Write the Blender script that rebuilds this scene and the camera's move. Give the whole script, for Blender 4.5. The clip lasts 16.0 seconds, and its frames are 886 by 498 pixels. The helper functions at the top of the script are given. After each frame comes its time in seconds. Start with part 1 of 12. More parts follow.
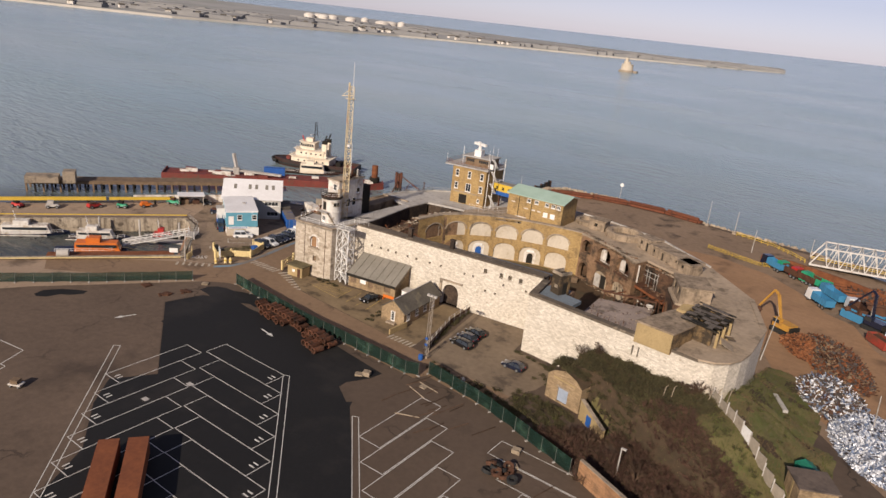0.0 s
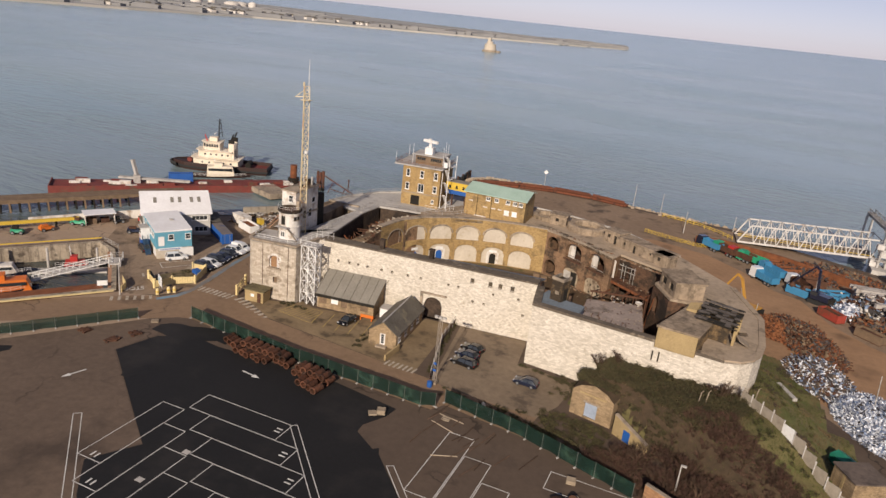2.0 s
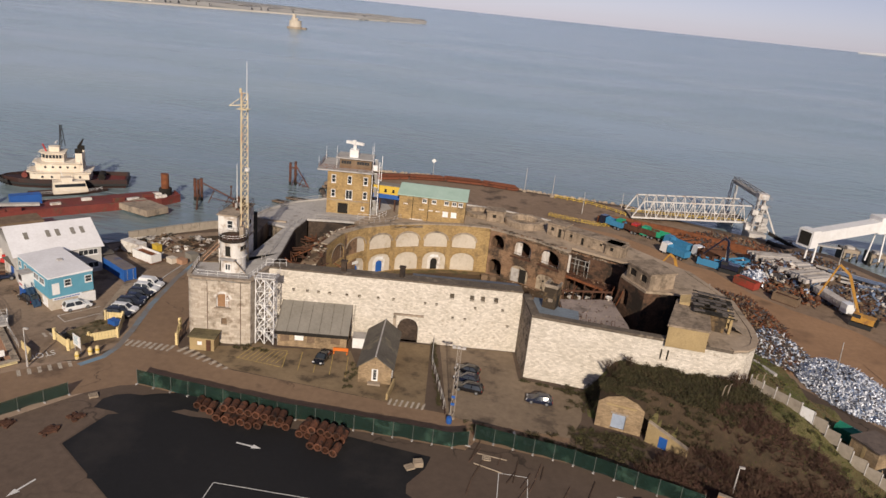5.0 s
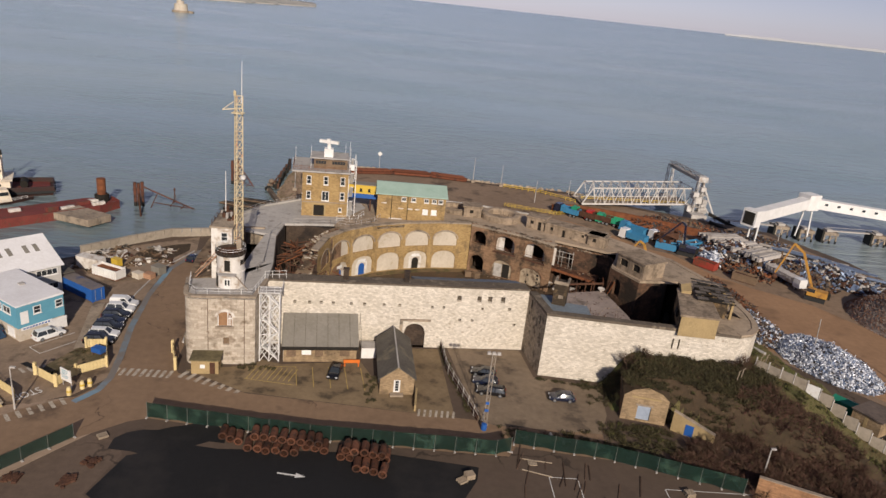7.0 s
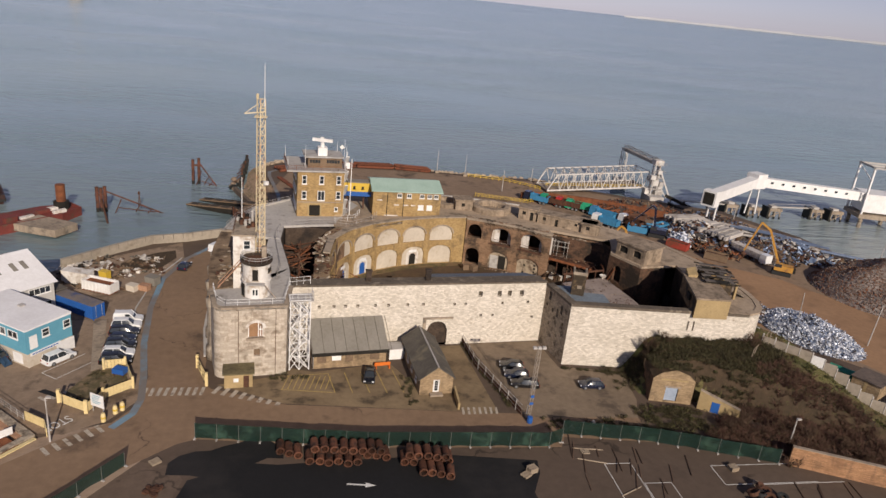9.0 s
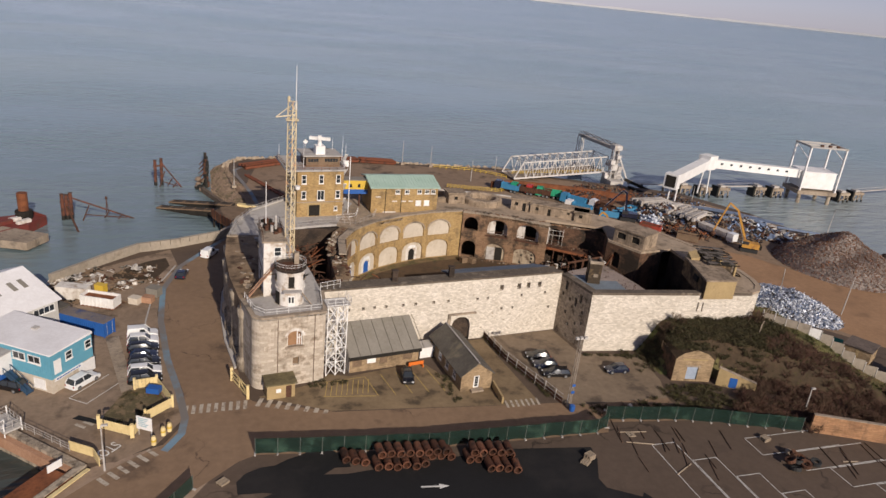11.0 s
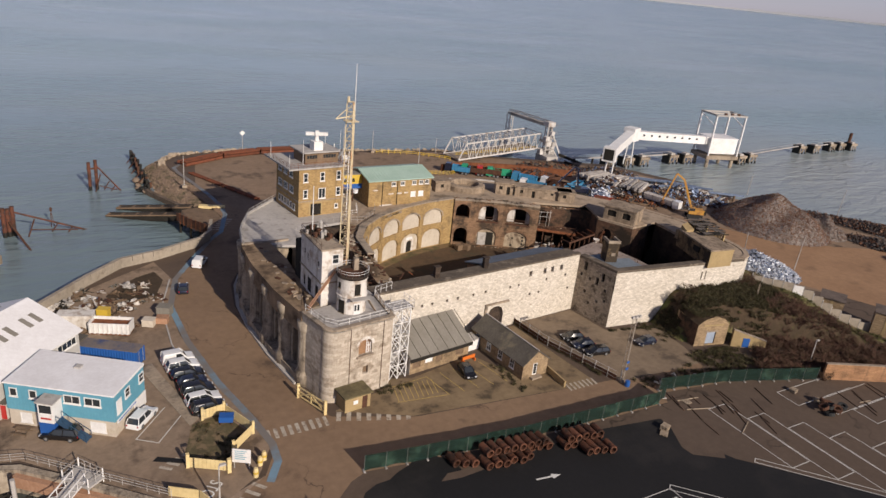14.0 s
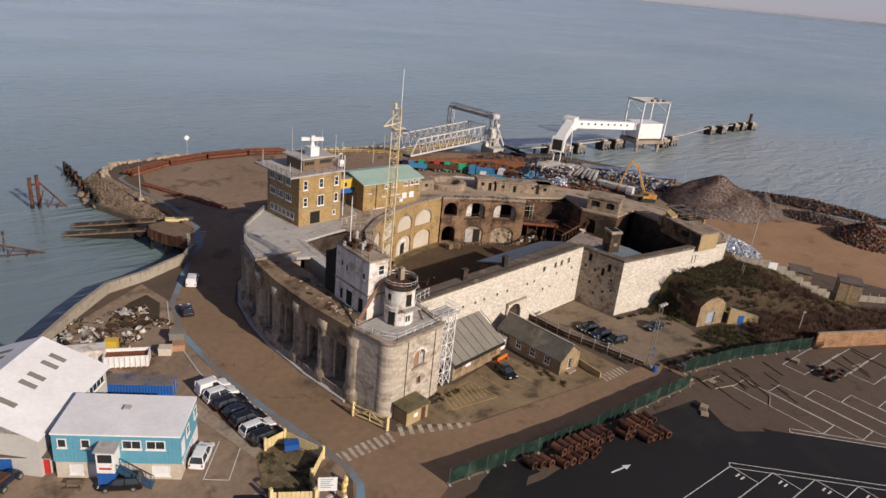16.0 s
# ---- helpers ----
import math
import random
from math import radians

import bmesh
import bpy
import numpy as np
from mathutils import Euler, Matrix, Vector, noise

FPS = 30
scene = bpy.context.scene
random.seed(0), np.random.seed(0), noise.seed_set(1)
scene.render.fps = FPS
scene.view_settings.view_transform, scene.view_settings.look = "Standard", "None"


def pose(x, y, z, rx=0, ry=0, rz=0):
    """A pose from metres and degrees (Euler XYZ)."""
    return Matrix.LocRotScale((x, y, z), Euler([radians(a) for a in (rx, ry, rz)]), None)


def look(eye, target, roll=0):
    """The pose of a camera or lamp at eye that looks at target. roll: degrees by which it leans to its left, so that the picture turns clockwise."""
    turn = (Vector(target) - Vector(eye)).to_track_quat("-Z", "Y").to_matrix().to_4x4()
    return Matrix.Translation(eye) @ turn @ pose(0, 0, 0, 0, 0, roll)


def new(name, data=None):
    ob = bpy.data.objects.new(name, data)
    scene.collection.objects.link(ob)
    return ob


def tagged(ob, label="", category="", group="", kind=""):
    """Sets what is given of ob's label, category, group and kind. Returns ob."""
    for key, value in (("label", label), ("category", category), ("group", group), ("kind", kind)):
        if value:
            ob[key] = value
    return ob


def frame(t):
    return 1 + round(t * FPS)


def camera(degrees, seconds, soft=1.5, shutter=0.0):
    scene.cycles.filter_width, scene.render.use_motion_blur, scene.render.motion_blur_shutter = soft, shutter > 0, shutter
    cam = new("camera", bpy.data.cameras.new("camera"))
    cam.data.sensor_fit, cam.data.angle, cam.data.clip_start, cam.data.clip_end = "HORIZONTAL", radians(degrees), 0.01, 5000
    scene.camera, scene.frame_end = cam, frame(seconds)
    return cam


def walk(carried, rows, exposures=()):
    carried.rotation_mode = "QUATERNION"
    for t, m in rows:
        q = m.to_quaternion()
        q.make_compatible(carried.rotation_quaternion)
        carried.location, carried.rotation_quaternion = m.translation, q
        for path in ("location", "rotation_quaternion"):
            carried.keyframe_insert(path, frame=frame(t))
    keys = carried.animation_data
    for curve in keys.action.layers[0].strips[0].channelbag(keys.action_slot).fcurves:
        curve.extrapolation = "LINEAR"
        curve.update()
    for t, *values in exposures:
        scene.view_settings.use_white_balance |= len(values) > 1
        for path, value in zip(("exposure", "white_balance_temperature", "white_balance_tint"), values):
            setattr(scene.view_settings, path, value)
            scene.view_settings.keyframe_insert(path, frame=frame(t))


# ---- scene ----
cam = camera(65.9, 16.0)
PATH = [
    (0, (-0.96, 1.00, 56.54), (-43.16, 63.92, 30.90), 6.3),
    (0.5, (-7.30, 0.08, 56.51), (-45.98, 65.20, 30.79), 6.2),
    (1, (-13.60, -0.52, 56.50), (-48.92, 66.44, 30.62), 6.2),
    (1.5, (-19.92, -0.77, 56.45), (-51.92, 67.79, 30.45), 6),
    (2, (-25.92, -0.83, 56.42), (-54.16, 69.33, 30.34), 6.1),
    (2.5, (-31.73, -0.56, 56.45), (-56.05, 71.03, 30.33), 6),
    (3, (-37.18, -0.04, 56.50), (-58.06, 72.59, 30.26), 6.2),
    (3.5, (-42.50, 0.67, 56.53), (-59.62, 74.27, 30.29), 6.1),
    (4, (-47.50, 1.28, 56.58), (-61.10, 75.56, 30.30), 6.1),
    (4.5, (-52.43, 1.96, 56.62), (-62.63, 76.80, 30.22), 6),
    (7, (-76.00, 5.14, 56.83), (-70.76, 80.26, 29.79), 6.2),
    (7.5, (-80.68, 5.71, 56.96), (-72.88, 80.51, 29.72), 6.2),
    (8, (-85.16, 6.22, 57.08), (-74.80, 80.66, 29.64), 6.2),
    (8.5, (-89.57, 6.70, 57.16), (-76.61, 80.66, 29.56), 6.1),
    (9, (-93.89, 7.31, 57.19), (-78.73, 80.83, 29.47), 6.1),
    (11.5, (-115.82, 13.16, 57.47), (-88.90, 82.88, 28.91), 6),
    (12, (-120.17, 14.96, 57.51), (-90.97, 83.68, 28.71), 6),
    (12.5, (-124.47, 16.98, 57.52), (-92.87, 84.50, 28.48), 6.1),
    (13, (-128.82, 19.20, 57.51), (-94.74, 85.37, 28.18), 6.1),
    (13.5, (-133.22, 21.64, 57.46), (-96.82, 86.44, 27.90), 6.1),
    (14, (-137.62, 24.32, 57.39), (-98.74, 87.68, 27.87), 6.1),
    (14.5, (-142.03, 27.30, 57.29), (-100.59, 89.07, 27.77), 6),
    (15, (-146.36, 30.61, 57.18), (-102.36, 90.57, 27.66), 6),
    (15.5, (-150.56, 34.16, 57.07), (-104.04, 92.16, 27.55), 6),
    (16, (-154.66, 37.87, 56.98), (-105.66, 93.87, 27.54), 6),
]
walk(cam, [(t, look(eye, target, roll)) for t, eye, target, roll in PATH], [(0.0, -0.06, 6500, 14), (3.0, -0.12, 6400, 13), (7.0, -0.24, 6300, 13), (9.0, -0.22, 6250, 14), (12.0, -0.17, 6200, 14), (16.0, -0.12, 6200, 14)])
# ---- daylight: low winter sun over a hazy estuary ----
SUN_TO = Vector((0.13, -0.90, 0.44)).normalized()
world = bpy.data.worlds.new("sky")
scene.world = world
world.use_nodes = True
_n = world.node_tree.nodes
_sky = _n.new("ShaderNodeTexSky")
_sky.sky_type = "NISHITA"
_sky.sun_disc = False
_sky.sun_elevation = math.asin(SUN_TO.z)
_sky.sun_rotation = math.atan2(SUN_TO.x, SUN_TO.y)
_sky.air_density, _sky.dust_density, _sky.ozone_density = 0.9, 0.2, 2.0
_hue = _n.new("ShaderNodeHueSaturation")
_hue.inputs["Saturation"].default_value = 0.45
_tint = _n.new("ShaderNodeMixRGB")
_tint.blend_type, _tint.inputs[0].default_value, _tint.inputs[2].default_value = "MULTIPLY", 1.0, (0.99, 0.96, 1.16, 1)
world.node_tree.links.new(_sky.outputs[0], _hue.inputs["Color"])
world.node_tree.links.new(_hue.outputs[0], _tint.inputs[1])
world.node_tree.links.new(_tint.outputs[0], _n["Background"].inputs[0])
_n["Background"].inputs[1].default_value = 0.074
sun = new("sun", bpy.data.lights.new("sun", "SUN"))
sun.data.energy, sun.data.angle, sun.data.color = 5.5, radians(0.6), (1.0, 0.875, 0.69)
sun.matrix_world = look(SUN_TO * 300, (0, 0, 0))
# ---- mesh kit ----
class Form:
    """Gathers points and faces of one mesh."""

    def __init__(self):
        self.v, self.f, self.m = [], [], []

    def add(self, pts, faces, mi=0):
        n = len(self.v)
        self.v += [tuple(p) for p in pts]
        self.f += [tuple(n + i for i in f) for f in faces]
        self.m += [mi] * len(faces)
        return self

    def box(self, x0, x1, y0, y1, z0, z1, mi=0, m=None):
        p = [Vector((x, y, z)) for z in (z0, z1) for y in (y0, y1) for x in (x0, x1)]
        if m is not None:
            p = [m @ q for q in p]
        return self.add(p, [(0, 2, 3, 1), (4, 5, 7, 6), (0, 1, 5, 4), (1, 3, 7, 5), (3, 2, 6, 7), (2, 0, 4, 6)], mi)

    def prism(self, poly, z0, z1, mi=0, top=None, inset=0.0):
        """An upright body over a plan. z0 and z1 may be lists; top: another plan for the upper ring."""
        n = len(poly)
        a = z0 if isinstance(z0, (list, tuple)) else [z0] * n
        b = z1 if isinstance(z1, (list, tuple)) else [z1] * n
        up = top or poly
        pts = [(x, y, z) for (x, y), z in zip(poly, a)] + [(x, y, z) for (x, y), z in zip(up, b)]
        area = sum(poly[i][0] * poly[(i + 1) % n][1] - poly[(i + 1) % n][0] * poly[i][1] for i in range(n))
        ring = list(range(n)) if area > 0 else list(range(n - 1, -1, -1))
        fs = [tuple(reversed(ring)), tuple(n + i for i in ring)]
        for k in range(n):
            i, j = ring[k], ring[(k + 1) % n]
            fs.append((i, j, n + j, n + i))
        return self.add(pts, fs, mi)

    def tube(self, p0, p1, r0, r1=None, n=8, mi=0, caps=True):
        p0, p1 = Vector(p0), Vector(p1)
        r1 = r0 if r1 is None else r1
        d = (p1 - p0).normalized()
        a = d.orthogonal().normalized()
        b = d.cross(a)
        pts = []
        for p, r in ((p0, r0), (p1, r1)):
            for k in range(n):
                t = 2 * math.pi * k / n
                pts.append(p + (a * math.cos(t) + b * math.sin(t)) * r)
        fs = [(k, (k + 1) % n, n + (k + 1) % n, n + k) for k in range(n)]
        if caps:
            fs += [tuple(range(n - 1, -1, -1)), tuple(range(n, 2 * n))]
        return self.add(pts, fs, mi)

    def beam(self, p0, p1, w, h=None, mi=0):
        """A bar of square section between two points."""
        p0, p1 = Vector(p0), Vector(p1)
        h = w if h is None else h
        d = (p1 - p0).normalized()
        s = d.cross(Vector((0, 0, 1)))
        s = s.normalized() if s.length > 1e-4 else Vector((1, 0, 0))
        u = s.cross(d)
        pts = [p + s * a * w / 2 + u * b * h / 2 for p in (p0, p1) for b in (-1, 1) for a in (-1, 1)]
        return self.add(pts, [(0, 1, 3, 2), (4, 6, 7, 5), (0, 4, 5, 1), (1, 5, 7, 3), (3, 7, 6, 2), (2, 6, 4, 0)], mi)

    def lathe(self, c, prof, n=24, mi=0):
        """A turned body round a vertical axis; prof: (radius, height)."""
        k = len(prof)
        pts = [(c[0] + r * math.cos(2 * math.pi * i / n), c[1] + r * math.sin(2 * math.pi * i / n), z) for r, z in prof for i in range(n)]
        fs = [(j * n + i, j * n + (i + 1) % n, (j + 1) * n + (i + 1) % n, (j + 1) * n + i) for j in range(k - 1) for i in range(n)]
        fs += [tuple(range(n - 1, -1, -1)), tuple((k - 1) * n + i for i in range(n))]
        return self.add(pts, fs, mi)

    def wall(self, a, b, z0, z1, t, mi=0):
        """A straight wall of thickness t, whose face runs from a to b and whose body lies to the left of that line."""
        a, b = Vector(a), Vector(b)
        d = (b - a).normalized()
        s = Vector((-d.y, d.x)) * t
        return self.prism([a.to_tuple(), b.to_tuple(), (b + s).to_tuple(), (a + s).to_tuple()], z0, z1, mi)

    def sheet(self, poly, z, mi=0):
        n = len(poly)
        area = sum(poly[i][0] * poly[(i + 1) % n][1] - poly[(i + 1) % n][0] * poly[i][1] for i in range(n))
        ring = tuple(range(n)) if area > 0 else tuple(range(n - 1, -1, -1))
        return self.add([(x, y, z) for x, y in poly], [ring], mi)

    def mesh(self, name, mats, smooth=False):
        me = bpy.data.meshes.new(name)
        me.from_pydata(self.v, [], self.f)
        for m in mats if isinstance(mats, (list, tuple)) else [mats]:
            me.materials.append(m)
        me.polygons.foreach_set("material_index", self.m)
        if smooth:
            me.polygons.foreach_set("use_smooth", [True] * len(self.f))
        me.update()
        return me


def part(name, form, mats, parent=None, label="", smooth=False):
    """Links a form as one mesh object, under a thing or a part."""
    ob = new(name, form.mesh(name, mats, smooth))
    if parent is not None:
        ob.parent = parent
    if label:
        tagged(ob, label)
    return ob


def thing(name, at=(0, 0, 0), turn=0, label="", category="", group="", kind=""):
    ob = new(name)
    ob.empty_display_size = 0.3
    ob.matrix_world = pose(at[0], at[1], at[2], 0, 0, turn)
    return tagged(ob, label, category, group, kind)


def setting(name, form, mats, label="", category="", smooth=False):
    return tagged(part(name, form, mats, smooth=smooth), label, category or name.rstrip("_0123456789").replace("_", " "), kind="structure")


def lerp(a, b, t):
    return a + (b - a) * t


def along(pts, step):
    """Even points along a line of plan points: (x, y, direction in radians)."""
    out, rest = [], 0.0
    for (x0, y0), (x1, y1) in zip(pts, pts[1:]):
        d = math.hypot(x1 - x0, y1 - y0)
        a = math.atan2(y1 - y0, x1 - x0)
        s = rest
        while s < d:
            out.append((lerp(x0, x1, s / d), lerp(y0, y1, s / d), a))
            s += step
        rest = s - d
    return out


def offset(pts, d, closed=False):
    """The line moved d to its left."""
    out, n = [], len(pts)
    for i, p in enumerate(pts):
        q0 = pts[i - 1] if i or closed else p
        q1 = pts[(i + 1) % n] if i < n - 1 or closed else p
        e0 = Vector((p[0] - q0[0], p[1] - q0[1]))
        e1 = Vector((q1[0] - p[0], q1[1] - p[1]))
        e0 = e0.normalized() if e0.length else e1.normalized()
        e1 = e1.normalized() if e1.length else e0
        m = (e0 + e1).normalized()
        k = d / max(0.4, m.dot(e0))
        out.append((p[0] - m.y * k, p[1] + m.x * k))
    return out


def band(form, line, w0, w1, z0, z1, mi=0):
    """A wall along a line, from w0 to w1 on its left, between two heights, mitred at the bends."""
    a, b = offset(line, w0), offset(line, w1)
    for i in range(len(line) - 1):
        form.prism([a[i], a[i + 1], b[i + 1], b[i]], z0, z1, mi)
    return form


# ---- materials ----
def paint(name, c0, c1=None, rough=0.85, big=0.08, fine=2.0, bump=0.15, metal=0.0, stain=None, stain_at=0.62, stain_scale=0.35, spec=0.3, rand=0.0, streak=None, streak_at=0.6):
    """A surface with grain, blotches and an optional stain; place-based, in metres."""
    m = bpy.data.materials.new(name)
    m.use_nodes = True
    nt = m.node_tree
    b = nt.nodes["Principled BSDF"]
    N, L = nt.nodes.new, nt.links.new
    geo = N("ShaderNodeNewGeometry")
    c1 = c1 or tuple(v * 0.72 for v in c0)

    def tex(scale, detail=5.0, r=0.6):
        t = N("ShaderNodeTexNoise")
        t.inputs["Scale"].default_value, t.inputs["Detail"].default_value, t.inputs["Roughness"].default_value = scale, detail, r
        L(geo.outputs["Position"], t.inputs["Vector"])
        return t

    t0, t1 = tex(big, 6.0), tex(fine, 4.0, 0.7)
    add = N("ShaderNodeMath")
    add.operation = "MULTIPLY_ADD"
    add.inputs[1].default_value = 0.45
    L(t1.outputs["Fac"], add.inputs[0])
    sc = N("ShaderNodeMath")
    sc.operation = "MULTIPLY"
    sc.inputs[1].default_value = 0.55
    L(t0.outputs["Fac"], sc.inputs[0])
    L(sc.outputs[0], add.inputs[2])
    ramp = N("ShaderNodeValToRGB")
    ramp.color_ramp.elements[0].position, ramp.color_ramp.elements[1].position = 0.36, 0.64
    ramp.color_ramp.elements[0].color, ramp.color_ramp.elements[1].color = (*c1, 1), (*c0, 1)
    L(add.outputs[0], ramp.inputs[0])
    col = ramp.outputs[0]
    if stain:
        t2 = tex(stain_scale, 7.0, 0.65)
        r2 = N("ShaderNodeValToRGB")
        r2.color_ramp.elements[0].position, r2.color_ramp.elements[1].position = stain_at - 0.08, stain_at + 0.05
        L(t2.outputs["Fac"], r2.inputs[0])
        mx = N("ShaderNodeMixRGB")
        mx.inputs[2].default_value = (*stain, 1)
        L(r2.outputs[0], mx.inputs[0])
        L(col, mx.inputs[1])
        col = mx.outputs[0]
    if streak:
        mp = N("ShaderNodeMapping")
        mp.inputs["Scale"].default_value = (1.0, 1.0, 0.09)
        L(geo.outputs["Position"], mp.inputs["Vector"])
        t3 = N("ShaderNodeTexNoise")
        t3.inputs["Scale"].default_value, t3.inputs["Detail"].default_value, t3.inputs["Roughness"].default_value = 0.9, 6.0, 0.7
        L(mp.outputs[0], t3.inputs["Vector"])
        r3 = N("ShaderNodeValToRGB")
        r3.color_ramp.elements[0].position, r3.color_ramp.elements[1].position = streak_at - 0.06, streak_at + 0.14
        r3.color_ramp.elements[1].color = (0.85, 0.85, 0.85, 1)
        L(t3.outputs["Fac"], r3.inputs[0])
        mx3 = N("ShaderNodeMixRGB")
        mx3.inputs[2].default_value = (*streak, 1)
        L(r3.outputs[0], mx3.inputs[0])
        L(col, mx3.inputs[1])
        col = mx3.outputs[0]
    if rand:
        info = N("ShaderNodeObjectInfo")
        hsv = N("ShaderNodeHueSaturation")
        mr = N("ShaderNodeMapRange")
        mr.inputs[3].default_value, mr.inputs[4].default_value = 1 - rand, 1 + rand
        L(info.outputs["Random"], mr.inputs[0])
        L(mr.outputs[0], hsv.inputs["Value"])
        L(col, hsv.inputs["Color"])
        col = hsv.outputs[0]
    L(col, b.inputs["Base Color"])
    b.inputs["Roughness"].default_value, b.inputs["Metallic"].default_value = rough, metal
    b.inputs["Specular IOR Level"].default_value = spec
    if bump:
        bp = N("ShaderNodeBump")
        bp.inputs["Strength"].default_value, bp.inputs["Distance"].default_value = bump, 0.15
        L(t1.outputs["Fac"], bp.inputs["Height"])
        L(bp.outputs[0], b.inputs["Normal"])
    return m


def plain(name, c, rough=0.5, metal=0.0, spec=0.5):
    return paint(name, c, tuple(v * 0.8 for v in c), rough, 0.5, 6.0, 0.04, metal, spec=spec)


CONCRETE = paint("concrete", (0.38, 0.31, 0.235), (0.21, 0.165, 0.125), 0.9, 0.12, 1.6, 0.3, stain=(0.13, 0.11, 0.09), stain_at=0.6, streak=(0.12, 0.09, 0.065))
ROOFCON = paint("roof concrete", (0.43, 0.335, 0.245), (0.245, 0.19, 0.138), 0.95, 0.1, 1.2, 0.3, stain=(0.15, 0.115, 0.08), stain_at=0.62, stain_scale=0.25)
PALECON = paint("pale concrete", (0.47, 0.44, 0.41), (0.32, 0.30, 0.285), 0.9, 0.15, 1.5, 0.2, stain=(0.22, 0.2, 0.18), stain_at=0.62)
STOCK = paint("stock brick", (0.40, 0.295, 0.15), (0.26, 0.19, 0.098), 0.92, 0.3, 4.0, 0.3, stain=(0.2, 0.15, 0.08), stain_at=0.66)
REDBRICK = paint("old red brick", (0.26, 0.15, 0.09), (0.13, 0.08, 0.05), 0.95, 0.3, 3.0, 0.4, stain=(0.07, 0.05, 0.035), stain_at=0.55)
RENDERW = paint("white render", (0.72, 0.69, 0.65), (0.55, 0.51, 0.47), 0.85, 0.3, 2.0, 0.15, stain=(0.38, 0.31, 0.25), stain_at=0.585, stain_scale=0.6, streak=(0.30, 0.235, 0.175), streak_at=0.575)
ARCHFILL = paint("arch infill", (0.56, 0.495, 0.41), (0.42, 0.36, 0.29), 0.9, 0.3, 2.0, 0.1, stain=(0.36, 0.29, 0.2), stain_at=0.63)
EARTH = paint("yard dirt", (0.27, 0.19, 0.13), (0.175, 0.12, 0.08), 0.95, 0.06, 0.7, 0.35, stain=(0.085, 0.06, 0.042), stain_at=0.6, stain_scale=0.12)
APRON = paint("worn apron", (0.115, 0.082, 0.06), (0.082, 0.058, 0.043), 0.85, 0.05, 0.9, 0.2, stain=(0.06, 0.043, 0.033), stain_at=0.62, stain_scale=0.07)
TARMAC = paint("fresh tarmac", (0.0135, 0.0128, 0.0132), (0.009, 0.0087, 0.009), 0.75, 0.05, 1.5, 0.25, stain=(0.022, 0.0195, 0.0185), stain_at=0.6, stain_scale=0.08)
ROADM = paint("road asphalt", (0.25, 0.166, 0.105), (0.18, 0.118, 0.074), 0.85, 0.05, 0.8, 0.15, stain=(0.10, 0.068, 0.047), stain_at=0.66, stain_scale=0.12)

def cracked(m, dark, scale=0.07, width=0.012):
    """Thin wandering tar-filled cracks over a paved surface, broken up by noise."""
    nt = m.node_tree
    N, L = nt.nodes.new, nt.links.new
    b = nt.nodes["Principled BSDF"]
    src = b.inputs["Base Color"].links[0].from_socket
    geo, nz, add, vo = N("ShaderNodeNewGeometry"), N("ShaderNodeTexNoise"), N("ShaderNodeMixRGB"), N("ShaderNodeTexVoronoi")
    nz.inputs["Scale"].default_value, nz.inputs["Detail"].default_value = 0.35, 5.0
    add.blend_type, add.inputs[0].default_value = "ADD", 1.0
    L(geo.outputs["Position"], nz.inputs["Vector"])
    big = N("ShaderNodeVectorMath")
    big.operation = "SCALE"
    big.inputs["Scale"].default_value = 5.0
    L(nz.outputs["Color"], big.inputs[0])
    L(geo.outputs["Position"], add.inputs[1])
    L(big.outputs[0], add.inputs[2])
    vo.feature = "DISTANCE_TO_EDGE"
    vo.inputs["Scale"].default_value = scale
    L(add.outputs[0], vo.inputs["Vector"])
    line = N("ShaderNodeMapRange")
    line.inputs[1].default_value, line.inputs[2].default_value, line.inputs[3].default_value, line.inputs[4].default_value = width * 0.4, width, 0.75, 0.0
    L(vo.outputs["Distance"], line.inputs[0])
    part_, gate = N("ShaderNodeTexNoise"), N("ShaderNodeMapRange")
    part_.inputs["Scale"].default_value = 0.06
    L(geo.outputs["Position"], part_.inputs["Vector"])
    gate.inputs[1].default_value, gate.inputs[2].default_value = 0.47, 0.55
    L(part_.outputs["Fac"], gate.inputs[0])
    mul, mx = N("ShaderNodeMath"), N("ShaderNodeMixRGB")
    mul.operation = "MULTIPLY"
    L(line.outputs[0], mul.inputs[0])
    L(gate.outputs[0], mul.inputs[1])
    mx.inputs[2].default_value = (*dark, 1)
    L(mul.outputs[0], mx.inputs[0])
    L(src, mx.inputs[1])
    L(mx.outputs[0], b.inputs["Base Color"])
    return m


APRONPALE = paint("pale worn apron", (0.152, 0.108, 0.079), (0.094, 0.067, 0.05), 0.88, 0.05, 0.9, 0.2, stain=(0.07, 0.05, 0.038), stain_at=0.62, stain_scale=0.09)
QUAYROAD = paint("pale quay asphalt", (0.37, 0.275, 0.2), (0.27, 0.195, 0.14), 0.88, 0.06, 0.9, 0.2, stain=(0.14, 0.1, 0.072), stain_at=0.62, stain_scale=0.12)
cracked(APRONPALE, (0.05, 0.036, 0.028), 0.05)
cracked(QUAYROAD, (0.07, 0.05, 0.04))
cracked(ROADM, (0.075, 0.05, 0.036), 0.07, 0.007)
cracked(APRON, (0.03, 0.022, 0.017), 0.05)
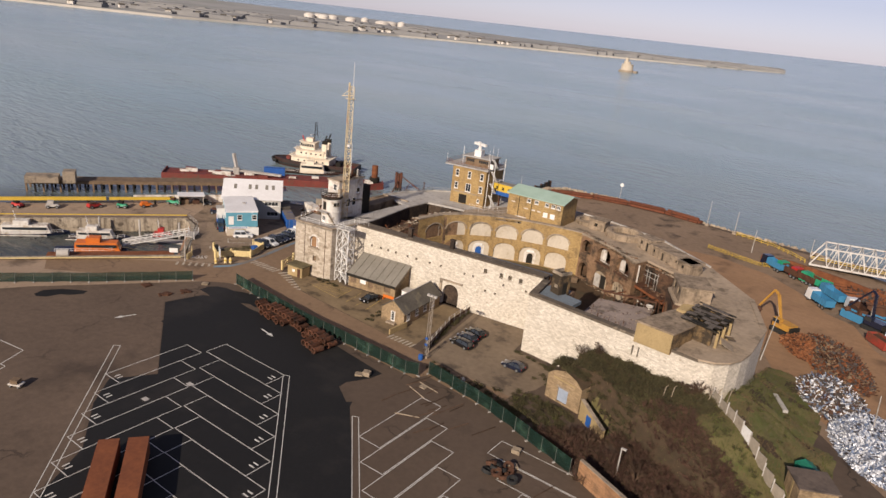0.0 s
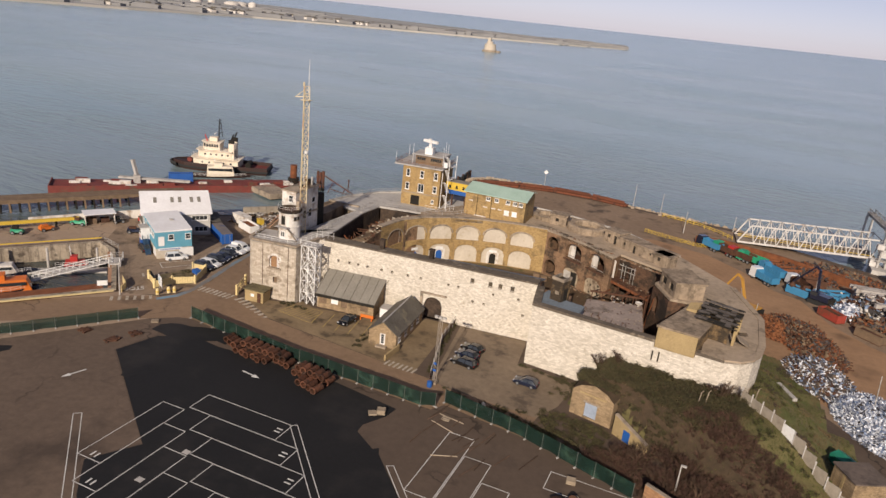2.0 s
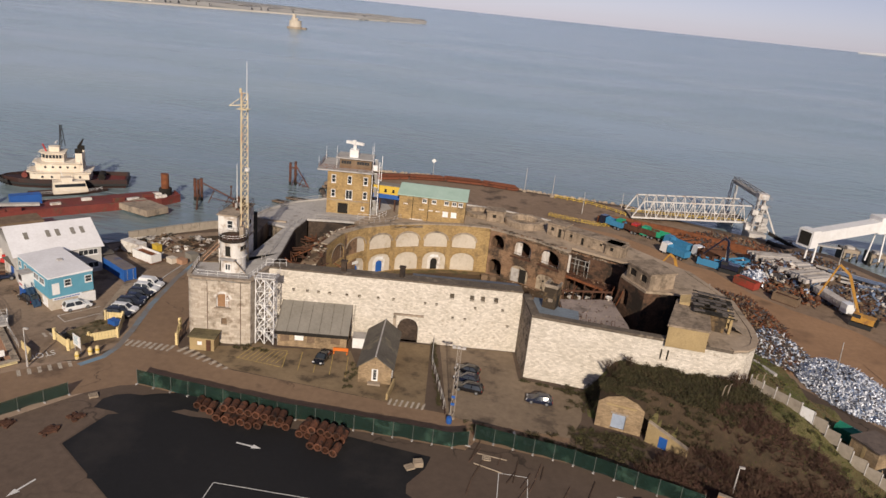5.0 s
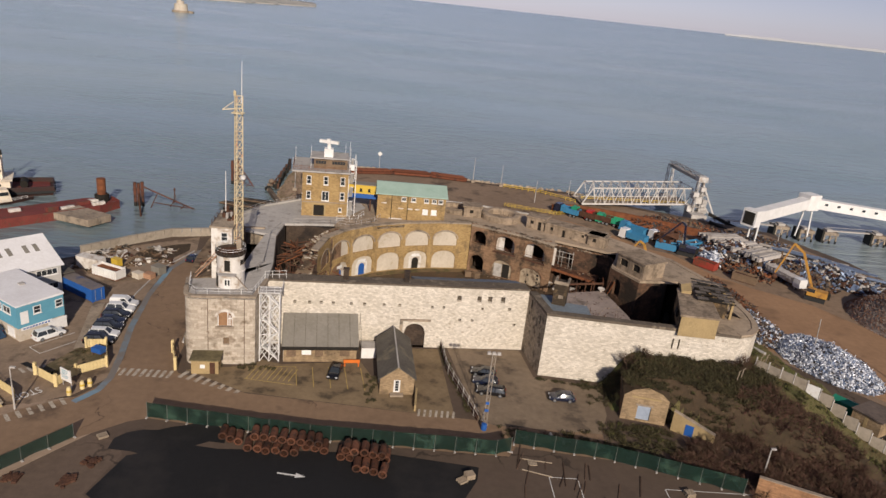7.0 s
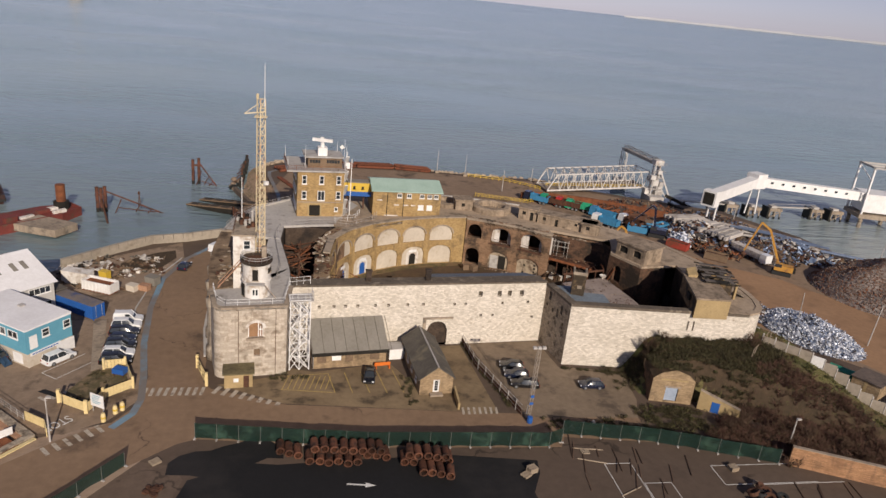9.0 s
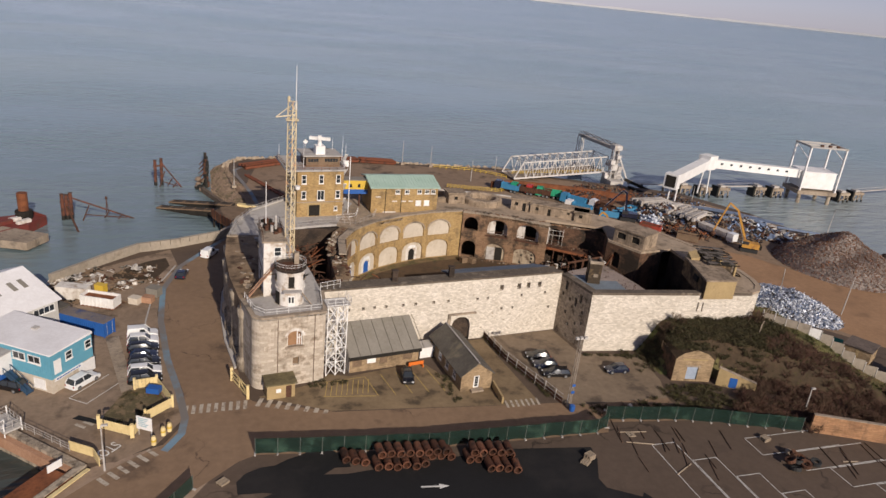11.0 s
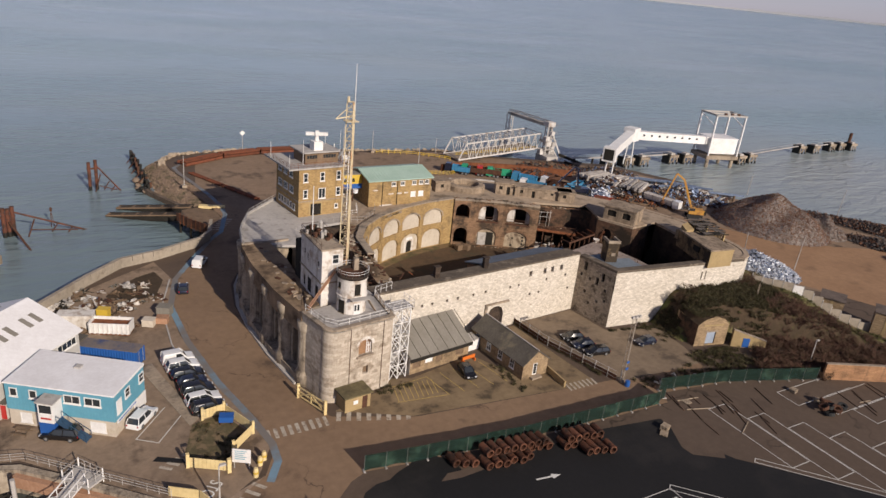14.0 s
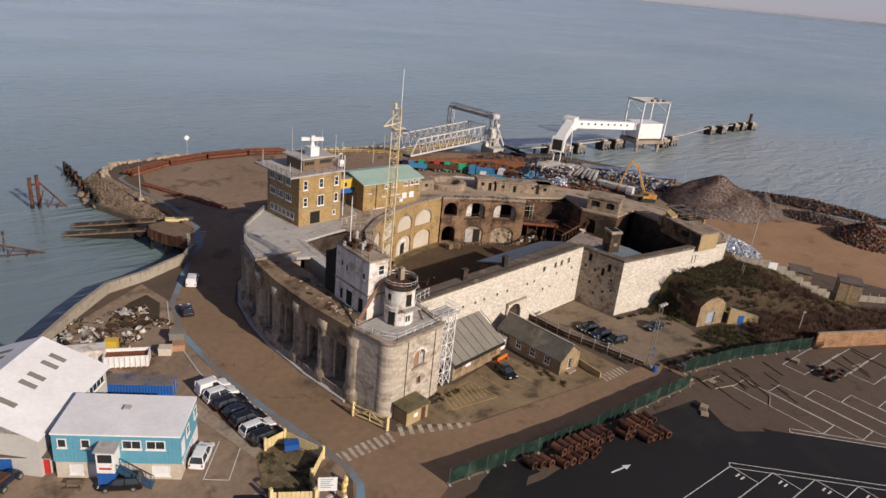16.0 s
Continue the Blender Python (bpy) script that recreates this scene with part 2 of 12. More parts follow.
SAND = paint("rusty sand", (0.34, 0.205, 0.115), (0.24, 0.14, 0.078), 0.95, 0.08, 0.8, 0.3, stain=(0.16, 0.095, 0.055), stain_at=0.63, stain_scale=0.1)
COURT = paint("courtyard dirt", (0.105, 0.066, 0.036), (0.052, 0.034, 0.021), 0.95, 0.1, 1.0, 0.3, stain=(0.06, 0.05, 0.03), stain_at=0.6)
GRASS = paint("rough grass", (0.165, 0.14, 0.058), (0.09, 0.078, 0.034), 0.95, 0.2, 1.5, 0.6, stain=(0.085, 0.098, 0.03), stain_at=0.58, stain_scale=0.22)
SCRUBSOIL = paint("scrub soil", (0.075, 0.049, 0.03), (0.038, 0.028, 0.017), 0.95, 0.3, 1.5, 0.6)
WHITELINE = paint("road paint", (0.72, 0.71, 0.68), (0.5, 0.48, 0.45), 0.7, 0.5, 3.0, 0.05)
YELLOWLINE = paint("yellow line paint", (0.52, 0.37, 0.10), (0.34, 0.24, 0.08), 0.7, 0.5, 3.0, 0.05)
RUST = paint("rusty steel", (0.26, 0.095, 0.04), (0.11, 0.04, 0.02), 0.85, 0.6, 3.0, 0.3, 0.15)
DARKRUST = paint("dark rust", (0.12, 0.055, 0.032), (0.05, 0.026, 0.018), 0.85, 0.6, 3.0, 0.3, 0.1)
WHITESTEEL = paint("white painted steel", (0.78, 0.77, 0.76), (0.62, 0.6, 0.58), 0.5, 0.4, 3.0, 0.05, stain=(0.45, 0.33, 0.22), stain_at=0.72)
MASTP = paint("faded mast paint", (0.66, 0.56, 0.38), (0.52, 0.42, 0.26), 0.6, 0.4, 3.0, 0.05, stain=(0.5, 0.22, 0.1), stain_at=0.66)
YELLOW = plain("yellow paint", (0.62, 0.42, 0.05))
CREAM = paint("cream paint", (0.72, 0.58, 0.30), (0.55, 0.42, 0.2), 0.7, 0.4, 2.0, 0.1, stain=(0.3, 0.25, 0.18), stain_at=0.68)
BLUEPANEL = paint("blue cladding", (0.13, 0.34, 0.44), (0.10, 0.28, 0.38), 0.5, 0.3, 3.0, 0.05)
BLUE = plain("blue paint", (0.02, 0.10, 0.36))
WHITEROOF = paint("white sheet roof", (0.80, 0.79, 0.80), (0.66, 0.64, 0.64), 0.55, 0.2, 2.0, 0.05)
GREENROOF = paint("verdigris roof sheet", (0.40, 0.52, 0.45), (0.32, 0.44, 0.37), 0.6, 0.3, 2.0, 0.1)
def netting(m, clear):
    """Open weave: lets a share of the light through."""
    nt = m.node_tree
    out, b = nt.nodes["Material Output"], nt.nodes["Principled BSDF"]
    mx, tr = nt.nodes.new("ShaderNodeMixShader"), nt.nodes.new("ShaderNodeBsdfTransparent")
    mx.inputs[0].default_value = clear
    nt.links.new(b.outputs[0], mx.inputs[1])
    nt.links.new(tr.outputs[0], mx.inputs[2])
    nt.links.new(mx.outputs[0], out.inputs["Surface"])
    return m


GREENFENCE = paint("green fence mesh", (0.007, 0.028, 0.02), (0.005, 0.018, 0.013), 0.7, 0.3, 3.0, 0.1, stain=(0.04, 0.085, 0.06), stain_at=0.6)
SLATE = paint("grey slate", (0.135, 0.12, 0.10), (0.075, 0.066, 0.056), 0.85, 0.4, 3.0, 0.3, stain=(0.2, 0.17, 0.12), stain_at=0.64)
ASBESTOS = paint("grey roof sheet", (0.24, 0.22, 0.19), (0.17, 0.155, 0.13), 0.85, 0.3, 2.5, 0.1)
LEADROOF = paint("blue grey felt", (0.20, 0.235, 0.27), (0.13, 0.155, 0.18), 0.7, 0.25, 2.0, 0.1, stain=(0.12, 0.11, 0.1), stain_at=0.66)
GLASS = plain("dark window glass", (0.03, 0.035, 0.04), 0.12, 0.0, 0.8)
# near-black; where it fills openings it stands in for the shade inside
DARK = paint("near-black, also void shade", (0.025, 0.022, 0.018), (0.012, 0.01, 0.008), 0.95, 0.5, 3.0, 0.2)
TIMBER = paint("weathered timber", (0.22, 0.15, 0.095), (0.11, 0.075, 0.05), 0.9, 0.6, 4.0, 0.3)
TYRE = plain("tyre rubber", (0.02, 0.02, 0.02), 0.85)
ROCK = paint("shore rock", (0.24, 0.18, 0.13), (0.12, 0.09, 0.07), 0.95, 0.5, 1.5, 0.6)
SEAWALL = paint("sea wall panels", (0.36, 0.31, 0.25), (0.24, 0.205, 0.165), 0.9, 0.2, 1.5, 0.2, stain=(0.2, 0.16, 0.12), stain_at=0.66)
ORANGE = plain("orange paint", (0.65, 0.16, 0.02))
REDP = plain("red paint", (0.45, 0.03, 0.025))
GREENP = plain("green paint", (0.02, 0.30, 0.16))
SILVER = paint("shredded bright metal", (0.62, 0.65, 0.72), (0.30, 0.32, 0.38), 0.38, 1.2, 6.0, 0.3, 0.75)
netting(GREENFENCE, 0.32)
# ---- water, land, far shores ----
def water_material():
    m = bpy.data.materials.new("estuary water")
    m.use_nodes = True
    nt = m.node_tree
    b = nt.nodes["Principled BSDF"]
    N, L = nt.nodes.new, nt.links.new
    geo = N("ShaderNodeNewGeometry")
    t = N("ShaderNodeTexNoise")
    t.inputs["Scale"].default_value, t.inputs["Detail"].default_value = 0.004, 6.0
    mp = N("ShaderNodeMapping")
    mp.inputs["Scale"].default_value = (0.8, 1.5, 1)
    L(geo.outputs["Position"], mp.inputs["Vector"])
    L(mp.outputs[0], t.inputs["Vector"])
    r = N("ShaderNodeValToRGB")
    r.color_ramp.elements[0].position, r.color_ramp.elements[1].position = 0.35, 0.68
    r.color_ramp.elements[0].color, r.color_ramp.elements[1].color = (0.185, 0.265, 0.285, 1), (0.265, 0.325, 0.345, 1)
    L(t.outputs["Fac"], r.inputs[0])
    # darker near the headland, paler further out: sky reflection put into the colour
    dist = N("ShaderNodeVectorMath")
    dist.operation = "DISTANCE"
    dist.inputs[1].default_value = (-80, 120, -4)
    L(geo.outputs["Position"], dist.inputs[0])
    sky_gain = N("ShaderNodeMapRange")
    sky_gain.inputs[1].default_value, sky_gain.inputs[2].default_value, sky_gain.inputs[3].default_value, sky_gain.inputs[4].default_value = 80, 330, 0.62, 1.08
    L(dist.outputs["Value"], sky_gain.inputs[0])
    dm = N("ShaderNodeMixRGB")
    dm.blend_type, dm.inputs[0].default_value = "MULTIPLY", 1.0
    L(r.outputs[0], dm.inputs[1])
    L(sky_gain.outputs[0], dm.inputs[2])
    # small west-to-east tint stands in for the water's uneven sheen
    sx, east, em = N("ShaderNodeSeparateXYZ"), N("ShaderNodeMapRange"), N("ShaderNodeMixRGB")
    L(geo.outputs["Position"], sx.inputs[0])
    east.inputs[1].default_value, east.inputs[2].default_value, east.inputs[3].default_value, east.inputs[4].default_value = -300, 100, 1.14, 1.06
    L(sx.outputs[0], east.inputs[0])
    em.blend_type, em.inputs[0].default_value = "MULTIPLY", 1.0
    L(dm.outputs[0], em.inputs[1])
    L(east.outputs[0], em.inputs[2])
    # pale silt stirred up among the dolphins east of the headland
    d2_, sl, sm = N("ShaderNodeVectorMath"), N("ShaderNodeMapRange"), N("ShaderNodeMixRGB")
    d2_.operation = "DISTANCE"
    d2_.inputs[1].default_value = (150, 165, -3)
    L(geo.outputs["Position"], d2_.inputs[0])
    sl.inputs[1].default_value, sl.inputs[2].default_value, sl.inputs[3].default_value, sl.inputs[4].default_value = 30, 130, 0.75, 0.0
    L(d2_.outputs["Value"], sl.inputs[0])
    sm.inputs[2].default_value = (0.33, 0.345, 0.325, 1)
    L(sl.outputs[0], sm.inputs[0])
    L(em.outputs[0], sm.inputs[1])
    # shade and dark wall reflections painted into the small dock's water
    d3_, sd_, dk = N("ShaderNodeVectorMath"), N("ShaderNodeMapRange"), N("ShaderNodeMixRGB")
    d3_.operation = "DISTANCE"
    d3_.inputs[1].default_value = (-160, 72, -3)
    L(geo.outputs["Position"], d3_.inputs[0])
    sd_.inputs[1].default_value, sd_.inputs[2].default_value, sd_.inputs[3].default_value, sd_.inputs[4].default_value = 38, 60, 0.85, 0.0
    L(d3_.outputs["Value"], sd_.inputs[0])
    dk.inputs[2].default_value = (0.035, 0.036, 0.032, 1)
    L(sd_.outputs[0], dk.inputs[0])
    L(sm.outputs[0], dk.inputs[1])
    L(dk.outputs[0], b.inputs["Base Color"])
    b.inputs["Roughness"].default_value = 0.2
    b.inputs["IOR"].default_value = 1.42
    # short chop, longer wind waves, and calmer patches between them
    w1, w2, calm = N("ShaderNodeTexNoise"), N("ShaderNodeTexNoise"), N("ShaderNodeTexNoise")
    w1.inputs["Scale"].default_value, w1.inputs["Detail"].default_value = 0.5, 4.0
    w2.inputs["Scale"].default_value, w2.inputs["Detail"].default_value, w2.inputs["Distortion"].default_value = 0.16, 4.0, 0.6
    calm.inputs["Scale"].default_value, calm.inputs["Detail"].default_value = 0.011, 4.0
    mp2, mp3 = N("ShaderNodeMapping"), N("ShaderNodeMapping")
    mp2.inputs["Scale"].default_value = (0.45, 1.5, 1)
    mp2.inputs["Rotation"].default_value = (0, 0, 0.35)
    mp3.inputs["Scale"].default_value = (0.5, 1.6, 1)
    mp3.inputs["Rotation"].default_value = (0, 0, -0.2)
    L(geo.outputs["Position"], mp2.inputs["Vector"])
    L(geo.outputs["Position"], mp3.inputs["Vector"])
    L(mp2.outputs[0], w1.inputs["Vector"])
    L(mp2.outputs[0], w2.inputs["Vector"])
    L(mp3.outputs[0], calm.inputs["Vector"])
    ad, rough_ = N("ShaderNodeMath"), N("ShaderNodeMapRange")
    ad.operation = "MULTIPLY_ADD"
    ad.inputs[1].default_value = 2.6
    L(w2.outputs["Fac"], ad.inputs[0])
    L(w1.outputs["Fac"], ad.inputs[2])
    rough_.inputs[1].default_value, rough_.inputs[2].default_value, rough_.inputs[3].default_value, rough_.inputs[4].default_value = 0.38, 0.62, 0.25, 0.9
    L(calm.outputs["Fac"], rough_.inputs[0])
    bp = N("ShaderNodeBump")
    bp.inputs["Distance"].default_value = 0.62
    L(rough_.outputs[0], bp.inputs["Strength"])
    L(ad.outputs[0], bp.inputs["Height"])
    L(bp.outputs[0], b.inputs["Normal"])
    return m


WATER = water_material()
SEA = -3.0
f = Form()
rings = [0, 60, 120, 200, 300, 450, 700, 1000, 1400, 1900, 2400, 3000, 3600, 4200, 4800]
ns = 72
pts = [(-60, 120, SEA)]
for r in rings[1:]:
    # the sea's far part is lifted by a hair so that its edge meets the skyline
    far = max(0.0, (r - 1400) / 3400)
    z = SEA + 52 * far ** 2.2
    pts += [(-60 + r * math.cos(2 * math.pi * k / ns), 120 + r * math.sin(2 * math.pi * k / ns), z) for k in range(ns)]
fs = [(0, 1 + k, 1 + (k + 1) % ns) for k in range(ns)]
for j in range(len(rings) - 2):
    a, b = 1 + j * ns, 1 + (j + 1) * ns
    fs += [(a + k, b + k, b + (k + 1) % ns, a + (k + 1) % ns) for k in range(ns)]
f.add(pts, fs)
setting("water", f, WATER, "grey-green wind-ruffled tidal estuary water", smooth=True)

LAND = [(75, -300), (75, 100), (64, 140), (54, 158), (50, 180), (38, 203), (12, 214), (-10, 224), (-20, 231), (-43, 233), (-64, 236), (-88, 239),
        (-105, 235.4), (-109.4, 228), (-108.6, 220), (-105.8, 206), (-104.0, 194), (-103.2, 186), (-104.2, 178), (-106.6, 172), (-108.8, 167), (-112, 163.5), (-121, 158.5), (-127.7, 157),
        (-134, 150), (-140, 142), (-145, 137), (-153, 133), (-162, 121.5), (-181, 84), (-206, 48), (-196, 42), (-174.5, 69), (-150, 103), (-144.5, 102), (-127.5, 86.5),
        (-192, -2), (-260, -95), (-260, -300)]
f = Form().prism(LAND, -10, 0)
setting("ground", f, [APRON], "worn brown concrete and dirt yard on the headland")


WESTYARD = paint("stained west yard", (0.30, 0.22, 0.155), (0.18, 0.13, 0.092), 0.9, 0.1, 1.0, 0.2, stain=(0.10, 0.072, 0.052), stain_at=0.6, stain_scale=0.18)
COURTSTAIN = paint("stained forecourt", (0.255, 0.186, 0.11), (0.145, 0.102, 0.06), 0.9, 0.12, 1.2, 0.2, stain=(0.075, 0.055, 0.035), stain_at=0.6, stain_scale=0.3)
REARYARD = paint("pale stained yard", (0.235, 0.178, 0.124), (0.145, 0.108, 0.075), 0.9, 0.1, 1.0, 0.2, stain=(0.09, 0.068, 0.05), stain_at=0.61, stain_scale=0.22)


def flat(name, poly, z, m, label):
    return setting(name, Form().prism(poly, z - 0.02, z), m, label)


# fresh tarmac on the lorry park, its patches and the roads
flat("tarmac", [(-109.2, 70.3), (-107.5, 77.5), (-101, 80.5), (-97, 80), (-88, 80.6), (-75, 81.2), (-63.0, 79.6), (-63.4, 77.0), (-65.2, 73.4), (-65.0, 71.6), (-61.2, 69.2), (-60.6, 69.9), (-59.9, 68.6), (-49.4, 58.0), (-20, 26), (-14, -20), (-40, -20), (-77, 37.5), (-85.8, 43.7), (-90.4, 48.6), (-86.9, 54.4)], 0.012, TARMAC, "fresh black tarmac of the lorry park")
flat("tarmac_patch", [(-110.2, 78.6), (-110.3, 80.8), (-109.2, 82.2), (-107.4, 83.0), (-105.6, 83.1), (-104.0, 84.0), (-102.2, 84.6), (-100.2, 86.0), (-98.4, 85.0), (-96.6, 83.4), (-96.4, 81.2), (-98.4, 81.4), (-101, 79.6), (-103, 79.3), (-105.2, 77.8), (-107.4, 78.4)], 0.016, TARMAC, "black spilled tarmac patch with a ragged edge")
flat("tarmac_patch_2", [(-127.2, 55.0), (-127.9, 57.0), (-126.4, 59.6), (-124.4, 61.4), (-122.6, 62.6), (-121.8, 61.4), (-122.8, 59.4), (-124.2, 58.2), (-124.6, 56.0), (-126, 54.8)], 0.012, TARMAC, "dark damp patch on the apron")
flat("tarmac_patch_3", [(-103, 66.2), (-101.4, 67.6), (-100.4, 66.8), (-101, 65.2), (-102.4, 65)], 0.02, TARMAC, "small dark oil patch on the apron")
flat("road", [(-138, 62), (-113.5, 81.5), (-110, 84.6), (-107.7, 85.6), (-98, 84.4), (-85.5, 83.1), (-58.6, 82.3), (-57.4, 84.6), (-44, 83), (-44, 89), (-70, 91), (-96.5, 93.3), (-107.6, 97.6), (-109, 99.5), (-109.5, 107), (-111.6, 120), (-112, 134), (-110.5, 143), (-106.5, 151), (-98, 159), (-92, 165), (-94, 178), (-99, 190), (-104, 205), (-108, 205),
               (-105.5, 192), (-104, 180), (-108.2, 170), (-113, 159), (-119, 148), (-121.5, 138), (-121.6, 127), (-119.6, 112), (-117, 101), (-116.2, 94.5), (-119, 89.5), (-124, 86.2), (-145, 66)], 0.006, ROADM, "worn brown asphalt road round the fort")
flat("quay_road", [(-127.8, 86), (-156, 47), (-191, -2), (-176, -12), (-146, 28), (-131, 56), (-124, 66), (-113.5, 81.5), (-119, 89.5)], 0.004, QUAYROAD, "worn brown quay road beside the dock")
flat("west_apron", [(-113.7, 81.2), (-124.1, 65.6), (-131, 55.6), (-146, 27.6), (-175.8, -12.2), (-160, -60), (-60, -60), (-40.5, -20.5), (-77.3, 37.2), (-86.1, 43.4), (-90.7, 48.4), (-87.3, 54.6), (-109.5, 70.2), (-108, 77.6), (-109.6, 80.2)], 0.005, APRONPALE, "pale worn concrete apron beside the lorry park")
flat("west_yard", [(-128, 87.4), (-144.3, 102.8), (-150, 104), (-165, 113), (-153, 131), (-145, 135), (-134, 148), (-122, 157), (-120, 148), (-122.3, 138), (-122.4, 127), (-120.4, 112), (-117.8, 101), (-117, 94.5), (-119.6, 90), (-124.2, 87)], 0.005, WESTYARD, "stained concrete yard round the blue office")
flat("dock_yard", [(-150.6, 104.4), (-175, 70.2), (-196.6, 43), (-205.4, 48.4), (-181, 84.6), (-162.4, 121), (-158, 116)], 0.006, QUAYROAD, "worn brown yard along the dock")
flat("yard", [(-106, 200), (-96, 178), (-92, 166), (-75, 168), (-60, 167), (-44, 162), (-30, 152), (-18, 138), (-11, 120), (-4, 118), (20, 90), (73, 60), (74, 100), (62, 139), (50, 170), (36, 200), (10, 211), (-20, 228), (-64, 233), (-100, 232)], 0.008, EARTH, "brown dirt yard behind the fort")
flat("sand_track", [(-13, 135), (-4, 122), (6, 112), (16, 92), (30, 60), (74, 40), (74, 98), (62, 112), (44, 120), (27, 134), (20, 146), (9, 154), (2, 162), (-3, 174), (-9, 177), (-17, 188), (-26, 196), (-40, 200), (-60, 196), (-52, 184), (-38, 172), (-28, 160), (-18, 146)], 0.014, SAND, "rust-stained orange dirt track through the scrapyard")


def stroke(form, x0, y0, x1, y1, w, z):
    d = Vector((x1 - x0, y1 - y0)).normalized()
    s = Vector((-d.y, d.x)) * w / 2
    e = d * w / 2
    form.prism([(x0 - s.x - e.x, y0 - s.y - e.y), (x1 - s.x + e.x, y1 - s.y + e.y), (x1 + s.x + e.x, y1 + s.y + e.y), (x0 + s.x - e.x, y0 + s.y - e.y)], z - 0.008, z)


f = Form()
Z = 0.026
for k in range(12):
    x, y = -88 + 3.78 * k, 67.9 - 4.0 * k
    for a in ((x, y, x + 14.7, y), (x + 14.7, y, x + 14.7, y - 3.9), (x, y, x, y - 3.9), (x, y - 3.95, x + 14.7, y - 3.95)):
        stroke(f, *a, 0.1, Z)
    u, v = -92 + 3.8 * k, 63.1 - 3.85 * k
    for a in ((u, v, u, v - 14.1), (u, v, u + 3.85, v), (u, v - 14.1, u + 3.85, v - 14.1), (u + 3.85, v, u + 3.85, v - 14.1)):
        stroke(f, *a, 0.1, Z)
for a in ((-99.6, 54.6, -60, 17.5), (-98.8, 55.3, -59.2, 18.2), (-99.6, 54.6, -98.8, 55.3), (-73.6, 67.8, -34, 28), (-72.8, 68.4, -33.2, 28.6), (-73.6, 67.8, -72.8, 68.4),
          (-57.9, 67.0, -30, 37), (-57.1, 67.5, -29.2, 37.5), (-57.9, 67, -57.1, 67.5)):
    stroke(f, *a, 0.1, Z)
for k in range(9):
    x, y = -53.8 + 4.0 * k, 78.5 - 4.1 * k
    for a in ((x, y, x + 3.8, y), (x, y, x, y - 14.5), (x, y - 14.5, x + 3.8, y - 14.5), (x + 3.8, y, x + 3.8, y - 14.5)):
        stroke(f, *a, 0.1, Z)
    u, v = -38.5 + 4.0 * k, 77.5 - 4.1 * k
    for a in ((u, v, u + 14, v), (u, v - 3.9, u + 14, v - 3.9), (u, v, u, v - 3.9)):
        stroke(f, *a, 0.1, Z)
for k in range(6):
    stroke(f, -119 + 3.2 * k, 42 - 4 * k, -107 + 3.2 * k, 44 - 4 * k, 0.13, Z)
    stroke(f, -107 + 3.2 * k, 44 - 4 * k, -105 + 3.2 * k, 40 - 4 * k, 0.13, Z)
setting("bay_line", f, WHITELINE, "white painted lorry bay lines in a herringbone", "road marking")


def arrow(x, y, a, s=1.0):
    f = Form()
    m = Matrix.Translation((x, y, 0)) @ Matrix.Rotation(a, 4, "Z")
    pts = [(-1.8, -0.12), (0.5, -0.12), (0.5, -0.45), (1.8, 0), (0.5, 0.45), (0.5, 0.12), (-1.8, 0.12)]
    f.prism([(m @ Vector((p * s, q * s, 0))).to_2d().to_tuple() for p, q in pts], 0.018, 0.028)
    return tagged(part("road_arrow", f, WHITELINE), "white painted traffic arrow on the tarmac", "road marking", "traffic arrows", "structure")


arrow(-86.8, 75.8, -0.12)
arrow(-108.3, 61.8, 4.4)

# numbers in the bays, unreadable from here: short bars
f = Form()
for k in range(11):
    x, y = -74.6 + 3.78 * k, 66 - 4.0 * k
    for j in range(2):
        stroke(f, x, y + 0.35 - 0.7 * j, x + 0.7, y + 0.35 - 0.7 * j, 0.22, 0.03)
    u, v = -90.1 + 3.8 * k, 50.3 - 3.85 * k
    for j in range(2):
        stroke(f, u - 0.35 + 0.7 * j, v, u - 0.35 + 0.7 * j, v - 0.7, 0.22, 0.03)
setting("bay_number", f, WHITELINE, "short white bay marks", "road marking")

# zebra crossings
f = Form()
for k in range(9):
    x = -116.6 + 0.98 * k
    stroke(f, x, 96.0 + 0.02 * k, x + 0.12, 97.6 + 0.02 * k, 0.5, 0.016)
for k in range(8):
    x, y = -107 + 1.3 * k, 96.6 - 0.46 * k
    stroke(f, x, y, x + 0.55, y + 1.3, 0.62, 0.016)
for k in range(6):
    x, y = -120.6 - 1.0 * k, 88.6 - 0.9 * k
    stroke(f, x, y, x + 0.9, y - 1.0, 0.5, 0.016)
for k in range(5):
    x, y = -126.2 - 0.9 * k, 97.4 + 0.2 * k
    stroke(f, x, y - 1.1 * k * 0.6, x + 0.9, y - 0.7 - 1.1 * k * 0.6, 0.45, 0.016)
for k in range(7):
    stroke(f, -71.0 + 0.85 * k, 90.6, -70.85 + 0.85 * k, 92.0, 0.36, 0.03)
for k in range(6):
    stroke(f, -108 + 0.7 * k, 172 + 1.2 * k, -105.8 + 0.7 * k, 171.4 + 1.2 * k, 0.5, 0.016)
WORNWHITE = paint("worn crossing paint", (0.50, 0.45, 0.38), (0.33, 0.28, 0.22), 0.8, 0.6, 3.0, 0.1, stain=(0.2, 0.15, 0.11), stain_at=0.58, stain_scale=1.2)
setting("crossing", f, WORNWHITE, "worn white zebra crossing stripes", "road marking")

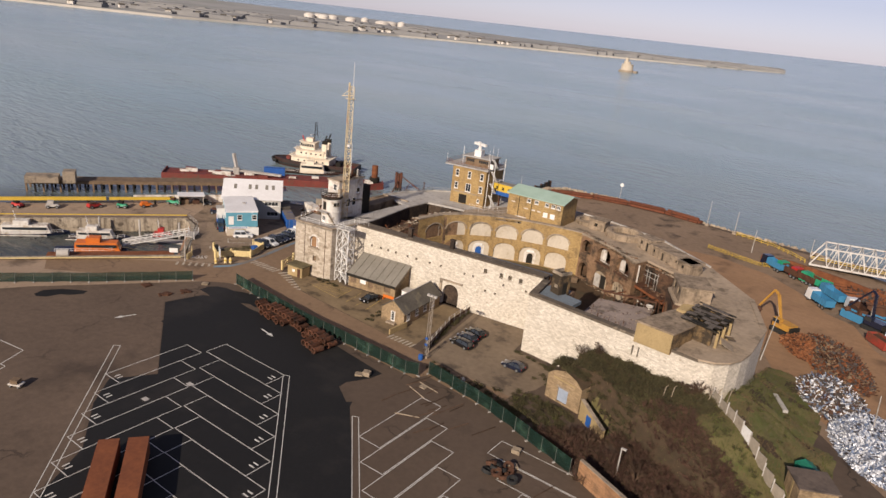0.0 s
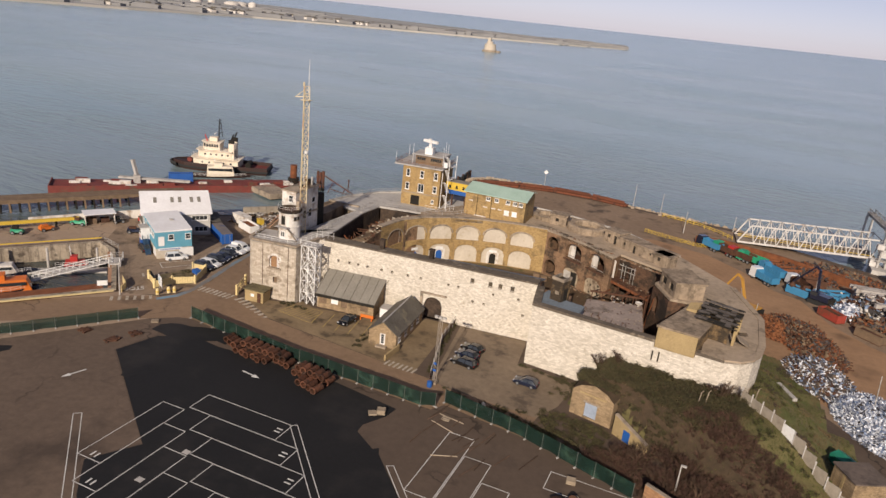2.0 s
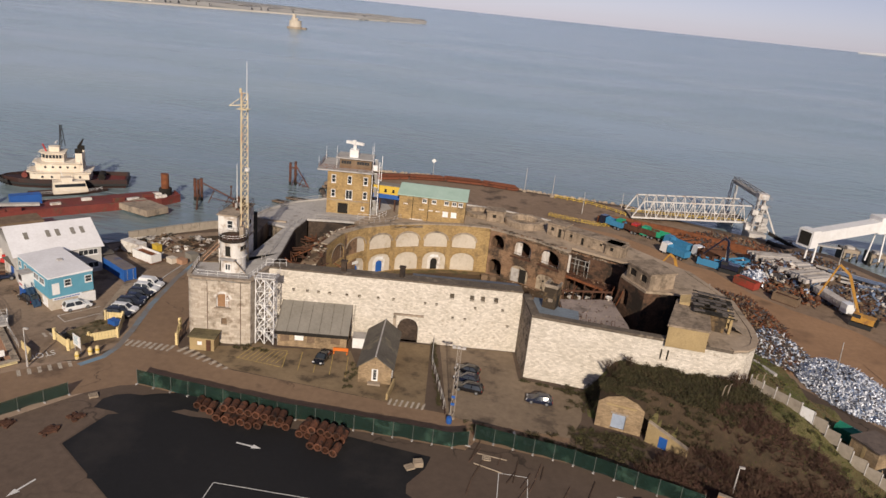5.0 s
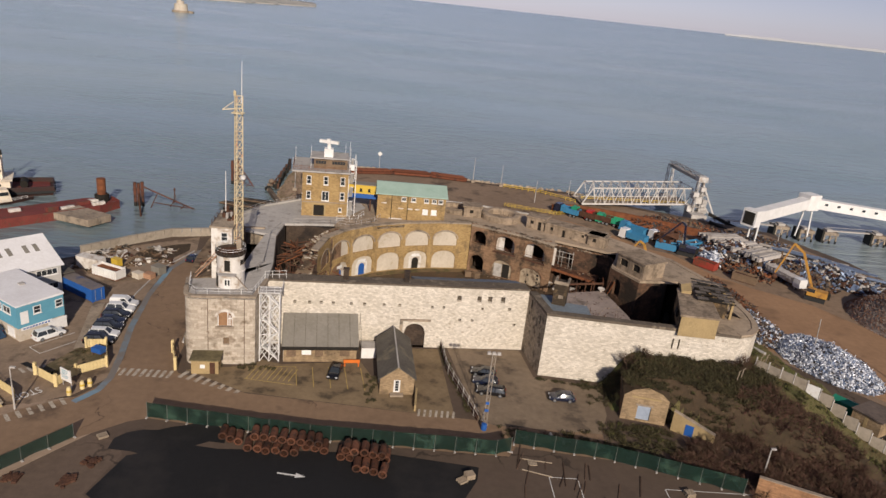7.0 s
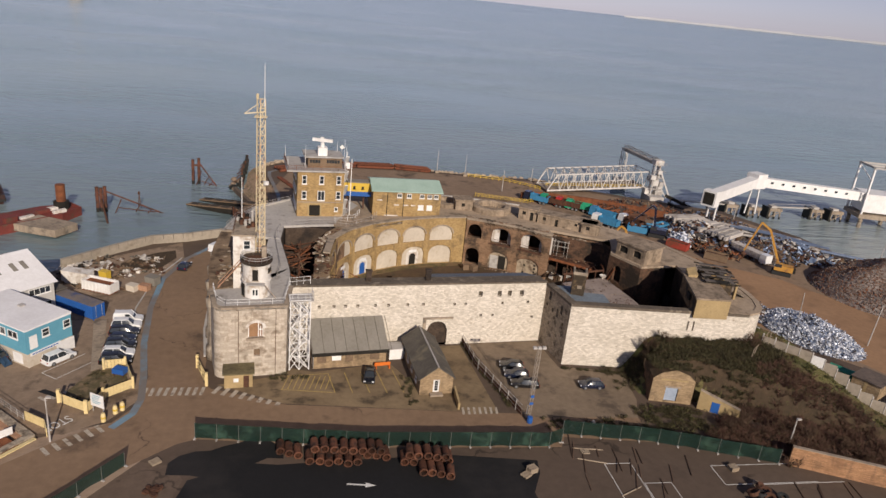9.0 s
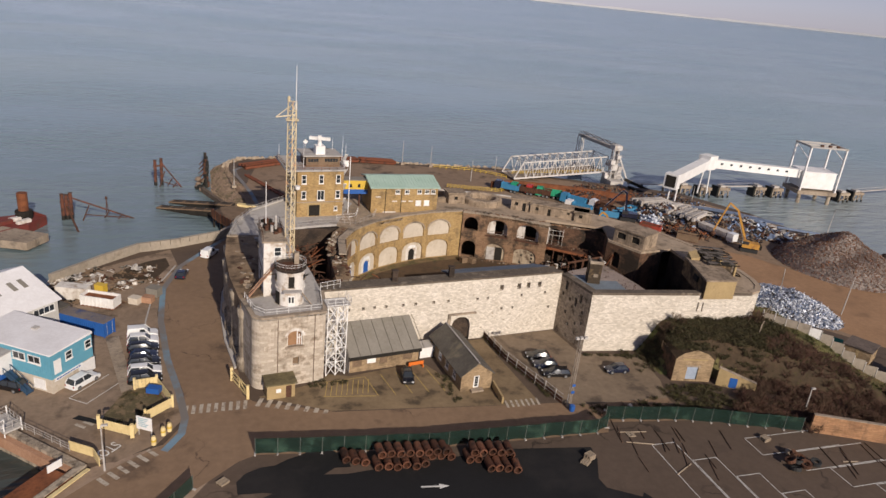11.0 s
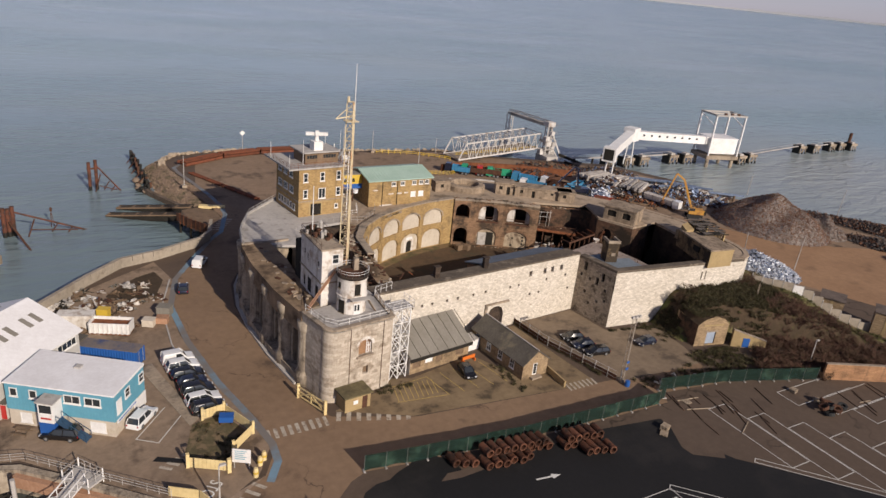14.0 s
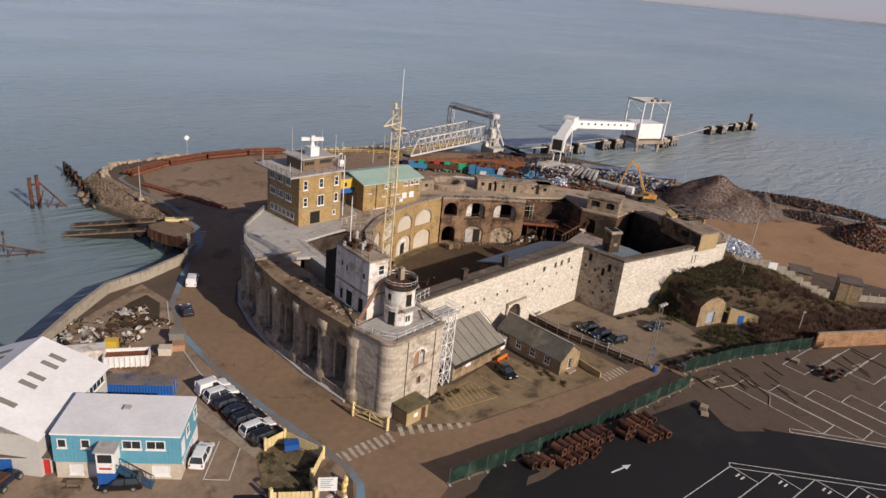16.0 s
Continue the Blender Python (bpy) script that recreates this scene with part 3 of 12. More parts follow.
# forecourt bays in front of the fort
flat("forecourt", [(-97, 93.6), (-71.2, 91.2), (-71.4, 96), (-77.2, 98), (-80.6, 105), (-92.8, 102.3), (-96.4, 103.4), (-97.2, 101.4), (-106.8, 98.6)], 0.022, COURTSTAIN, "oil-stained concrete forecourt")
f = Form()
for k in range(5):
    stroke(f, -90.6 + 2.55 * k, 101.8 + 0.25 * k, -89.6 + 2.6 * k, 96.3, 0.1, 0.03)
for k in range(9):
    stroke(f, -97.4 + 0.8 * k, 97.4, -96.6 + 0.8 * k, 101, 0.1, 0.03)
for a in ((-97.6, 97.3, -90, 96.4), (-96.9, 101.1, -90.6, 101.8)):
    stroke(f, *a, 0.1, 0.03)
setting("yellow_line", f, YELLOWLINE, "faded yellow parking and hatching lines", "road marking")

# blue cycle lane along the seaward kerb
line = [(-118.8, 88.2), (-116.9, 91.5), (-116.6, 95), (-117.6, 101), (-119.8, 111), (-121.6, 124), (-122.1, 137), (-119.5, 148), (-114, 158), (-109.2, 166.2), (-106.2, 170.2), (-104.6, 175.4), (-102.8, 181), (-102.4, 188), (-103.6, 198), (-105.4, 208), (-107.2, 217), (-107.6, 222), (-105.2, 225.6)]
BLUELANE = paint("blue lane surface", (0.17, 0.29, 0.39), (0.15, 0.21, 0.265), 0.8, 0.2, 3.0, 0.1, stain=(0.17, 0.155, 0.145), stain_at=0.5, stain_scale=0.08)
f = band(Form(), line, -0.5, 0.5, 0.0, 0.02)
setting("cycle_lane", f, BLUELANE, "worn blue-surfaced cycle lane along the kerb")

def inside(x, y, poly):
    """Whether a plan point lies within a polygon."""
    hit = False
    for (x0, y0), (x1, y1) in zip(poly, poly[1:] + poly[:1]):
        if (y0 > y) != (y1 > y) and x < (x1 - x0) * (y - y0) / (y1 - y0) + x0:
            hit = not hit
    return hit


# the earth mound over the old magazine: where scrub grows and where grass shows
BRAMBLE = [(-37.5, 80.6), (-27.4, 78.4), (-27.0, 76.9), (-10, 74.2), (6, 70), (8, 74.5), (-1, 81.2), (-8.6, 86.8), (-13.6, 91.0), (-18.2, 94.4), (-22, 93.4), (-26.2, 90.4), (-28.2, 88.0), (-31.6, 87.6), (-34.6, 84.4)]
THATCH = [(-41.2, 102.8), (-16.8, 101.6), (-15.0, 98.4), (-17.6, 93.6), (-23.4, 89.0), (-26.4, 90.7), (-29.2, 92.6), (-32.1, 93.8), (-33.2, 93.0), (-39.9, 94.2), (-39.2, 98.4), (-41.2, 100)]


def mound_z(x, y):
    if x < -15.2 and y > 102.4 - 0.096 * (x + 20) or (x < -14 and y > 112):
        return -0.4
    a = min(1, max(0, (x + 41) / 5)) * min(1, max(0, (2 - x) / 16))
    b = min(1, max(0, (y - 77) / 18)) * min(1, max(0, (112 - y) / 6 if x > -16 else 1))
    h = 6.2 * (a * a * (3 - 2 * a)) * (b * b * (3 - 2 * b))
    # the bank that falls away east of the bastion
    c = min(1, max(0, (-1.5 - x) / 13)) * min(1, max(0, (y - 80) / 20)) * min(1, max(0, (137 - y) / 26))
    if x > -30:
        h = max(h, 5.4 * c * c * (3 - 2 * c) * min(1, (x + 30) / 8))
    # cut away in front of the magazine
    c = min(1, max(0, (y - (95.4 - 0.23 * (x + 40))) / 1.2 + max(0, (x + 32) / 6)))
    h *= c
    return h + 0.35 * (noise.noise(Vector((x * 0.25, y * 0.25, 3))) + 0.5) * (h > 0.05) - 0.1


f = Form()
nx, ny = 92, 128
x0, y0, dx, dy = -46, 76, 0.55, 0.5
f.add([(x0 + i * dx, y0 + j * dy, mound_z(x0 + i * dx, y0 + j * dy)) for j in range(ny) for i in range(nx)],
      [(j * nx + i, j * nx + i + 1, (j + 1) * nx + i + 1, (j + 1) * nx + i) for j in range(ny - 1) for i in range(nx - 1)])
for k in range(len(f.m)):
    px, py = x0 + (k % (nx - 1) + 0.5) * dx, y0 + (k // (nx - 1) + 0.5) * dy
    px, py = px + 0.9 * noise.noise(Vector((px * 0.7, py * 0.7, 5))), py + 0.9 * noise.noise(Vector((px * 0.7, py * 0.7, 8)))
    f.m[k] = 1 if inside(px, py, BRAMBLE) or inside(px, py, THATCH) or (px > -16.5 and noise.noise(Vector((px * 0.3, py * 0.3, 2))) > 0.3) else 0
setting("mound", f, [GRASS, SCRUBSOIL], "grassy earth mound over the old magazine", smooth=True)
# ---- the fort ----
def masonry(name, c0, c1, w, h, mortar, size=0.012, bump=0.4, stain=None, stain_at=0.64, stain_scale=0.5, warp=0.25, streak=None):
    """Coursed masonry: block width and height in metres, uneven, blotched."""
    m = paint(name, c0, c1, 0.92, 0.3, 2.5, 0.0, stain=stain, stain_at=stain_at, stain_scale=stain_scale, streak=streak, streak_at=0.6)
    nt = m.node_tree
    N, L = nt.nodes.new, nt.links.new
    b = nt.nodes["Principled BSDF"]
    src = b.inputs["Base Color"].links[0].from_socket
    geo = N("ShaderNodeNewGeometry")
    sep, com = N("ShaderNodeSeparateXYZ"), N("ShaderNodeCombineXYZ")
    L(geo.outputs["Position"], sep.inputs[0])
    ad = N("ShaderNodeMath")
    L(sep.outputs[0], ad.inputs[0])
    L(sep.outputs[1], ad.inputs[1])
    nz = N("ShaderNodeTexNoise")
    nz.inputs["Scale"].default_value = 0.9
    L(geo.outputs["Position"], nz.inputs["Vector"])
    wz = N("ShaderNodeMath")
    wz.operation = "MULTIPLY_ADD"
    wz.inputs[1].default_value = warp
    L(nz.outputs["Fac"], wz.inputs[0])
    L(sep.outputs[2], wz.inputs[2])
    L(ad.outputs[0], com.inputs[0])
    L(wz.outputs[0], com.inputs[1])
    br = N("ShaderNodeTexBrick")
    br.inputs["Scale"].default_value = 1.0
    br.inputs["Mortar Size"].default_value = size
    br.inputs["Mortar Smooth"].default_value = 0.3
    br.inputs["Brick Width"].default_value, br.inputs["Row Height"].default_value = w, h
    br.inputs["Color1"].default_value, br.inputs["Color2"].default_value, br.inputs["Mortar"].default_value = (1.1, 1.08, 1.06, 1), (0.74, 0.72, 0.69, 1), (*mortar, 1)
    L(com.outputs[0], br.inputs["Vector"])
    mx = N("ShaderNodeMixRGB")
    mx.blend_type = "MULTIPLY"
    mx.inputs[0].default_value = 1.0
    L(src, mx.inputs[1])
    L(br.outputs["Color"], mx.inputs[2])
    L(mx.outputs[0], b.inputs["Base Color"])
    bp = N("ShaderNodeBump")
    bp.inputs["Strength"].default_value, bp.inputs["Distance"].default_value = bump, 0.05
    bp.invert = True
    L(br.outputs["Fac"], bp.inputs["Height"])
    n2 = N("ShaderNodeTexNoise")
    n2.inputs["Scale"].default_value, n2.inputs["Detail"].default_value = 3.5, 6.0
    L(geo.outputs["Position"], n2.inputs["Vector"])
    bp2 = N("ShaderNodeBump")
    bp2.inputs["Strength"].default_value, bp2.inputs["Distance"].default_value = bump, 0.08
    L(n2.outputs["Fac"], bp2.inputs["Height"])
    L(bp.outputs[0], bp2.inputs["Normal"])
    L(bp2.outputs[0], b.inputs["Normal"])
    return m


RAG = masonry("coursed ragstone", (0.655, 0.61, 0.55), (0.55, 0.505, 0.44), 0.52, 0.24, (0.70, 0.66, 0.60), 0.016, 0.3, (0.38, 0.33, 0.27), 0.66, 1.6, 0.3)
# stained stone, with the return wall's shaded side put into its base colour
RAGDARK = masonry("stained and shade-dark ragstone", (0.48, 0.41, 0.33), (0.29, 0.24, 0.185), 0.55, 0.27, (0.6, 0.55, 0.48), 0.018, 0.7, (0.085, 0.068, 0.053), 0.6, 0.6, 0.5, (0.10, 0.08, 0.062))
ASHLAR = masonry("pale ashlar", (0.56, 0.50, 0.425), (0.42, 0.365, 0.305), 1.1, 0.45, (0.66, 0.62, 0.56), 0.012, 0.3, (0.27, 0.22, 0.17), 0.6, 0.6, 0.2, (0.20, 0.155, 0.12))
YBRICK = masonry("yellow stock brick wall", (0.41, 0.29, 0.135), (0.30, 0.20, 0.09), 0.46, 0.16, (0.85, 0.8, 0.7), 0.012, 0.25, (0.20, 0.14, 0.075), 0.62, 0.35, 0.02, (0.2, 0.14, 0.08))
HBRICK = masonry("weathered stock brick", (0.37, 0.275, 0.17), (0.25, 0.18, 0.11), 0.46, 0.16, (0.85, 0.8, 0.72), 0.012, 0.25, (0.17, 0.125, 0.08), 0.62, 0.4, 0.02, (0.18, 0.13, 0.085))
RBRICK = masonry("sooty red brick wall", (0.31, 0.195, 0.12), (0.17, 0.108, 0.07), 0.46, 0.16, (0.8, 0.75, 0.66), 0.012, 0.35, (0.06, 0.043, 0.032), 0.56, 0.35, 0.02, (0.065, 0.046, 0.033))
# sooty red brick, darkened further for walls that stand in shade
SOOTSHADERED = masonry("sooty, shade-dark red brick", (0.19, 0.105, 0.065), (0.085, 0.05, 0.034), 0.46, 0.16, (0.8, 0.75, 0.66), 0.012, 0.35, (0.035, 0.026, 0.02), 0.5, 0.3, 0.02, (0.035, 0.026, 0.02))
# soot-dark brick; on recessed and pit walls the darkness is painted shade
SOOTSHADE = masonry("sooted and shade-dark brick", (0.085, 0.06, 0.045), (0.045, 0.033, 0.026), 0.46, 0.16, (0.8, 0.75, 0.66), 0.012, 0.35, (0.03, 0.023, 0.02), 0.55, 0.35, 0.02)


def panel(form, a, b, z0, z1, holes, depth, mi=0, n=10):
    """A wall face from a to b (outward side on the right of that way) with arched or square holes (u0, u1, sill, spring, rise), reveals depth deep."""
    a, b = Vector(a), Vector(b)
    w = (b - a).length
    d = (b - a) / w
    s = Vector((-d.y, d.x)) * depth
    cuts = {0.0, w}
    for u0, u1, *_ in holes:
        cuts |= {u0 + (u1 - u0) * k / n for k in range(n + 1)} if _[2] > 0.01 else {u0, u1}
    us = sorted(u for u in cuts if -1e-6 <= u <= w + 1e-6)
    us = [u for i, u in enumerate(us) if i == 0 or u - us[i - 1] > 1e-5]

    def top(h, u):
        u0, u1, zb, zs, rise = h
        if rise < 0.01:
            return zs
        k = max(-1, min(1, (2 * u - u0 - u1) / (u1 - u0)))
        return zs + rise * math.sqrt(max(0, 1 - k * k))

    def p(u, z, back=False):
        q = a + d * u + (s if back else Vector((0, 0)))
        return (q.x, q.y, z)

    for ua, ub in zip(us, us[1:]):
        mid = (ua + ub) / 2
        hs = sorted([h for h in holes if h[0] < mid < h[1]], key=lambda h: h[2])
        la = lb = z0
        for h in hs:
            ta, tb = top(h, ua), top(h, ub)
            if h[2] > la + 1e-5:
                form.add([p(ua, la), p(ub, lb), p(ub, h[2]), p(ua, h[2])], [(0, 1, 2, 3)], mi)
            form.add([p(ua, h[2]), p(ub, h[2]), p(ub, h[2], 1), p(ua, h[2], 1)], [(0, 1, 2, 3)], mi)
            form.add([p(ua, ta, 1), p(ub, tb, 1), p(ub, tb), p(ua, ta)], [(0, 1, 2, 3)], mi)
            la, lb = ta, tb
        form.add([p(ua, la), p(ub, lb), p(ub, z1), p(ua, z1)], [(0, 1, 2, 3)], mi)
    for h in holes:
        for u, flip in ((h[0], 0), (h[1], 1)):
            q = [p(u, h[2]), p(u, h[2], 1), p(u, h[3], 1), p(u, h[3])]
            form.add(q[::-1] if flip else q, [(0, 1, 2, 3)], mi)
    return form


def infill(form, a, b, hole, depth, mi=0, n=10):
    """The panel that closes a hole at the back of its reveal."""
    a, b = Vector(a), Vector(b)
    d = (b - a).normalized()
    s = Vector((-d.y, d.x)) * depth
    u0, u1, zb, zs, rise = hole
    pts = [(u0, zb), (u1, zb)]
    if rise > 0.01:
        pts += [((u0 + u1) / 2 + (u1 - u0) / 2 * math.cos(math.pi * k / n), zs + rise * math.sin(math.pi * k / n)) for k in range(n + 1)]
    else:
        pts += [(u1, zs), (u0, zs)]
    form.add([(*(a + d * u + s), z) for u, z in pts], [tuple(range(len(pts)))], mi)
    return form


WALKDARK = paint("blackened wall walk", (0.15, 0.12, 0.092), (0.075, 0.06, 0.047), 0.95, 0.3, 1.6, 0.35, stain=(0.27, 0.22, 0.165), stain_at=0.64, stain_scale=0.5)
WESTROOF = paint("broken west roof", (0.30, 0.21, 0.13), (0.16, 0.112, 0.072), 0.95, 0.2, 1.1, 0.4, stain=(0.075, 0.05, 0.032), stain_at=0.57, stain_scale=0.22)
fort = thing("fort", (0, 0, 0), 0, "derelict Victorian casemated sea fort with a pale ragstone rear wall", "fort")
TOP = 11.5
SW, SE, CW, CE, BW, BE = (-107.2, 100.5), (-97.1, 101.8), (-96.6, 108.9), (-52.6, 113.4), (-51.0, 104.9), (-20.0, 101.9)
OUT = [(-108.9, 107), (-110.3, 116), (-110.9, 126), (-110.6, 134), (-109.2, 141.5), (-106, 149), (-98.2, 157), (-88, 163), (-75, 166), (-60, 165), (-45, 160.5), (-31, 150), (-19.5, 137), (-14.4, 123), (-14.3, 111), (-14.8, 107.4), (-15.9, 104.6), (-17.7, 102.7), BE]

# dark tone painted in for the shade inside the loops
LOOPDARK = paint("loop stone in shade tone", (0.13, 0.105, 0.08), (0.05, 0.042, 0.033), 0.95, 0.5, 3.0, 0.3)
# rear curtain wall with its gate and rows of small loops
f = Form()
gate = (22.9, 26.6, 0.0, 2.8, 1.75)
holes = [gate]
for u in (4.1, 6.5, 8.4, 10.4, 13.4, 15.6, 18.9, 21.6):
    holes.append((u, u + 0.5, 7.6, 8.15, 0))
for u in (31.6, 35.1, 37.0, 39.3):
    holes.append((u, u + 0.75, 9.0, 10.1, 0))
for u in (27.2, 29.2, 36.0):
    holes.append((u, u + 0.45, 7.5, 8.0, 0))
for u, z in ((32.2, 5.2), (34.4, 5.2), (40.8, 7.6), (42.0, 4.6)):
    holes.append((u, u + 0.5, z, z + 0.5, 0))
panel(f, CW, CE, 0, TOP, holes, 0.7)
part("curtain_wall", f, RAG, fort, "pale coursed ragstone rear wall with rows of small loops")
# recess backs are dark sheets that stand for shade in the openings
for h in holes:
    part("gate_recess" if h is gate else "loop_recess", infill(Form(), CW, CE, h, 0.69), SOOTSHADE if h is gate else LOOPDARK, fort)
d = (Vector(CE) - Vector(CW)).normalized()
f = Form().wall(Vector(CW) + Vector((-d.y, d.x)) * 0.72, Vector(CE) + Vector((-d.y, d.x)) * 0.72, 0, TOP - 0.5, 2.0)
part("curtain_core", f, ROOFCON, fort)
f = Form().wall(Vector(CW) + Vector((-d.y, d.x)) * -0.12, Vector(CE) + Vector((-d.y, d.x)) * -0.12, TOP, TOP + 0.3, 0.9)
part("coping", f, WALKDARK, fort, "dark weathered coping")
f = Form().wall(Vector(CW) + Vector((-d.y, d.x)) * 0.8, Vector(CE) + Vector((-d.y, d.x)) * 0.8, TOP - 0.45, TOP - 0.05, 2.6)
part("wall_walk", f, WALKDARK, fort)
# lean-to roof behind the wall's east half
s = Vector((-d.y, d.x))
p0, p1 = Vector(CW) + d * 24.6 + s * 3.4, Vector(CE) + s * 3.4
f = Form()
q = [(*p0, TOP - 0.2), (*p1, TOP - 0.2), (*(p1 + s * 6.6), 9.2), (*(p0 + s * 6.6), 9.2)]
f.add(q + [(x, y, z - 0.25) for x, y, z in q], [(0, 1, 2, 3), (7, 6, 5, 4), (0, 4, 5, 1), (1, 5, 6, 2), (2, 6, 7, 3), (3, 7, 4, 0)])
part("lean_to_roof", f, LEADROOF, fort, "long blue-grey felted lean-to roof")
f = Form().prism([(p0 + s * 0.3).to_tuple(), (p1 + s * 0.3).to_tuple(), (p1 + s * 5.6).to_tuple(), (p0 + s * 5.6).to_tuple()], 1.0, [TOP - 0.6, TOP - 0.6, 9.0, 9.0])
part("lean_to_range", f, REDBRICK, fort)
for u in (12.6, 22.9):
    c = Vector(CW) + d * u + s * 2.2
    f = Form().box(c.x - 0.45, c.x + 0.45, c.y - 0.35, c.y + 0.35, TOP - 0.4, TOP + 1.7).box(c.x - 0.55, c.x + 0.55, c.y - 0.45, c.y + 0.45, TOP + 1.7, TOP + 1.9)
    part("chimney_stump", f, SOOTSHADE, fort)

# south-west block with a rounded corner
poly = [SE, CW, (-99.2, 109.3), OUT[0]]
corner = []
for k in range(9):
    t = math.pi + (math.pi / 2) * k / 8
    corner.append((-106.0 + 1.75 * math.cos(t), 102.2 + 1.75 * math.sin(t)))
f = Form()
front = [corner[-1], (-97.1, 101.8)]
w = math.dist(*front)
win = (w * 0.5 - 1.1, w * 0.5 + 1.1, 6.6, 8.2, 0.9)
low = (w * 0.52 - 0.45, w * 0.52 + 0.45, 3.4, 4.7, 0)
panel(f, front[0], front[1], 0, TOP, [win, low], 0.5)
panel(f, (-97.1, 101.8), CW, 0, TOP, [], 0.5)
ring = [OUT[0]] + corner
for p, q in zip(ring, ring[1:]):
    panel(f, p, q, 0, TOP, [], 0.3)
part("corner_block", f, ASHLAR, fort, "pale ashlar corner block with a rounded corner")
WINBOARD = paint("orange-brown boarding", (0.33, 0.19, 0.10), (0.20, 0.11, 0.06), 0.85, 0.8, 4.0, 0.2, stain=(0.09, 0.055, 0.035), stain_at=0.6)
part("window_board", infill(Form(), *front, win, 0.45), WINBOARD, fort, "boarded arched window")
part("window_board", infill(Form(), *front, low, 0.45), TIMBER, fort)
wf = Form()
fd = (Vector(front[1]) - Vector(front[0])).normalized()
fo = Vector((fd.y, -fd.x))
for k in range(13):
    a0, a1 = math.pi * k / 13, math.pi * (k + 1) / 13
    c0 = Vector(front[0]) + fd * (w * 0.5)
    q = [(c0 + fd * (r * math.cos(a)) + fo * 0.06, 8.2 + r2 * math.sin(a)) for a, r, r2 in ((a0, 1.1, 0.9), (a0, 1.5, 1.3), (a1, 1.5, 1.3), (a1, 1.1, 0.9))]
    wf = Form()
    wf.add([(p.x, p.y, z) for p, z in q] + [(p.x - fo.x * 0.1, p.y - fo.y * 0.1, z) for p, z in q], [(0, 1, 2, 3), (1, 5, 6, 2), (3, 2, 6, 7)])
    part("arch_stone", wf, RENDERW, fort)
for u in (-1.1, 0.35, 0.66, 1.0):
    p0 = Vector(front[0]) + fd * (w * 0.5 + u) + fo * -0.35
    part("window_bar", Form().wall(p0, p0 + fd * 0.14, 6.6, 8.9 if abs(u) < 0.6 else 8.3, 0.08), WHITESTEEL, fort)
part("window_bar", Form().wall(Vector(front[0]) + fd * (w * 0.5 + 0.35) + fo * -0.34, Vector(front[0]) + fd * (w * 0.5 + 1.1) + fo * -0.34, 7.7, 7.84, 0.08), WHITESTEEL, fort)
part("window_sill", Form().wall(Vector(front[0]) + fd * (w * 0.5 - 1.4) + fo * 0.25, Vector(front[0]) + fd * (w * 0.5 + 1.4) + fo * 0.25, 6.3, 6.6, 0.3), CONCRETE, fort)
for u in (2.0, w - 1.6):
    p0 = Vector(front[0]) + fd * u + fo * 0.08
    part("downpipe", Form().tube((p0.x, p0.y, 0.3), (p0.x, p0.y, 11.2), 0.045, n=6), DARKRUST, fort)
f = Form().prism([OUT[0]] + corner + [SE, CW, (-99.2, 109.3)], TOP - 0.3, TOP + 0.05)
part("block_roof", f, PALECON, fort, "grey concrete roof deck")
f = band(Form(), [OUT[0]] + corner + [SE, CW], -0.18, 0.5, TOP - 0.02, TOP + 0.32)
part("parapet", f, CONCRETE, fort)

# south-east bastion: return and front walls
f = Form()
hr = [(u, u + 0.5, z, z + 0.6, 0) for u, z in ((0.8, 7.6), (2.9, 7.4), (6.6, 6.4), (2.2, 4.6), (5.2, 3.6), (6.8, 4.4), (3.4, 2.6))] + [(u, u + 0.7, z, z + 1.6, 0) for u, z in ((1.4, 9.0), (4.4, 7.0), (5.6, 8.2))]
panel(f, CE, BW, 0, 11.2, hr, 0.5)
part("return_wall", f, RAGDARK, fort, "stained, shade-dark ragstone return of the bastion")
f = Form()
hb = [(20.6, 20.85, 7.8, 9.6, 0), (21.6, 21.85, 7.8, 9.6, 0)]
panel(f, BW, BE, 0, 11.0, hb, 0.5)
part("bastion_wall", f, RAG, fort, "whitened ragstone bastion wall")
# black sheets stand for the shade within these loops
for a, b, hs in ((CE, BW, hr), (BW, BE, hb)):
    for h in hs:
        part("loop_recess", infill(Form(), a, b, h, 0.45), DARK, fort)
f = band(Form(), [CE, BW, BE], -0.1, 1.3, 11.0, 11.45)
part("coping", f, WALKDARK, fort)
f = band(Form(), [CE, BW, BE], 0.55, 2.0, 0, 10.9)
part("bastion_core", f, REDBRICK, fort)

# seaward face: stout round piers between shadowed casemate ports, under a heavy roof edge
PIERCON = paint("stained pier concrete", (0.47, 0.40, 0.31), (0.25, 0.20, 0.15), 0.9, 0.25, 1.6, 0.35, stain=(0.10, 0.078, 0.06), stain_at=0.60, stain_scale=0.5, streak=(0.08, 0.06, 0.045), streak_at=0.53)
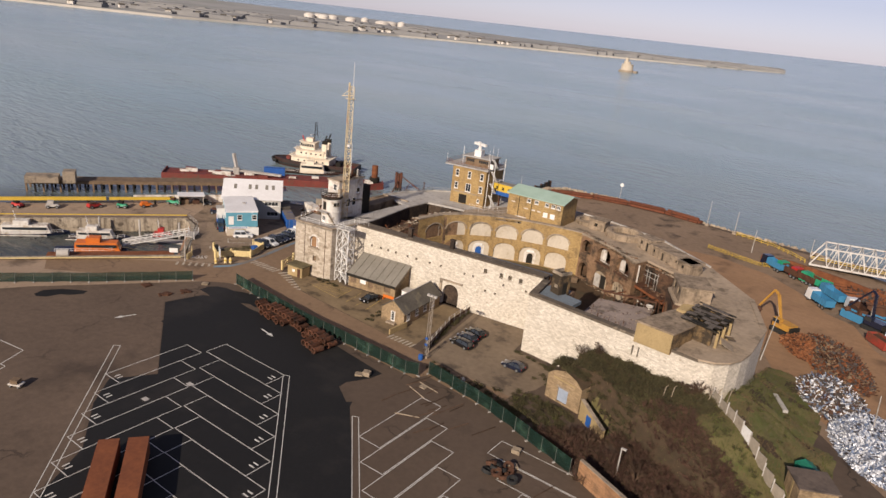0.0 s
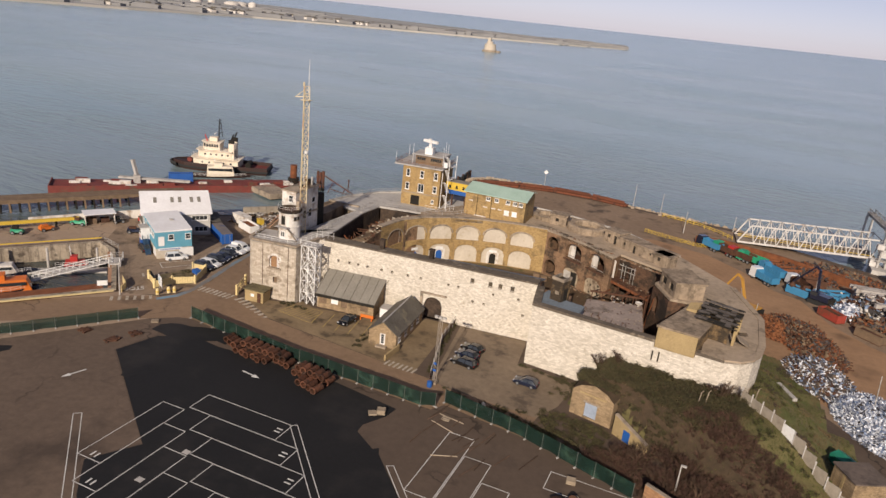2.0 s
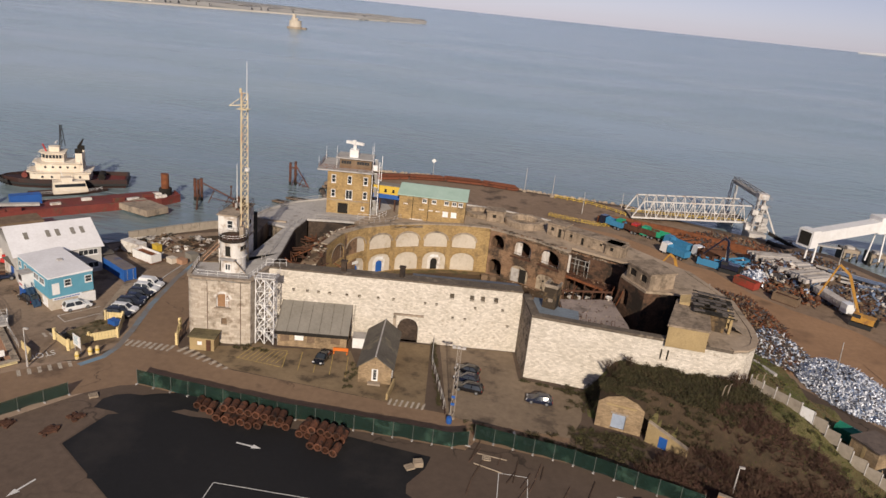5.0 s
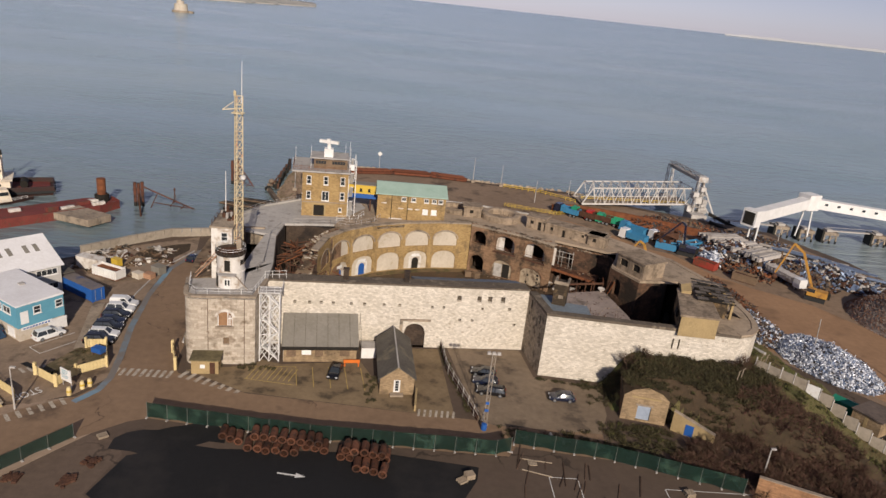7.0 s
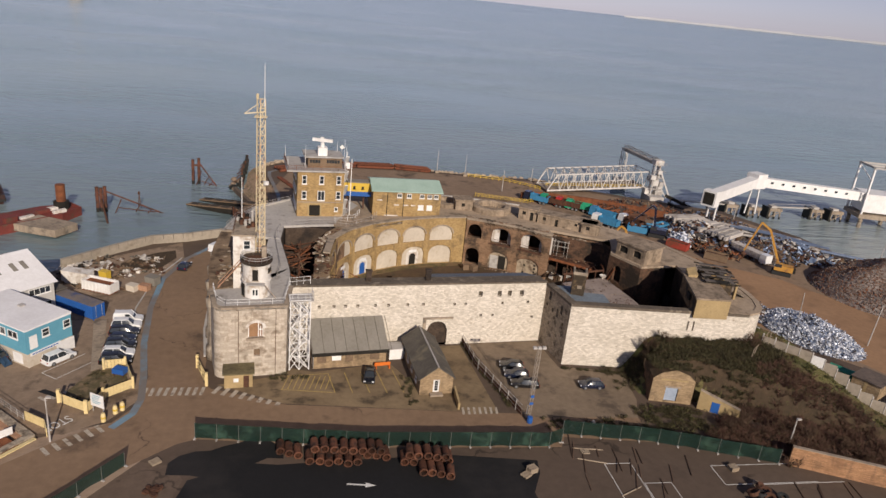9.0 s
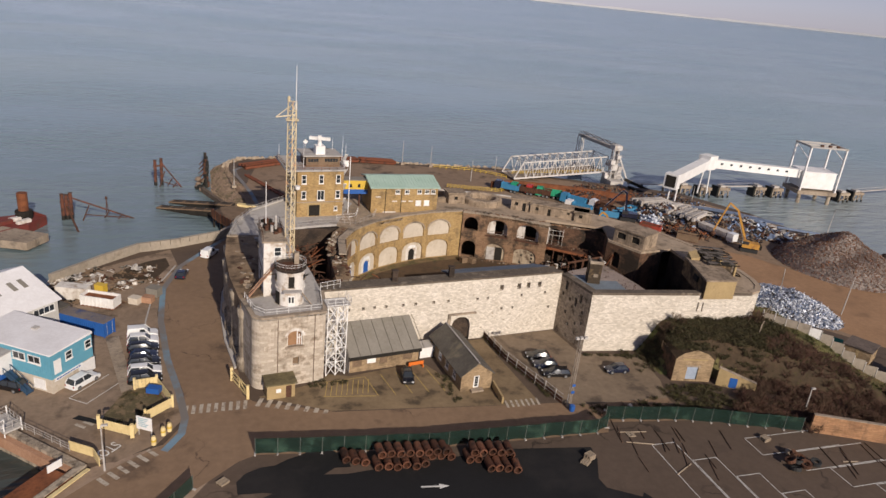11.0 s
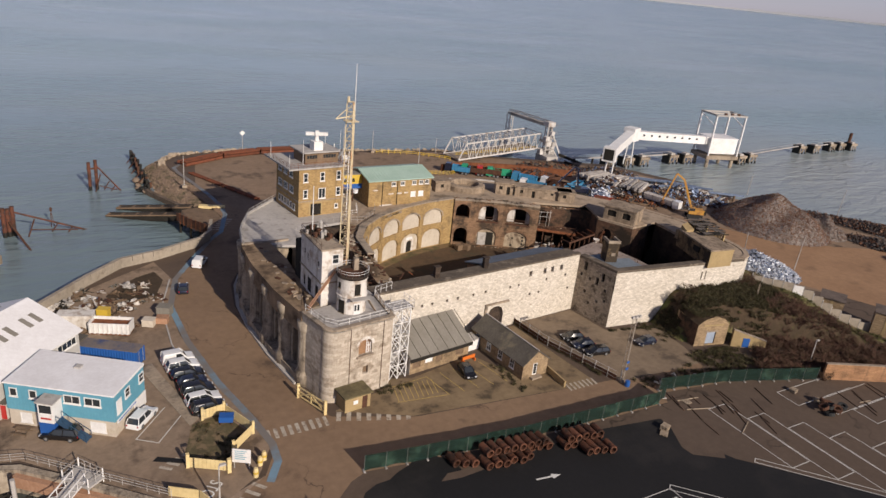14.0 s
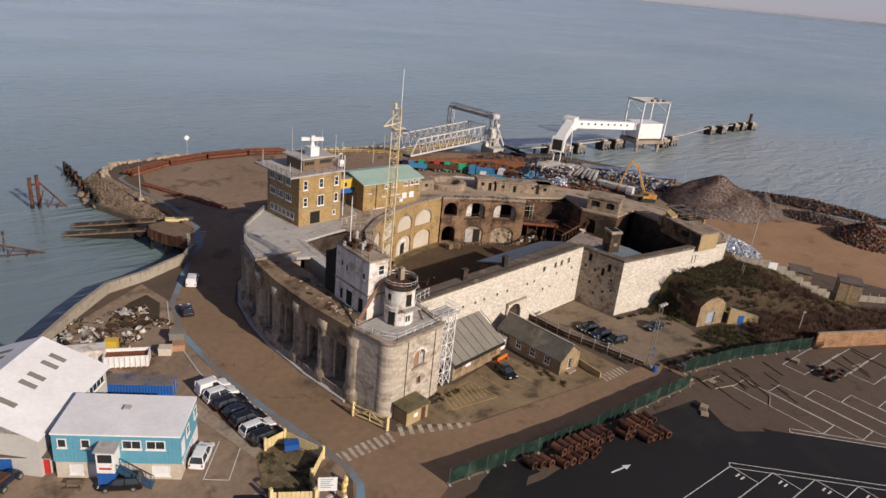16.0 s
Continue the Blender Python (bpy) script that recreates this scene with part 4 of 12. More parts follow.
# near-black port backs have the shade of the depth in their colour
for k in range(len(OUT) - 1):
    sg = OUT[max(0, k - 1):k + 3] if 0 < k < len(OUT) - 2 else OUT[k:k + 2]
    i = 1 if 0 < k < len(OUT) - 2 else 0
    for nm, w0, w1, z0, z1, mt in (("casemate_back", -4.2, -3.2, 0, TOP - 0.6, SOOTSHADE), ("roof_edge", -3.4, -0.2, TOP - 1.1, TOP - 0.2, PIERCON), ("plinth", -3.4, 0.5, 0, 1.3, PIERCON), ("bay_wall", -3.2, -2.5, 5.4, TOP - 1.1, PIERCON), ("bay_sill", -3.2, -2.3, 1.3, 2.4, PIERCON), ("kerb_ledge", 0.5, 1.1, 0, 0.3, PALECON)):
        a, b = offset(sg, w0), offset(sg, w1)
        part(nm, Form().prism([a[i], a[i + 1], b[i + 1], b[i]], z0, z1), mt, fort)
for x, y, a in along(OUT, 6.4):
    if x > -60 and y < 125:
        continue
    f = Form().lathe((x + 0.95 * math.sin(a), y - 0.95 * math.cos(a)), [(1.75, 0), (1.75, 1.7), (1.65, 1.9), (1.35, 2.4), (1.35, 4.0), (1.38, 4.1), (1.35, 4.2), (1.35, 8.6), (1.5, 8.9), (1.55, 10.2)], 20)
    part("pier", f, PIERCON, fort, smooth=True)
    part("bay_jamb", Form().box(-0.3, 0.3, -2.4, -0.4, 1.3, 10.2, m=pose(x + 0.4 * math.sin(a) - 1.9 * math.cos(a), y - 0.4 * math.cos(a) - 1.9 * math.sin(a), 0, 0, 0, math.degrees(a))), PIERCON, fort)
    part("pier_wall", Form().box(-0.45, 0.45, -1.2, 1.6, 0, 10.3, m=pose(x + 2.6 * math.sin(a), y - 2.6 * math.cos(a), 0, 0, 0, math.degrees(a))), PIERCON, fort)
f = Form()
for p, q in zip(OUT[12:], OUT[13:]):
    panel(f, q, p, 0, 11.3, [], 0.3)
part("east_wall", f, RAG, fort, "whitened rounded east end wall")
part("east_coping", band(Form(), OUT[12:], -0.9, 0.12, 11.3, 11.6), ROOFCON, fort)

# roofs over the casemates
INW = [(-96.8, 109.5), (-97.4, 117), (-99.6, 131), (-99.3, 138.5)]
ARC = [(-90.6, 123.4), (-89.6, 131), (-86.6, 136.3), (-81.3, 140.9), (-74.4, 144.5), (-67.2, 146.8), (-60.3, 147.8)]
RUIN = [(-60.3, 147.4), (-51.5, 143.8), (-43.5, 138), (-38.2, 130.6), (-34.5, 123.5)]
f = Form().prism([(x - 0.1, y) for x, y in OUT[:4]] + [(-106.0, 133.7), (-105.2, 126), (-105.6, 117), (-105.6, 109.2)], 8.2, [TOP - 0.1, TOP - 0.15, TOP - 0.2, TOP - 0.1, TOP + 0.2, TOP + 0.1, TOP - 0.1, TOP])
part("west_roof", f, WESTROOF, fort, "broken brown concrete roof of the west casemates")
# floor colour is near-black in place of the trench's shade
f = Form().prism([(-105.6, 116.6), (-105.2, 126), (-106.2, 133.8), (-101.7, 134), (-102.2, 116.6)], 6.0, 6.6)
part("trench_floor", f, SOOTSHADE, fort)
f = Form().prism([(-105.6, 109.0), (-102.3, 109.0), (-101.7, 134), INW[2], INW[1], INW[0]], 6.2, TOP - 0.12)
part("west_deck", f, PALECON, fort, "grey concrete deck beside the signal house")
rc = random.Random(12)
for k in range(26):
    y = rc.uniform(111, 132)
    s = rc.uniform(0.15, 0.5)
    part("roof_debris", Form().box(-s, s, -s * 0.6, s * 0.6, -0.1, 0.12, m=pose(rc.uniform(-109, -106.2), y, TOP - 0.02, rc.uniform(-12, 12), rc.uniform(-12, 12), rc.uniform(0, 180))), (ROOFCON, CONCRETE, DARKRUST)[k % 3], fort)
f = Form().prism([(-110.6, 133.9), (-106.2, 133.5), (-102.4, 133.9), (-102.4, 134.4), (-106.2, 134.1), (-110.6, 134.5)], 8.2, TOP + 0.25)
part("trench_kerb", f, CONCRETE, fort)
f = Form().prism(OUT[3:8] + [(-84, 154), (-87.2, 147), (-89.5, 140.6), (-94, 139.8), INW[3], INW[2]], TOP - 0.5, TOP - 0.05)
part("north_west_roof", f, PALECON, fort, "pale grey concrete roof terrace")
f = Form().prism(OUT[7:12] + [(-30.5, 138), (-32.0, 137.6), (-42.6, 142.6), (-43.6, 138.1), (-50.1, 142.8), (-56.04, 145.66), ARC[6], ARC[5], ARC[4], ARC[3], ARC[2], (-89.5, 140.6), (-87.2, 147), (-84, 154)], TOP - 0.5, TOP)
part("north_roof", f, ROOFCON, fort)
f = Form().prism(OUT[11:] + [(-23.5, 102.4), (-23.2, 112), (-22.2, 123.9), (-30.2, 122.6), (-33.8, 129.6), (-31.7, 134.2), (-30.5, 138)], TOP - 0.5, TOP - 0.02)
part("east_roof", f, ROOFCON, fort, "brown weathered concrete roof")
f = Form().prism([(-51.2, 110.6), (-50.4, 105.4), (-43.4, 105.2), (-43.2, 110.2), (-46.6, 110.8), (-46.8, 113.4), (-50.6, 113.6)], 10.3, 10.95)
part("bastion_roof", f, LEADROOF, fort, "grey felted roof beside the kiosk")
for a, b in zip(OUT[3:11], OUT[4:12]):
    part("roof_kerb", band(Form(), [a, b], -0.1, -0.5, TOP - 0.3, TOP + 0.3), PALECON, fort)

# courtyard
f = Form().prism([(-96, 112), (-54, 116), (-46, 112), (-34, 121), (-31, 128), (-31, 138), (-42, 143.5), (-51, 144.5), (-60, 148.5), (-67, 147.3), (-75, 145), (-82, 141.3), (-87.5, 136.6), (-91, 131), (-97, 132)], 0.3, 1.2)
part("courtyard_floor", f, COURT, fort, "rough brown courtyard")

MOSSY = paint("mossy court edge", (0.115, 0.098, 0.035), (0.075, 0.06, 0.03), 0.95, 0.4, 2.0, 0.3, stain=(0.17, 0.115, 0.06), stain_at=0.52, stain_scale=0.5)
part("moss_strip", band(Form(), ARC, -2.0, 0.1, 1.19, 1.215), MOSSY, fort, "mossy weeds along the arcade foot")

# the arcaded inner wall of yellow brick, two tiers of blind arches
f, g = Form(), Form()
AR = ARC[::-1]
bays = []
pts = along(ARC, 0.05)
total = len(pts)
pitch = total * 1.04 / 7
end = total - 48
for k in range(6):
    bays.append((pts[int(end - pitch * (6 - k))][:2], pts[int(end - pitch * (5 - k))][:2]))
panel(f, pts[0][:2], bays[0][0], 1.0, TOP + 0.25, [], 0.35)
panel(f, bays[5][1], ARC[-1], 1.0, TOP + 0.25, [], 0.35)
for k, (p, q) in enumerate(bays):
    w = math.dist(p, q)
    hs = [(0.55, w - 0.55, 1.3, 3.9, 1.6), (0.55, w - 0.55, 6.6, 8.2, 1.8)]
    panel(f, p, q, 1.0, TOP + 0.25, hs, 0.35)
    for i, h in enumerate(hs):
        part("arch_infill", infill(Form(), p, q, h, 0.33, n=16), ARCHFILL, fort)
        cm, hw = (h[0] + h[1]) / 2, (h[1] - h[0]) / 2
        dv = (Vector(q) - Vector(p)).normalized()
        ov = Vector((dv.y, -dv.x)) * 0.05
        rp = [(*(Vector(p) + dv * (cm + (hw + e) * math.cos(math.pi * j / 16)) + o), h[3] + (h[4] + e) * math.sin(math.pi * j / 16)) for j in range(17) for o, e in ((ov, 0.0), (ov, 0.3), (-ov, 0.3), (-ov, 0.0))]
        ring = Form().add(rp, [(4 * j + a, 4 * j + (a + 1) % 4, 4 * j + 4 + (a + 1) % 4, 4 * j + 4 + a) for j in range(16) for a in range(4)])
        part("arch_ring", ring, CONCRETE if i else YBRICK, fort)
part("arcade_wall", f, YBRICK, fort, "curved yellow stock brick wall with two tiers of blind arches")
for k, dc in ((1, BLUE), (2, BLUE), (4, DARK)):
    p, q = bays[k]
    w = math.dist(p, q)
    part("door_surround", infill(Form(), p, q, (w / 2 - 1.45, w / 2 + 1.45, 1.25, 3.6, 1.25), 0.315), RENDERW, fort, "white rendered door surround")
    part("door", infill(Form(), p, q, (w / 2 - 0.75, w / 2 + 0.75, 1.25, 3.1, 0.75), 0.3), dc, fort, "arched blue door" if dc is BLUE else "dark arched doorway")
    dv = (Vector(q) - Vector(p)).normalized()
    c = Vector(p) + dv * w / 2
    part("fanlight", Form().wall(c - dv * 0.9 + Vector((dv.y, -dv.x)) * -0.2, c + dv * 0.9 + Vector((dv.y, -dv.x)) * -0.2, 4.1, 4.7, 0.08), WHITESTEEL, fort)
oa, ob, oc, od = offset(ARC, -0.12), offset(ARC, 1.2), offset(ARC, 0.4), offset(ARC, 2.6)
for k in range(len(ARC) - 1):
    part("coping_stone", Form().prism([oa[k], oa[k + 1], ob[k + 1], ob[k]], TOP + 0.25, TOP + 0.5), CONCRETE, fort)
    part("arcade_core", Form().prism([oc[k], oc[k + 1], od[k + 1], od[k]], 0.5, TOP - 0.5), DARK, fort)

# ruined casemates on the east side of the court: one narrow bay and two wide ones, then a collapsed stretch
ARCHDIRT = paint("dirty arch render", (0.46, 0.38, 0.28), (0.30, 0.235, 0.165), 0.95, 0.4, 2.0, 0.25, stain=(0.14, 0.10, 0.07), stain_at=0.57, stain_scale=0.7, streak=(0.12, 0.085, 0.06), streak_at=0.56)
RU = [(-60.3, 147.4), (-56.04, 145.66), (-50.1, 142.8), (-43.6, 138.1)]
f = Form()
RBAY = []
for k, (p, q) in enumerate(zip(RU, RU[1:])):
    w = math.dist(p, q)
    u0, u1 = ((0.45, 3.6), (1.1, 5.6), (1.0, 6.1))[k]
    hs = [(u0, u1, 1.3, 3.7, 1.5), (u0, u1, 7.0 if k else 7.6, 9.0, 1.8)]
    panel(f, p, q, 1.0, TOP + 0.1, hs, 1.2, n=14)
    RBAY.append((p, q, hs))
panel(f, RU[-1], (-42.6, 142.2), 1.0, TOP - 0.2, [], 0.3)
part("casemate_front", f, RBRICK, fort, "sooty red brick casemates with open arches")
for k, (p, q, hs) in enumerate(RBAY):
    dv = (Vector(q) - Vector(p)).normalized()
    ov = Vector((dv.y, -dv.x))
    P2 = lambda u, o: Vector(p) + dv * u + ov * o
    for i, h in enumerate(hs):
        cm, hw = (h[0] + h[1]) / 2, (h[1] - h[0]) / 2
        for j in range(15):
            t0, t1 = math.pi * (j + 0.06) / 15, math.pi * (j + 0.94) / 15
            c4 = [(cm + (hw + e) * math.cos(t), h[3] + (h[4] + e) * math.sin(t)) for t, e in ((t0, 0.0), (t0, 0.42), (t1, 0.42), (t1, 0.0))]
            part("voussoir", Form().add([(*P2(u, o), z) for o in (0.09, -0.1) for u, z in c4], [(0, 1, 2, 3), (1, 5, 6, 2), (3, 7, 4, 0), (0, 4, 5, 1), (2, 6, 7, 3)]), REDBRICK, fort)
    if k:
        h = hs[1]
        up = Form()
        panel(up, (p[0] - ov.x * 1.3, p[1] - ov.y * 1.3), (q[0] - ov.x * 1.3, q[1] - ov.y * 1.3), 7.0, 10.9, [(h[0] + 1.7, h[1] - 0.9, 7.05, 10.0, 0.3)], 0.15)
        part("partition", up, RENDERW, fort, "peeling white partition with a broken opening")
        part("joist", Form().wall(P2(h[0] - 0.3, 0.12), P2(h[1] + 0.3, 0.12), 6.75, 7.05, 0.3), DARKRUST, fort)
        for j in range(2):
            part("guard_bar", Form().wall(P2(h[0], 0.02), P2(h[1], 0.02), 7.5 + 0.5 * j, 7.57 + 0.5 * j, 0.06), DARKRUST, fort)
        h = hs[0]
        part("infill_wall", infill(Form(), p, q, h, 0.28, n=14), ARCHDIRT, fort, "stained grey blocked arch")
        if k == 1:
            part("doorway", Form().wall(P2(3.4, -0.2), P2(5.0, -0.2), 1.3, 4.4, 0.06), DARK, fort)
            part("door", Form().wall(P2(1.5, -0.1), P2(3.3, -0.1), 1.3, 4.3, 0.08), PALECON, fort)
        else:
            for u, z in ((2.6, 3.3), (4.9, 2.2), (4.95, 3.0), (4.9, 3.8), (2.4, 1.6)):
                part("vent_hole", Form().wall(P2(u, -0.2), P2(u + 0.4, -0.2), z, z + 0.45, 0.06), DARK, fort)
part("parapet", band(Form(), RU, -0.15, 0.9, TOP + 0.1, TOP + 0.55), CONCRETE, fort)
# rear wall coloured near-black for the shade inside the casemates
part("casemate_rear", band(Form(), RU, 5.4, 6.0, 0.5, TOP - 0.5), SOOTSHADE, fort)
part("casemate_floor", band(Form(), RU, 1.25, 5.4, 5.6, 6.6), DARKRUST, fort)
for p, q in zip(RU, RU[1:]):
    dv = (Vector(q) - Vector(p)).normalized()
    sv = Vector((-dv.y, dv.x))
    c = Vector(p)
    part("cross_wall", Form().wall(c + sv * 1.25 - dv * 0.3, c + sv * 5.4 - dv * 0.3, 0.6, TOP - 0.5, 0.6), REDBRICK, fort)
# collapsed stretch: a set-back brick wall, a steel-edged landing and rusty posts
CB0, CB1 = (-42.8, 142.2), (-32.4, 137.2)
f = Form()
hs = [(0.9, 4.4, 6.6, 8.6, 1.3), (0.9, 4.2, 1.3, 3.6, 1.0), (6.2, 8.0, 1.3, 3.6, 0.6)]
panel(f, CB0, CB1, 0.8, 10.6, hs, 1.2)
panel(f, CB1, (-31.6, 134.0), 0.8, 11.0, [], 0.3)
part("collapsed_wall", f, SOOTSHADERED, fort, "crumbling set-back brick wall streaked with rust")
# near-black sheet stands for the shade behind the openings
part("back_void", band(Form(), [CB0, CB1], 2.2, 2.6, 0.8, 10.4), SOOTSHADE, fort)
dv = (Vector(CB1) - Vector(CB0)).normalized()
ov = Vector((dv.y, -dv.x))
PB = lambda u, o, z: (*(Vector(CB0) + dv * u + ov * o), z)
part("landing", Form().prism([PB(0, 0, 0)[:2], PB(0, 2.6, 0)[:2], PB(10.6, 2.9, 0)[:2], PB(10.6, 0, 0)[:2]], 5.7, 6.1), DARKRUST, fort)
part("edge_beam", Form().beam(PB(0, 2.7, 6.2), PB(10.8, 3.0, 5.4), 0.2, 0.5), RUST, fort)
for k in range(5):
    part("steel_post", Form().beam(PB(0.6 + 2.3 * k, 2.7, 0.8), PB(0.6 + 2.3 * k, 2.7, 6.0), 0.2), DARKRUST, fort)
for k in range(6):
    part("cage_bar", Form().beam(PB(0.8 + 0.75 * k, 0.4, 6.2), PB(0.8 + 0.75 * k, 0.5, 9.8 + 0.3 * (k % 2)), 0.09), PALECON if k % 3 else DARKRUST, fort)
for k in range(3):
    part("cage_rail", Form().beam(PB(0.6, 0.5, 7.4 + 1.1 * k), PB(4.8, 0.5, 7.4 + 1.1 * k), 0.09), PALECON if k else DARKRUST, fort)
for k in range(9):
    part("guard_post", Form().beam(PB(0.4 + 1.25 * k, 2.6, 6.1), PB(0.4 + 1.25 * k, 2.6, 7.1), 0.07), DARKRUST, fort)
part("guard_rail", Form().beam(PB(0.2, 2.6, 7.1), PB(10.4, 2.8, 6.9), 0.07), DARKRUST, fort)
rb = random.Random(31)
for k in range(16):
    part("debris_panel", Form().box(-0.5, 0.5, -0.06, 0.06, 0, 1.1, m=pose(*PB(rb.uniform(0.6, 8), rb.uniform(0.6, 2.2), 1.25), rb.uniform(-25, 25), rb.uniform(-15, 15), rb.uniform(-60, 20))), (RENDERW, TIMBER, PALECON, DARKRUST)[k % 4], fort)
for k in range(5):
    part("leaning_beam", Form().beam((-34.8 + 0.5 * k, 131.5 - 0.5 * k, 1.2), (-34.2 + 0.9 * k, 127.0 + 0.6 * k, 9.5 - 0.6 * k), 0.2), RUST if k % 2 else DARKRUST, fort)
# fallen brick and weeds along the broken wall heads, and stones at the wall foot
rb = random.Random(47)
f = Form()
for k in range(420):
    i = rb.randrange(5)
    p, q = (list(zip(RU, RU[1:])) + [(CB0, CB1), (CB0, CB1)])[i]
    t, e = rb.random(), rb.uniform(0.05, 0.22)
    px, py = lerp(p[0], q[0], t), lerp(p[1], q[1], t)
    nv = Vector((-(q[1] - p[1]), q[0] - p[0])).normalized()
    top = rb.random() < 0.7
    o = rb.uniform(-0.1, 1.0) if top else -abs(rb.gauss(0, 0.9)) - 0.2
    z = (TOP + 0.5 if i < 3 else 10.55) if top else 1.2 if i < 3 else 6.1
    f.box(-e * 1.3, e * 1.3, -e * 0.7, e * 0.7, -e * 0.4, e * 0.5, rb.choice((0, 0, 1, 2)), m=pose(px + nv.x * o, py + nv.y * o, z + e * 0.2, rb.uniform(-20, 20), rb.uniform(-20, 20), rb.uniform(0, 180)))
tagged(part("fallen_brick", f, [REDBRICK, RBRICK, CONCRETE], fort), kind="stuff")
# brick block under the lookout
f = Form()
KB = [(-34.0, 129.6), (-30.4, 122.4), (-24.6, 123.4), (-28.6, 134.2), (-31.8, 134.2)]
panel(f, KB[0], KB[1], 0.6, 11.1, [(1.6, 3.6, 6.2, 8.6, 1.0)], 0.8)
panel(f, KB[1], KB[2], 0.6, 11.1, [], 0.3)
panel(f, KB[4], KB[0], 0.6, 11.1, [], 0.3)
part("lookout_base", f, SOOTSHADERED, fort, "brick block under the lookout with one tall arch")
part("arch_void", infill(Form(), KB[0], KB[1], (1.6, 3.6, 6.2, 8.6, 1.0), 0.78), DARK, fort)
# ---- buildings on and before the fort ----
def turned(cx, cy, deg):
    """Plan points of a turned frame."""
    c, s = math.cos(radians(deg)), math.sin(radians(deg))
    return lambda x, y: (cx + x * c - y * s, cy + x * s + y * c)


def window(parent, a, b, u0, u1, z0, z1, frame_m, proud=0.06, bars=(1, 1), pane_m=None, name="window"):
    """A framed window set on the face from a to b: sill, frame bars and pane."""
    a, b = Vector(a), Vector(b)
    d = (b - a).normalized()
    o = Vector((d.y, -d.x))

    def slab(u, v, za, zb, p0, p1):
        q = [a + d * u + o * p0, a + d * v + o * p0, a + d * v + o * p1, a + d * u + o * p1]
        return Form().prism([x.to_tuple() for x in q], za, zb)

    w = part(name, slab(u0 + 0.05, u1 - 0.05, z0 + 0.05, z1 - 0.05, -0.02, proud * 0.35), pane_m or GLASS, parent)
    f = Form()
    t = 0.11
    for u, v, za, zb in [(u0, u0 + t, z0, z1), (u1 - t, u1, z0, z1), (u0 + t, u1 - t, z1 - t, z1), (u0 + t, u1 - t, z0, z0 + t)]:
        q = slab(u, v, za, zb, -0.02, proud)
        f.add(q.v, q.f)
    for k in range(1, bars[0]):
        m = lerp(u0, u1, k / bars[0])
        q = slab(m - 0.035, m + 0.035, z0 + t, z1 - t, 0, proud * 0.8)
        f.add(q.v, q.f)
    for k in range(1, bars[1]):
        m = lerp(z0, z1, k / bars[1])
        q = slab(u0 + t, u1 - t, m - 0.035, m + 0.035, 0, proud * 0.8)
        f.add(q.v, q.f)
    part("frame", f, frame_m, w)
    part("sill", slab(u0 - 0.08, u1 + 0.08, z0 - 0.12, z0, 0, proud + 0.08), frame_m, w)
    return w


def railing(parent, pts, h=1.05, step=2.0, m=None, name="railing", rails=2, r=0.03):
    """Posts and rails along a line of 3D points."""
    m = m or WHITESTEEL
    f = Form()
    for p, q in zip(pts, pts[1:]):
        p, q = Vector(p), Vector(q)
        n = max(1, round((q - p).length / step))
        for k in range(n + 1):
            c = p.lerp(q, k / n)
            f.beam(c, c + Vector((0, 0, h)), r * 1.6)
        for j in range(rails):
            z = Vector((0, 0, h * (j + 1) / rails))
            f.tube(p + z, q + z, r, n=5, caps=False)
    return part(name, f, m, parent)


# control tower
TW = turned(-97.05, 144.9, 6.5)
tower = thing("control_tower", (0, 0, 0), 0, "yellow brick port control tower with a white radar scanner", "tower")
w, dp, zt = 9.5, 10.5, 21.0
base = [TW(0, 0), TW(w, 0), TW(w, dp), TW(0, dp)]
f = Form().prism(base, 11.2, zt)
part("wall", f, YBRICK, tower)
A, B = TW(0, 0), TW(w, 0)
L_, R_ = TW(0, dp), TW(w, dp)
for u in (0.9, 4.4, 7.9):
    for z0, z1 in ((18.4, 20.2), (15.2, 16.9)):
        if u == 4.4 and z0 < 16:
            continue
        window(tower, A, B, u, u + 0.95, z0, z1, WHITESTEEL, bars=(1, 2))
window(tower, A, B, 4.1, 5.6, 14.9, 17.0, WHITESTEEL, bars=(2, 1))
window(tower, A, B, 7.7, 8.4, 12.6, 13.5, WHITESTEEL)
part("doorway", Form().wall(TW(2.5, -0.06), TW(4.7, -0.06), 11.6, 13.9, 0.3), DARK, tower)
part("door_surround", Form().wall(TW(2.2, -0.05), TW(2.5, -0.05), 11.4, 14.1, 0.2).wall(TW(4.7, -0.05), TW(5.0, -0.05), 11.4, 14.1, 0.2).wall(TW(1.2, -0.05), TW(7.0, -0.05), 14.1, 14.35, 0.2), STOCK, tower)
part("string_course", Form().wall(TW(-0.06, -0.08), TW(w + 0.06, -0.08), 14.45, 14.65, 0.2).wall(TW(-0.08, dp), TW(-0.08, 0), 14.45, 14.65, 0.2), CONCRETE, tower)
for k in range(6):
    window(tower, L_, A, 1.2 + 1.35 * k, 2.2 + 1.35 * k, 12.4, 13.7, WHITESTEEL)
for k in range(3):
    window(tower, L_, A, 1.0 + 2.6 * k, 2.9 + 2.6 * k, 15.6, 17.0, WHITESTEEL, bars=(3, 1))
for k in range(3):
    window(tower, L_, A, 1.0 + 2.6 * k, 2.6 + 2.6 * k, 18.6, 20.1, WHITESTEEL, bars=(2, 1))
f = Form().prism([TW(-2.2, -0.45), TW(w + 0.5, -0.45), TW(w + 0.5, dp + 0.6), TW(-2.2, dp + 1.2)], zt, zt + 0.28)
part("roof_slab", f, PALECON, tower, "grey overhanging roof slab")
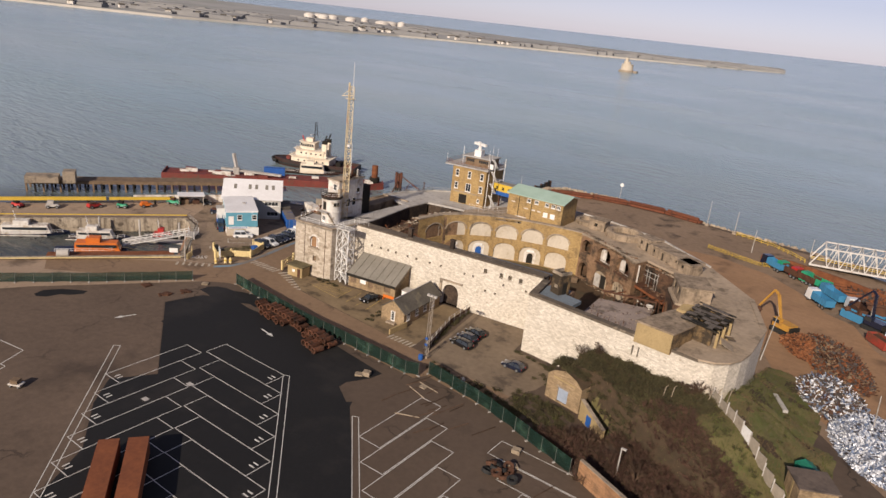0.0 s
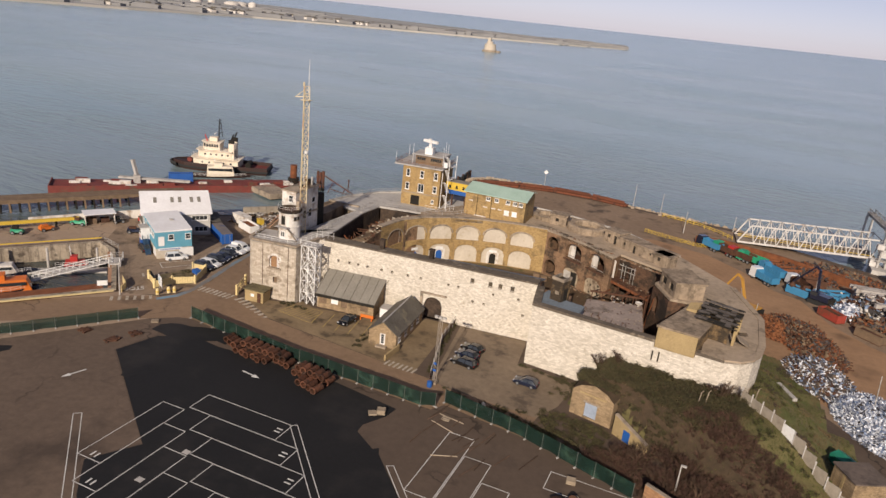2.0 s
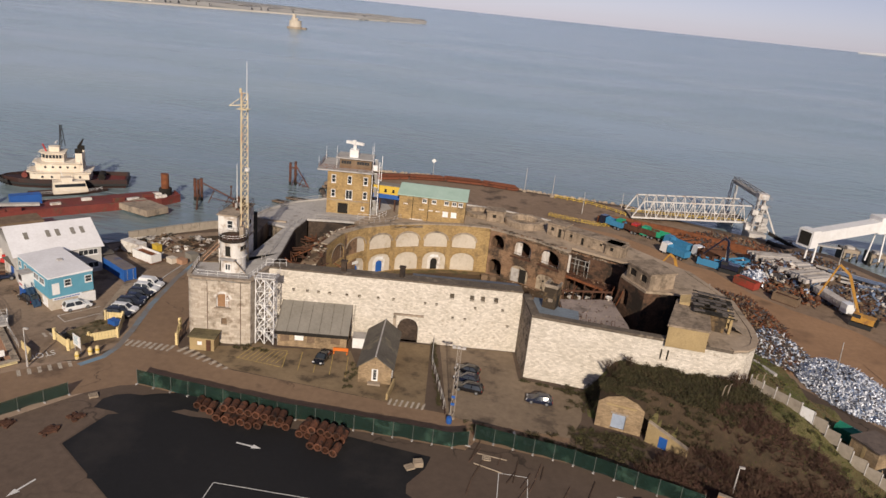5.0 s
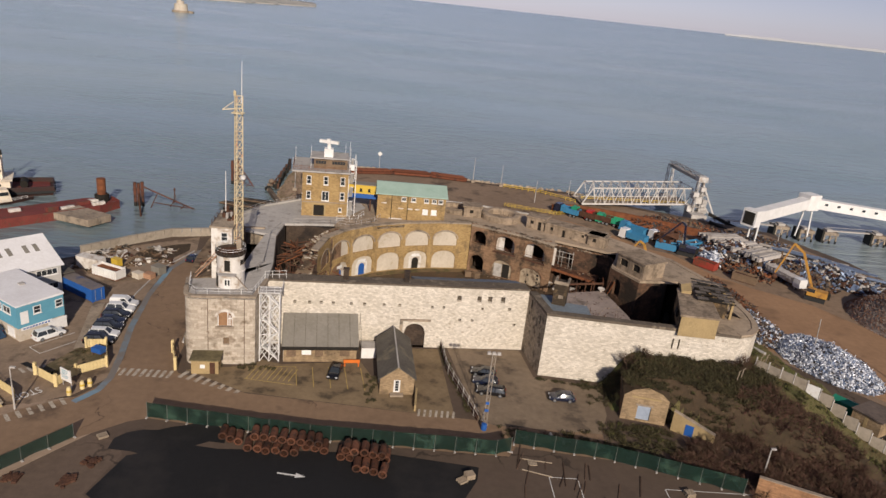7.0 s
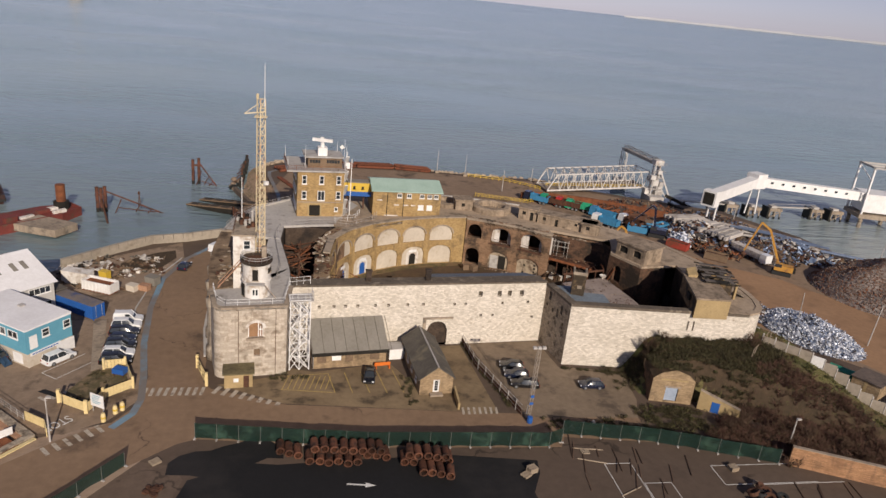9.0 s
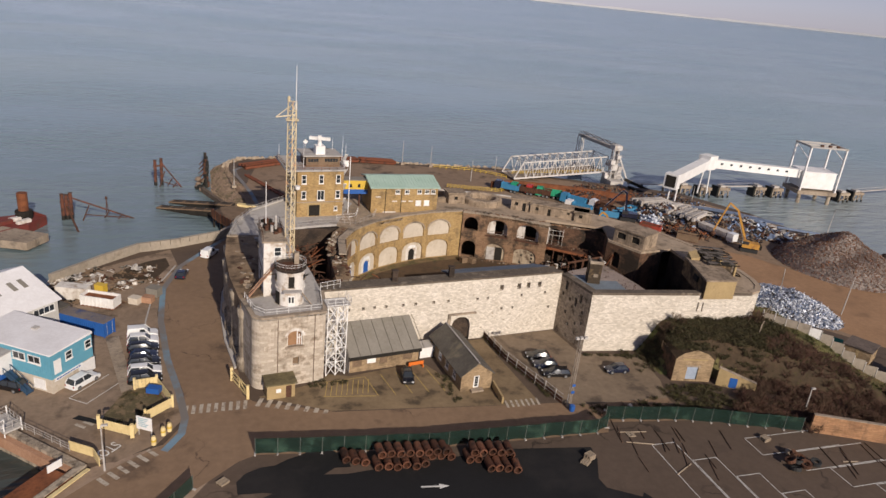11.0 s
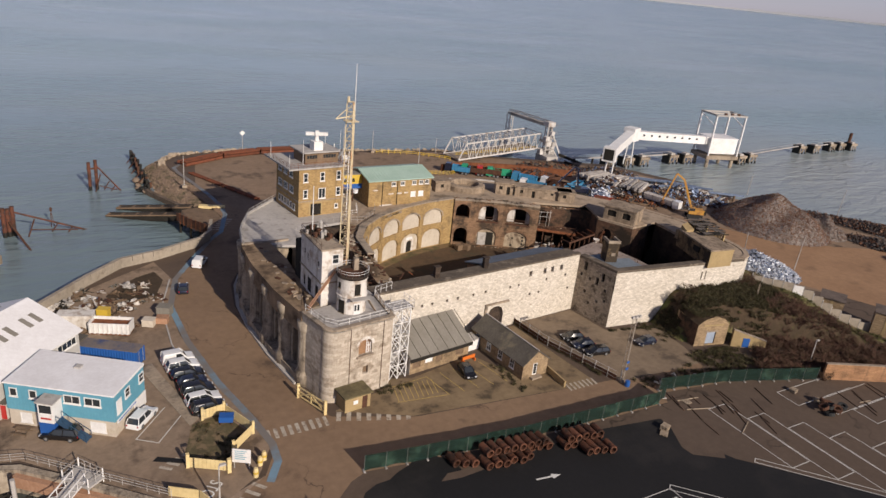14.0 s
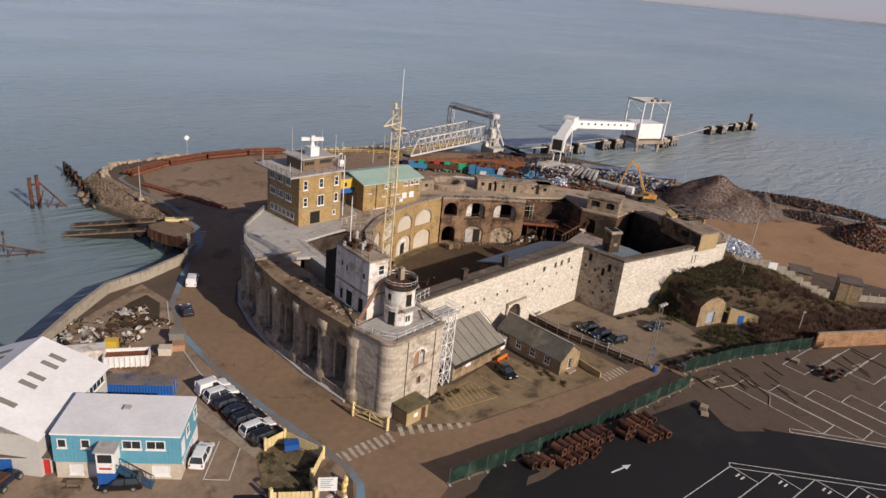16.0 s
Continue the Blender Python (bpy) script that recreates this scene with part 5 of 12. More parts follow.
f = Form().prism([TW(2.2, 2.2), TW(w - 0.3, 2.2), TW(w - 0.3, 7.4), TW(2.2, 7.4)], zt + 0.28, zt + 2.5)
cab = part("lookout", f, TIMBER, tower, "brown lookout cabin on the roof")
window(tower, TW(2.2, 2.2), TW(w - 0.3, 2.2), 0.3, 2.6, zt + 1.2, zt + 2.1, TIMBER, bars=(4, 1))
window(tower, TW(2.2, 2.2), TW(w - 0.3, 2.2), 3.7, 6.6, zt + 1.2, zt + 2.1, TIMBER, bars=(5, 1))
part("lookout_roof", Form().prism([TW(1.4, 1.6), TW(w, 1.6), TW(w, 7.9), TW(1.4, 7.9)], zt + 2.5, zt + 2.72), PALECON, tower)
cr = [(*TW(x, y), zt + 0.28) for x, y in ((-2.0, dp), (-2.0, -0.3), (w + 0.3, -0.3), (w + 0.3, dp))]
railing(tower, cr, 1.0, 1.6, RUST, rails=3)
c = TW(5.2, 3.6)
f = Form().box(-0.95, 0.95, -0.95, 0.95, 0, 1.7, m=pose(c[0], c[1], zt + 2.72, 0, 0, 6))
part("radar_plinth", f, WHITESTEEL, tower, "white radar plinth")
f = Form().lathe(c, [(0.45, zt + 4.4), (0.4, zt + 5.0), (0.25, zt + 5.6)], 12)
part("radar_gearbox", f, WHITESTEEL, tower)
f = Form().box(-2.1, 2.1, -0.25, 0.35, 0, 0.62, m=pose(c[0], c[1], zt + 5.5, 0, 0, -14)).box(-0.35, 0.35, -0.6, -0.1, 0.1, 1.1, m=pose(c[0], c[1], zt + 5.4, 0, 0, -14))
part("radar_scanner", f, WHITESTEEL, tower, "long white radar scanner bar")
for x, y, h in ((-2, 0, 3.0), (1.6, 1.8, 5.2), (w + 0.2, 0.2, 5.5), (w + 0.1, 2.2, 6.5), (8.8, 7, 5.0), (-1.9, 9, 3.4)):
    q = TW(x, y)
    part("whip_aerial", Form().tube((*q, zt), (*q, zt + h), 0.06, 0.03, 5), WHITESTEEL, tower)
# external steel stair and duct at the tower's east flank
f = Form()
for z in (11.6, 14.8, 18.0, 21.0):
    for k in range(2):
        q = [TW(w + 0.1, 2 + 3 * k), TW(w + 1.6, 2 + 3 * k), TW(w + 1.6, 4.5 + 3 * k), TW(w + 0.1, 4.5 + 3 * k)]
    f.prism(q, z, z + 0.1)
for k in range(4):
    z = 11.6 + 3.1 * k
    f.beam((*TW(w + 0.8, 5), z), (*TW(w + 0.8, 1.5), z + 3.1), 0.7, 0.12)
for x, y in ((w + 0.15, 1.2), (w + 1.6, 1.2), (w + 1.6, 7.5)):
    f.beam((*TW(x, y), 11.2), (*TW(x, y), 23.6), 0.14)
part("stair", f, WHITESTEEL, tower, "white steel outside stair")
part("sign_box", Form().box(-0.5, 0.5, -0.3, 0.3, 0, 1.2, m=pose(*TW(w + 0.7, 1.2), 21.6, 0, 0, 6)), WHITESTEEL, tower)

# annex with the green roof
AX = turned(-81.3, 147.5, 2.0)
annex = thing("annex", (0, 0, 0), 0, "two-storey yellow brick annex with a pale green sheet roof", "building")
aw, ad_, ze = 14.8, 8.5, 17.2
part("wall", Form().prism([AX(0, 0), AX(aw, 0), AX(aw, ad_), AX(0, ad_)], 11.0, ze), YBRICK, annex)
f = Form()
q = [(*AX(-0.4, -0.5), ze - 0.05), (*AX(aw + 0.4, -0.5), ze - 0.05), (*AX(aw + 0.4, 5.2), ze + 1.25), (*AX(-0.4, 5.2), ze + 1.25), (*AX(aw + 0.4, ad_ + 0.4), ze + 0.4), (*AX(-0.4, ad_ + 0.4), ze + 0.4)]
lo = [(x, y, z - 0.18) for x, y, z in q]
f.add(q + lo, [(0, 1, 2, 3), (3, 2, 4, 5), (0, 6, 7, 1), (5, 4, 10, 11), (0, 3, 9, 6), (3, 5, 11, 9), (1, 7, 8, 2), (2, 8, 10, 4), (6, 9, 8, 7), (9, 11, 10, 8)])
part("roof", f, GREENROOF, annex, "pale green sheet roof")
f = Form()
for k in range(22):
    u = -0.3 + k * 0.71
    f.beam((*AX(u, -0.48), ze), (*AX(u, 5.15), ze + 1.29), 0.06, 0.07)
part("roof_seam", f, GREENROOF, annex)
part("gable", Form().add([(*AX(0, 0), ze - 0.1), (*AX(0, ad_), ze - 0.1), (*AX(0, 5.2), ze + 1.1), (*AX(aw, 0), ze - 0.1), (*AX(aw, ad_), ze - 0.1), (*AX(aw, 5.2), ze + 1.1)], [(0, 2, 1), (3, 4, 5), (0, 3, 5, 2), (1, 2, 5, 4)]), YBRICK, annex)
for u in (5.2, 7.3, 10.1, 11.8, 13.2):
    window(annex, AX(0, 0), AX(aw, 0), u, u + 1.0, 15.7, 16.6, WHITESTEEL, bars=(2, 1))
for u in (9.9, 11.8):
    window(annex, AX(0, 0), AX(aw, 0), u, u + 1.2, 13.1, 14.2, WHITESTEEL, pane_m=WHITESTEEL)
for u, v, z in ((0.9, 2.0, 14.9), (4.6, 5.7, 13.9), (6.7, 7.7, 13.9), (8.3, 9.3, 13.9), (2.6, 5.6, 11.5)):
    part("lintel", Form().wall(AX(u, -0.04), AX(v, -0.04), z, z + 0.25, 0.1), RENDERW, annex)
for u in (3.1, 6.6):
    part("downpipe", Form().tube((*AX(u, -0.1), 11.2), (*AX(u, -0.1), ze), 0.07, n=6), DARK, annex)

# covered bridge between the two
bridge = thing("covered_bridge", (0, 0, 0), 0, "enclosed footbridge, yellow above and blue below, linking tower and annex", "footbridge")
part("side_wall", Form().box(-88, -80.8, 151.0, 153.2, 15.6, 17.6, m=None), YELLOW, bridge)
part("floor", Form().box(-88, -80.8, 150.95, 153.25, 14.6, 15.6), BLUE, bridge)
part("roof", Form().box(-88.1, -80.8, 150.8, 153.4, 17.6, 17.75), ASBESTOS, bridge)
for u in (0.8, 2.6, 4.4):
    window(bridge, (-88, 151.0), (-80.8, 151.0), u, u + 0.5, 16.2, 16.8, DARK, 0.04)
for x in (-86.5, -83.0):
    part("leg", Form().beam((x, 152, 11), (x, 152, 14.6), 0.3), DARKRUST, bridge)

# walkways with railings on the terrace
railing(fort, [(-97.5, 138.6, 11.4), (-94.5, 139.6, 11.4), (-90.3, 140.5, 11.4), (-86.0, 139.0, 11.6), (-82, 142.6, 11.6), (-80.4, 146.2, 11.6)], 1.2, 1.3, PALECON)
railing(fort, [(-99.2, 112, 11.4), (-98.9, 117, 11.4), (-100.6, 131, 11.4), (-99.8, 137.6, 11.4)], 1.1, 1.6, PALECON)
railing(fort, [(-89.3, 142.4, 11.6), (-85.4, 143.2, 11.6), (-84.0, 147.5, 11.6)], 1.2, 1.3, WHITESTEEL)
railing(fort, [(-109.9, 136, 11.7), (-108.8, 141.5, 11.7), (-105.5, 148.6, 11.7), (-98, 156.4, 11.7)], 0.9, 1.6, PALECON)

# white roof house, turret and the lattice mast
house = thing("signal_house", (0, 0, 0), 0, "derelict white rendered signal house with a flat roof on the fort", "building")
HW = turned(-105.6, 108.7, 2)
hw3, hl3, ht3 = 3.2, 8.2, 19.9
part("wall", Form().prism([HW(0, 0), HW(hw3, 0), HW(hw3, hl3), HW(0, hl3)], 6.4, ht3), RENDERW, house)
part("roof", Form().prism([HW(-0.25, -0.2), HW(hw3 + 0.25, -0.2), HW(hw3 + 0.25, hl3 + 0.2), HW(-0.25, hl3 + 0.2)], ht3, ht3 + 0.22), CONCRETE, house)
window(house, HW(0, 0), HW(hw3, 0), 1.5, 2.6, 17.7, 19.2, WHITESTEEL, bars=(1, 2))
for u, z0, z1, wd in ((0.8, 17.0, 18.0, 0.7), (5.0, 16.6, 17.7, 0.6), (6.2, 17.0, 18.0, 0.6), (0.9, 11.5, 14.0, 1.3), (3.6, 11.5, 14.0, 1.7), (6.0, 11.8, 13.6, 0.9), (7.3, 18.4, 19.0, 0.5)):
    window(house, HW(0, hl3), HW(0, 0), hl3 - u - wd, hl3 - u, z0, z1, RENDERW, 0.05, pane_m=DARK)
for u, z0, z1 in ((2.6, 13.8, 15.6), (4.6, 13.8, 15.6), (5.8, 16.6, 17.8)):
    window(house, HW(hw3, 0), HW(hw3, hl3), u, u + 1.3, z0, z1, WHITESTEEL, 0.05, pane_m=GLASS)
part("string_course", Form().prism([HW(-0.1, -0.1), HW(hw3 + 0.1, -0.1), HW(hw3 + 0.1, hl3 + 0.1), HW(-0.1, hl3 + 0.1)], 14.7, 14.95), CONCRETE, house)
railing(house, [(*HW(0, 0.4), ht3 + 0.2), (*HW(0, hl3), ht3 + 0.2), (*HW(hw3, hl3), ht3 + 0.2), (*HW(hw3, 3.0), ht3 + 0.2)], 1.0, 2.0, DARKRUST)
for x, y, h, s in ((1.0, 6.6, 1.5, 0.35), (1.8, 5.8, 1.0, 0.3), (2.5, 6.9, 1.8, 0.25), (0.9, 4.9, 0.8, 0.3), (2.2, 4.4, 1.2, 0.2)):
    q = HW(x, y)
    part("roof_vent", Form().lathe(q, [(s, ht3 + 0.2), (s, ht3 + 0.2 + h * 0.8), (s * 1.5, ht3 + 0.2 + h * 0.82), (s * 0.3, ht3 + 0.2 + h)], 10), DARKRUST if s > 0.26 else PALECON, house)
rh = random.Random(17)
for k in range(14):
    q = HW(rh.uniform(0.3, 2.9), rh.uniform(2.6, 8.0))
    hh = rh.uniform(0.3, 1.1)
    part("roof_clutter", Form().box(-rh.uniform(0.1, 0.4), rh.uniform(0.1, 0.4), -0.2, 0.2, 0, hh, m=pose(*q, ht3 + 0.22, 0, 0, rh.uniform(0, 90))), (DARK, DARKRUST, PALECON)[k % 3], house)
part("back_house", Form().prism([HW(0.3, 8.6), HW(2.8, 8.6), HW(2.8, 11.4), HW(0.3, 11.4)], 6.4, 17.6), DARK, house, "black tarred rear stair tower")
q = HW(0.9, 6.2)
part("flagpole", Form().tube((*q, ht3 + 0.2), (*q, 27.5), 0.09, 0.05, 6), WHITESTEEL, house)

DRYRUST = paint("dry pale rust", (0.42, 0.25, 0.16), (0.28, 0.15, 0.09), 0.9, 0.5, 3.0, 0.2)
turret = thing("turret", (0, 0, 0), 0, "peeling white round lookout turret with a railed roof", "turret")
tc = (-101.9, 106.2)
part("wall", Form().lathe(tc, [(2.1, 11.4), (2.1, 14.0), (2.24, 14.05), (2.24, 14.22), (2.1, 14.27), (2.1, 16.6), (2.2, 16.7), (2.2, 16.9), (2.0, 17.0)], 32), RENDERW, turret)
part("roof", Form().lathe(tc, [(0.02, 17.06), (2.1, 17.0), (2.1, 16.9)], 32), DARKRUST, turret)
part("parapet", Form().lathe(tc, [(2.2, 16.85), (2.36, 17.1), (2.36, 17.42), (2.1, 17.42), (2.1, 16.95)], 32), SOOTSHADE, turret, "blackened parapet band")
for a, z0, z1, wd, mt in ((-1.58, 14.6, 16.3, 0.42, DARK), (-1.58, 11.5, 13.3, 0.5, WHITESTEEL), (-0.45, 15.5, 16.2, 0.3, DARK), (-0.1, 15.5, 16.2, 0.22, DARK), (-2.95, 15.3, 16.2, 0.25, DARK), (3.6, 11.6, 13.6, 0.5, DARK)):
    c = Vector((tc[0] + 2.15 * math.cos(a), tc[1] + 2.15 * math.sin(a)))
    t = Vector((-math.sin(a), math.cos(a)))
    n_ = Vector((math.cos(a), math.sin(a)))
    part("window" if z0 > 12 else "door", Form().wall(c - t * wd, c + t * wd, z0, z1, 0.1), mt, turret)
    part("sill", Form().wall(c - t * (wd + 0.1) + n_ * 0.1, c + t * (wd + 0.1) + n_ * 0.1, z0 - 0.1, z0, 0.2), CONCRETE, turret)
    if mt is WHITESTEEL:
        for e in (-0.22, 0.22):
            part("pane", Form().wall(c + t * (e - 0.14) + n_ * 0.06, c + t * (e + 0.14) + n_ * 0.06, 12.2, 13.1, 0.06), GLASS, turret)
pts = [(tc[0] + 2.3 * math.cos(k * math.pi / 8), tc[1] + 2.3 * math.sin(k * math.pi / 8), 17.4) for k in range(17)]
railing(turret, pts, 0.75, 1.0, WHITESTEEL)
part("chimney", Form().box(-0.35, 0.35, -0.35, 0.35, 0, 1.8, m=pose(-100.9, 107.6, 17)), CONCRETE, turret)
part("balcony", Form().box(-1.3, 1.3, -0.5, 0.5, 0, 0.1, m=pose(tc[0] + 0.1, tc[1] - 2.7, 14.2)), PALECON, turret)
part("stair", Form().beam((-100.6, 103.6, 14.2), (-98.9, 104.4, 11.6), 0.5, 0.12), CONCRETE, turret)
part("gangplank", Form().beam((-103.6, 108.6, 16.6), (-107.8, 107.6, 11.8), 0.45, 0.12).beam((-103.6, 108.3, 17.3), (-107.8, 107.3, 12.5), 0.08), DRYRUST, turret, "rusty sloping gangplank")
railing(fort, [(-108.4, 107.2, 11.8), (-107.3, 102.6, 11.8), (-105.8, 101.0, 11.8), (-97.6, 102.2, 11.8), (-97.1, 108.6, 11.8)], 0.95, 1.8, WHITESTEEL)
railing(fort, [(-97.0, 108.6, 11.9), (-93.8, 109.6, 11.9)], 1.3, 1.2, WHITESTEEL)

mast = thing("lattice_mast", (0, 0, 0), 0, "tall slender lattice radio mast in faded cream and yellow", "mast")
mx, my, z0, z1, r0, r1 = -101.7, 110.0, 11.2, 40.6, 0.8, 0.66
f = Form()
leg = [(math.cos(a), math.sin(a)) for a in (0.5, 0.5 + 2.094, 0.5 + 4.189)]
nseg = 22
for lx, ly in leg:
    f.beam((mx + lx * r0, my + ly * r0, z0), (mx + lx * r1, my + ly * r1, z1), 0.13)
for k in range(nseg):
    za, zb = lerp(z0, z1, k / nseg), lerp(z0, z1, (k + 1) / nseg)
    ra, rb = lerp(r0, r1, k / nseg), lerp(r0, r1, (k + 1) / nseg)
    for i in range(3):
        p, q = leg[i], leg[(i + 1) % 3]
        f.beam((mx + p[0] * ra, my + p[1] * ra, za), (mx + q[0] * rb, my + q[1] * rb, zb), 0.075)
        f.beam((mx + p[0] * rb, my + p[1] * rb, zb), (mx + q[0] * rb, my + q[1] * rb, zb), 0.07)
part("lattice", f, MASTP, mast)
f = Form().beam((mx - 2.3, my - 0.2, 38.4), (mx + 0.6, my, 38.8), 0.14).beam((mx - 2.3, my - 0.2, 38.4), (mx - 0.4, my, 39.9), 0.09).box(mx - 0.9, mx + 0.9, my - 0.7, my + 0.7, 38.0, 38.1)
part("bracket_arm", f, MASTP, mast)
part("whip_aerial", Form().tube((mx + 0.5, my + 0.1, 39.5), (mx + 0.5, my + 0.1, 45.6), 0.07, 0.04, 6), WHITESTEEL, mast)
part("lamp", Form().lathe((mx - 0.5, my), [(0.2, 40.6), (0.2, 41.2), (0.05, 41.4)], 8), MASTP, mast)
part("dish", Form().lathe((mx + 0.9, my - 0.6), [(0.35, 28.0), (0.4, 28.5)], 10), WHITESTEEL, mast)

# white scaffold stair tower in the corner by the block
scaf = thing("stair_tower", (0, 0, 0), 0, "white steel lattice stair tower against the fort wall", "stair tower")
SX = turned(-96.6, 102.8, 7)
f = Form()
for x in (0, 1.5, 3.0):
    for y in (0, 2.2):
        f.beam((*SX(x, y), 0), (*SX(x, y), 11.9), 0.13)
for k in range(5):
    z, zz = 2.4 * k, 2.4 * (k + 1)
    for y in (0, 2.2):
        f.beam((*SX(0, y), zz), (*SX(3, y), zz), 0.1)
        for x in (0, 1.5):
            f.beam((*SX(x, y), z), (*SX(x + 1.5, y), zz), 0.08)
            f.beam((*SX(x + 1.5, y), z), (*SX(x, y), zz), 0.08)
    for x in (0, 3.0):
        f.beam((*SX(x, 0), zz), (*SX(x, 2.2), zz), 0.09)
        f.beam((*SX(x, 0), z), (*SX(x, 2.2), zz), 0.07)
part("frame", f, WHITESTEEL, scaf)
for k in range(5):
    z = 2.4 * k
    a, b = (0.3, 2.7) if k % 2 else (2.7, 0.3)
    part("flight", Form().beam((*SX(a, 1.1), z), (*SX(b, 1.1), z + 2.4), 0.9, 0.12), WHITESTEEL, scaf)
part("platform", Form().prism([SX(-0.2, -0.2), SX(3.4, -0.2), SX(3.4, 2.6), SX(-0.2, 2.6)], 11.85, 11.98), PALECON, scaf)
railing(scaf, [(*SX(-0.2, -0.2), 11.98), (*SX(3.4, -0.2), 11.98), (*SX(3.4, 2.6), 11.98)], 1.1, 1.2)

# long shed under the curtain wall
shed = thing("shed", (0, 0, 0), 0, "long yellow brick shed with a sloping grey sheet roof", "shed")
SH = turned(-92.9, 103.2, 8)
sw, sd = 11.7, 5.6
f = Form()
hs = [(0.5, 2.0, 0.9, 2.4, 0), (2.9, 4.4, 1.2, 2.3, 0), (5.0, 6.3, 0.9, 2.5, 0), (9.0, 10.6, 1.0, 2.4, 0)]
panel(f, SH(0, 0), SH(sw, 0), 0, 3.1, hs, 0.15)
panel(f, SH(sw, 0), SH(sw, sd), 0, 3.1, [], 0.1)
panel(f, SH(0, sd), SH(0, 0), 0, 3.1, [], 0.1)
f.add([(*SH(sw, 0), 3.1), (*SH(sw, sd), 3.1), (*SH(sw, sd), 5.9)], [(0, 1, 2)])
f.add([(*SH(0, 0), 3.1), (*SH(0, sd), 3.1), (*SH(0, sd), 5.9)], [(0, 2, 1)])
part("wall", f, HBRICK, shed)
for h, m in zip(hs, (TIMBER, WHITESTEEL, TIMBER, TIMBER)):
    part("window_board", infill(Form(), SH(0, 0), SH(sw, 0), h, 0.12), m, shed)
q = [(*SH(-0.3, -0.5), 2.95), (*SH(sw + 0.3, -0.5), 2.95), (*SH(sw + 0.3, sd), 6.05), (*SH(-0.3, sd), 6.05)]
f = Form().add(q + [(x, y, z - 0.14) for x, y, z in q], [(0, 1, 2, 3), (7, 6, 5, 4), (0, 4, 5, 1), (1, 5, 6, 2), (2, 6, 7, 3), (3, 7, 4, 0)])
part("roof", f, ASBESTOS, shed, "grey corrugated sheet roof")
for k in range(8):
    u = -0.2 + k * 1.8
    part("roof_batten", Form().beam((*SH(u, -0.48), 3.0), (*SH(u, sd), 6.1), 0.06, 0.08), SLATE, shed)
part("fascia", Form().wall(SH(-0.3, -0.56), SH(sw + 0.3, -0.56), 2.4, 3.0, 0.06), DARK, shed)
part("end_wall", Form().wall(SH(-0.02, sd), SH(-0.02, 0), 0, 3.1, 0.08), RENDERW, shed, "white painted end wall")
part("door", Form().wall(SH(-0.11, 2.6), SH(-0.11, 1.6), 0.05, 2.1, 0.06), TIMBER, shed)

# gatehouse hut with slate roof
hut = thing("gate_hut", (0, 0, 0), 0, "small yellow brick hut with a slate gable roof and white door", "hut")
HT = turned(-77.0, 95.6, 5)
hw_, hd = 5.2, 13.2
f = Form()
dr = (2.1, 3.1, 0.35, 2.5, 0)
panel(f, HT(0, 0), HT(hw_, 0), 0, 2.9, [dr], 0.15)
hl = [(1.0 + 3.0 * k, 2.1 + 3.0 * k, 0.9, 2.4, 0) for k in range(4)]
panel(f, HT(0, hd), HT(0, 0), 0, 2.9, hl, 0.15)
panel(f, HT(hw_, 0), HT(hw_, hd), 0, 2.9, hl, 0.15)
f.add([(*HT(0, 0), 2.9), (*HT(hw_, 0), 2.9), (*HT(hw_ / 2, 0), 4.7), (*HT(0, hd), 2.9), (*HT(hw_, hd), 2.9), (*HT(hw_ / 2, hd), 4.7)], [(0, 1, 2), (4, 3, 5)])
part("wall", f, HBRICK, hut)
dd = part("door", infill(Form(), HT(0, 0), HT(hw_, 0), dr, 0.12), WHITESTEEL, hut, "white glazed door")
for k in range(4):
    part("pane", Form().wall(HT(2.35, -0.02), HT(2.85, -0.02), 0.65 + 0.45 * k, 0.98 + 0.45 * k, 0.1), GLASS, dd)
for a, b in ((HT(0, hd), HT(0, 0)), (HT(hw_, 0), HT(hw_, hd))):
    for h in hl:
        window(hut, a, b, h[0], h[1], h[2], h[3], WHITESTEEL, 0.03, (2, 2))
for sgn in (0, 1):
    e, r = (-0.35, hw_ / 2) if not sgn else (hw_ + 0.35, hw_ / 2)
    q = [(*HT(e, -0.25), 2.7), (*HT(r, -0.25), 4.85), (*HT(r, hd + 0.2), 4.85), (*HT(e, hd + 0.2), 2.7)]
    f = Form().add(q + [(x, y, z - 0.12) for x, y, z in q], [(0, 1, 2, 3), (7, 6, 5, 4), (0, 4, 5, 1), (1, 5, 6, 2), (2, 6, 7, 3), (3, 7, 4, 0)])
    part("roof_slope", f, SLATE, hut, "mossy grey slates")
part("ridge", Form().beam((*HT(hw_ / 2, -0.25), 4.9), (*HT(hw_ / 2, hd + 0.2), 4.9), 0.22, 0.12), PALECON, hut)
part("vent", Form().lathe((HT(hw_ / 2, 0)[0], HT(hw_ / 2, 0)[1] - 0.03), [(0.02, 3.5), (0.02, 3.9)], 8), DARK, hut)
part("step", Form().prism([HT(1.6, -0.8), HT(3.6, -0.8), HT(3.6, -0.02), HT(1.6, -0.02)], 0, 0.34), CONCRETE, hut)
# low wall beside the gate ramp, and gate arch surround
setting("ramp_wall", Form().wall((-71.4, 91.6), (-71.2, 96.4), 0, 1.1, 0.3), STOCK, "low brick wall beside the gate ramp")
setting("ramp", Form().prism([(-71, 90.6), (-65.6, 90.6), (-67.6, 111.2), (-73.2, 110.8)], -0.01, 0.024), COURTSTAIN, "worn dirt way up to the gate")
f = Form()
dv = (Vector(CE) - Vector(CW)).normalized()
ov = Vector((dv.y, -dv.x))
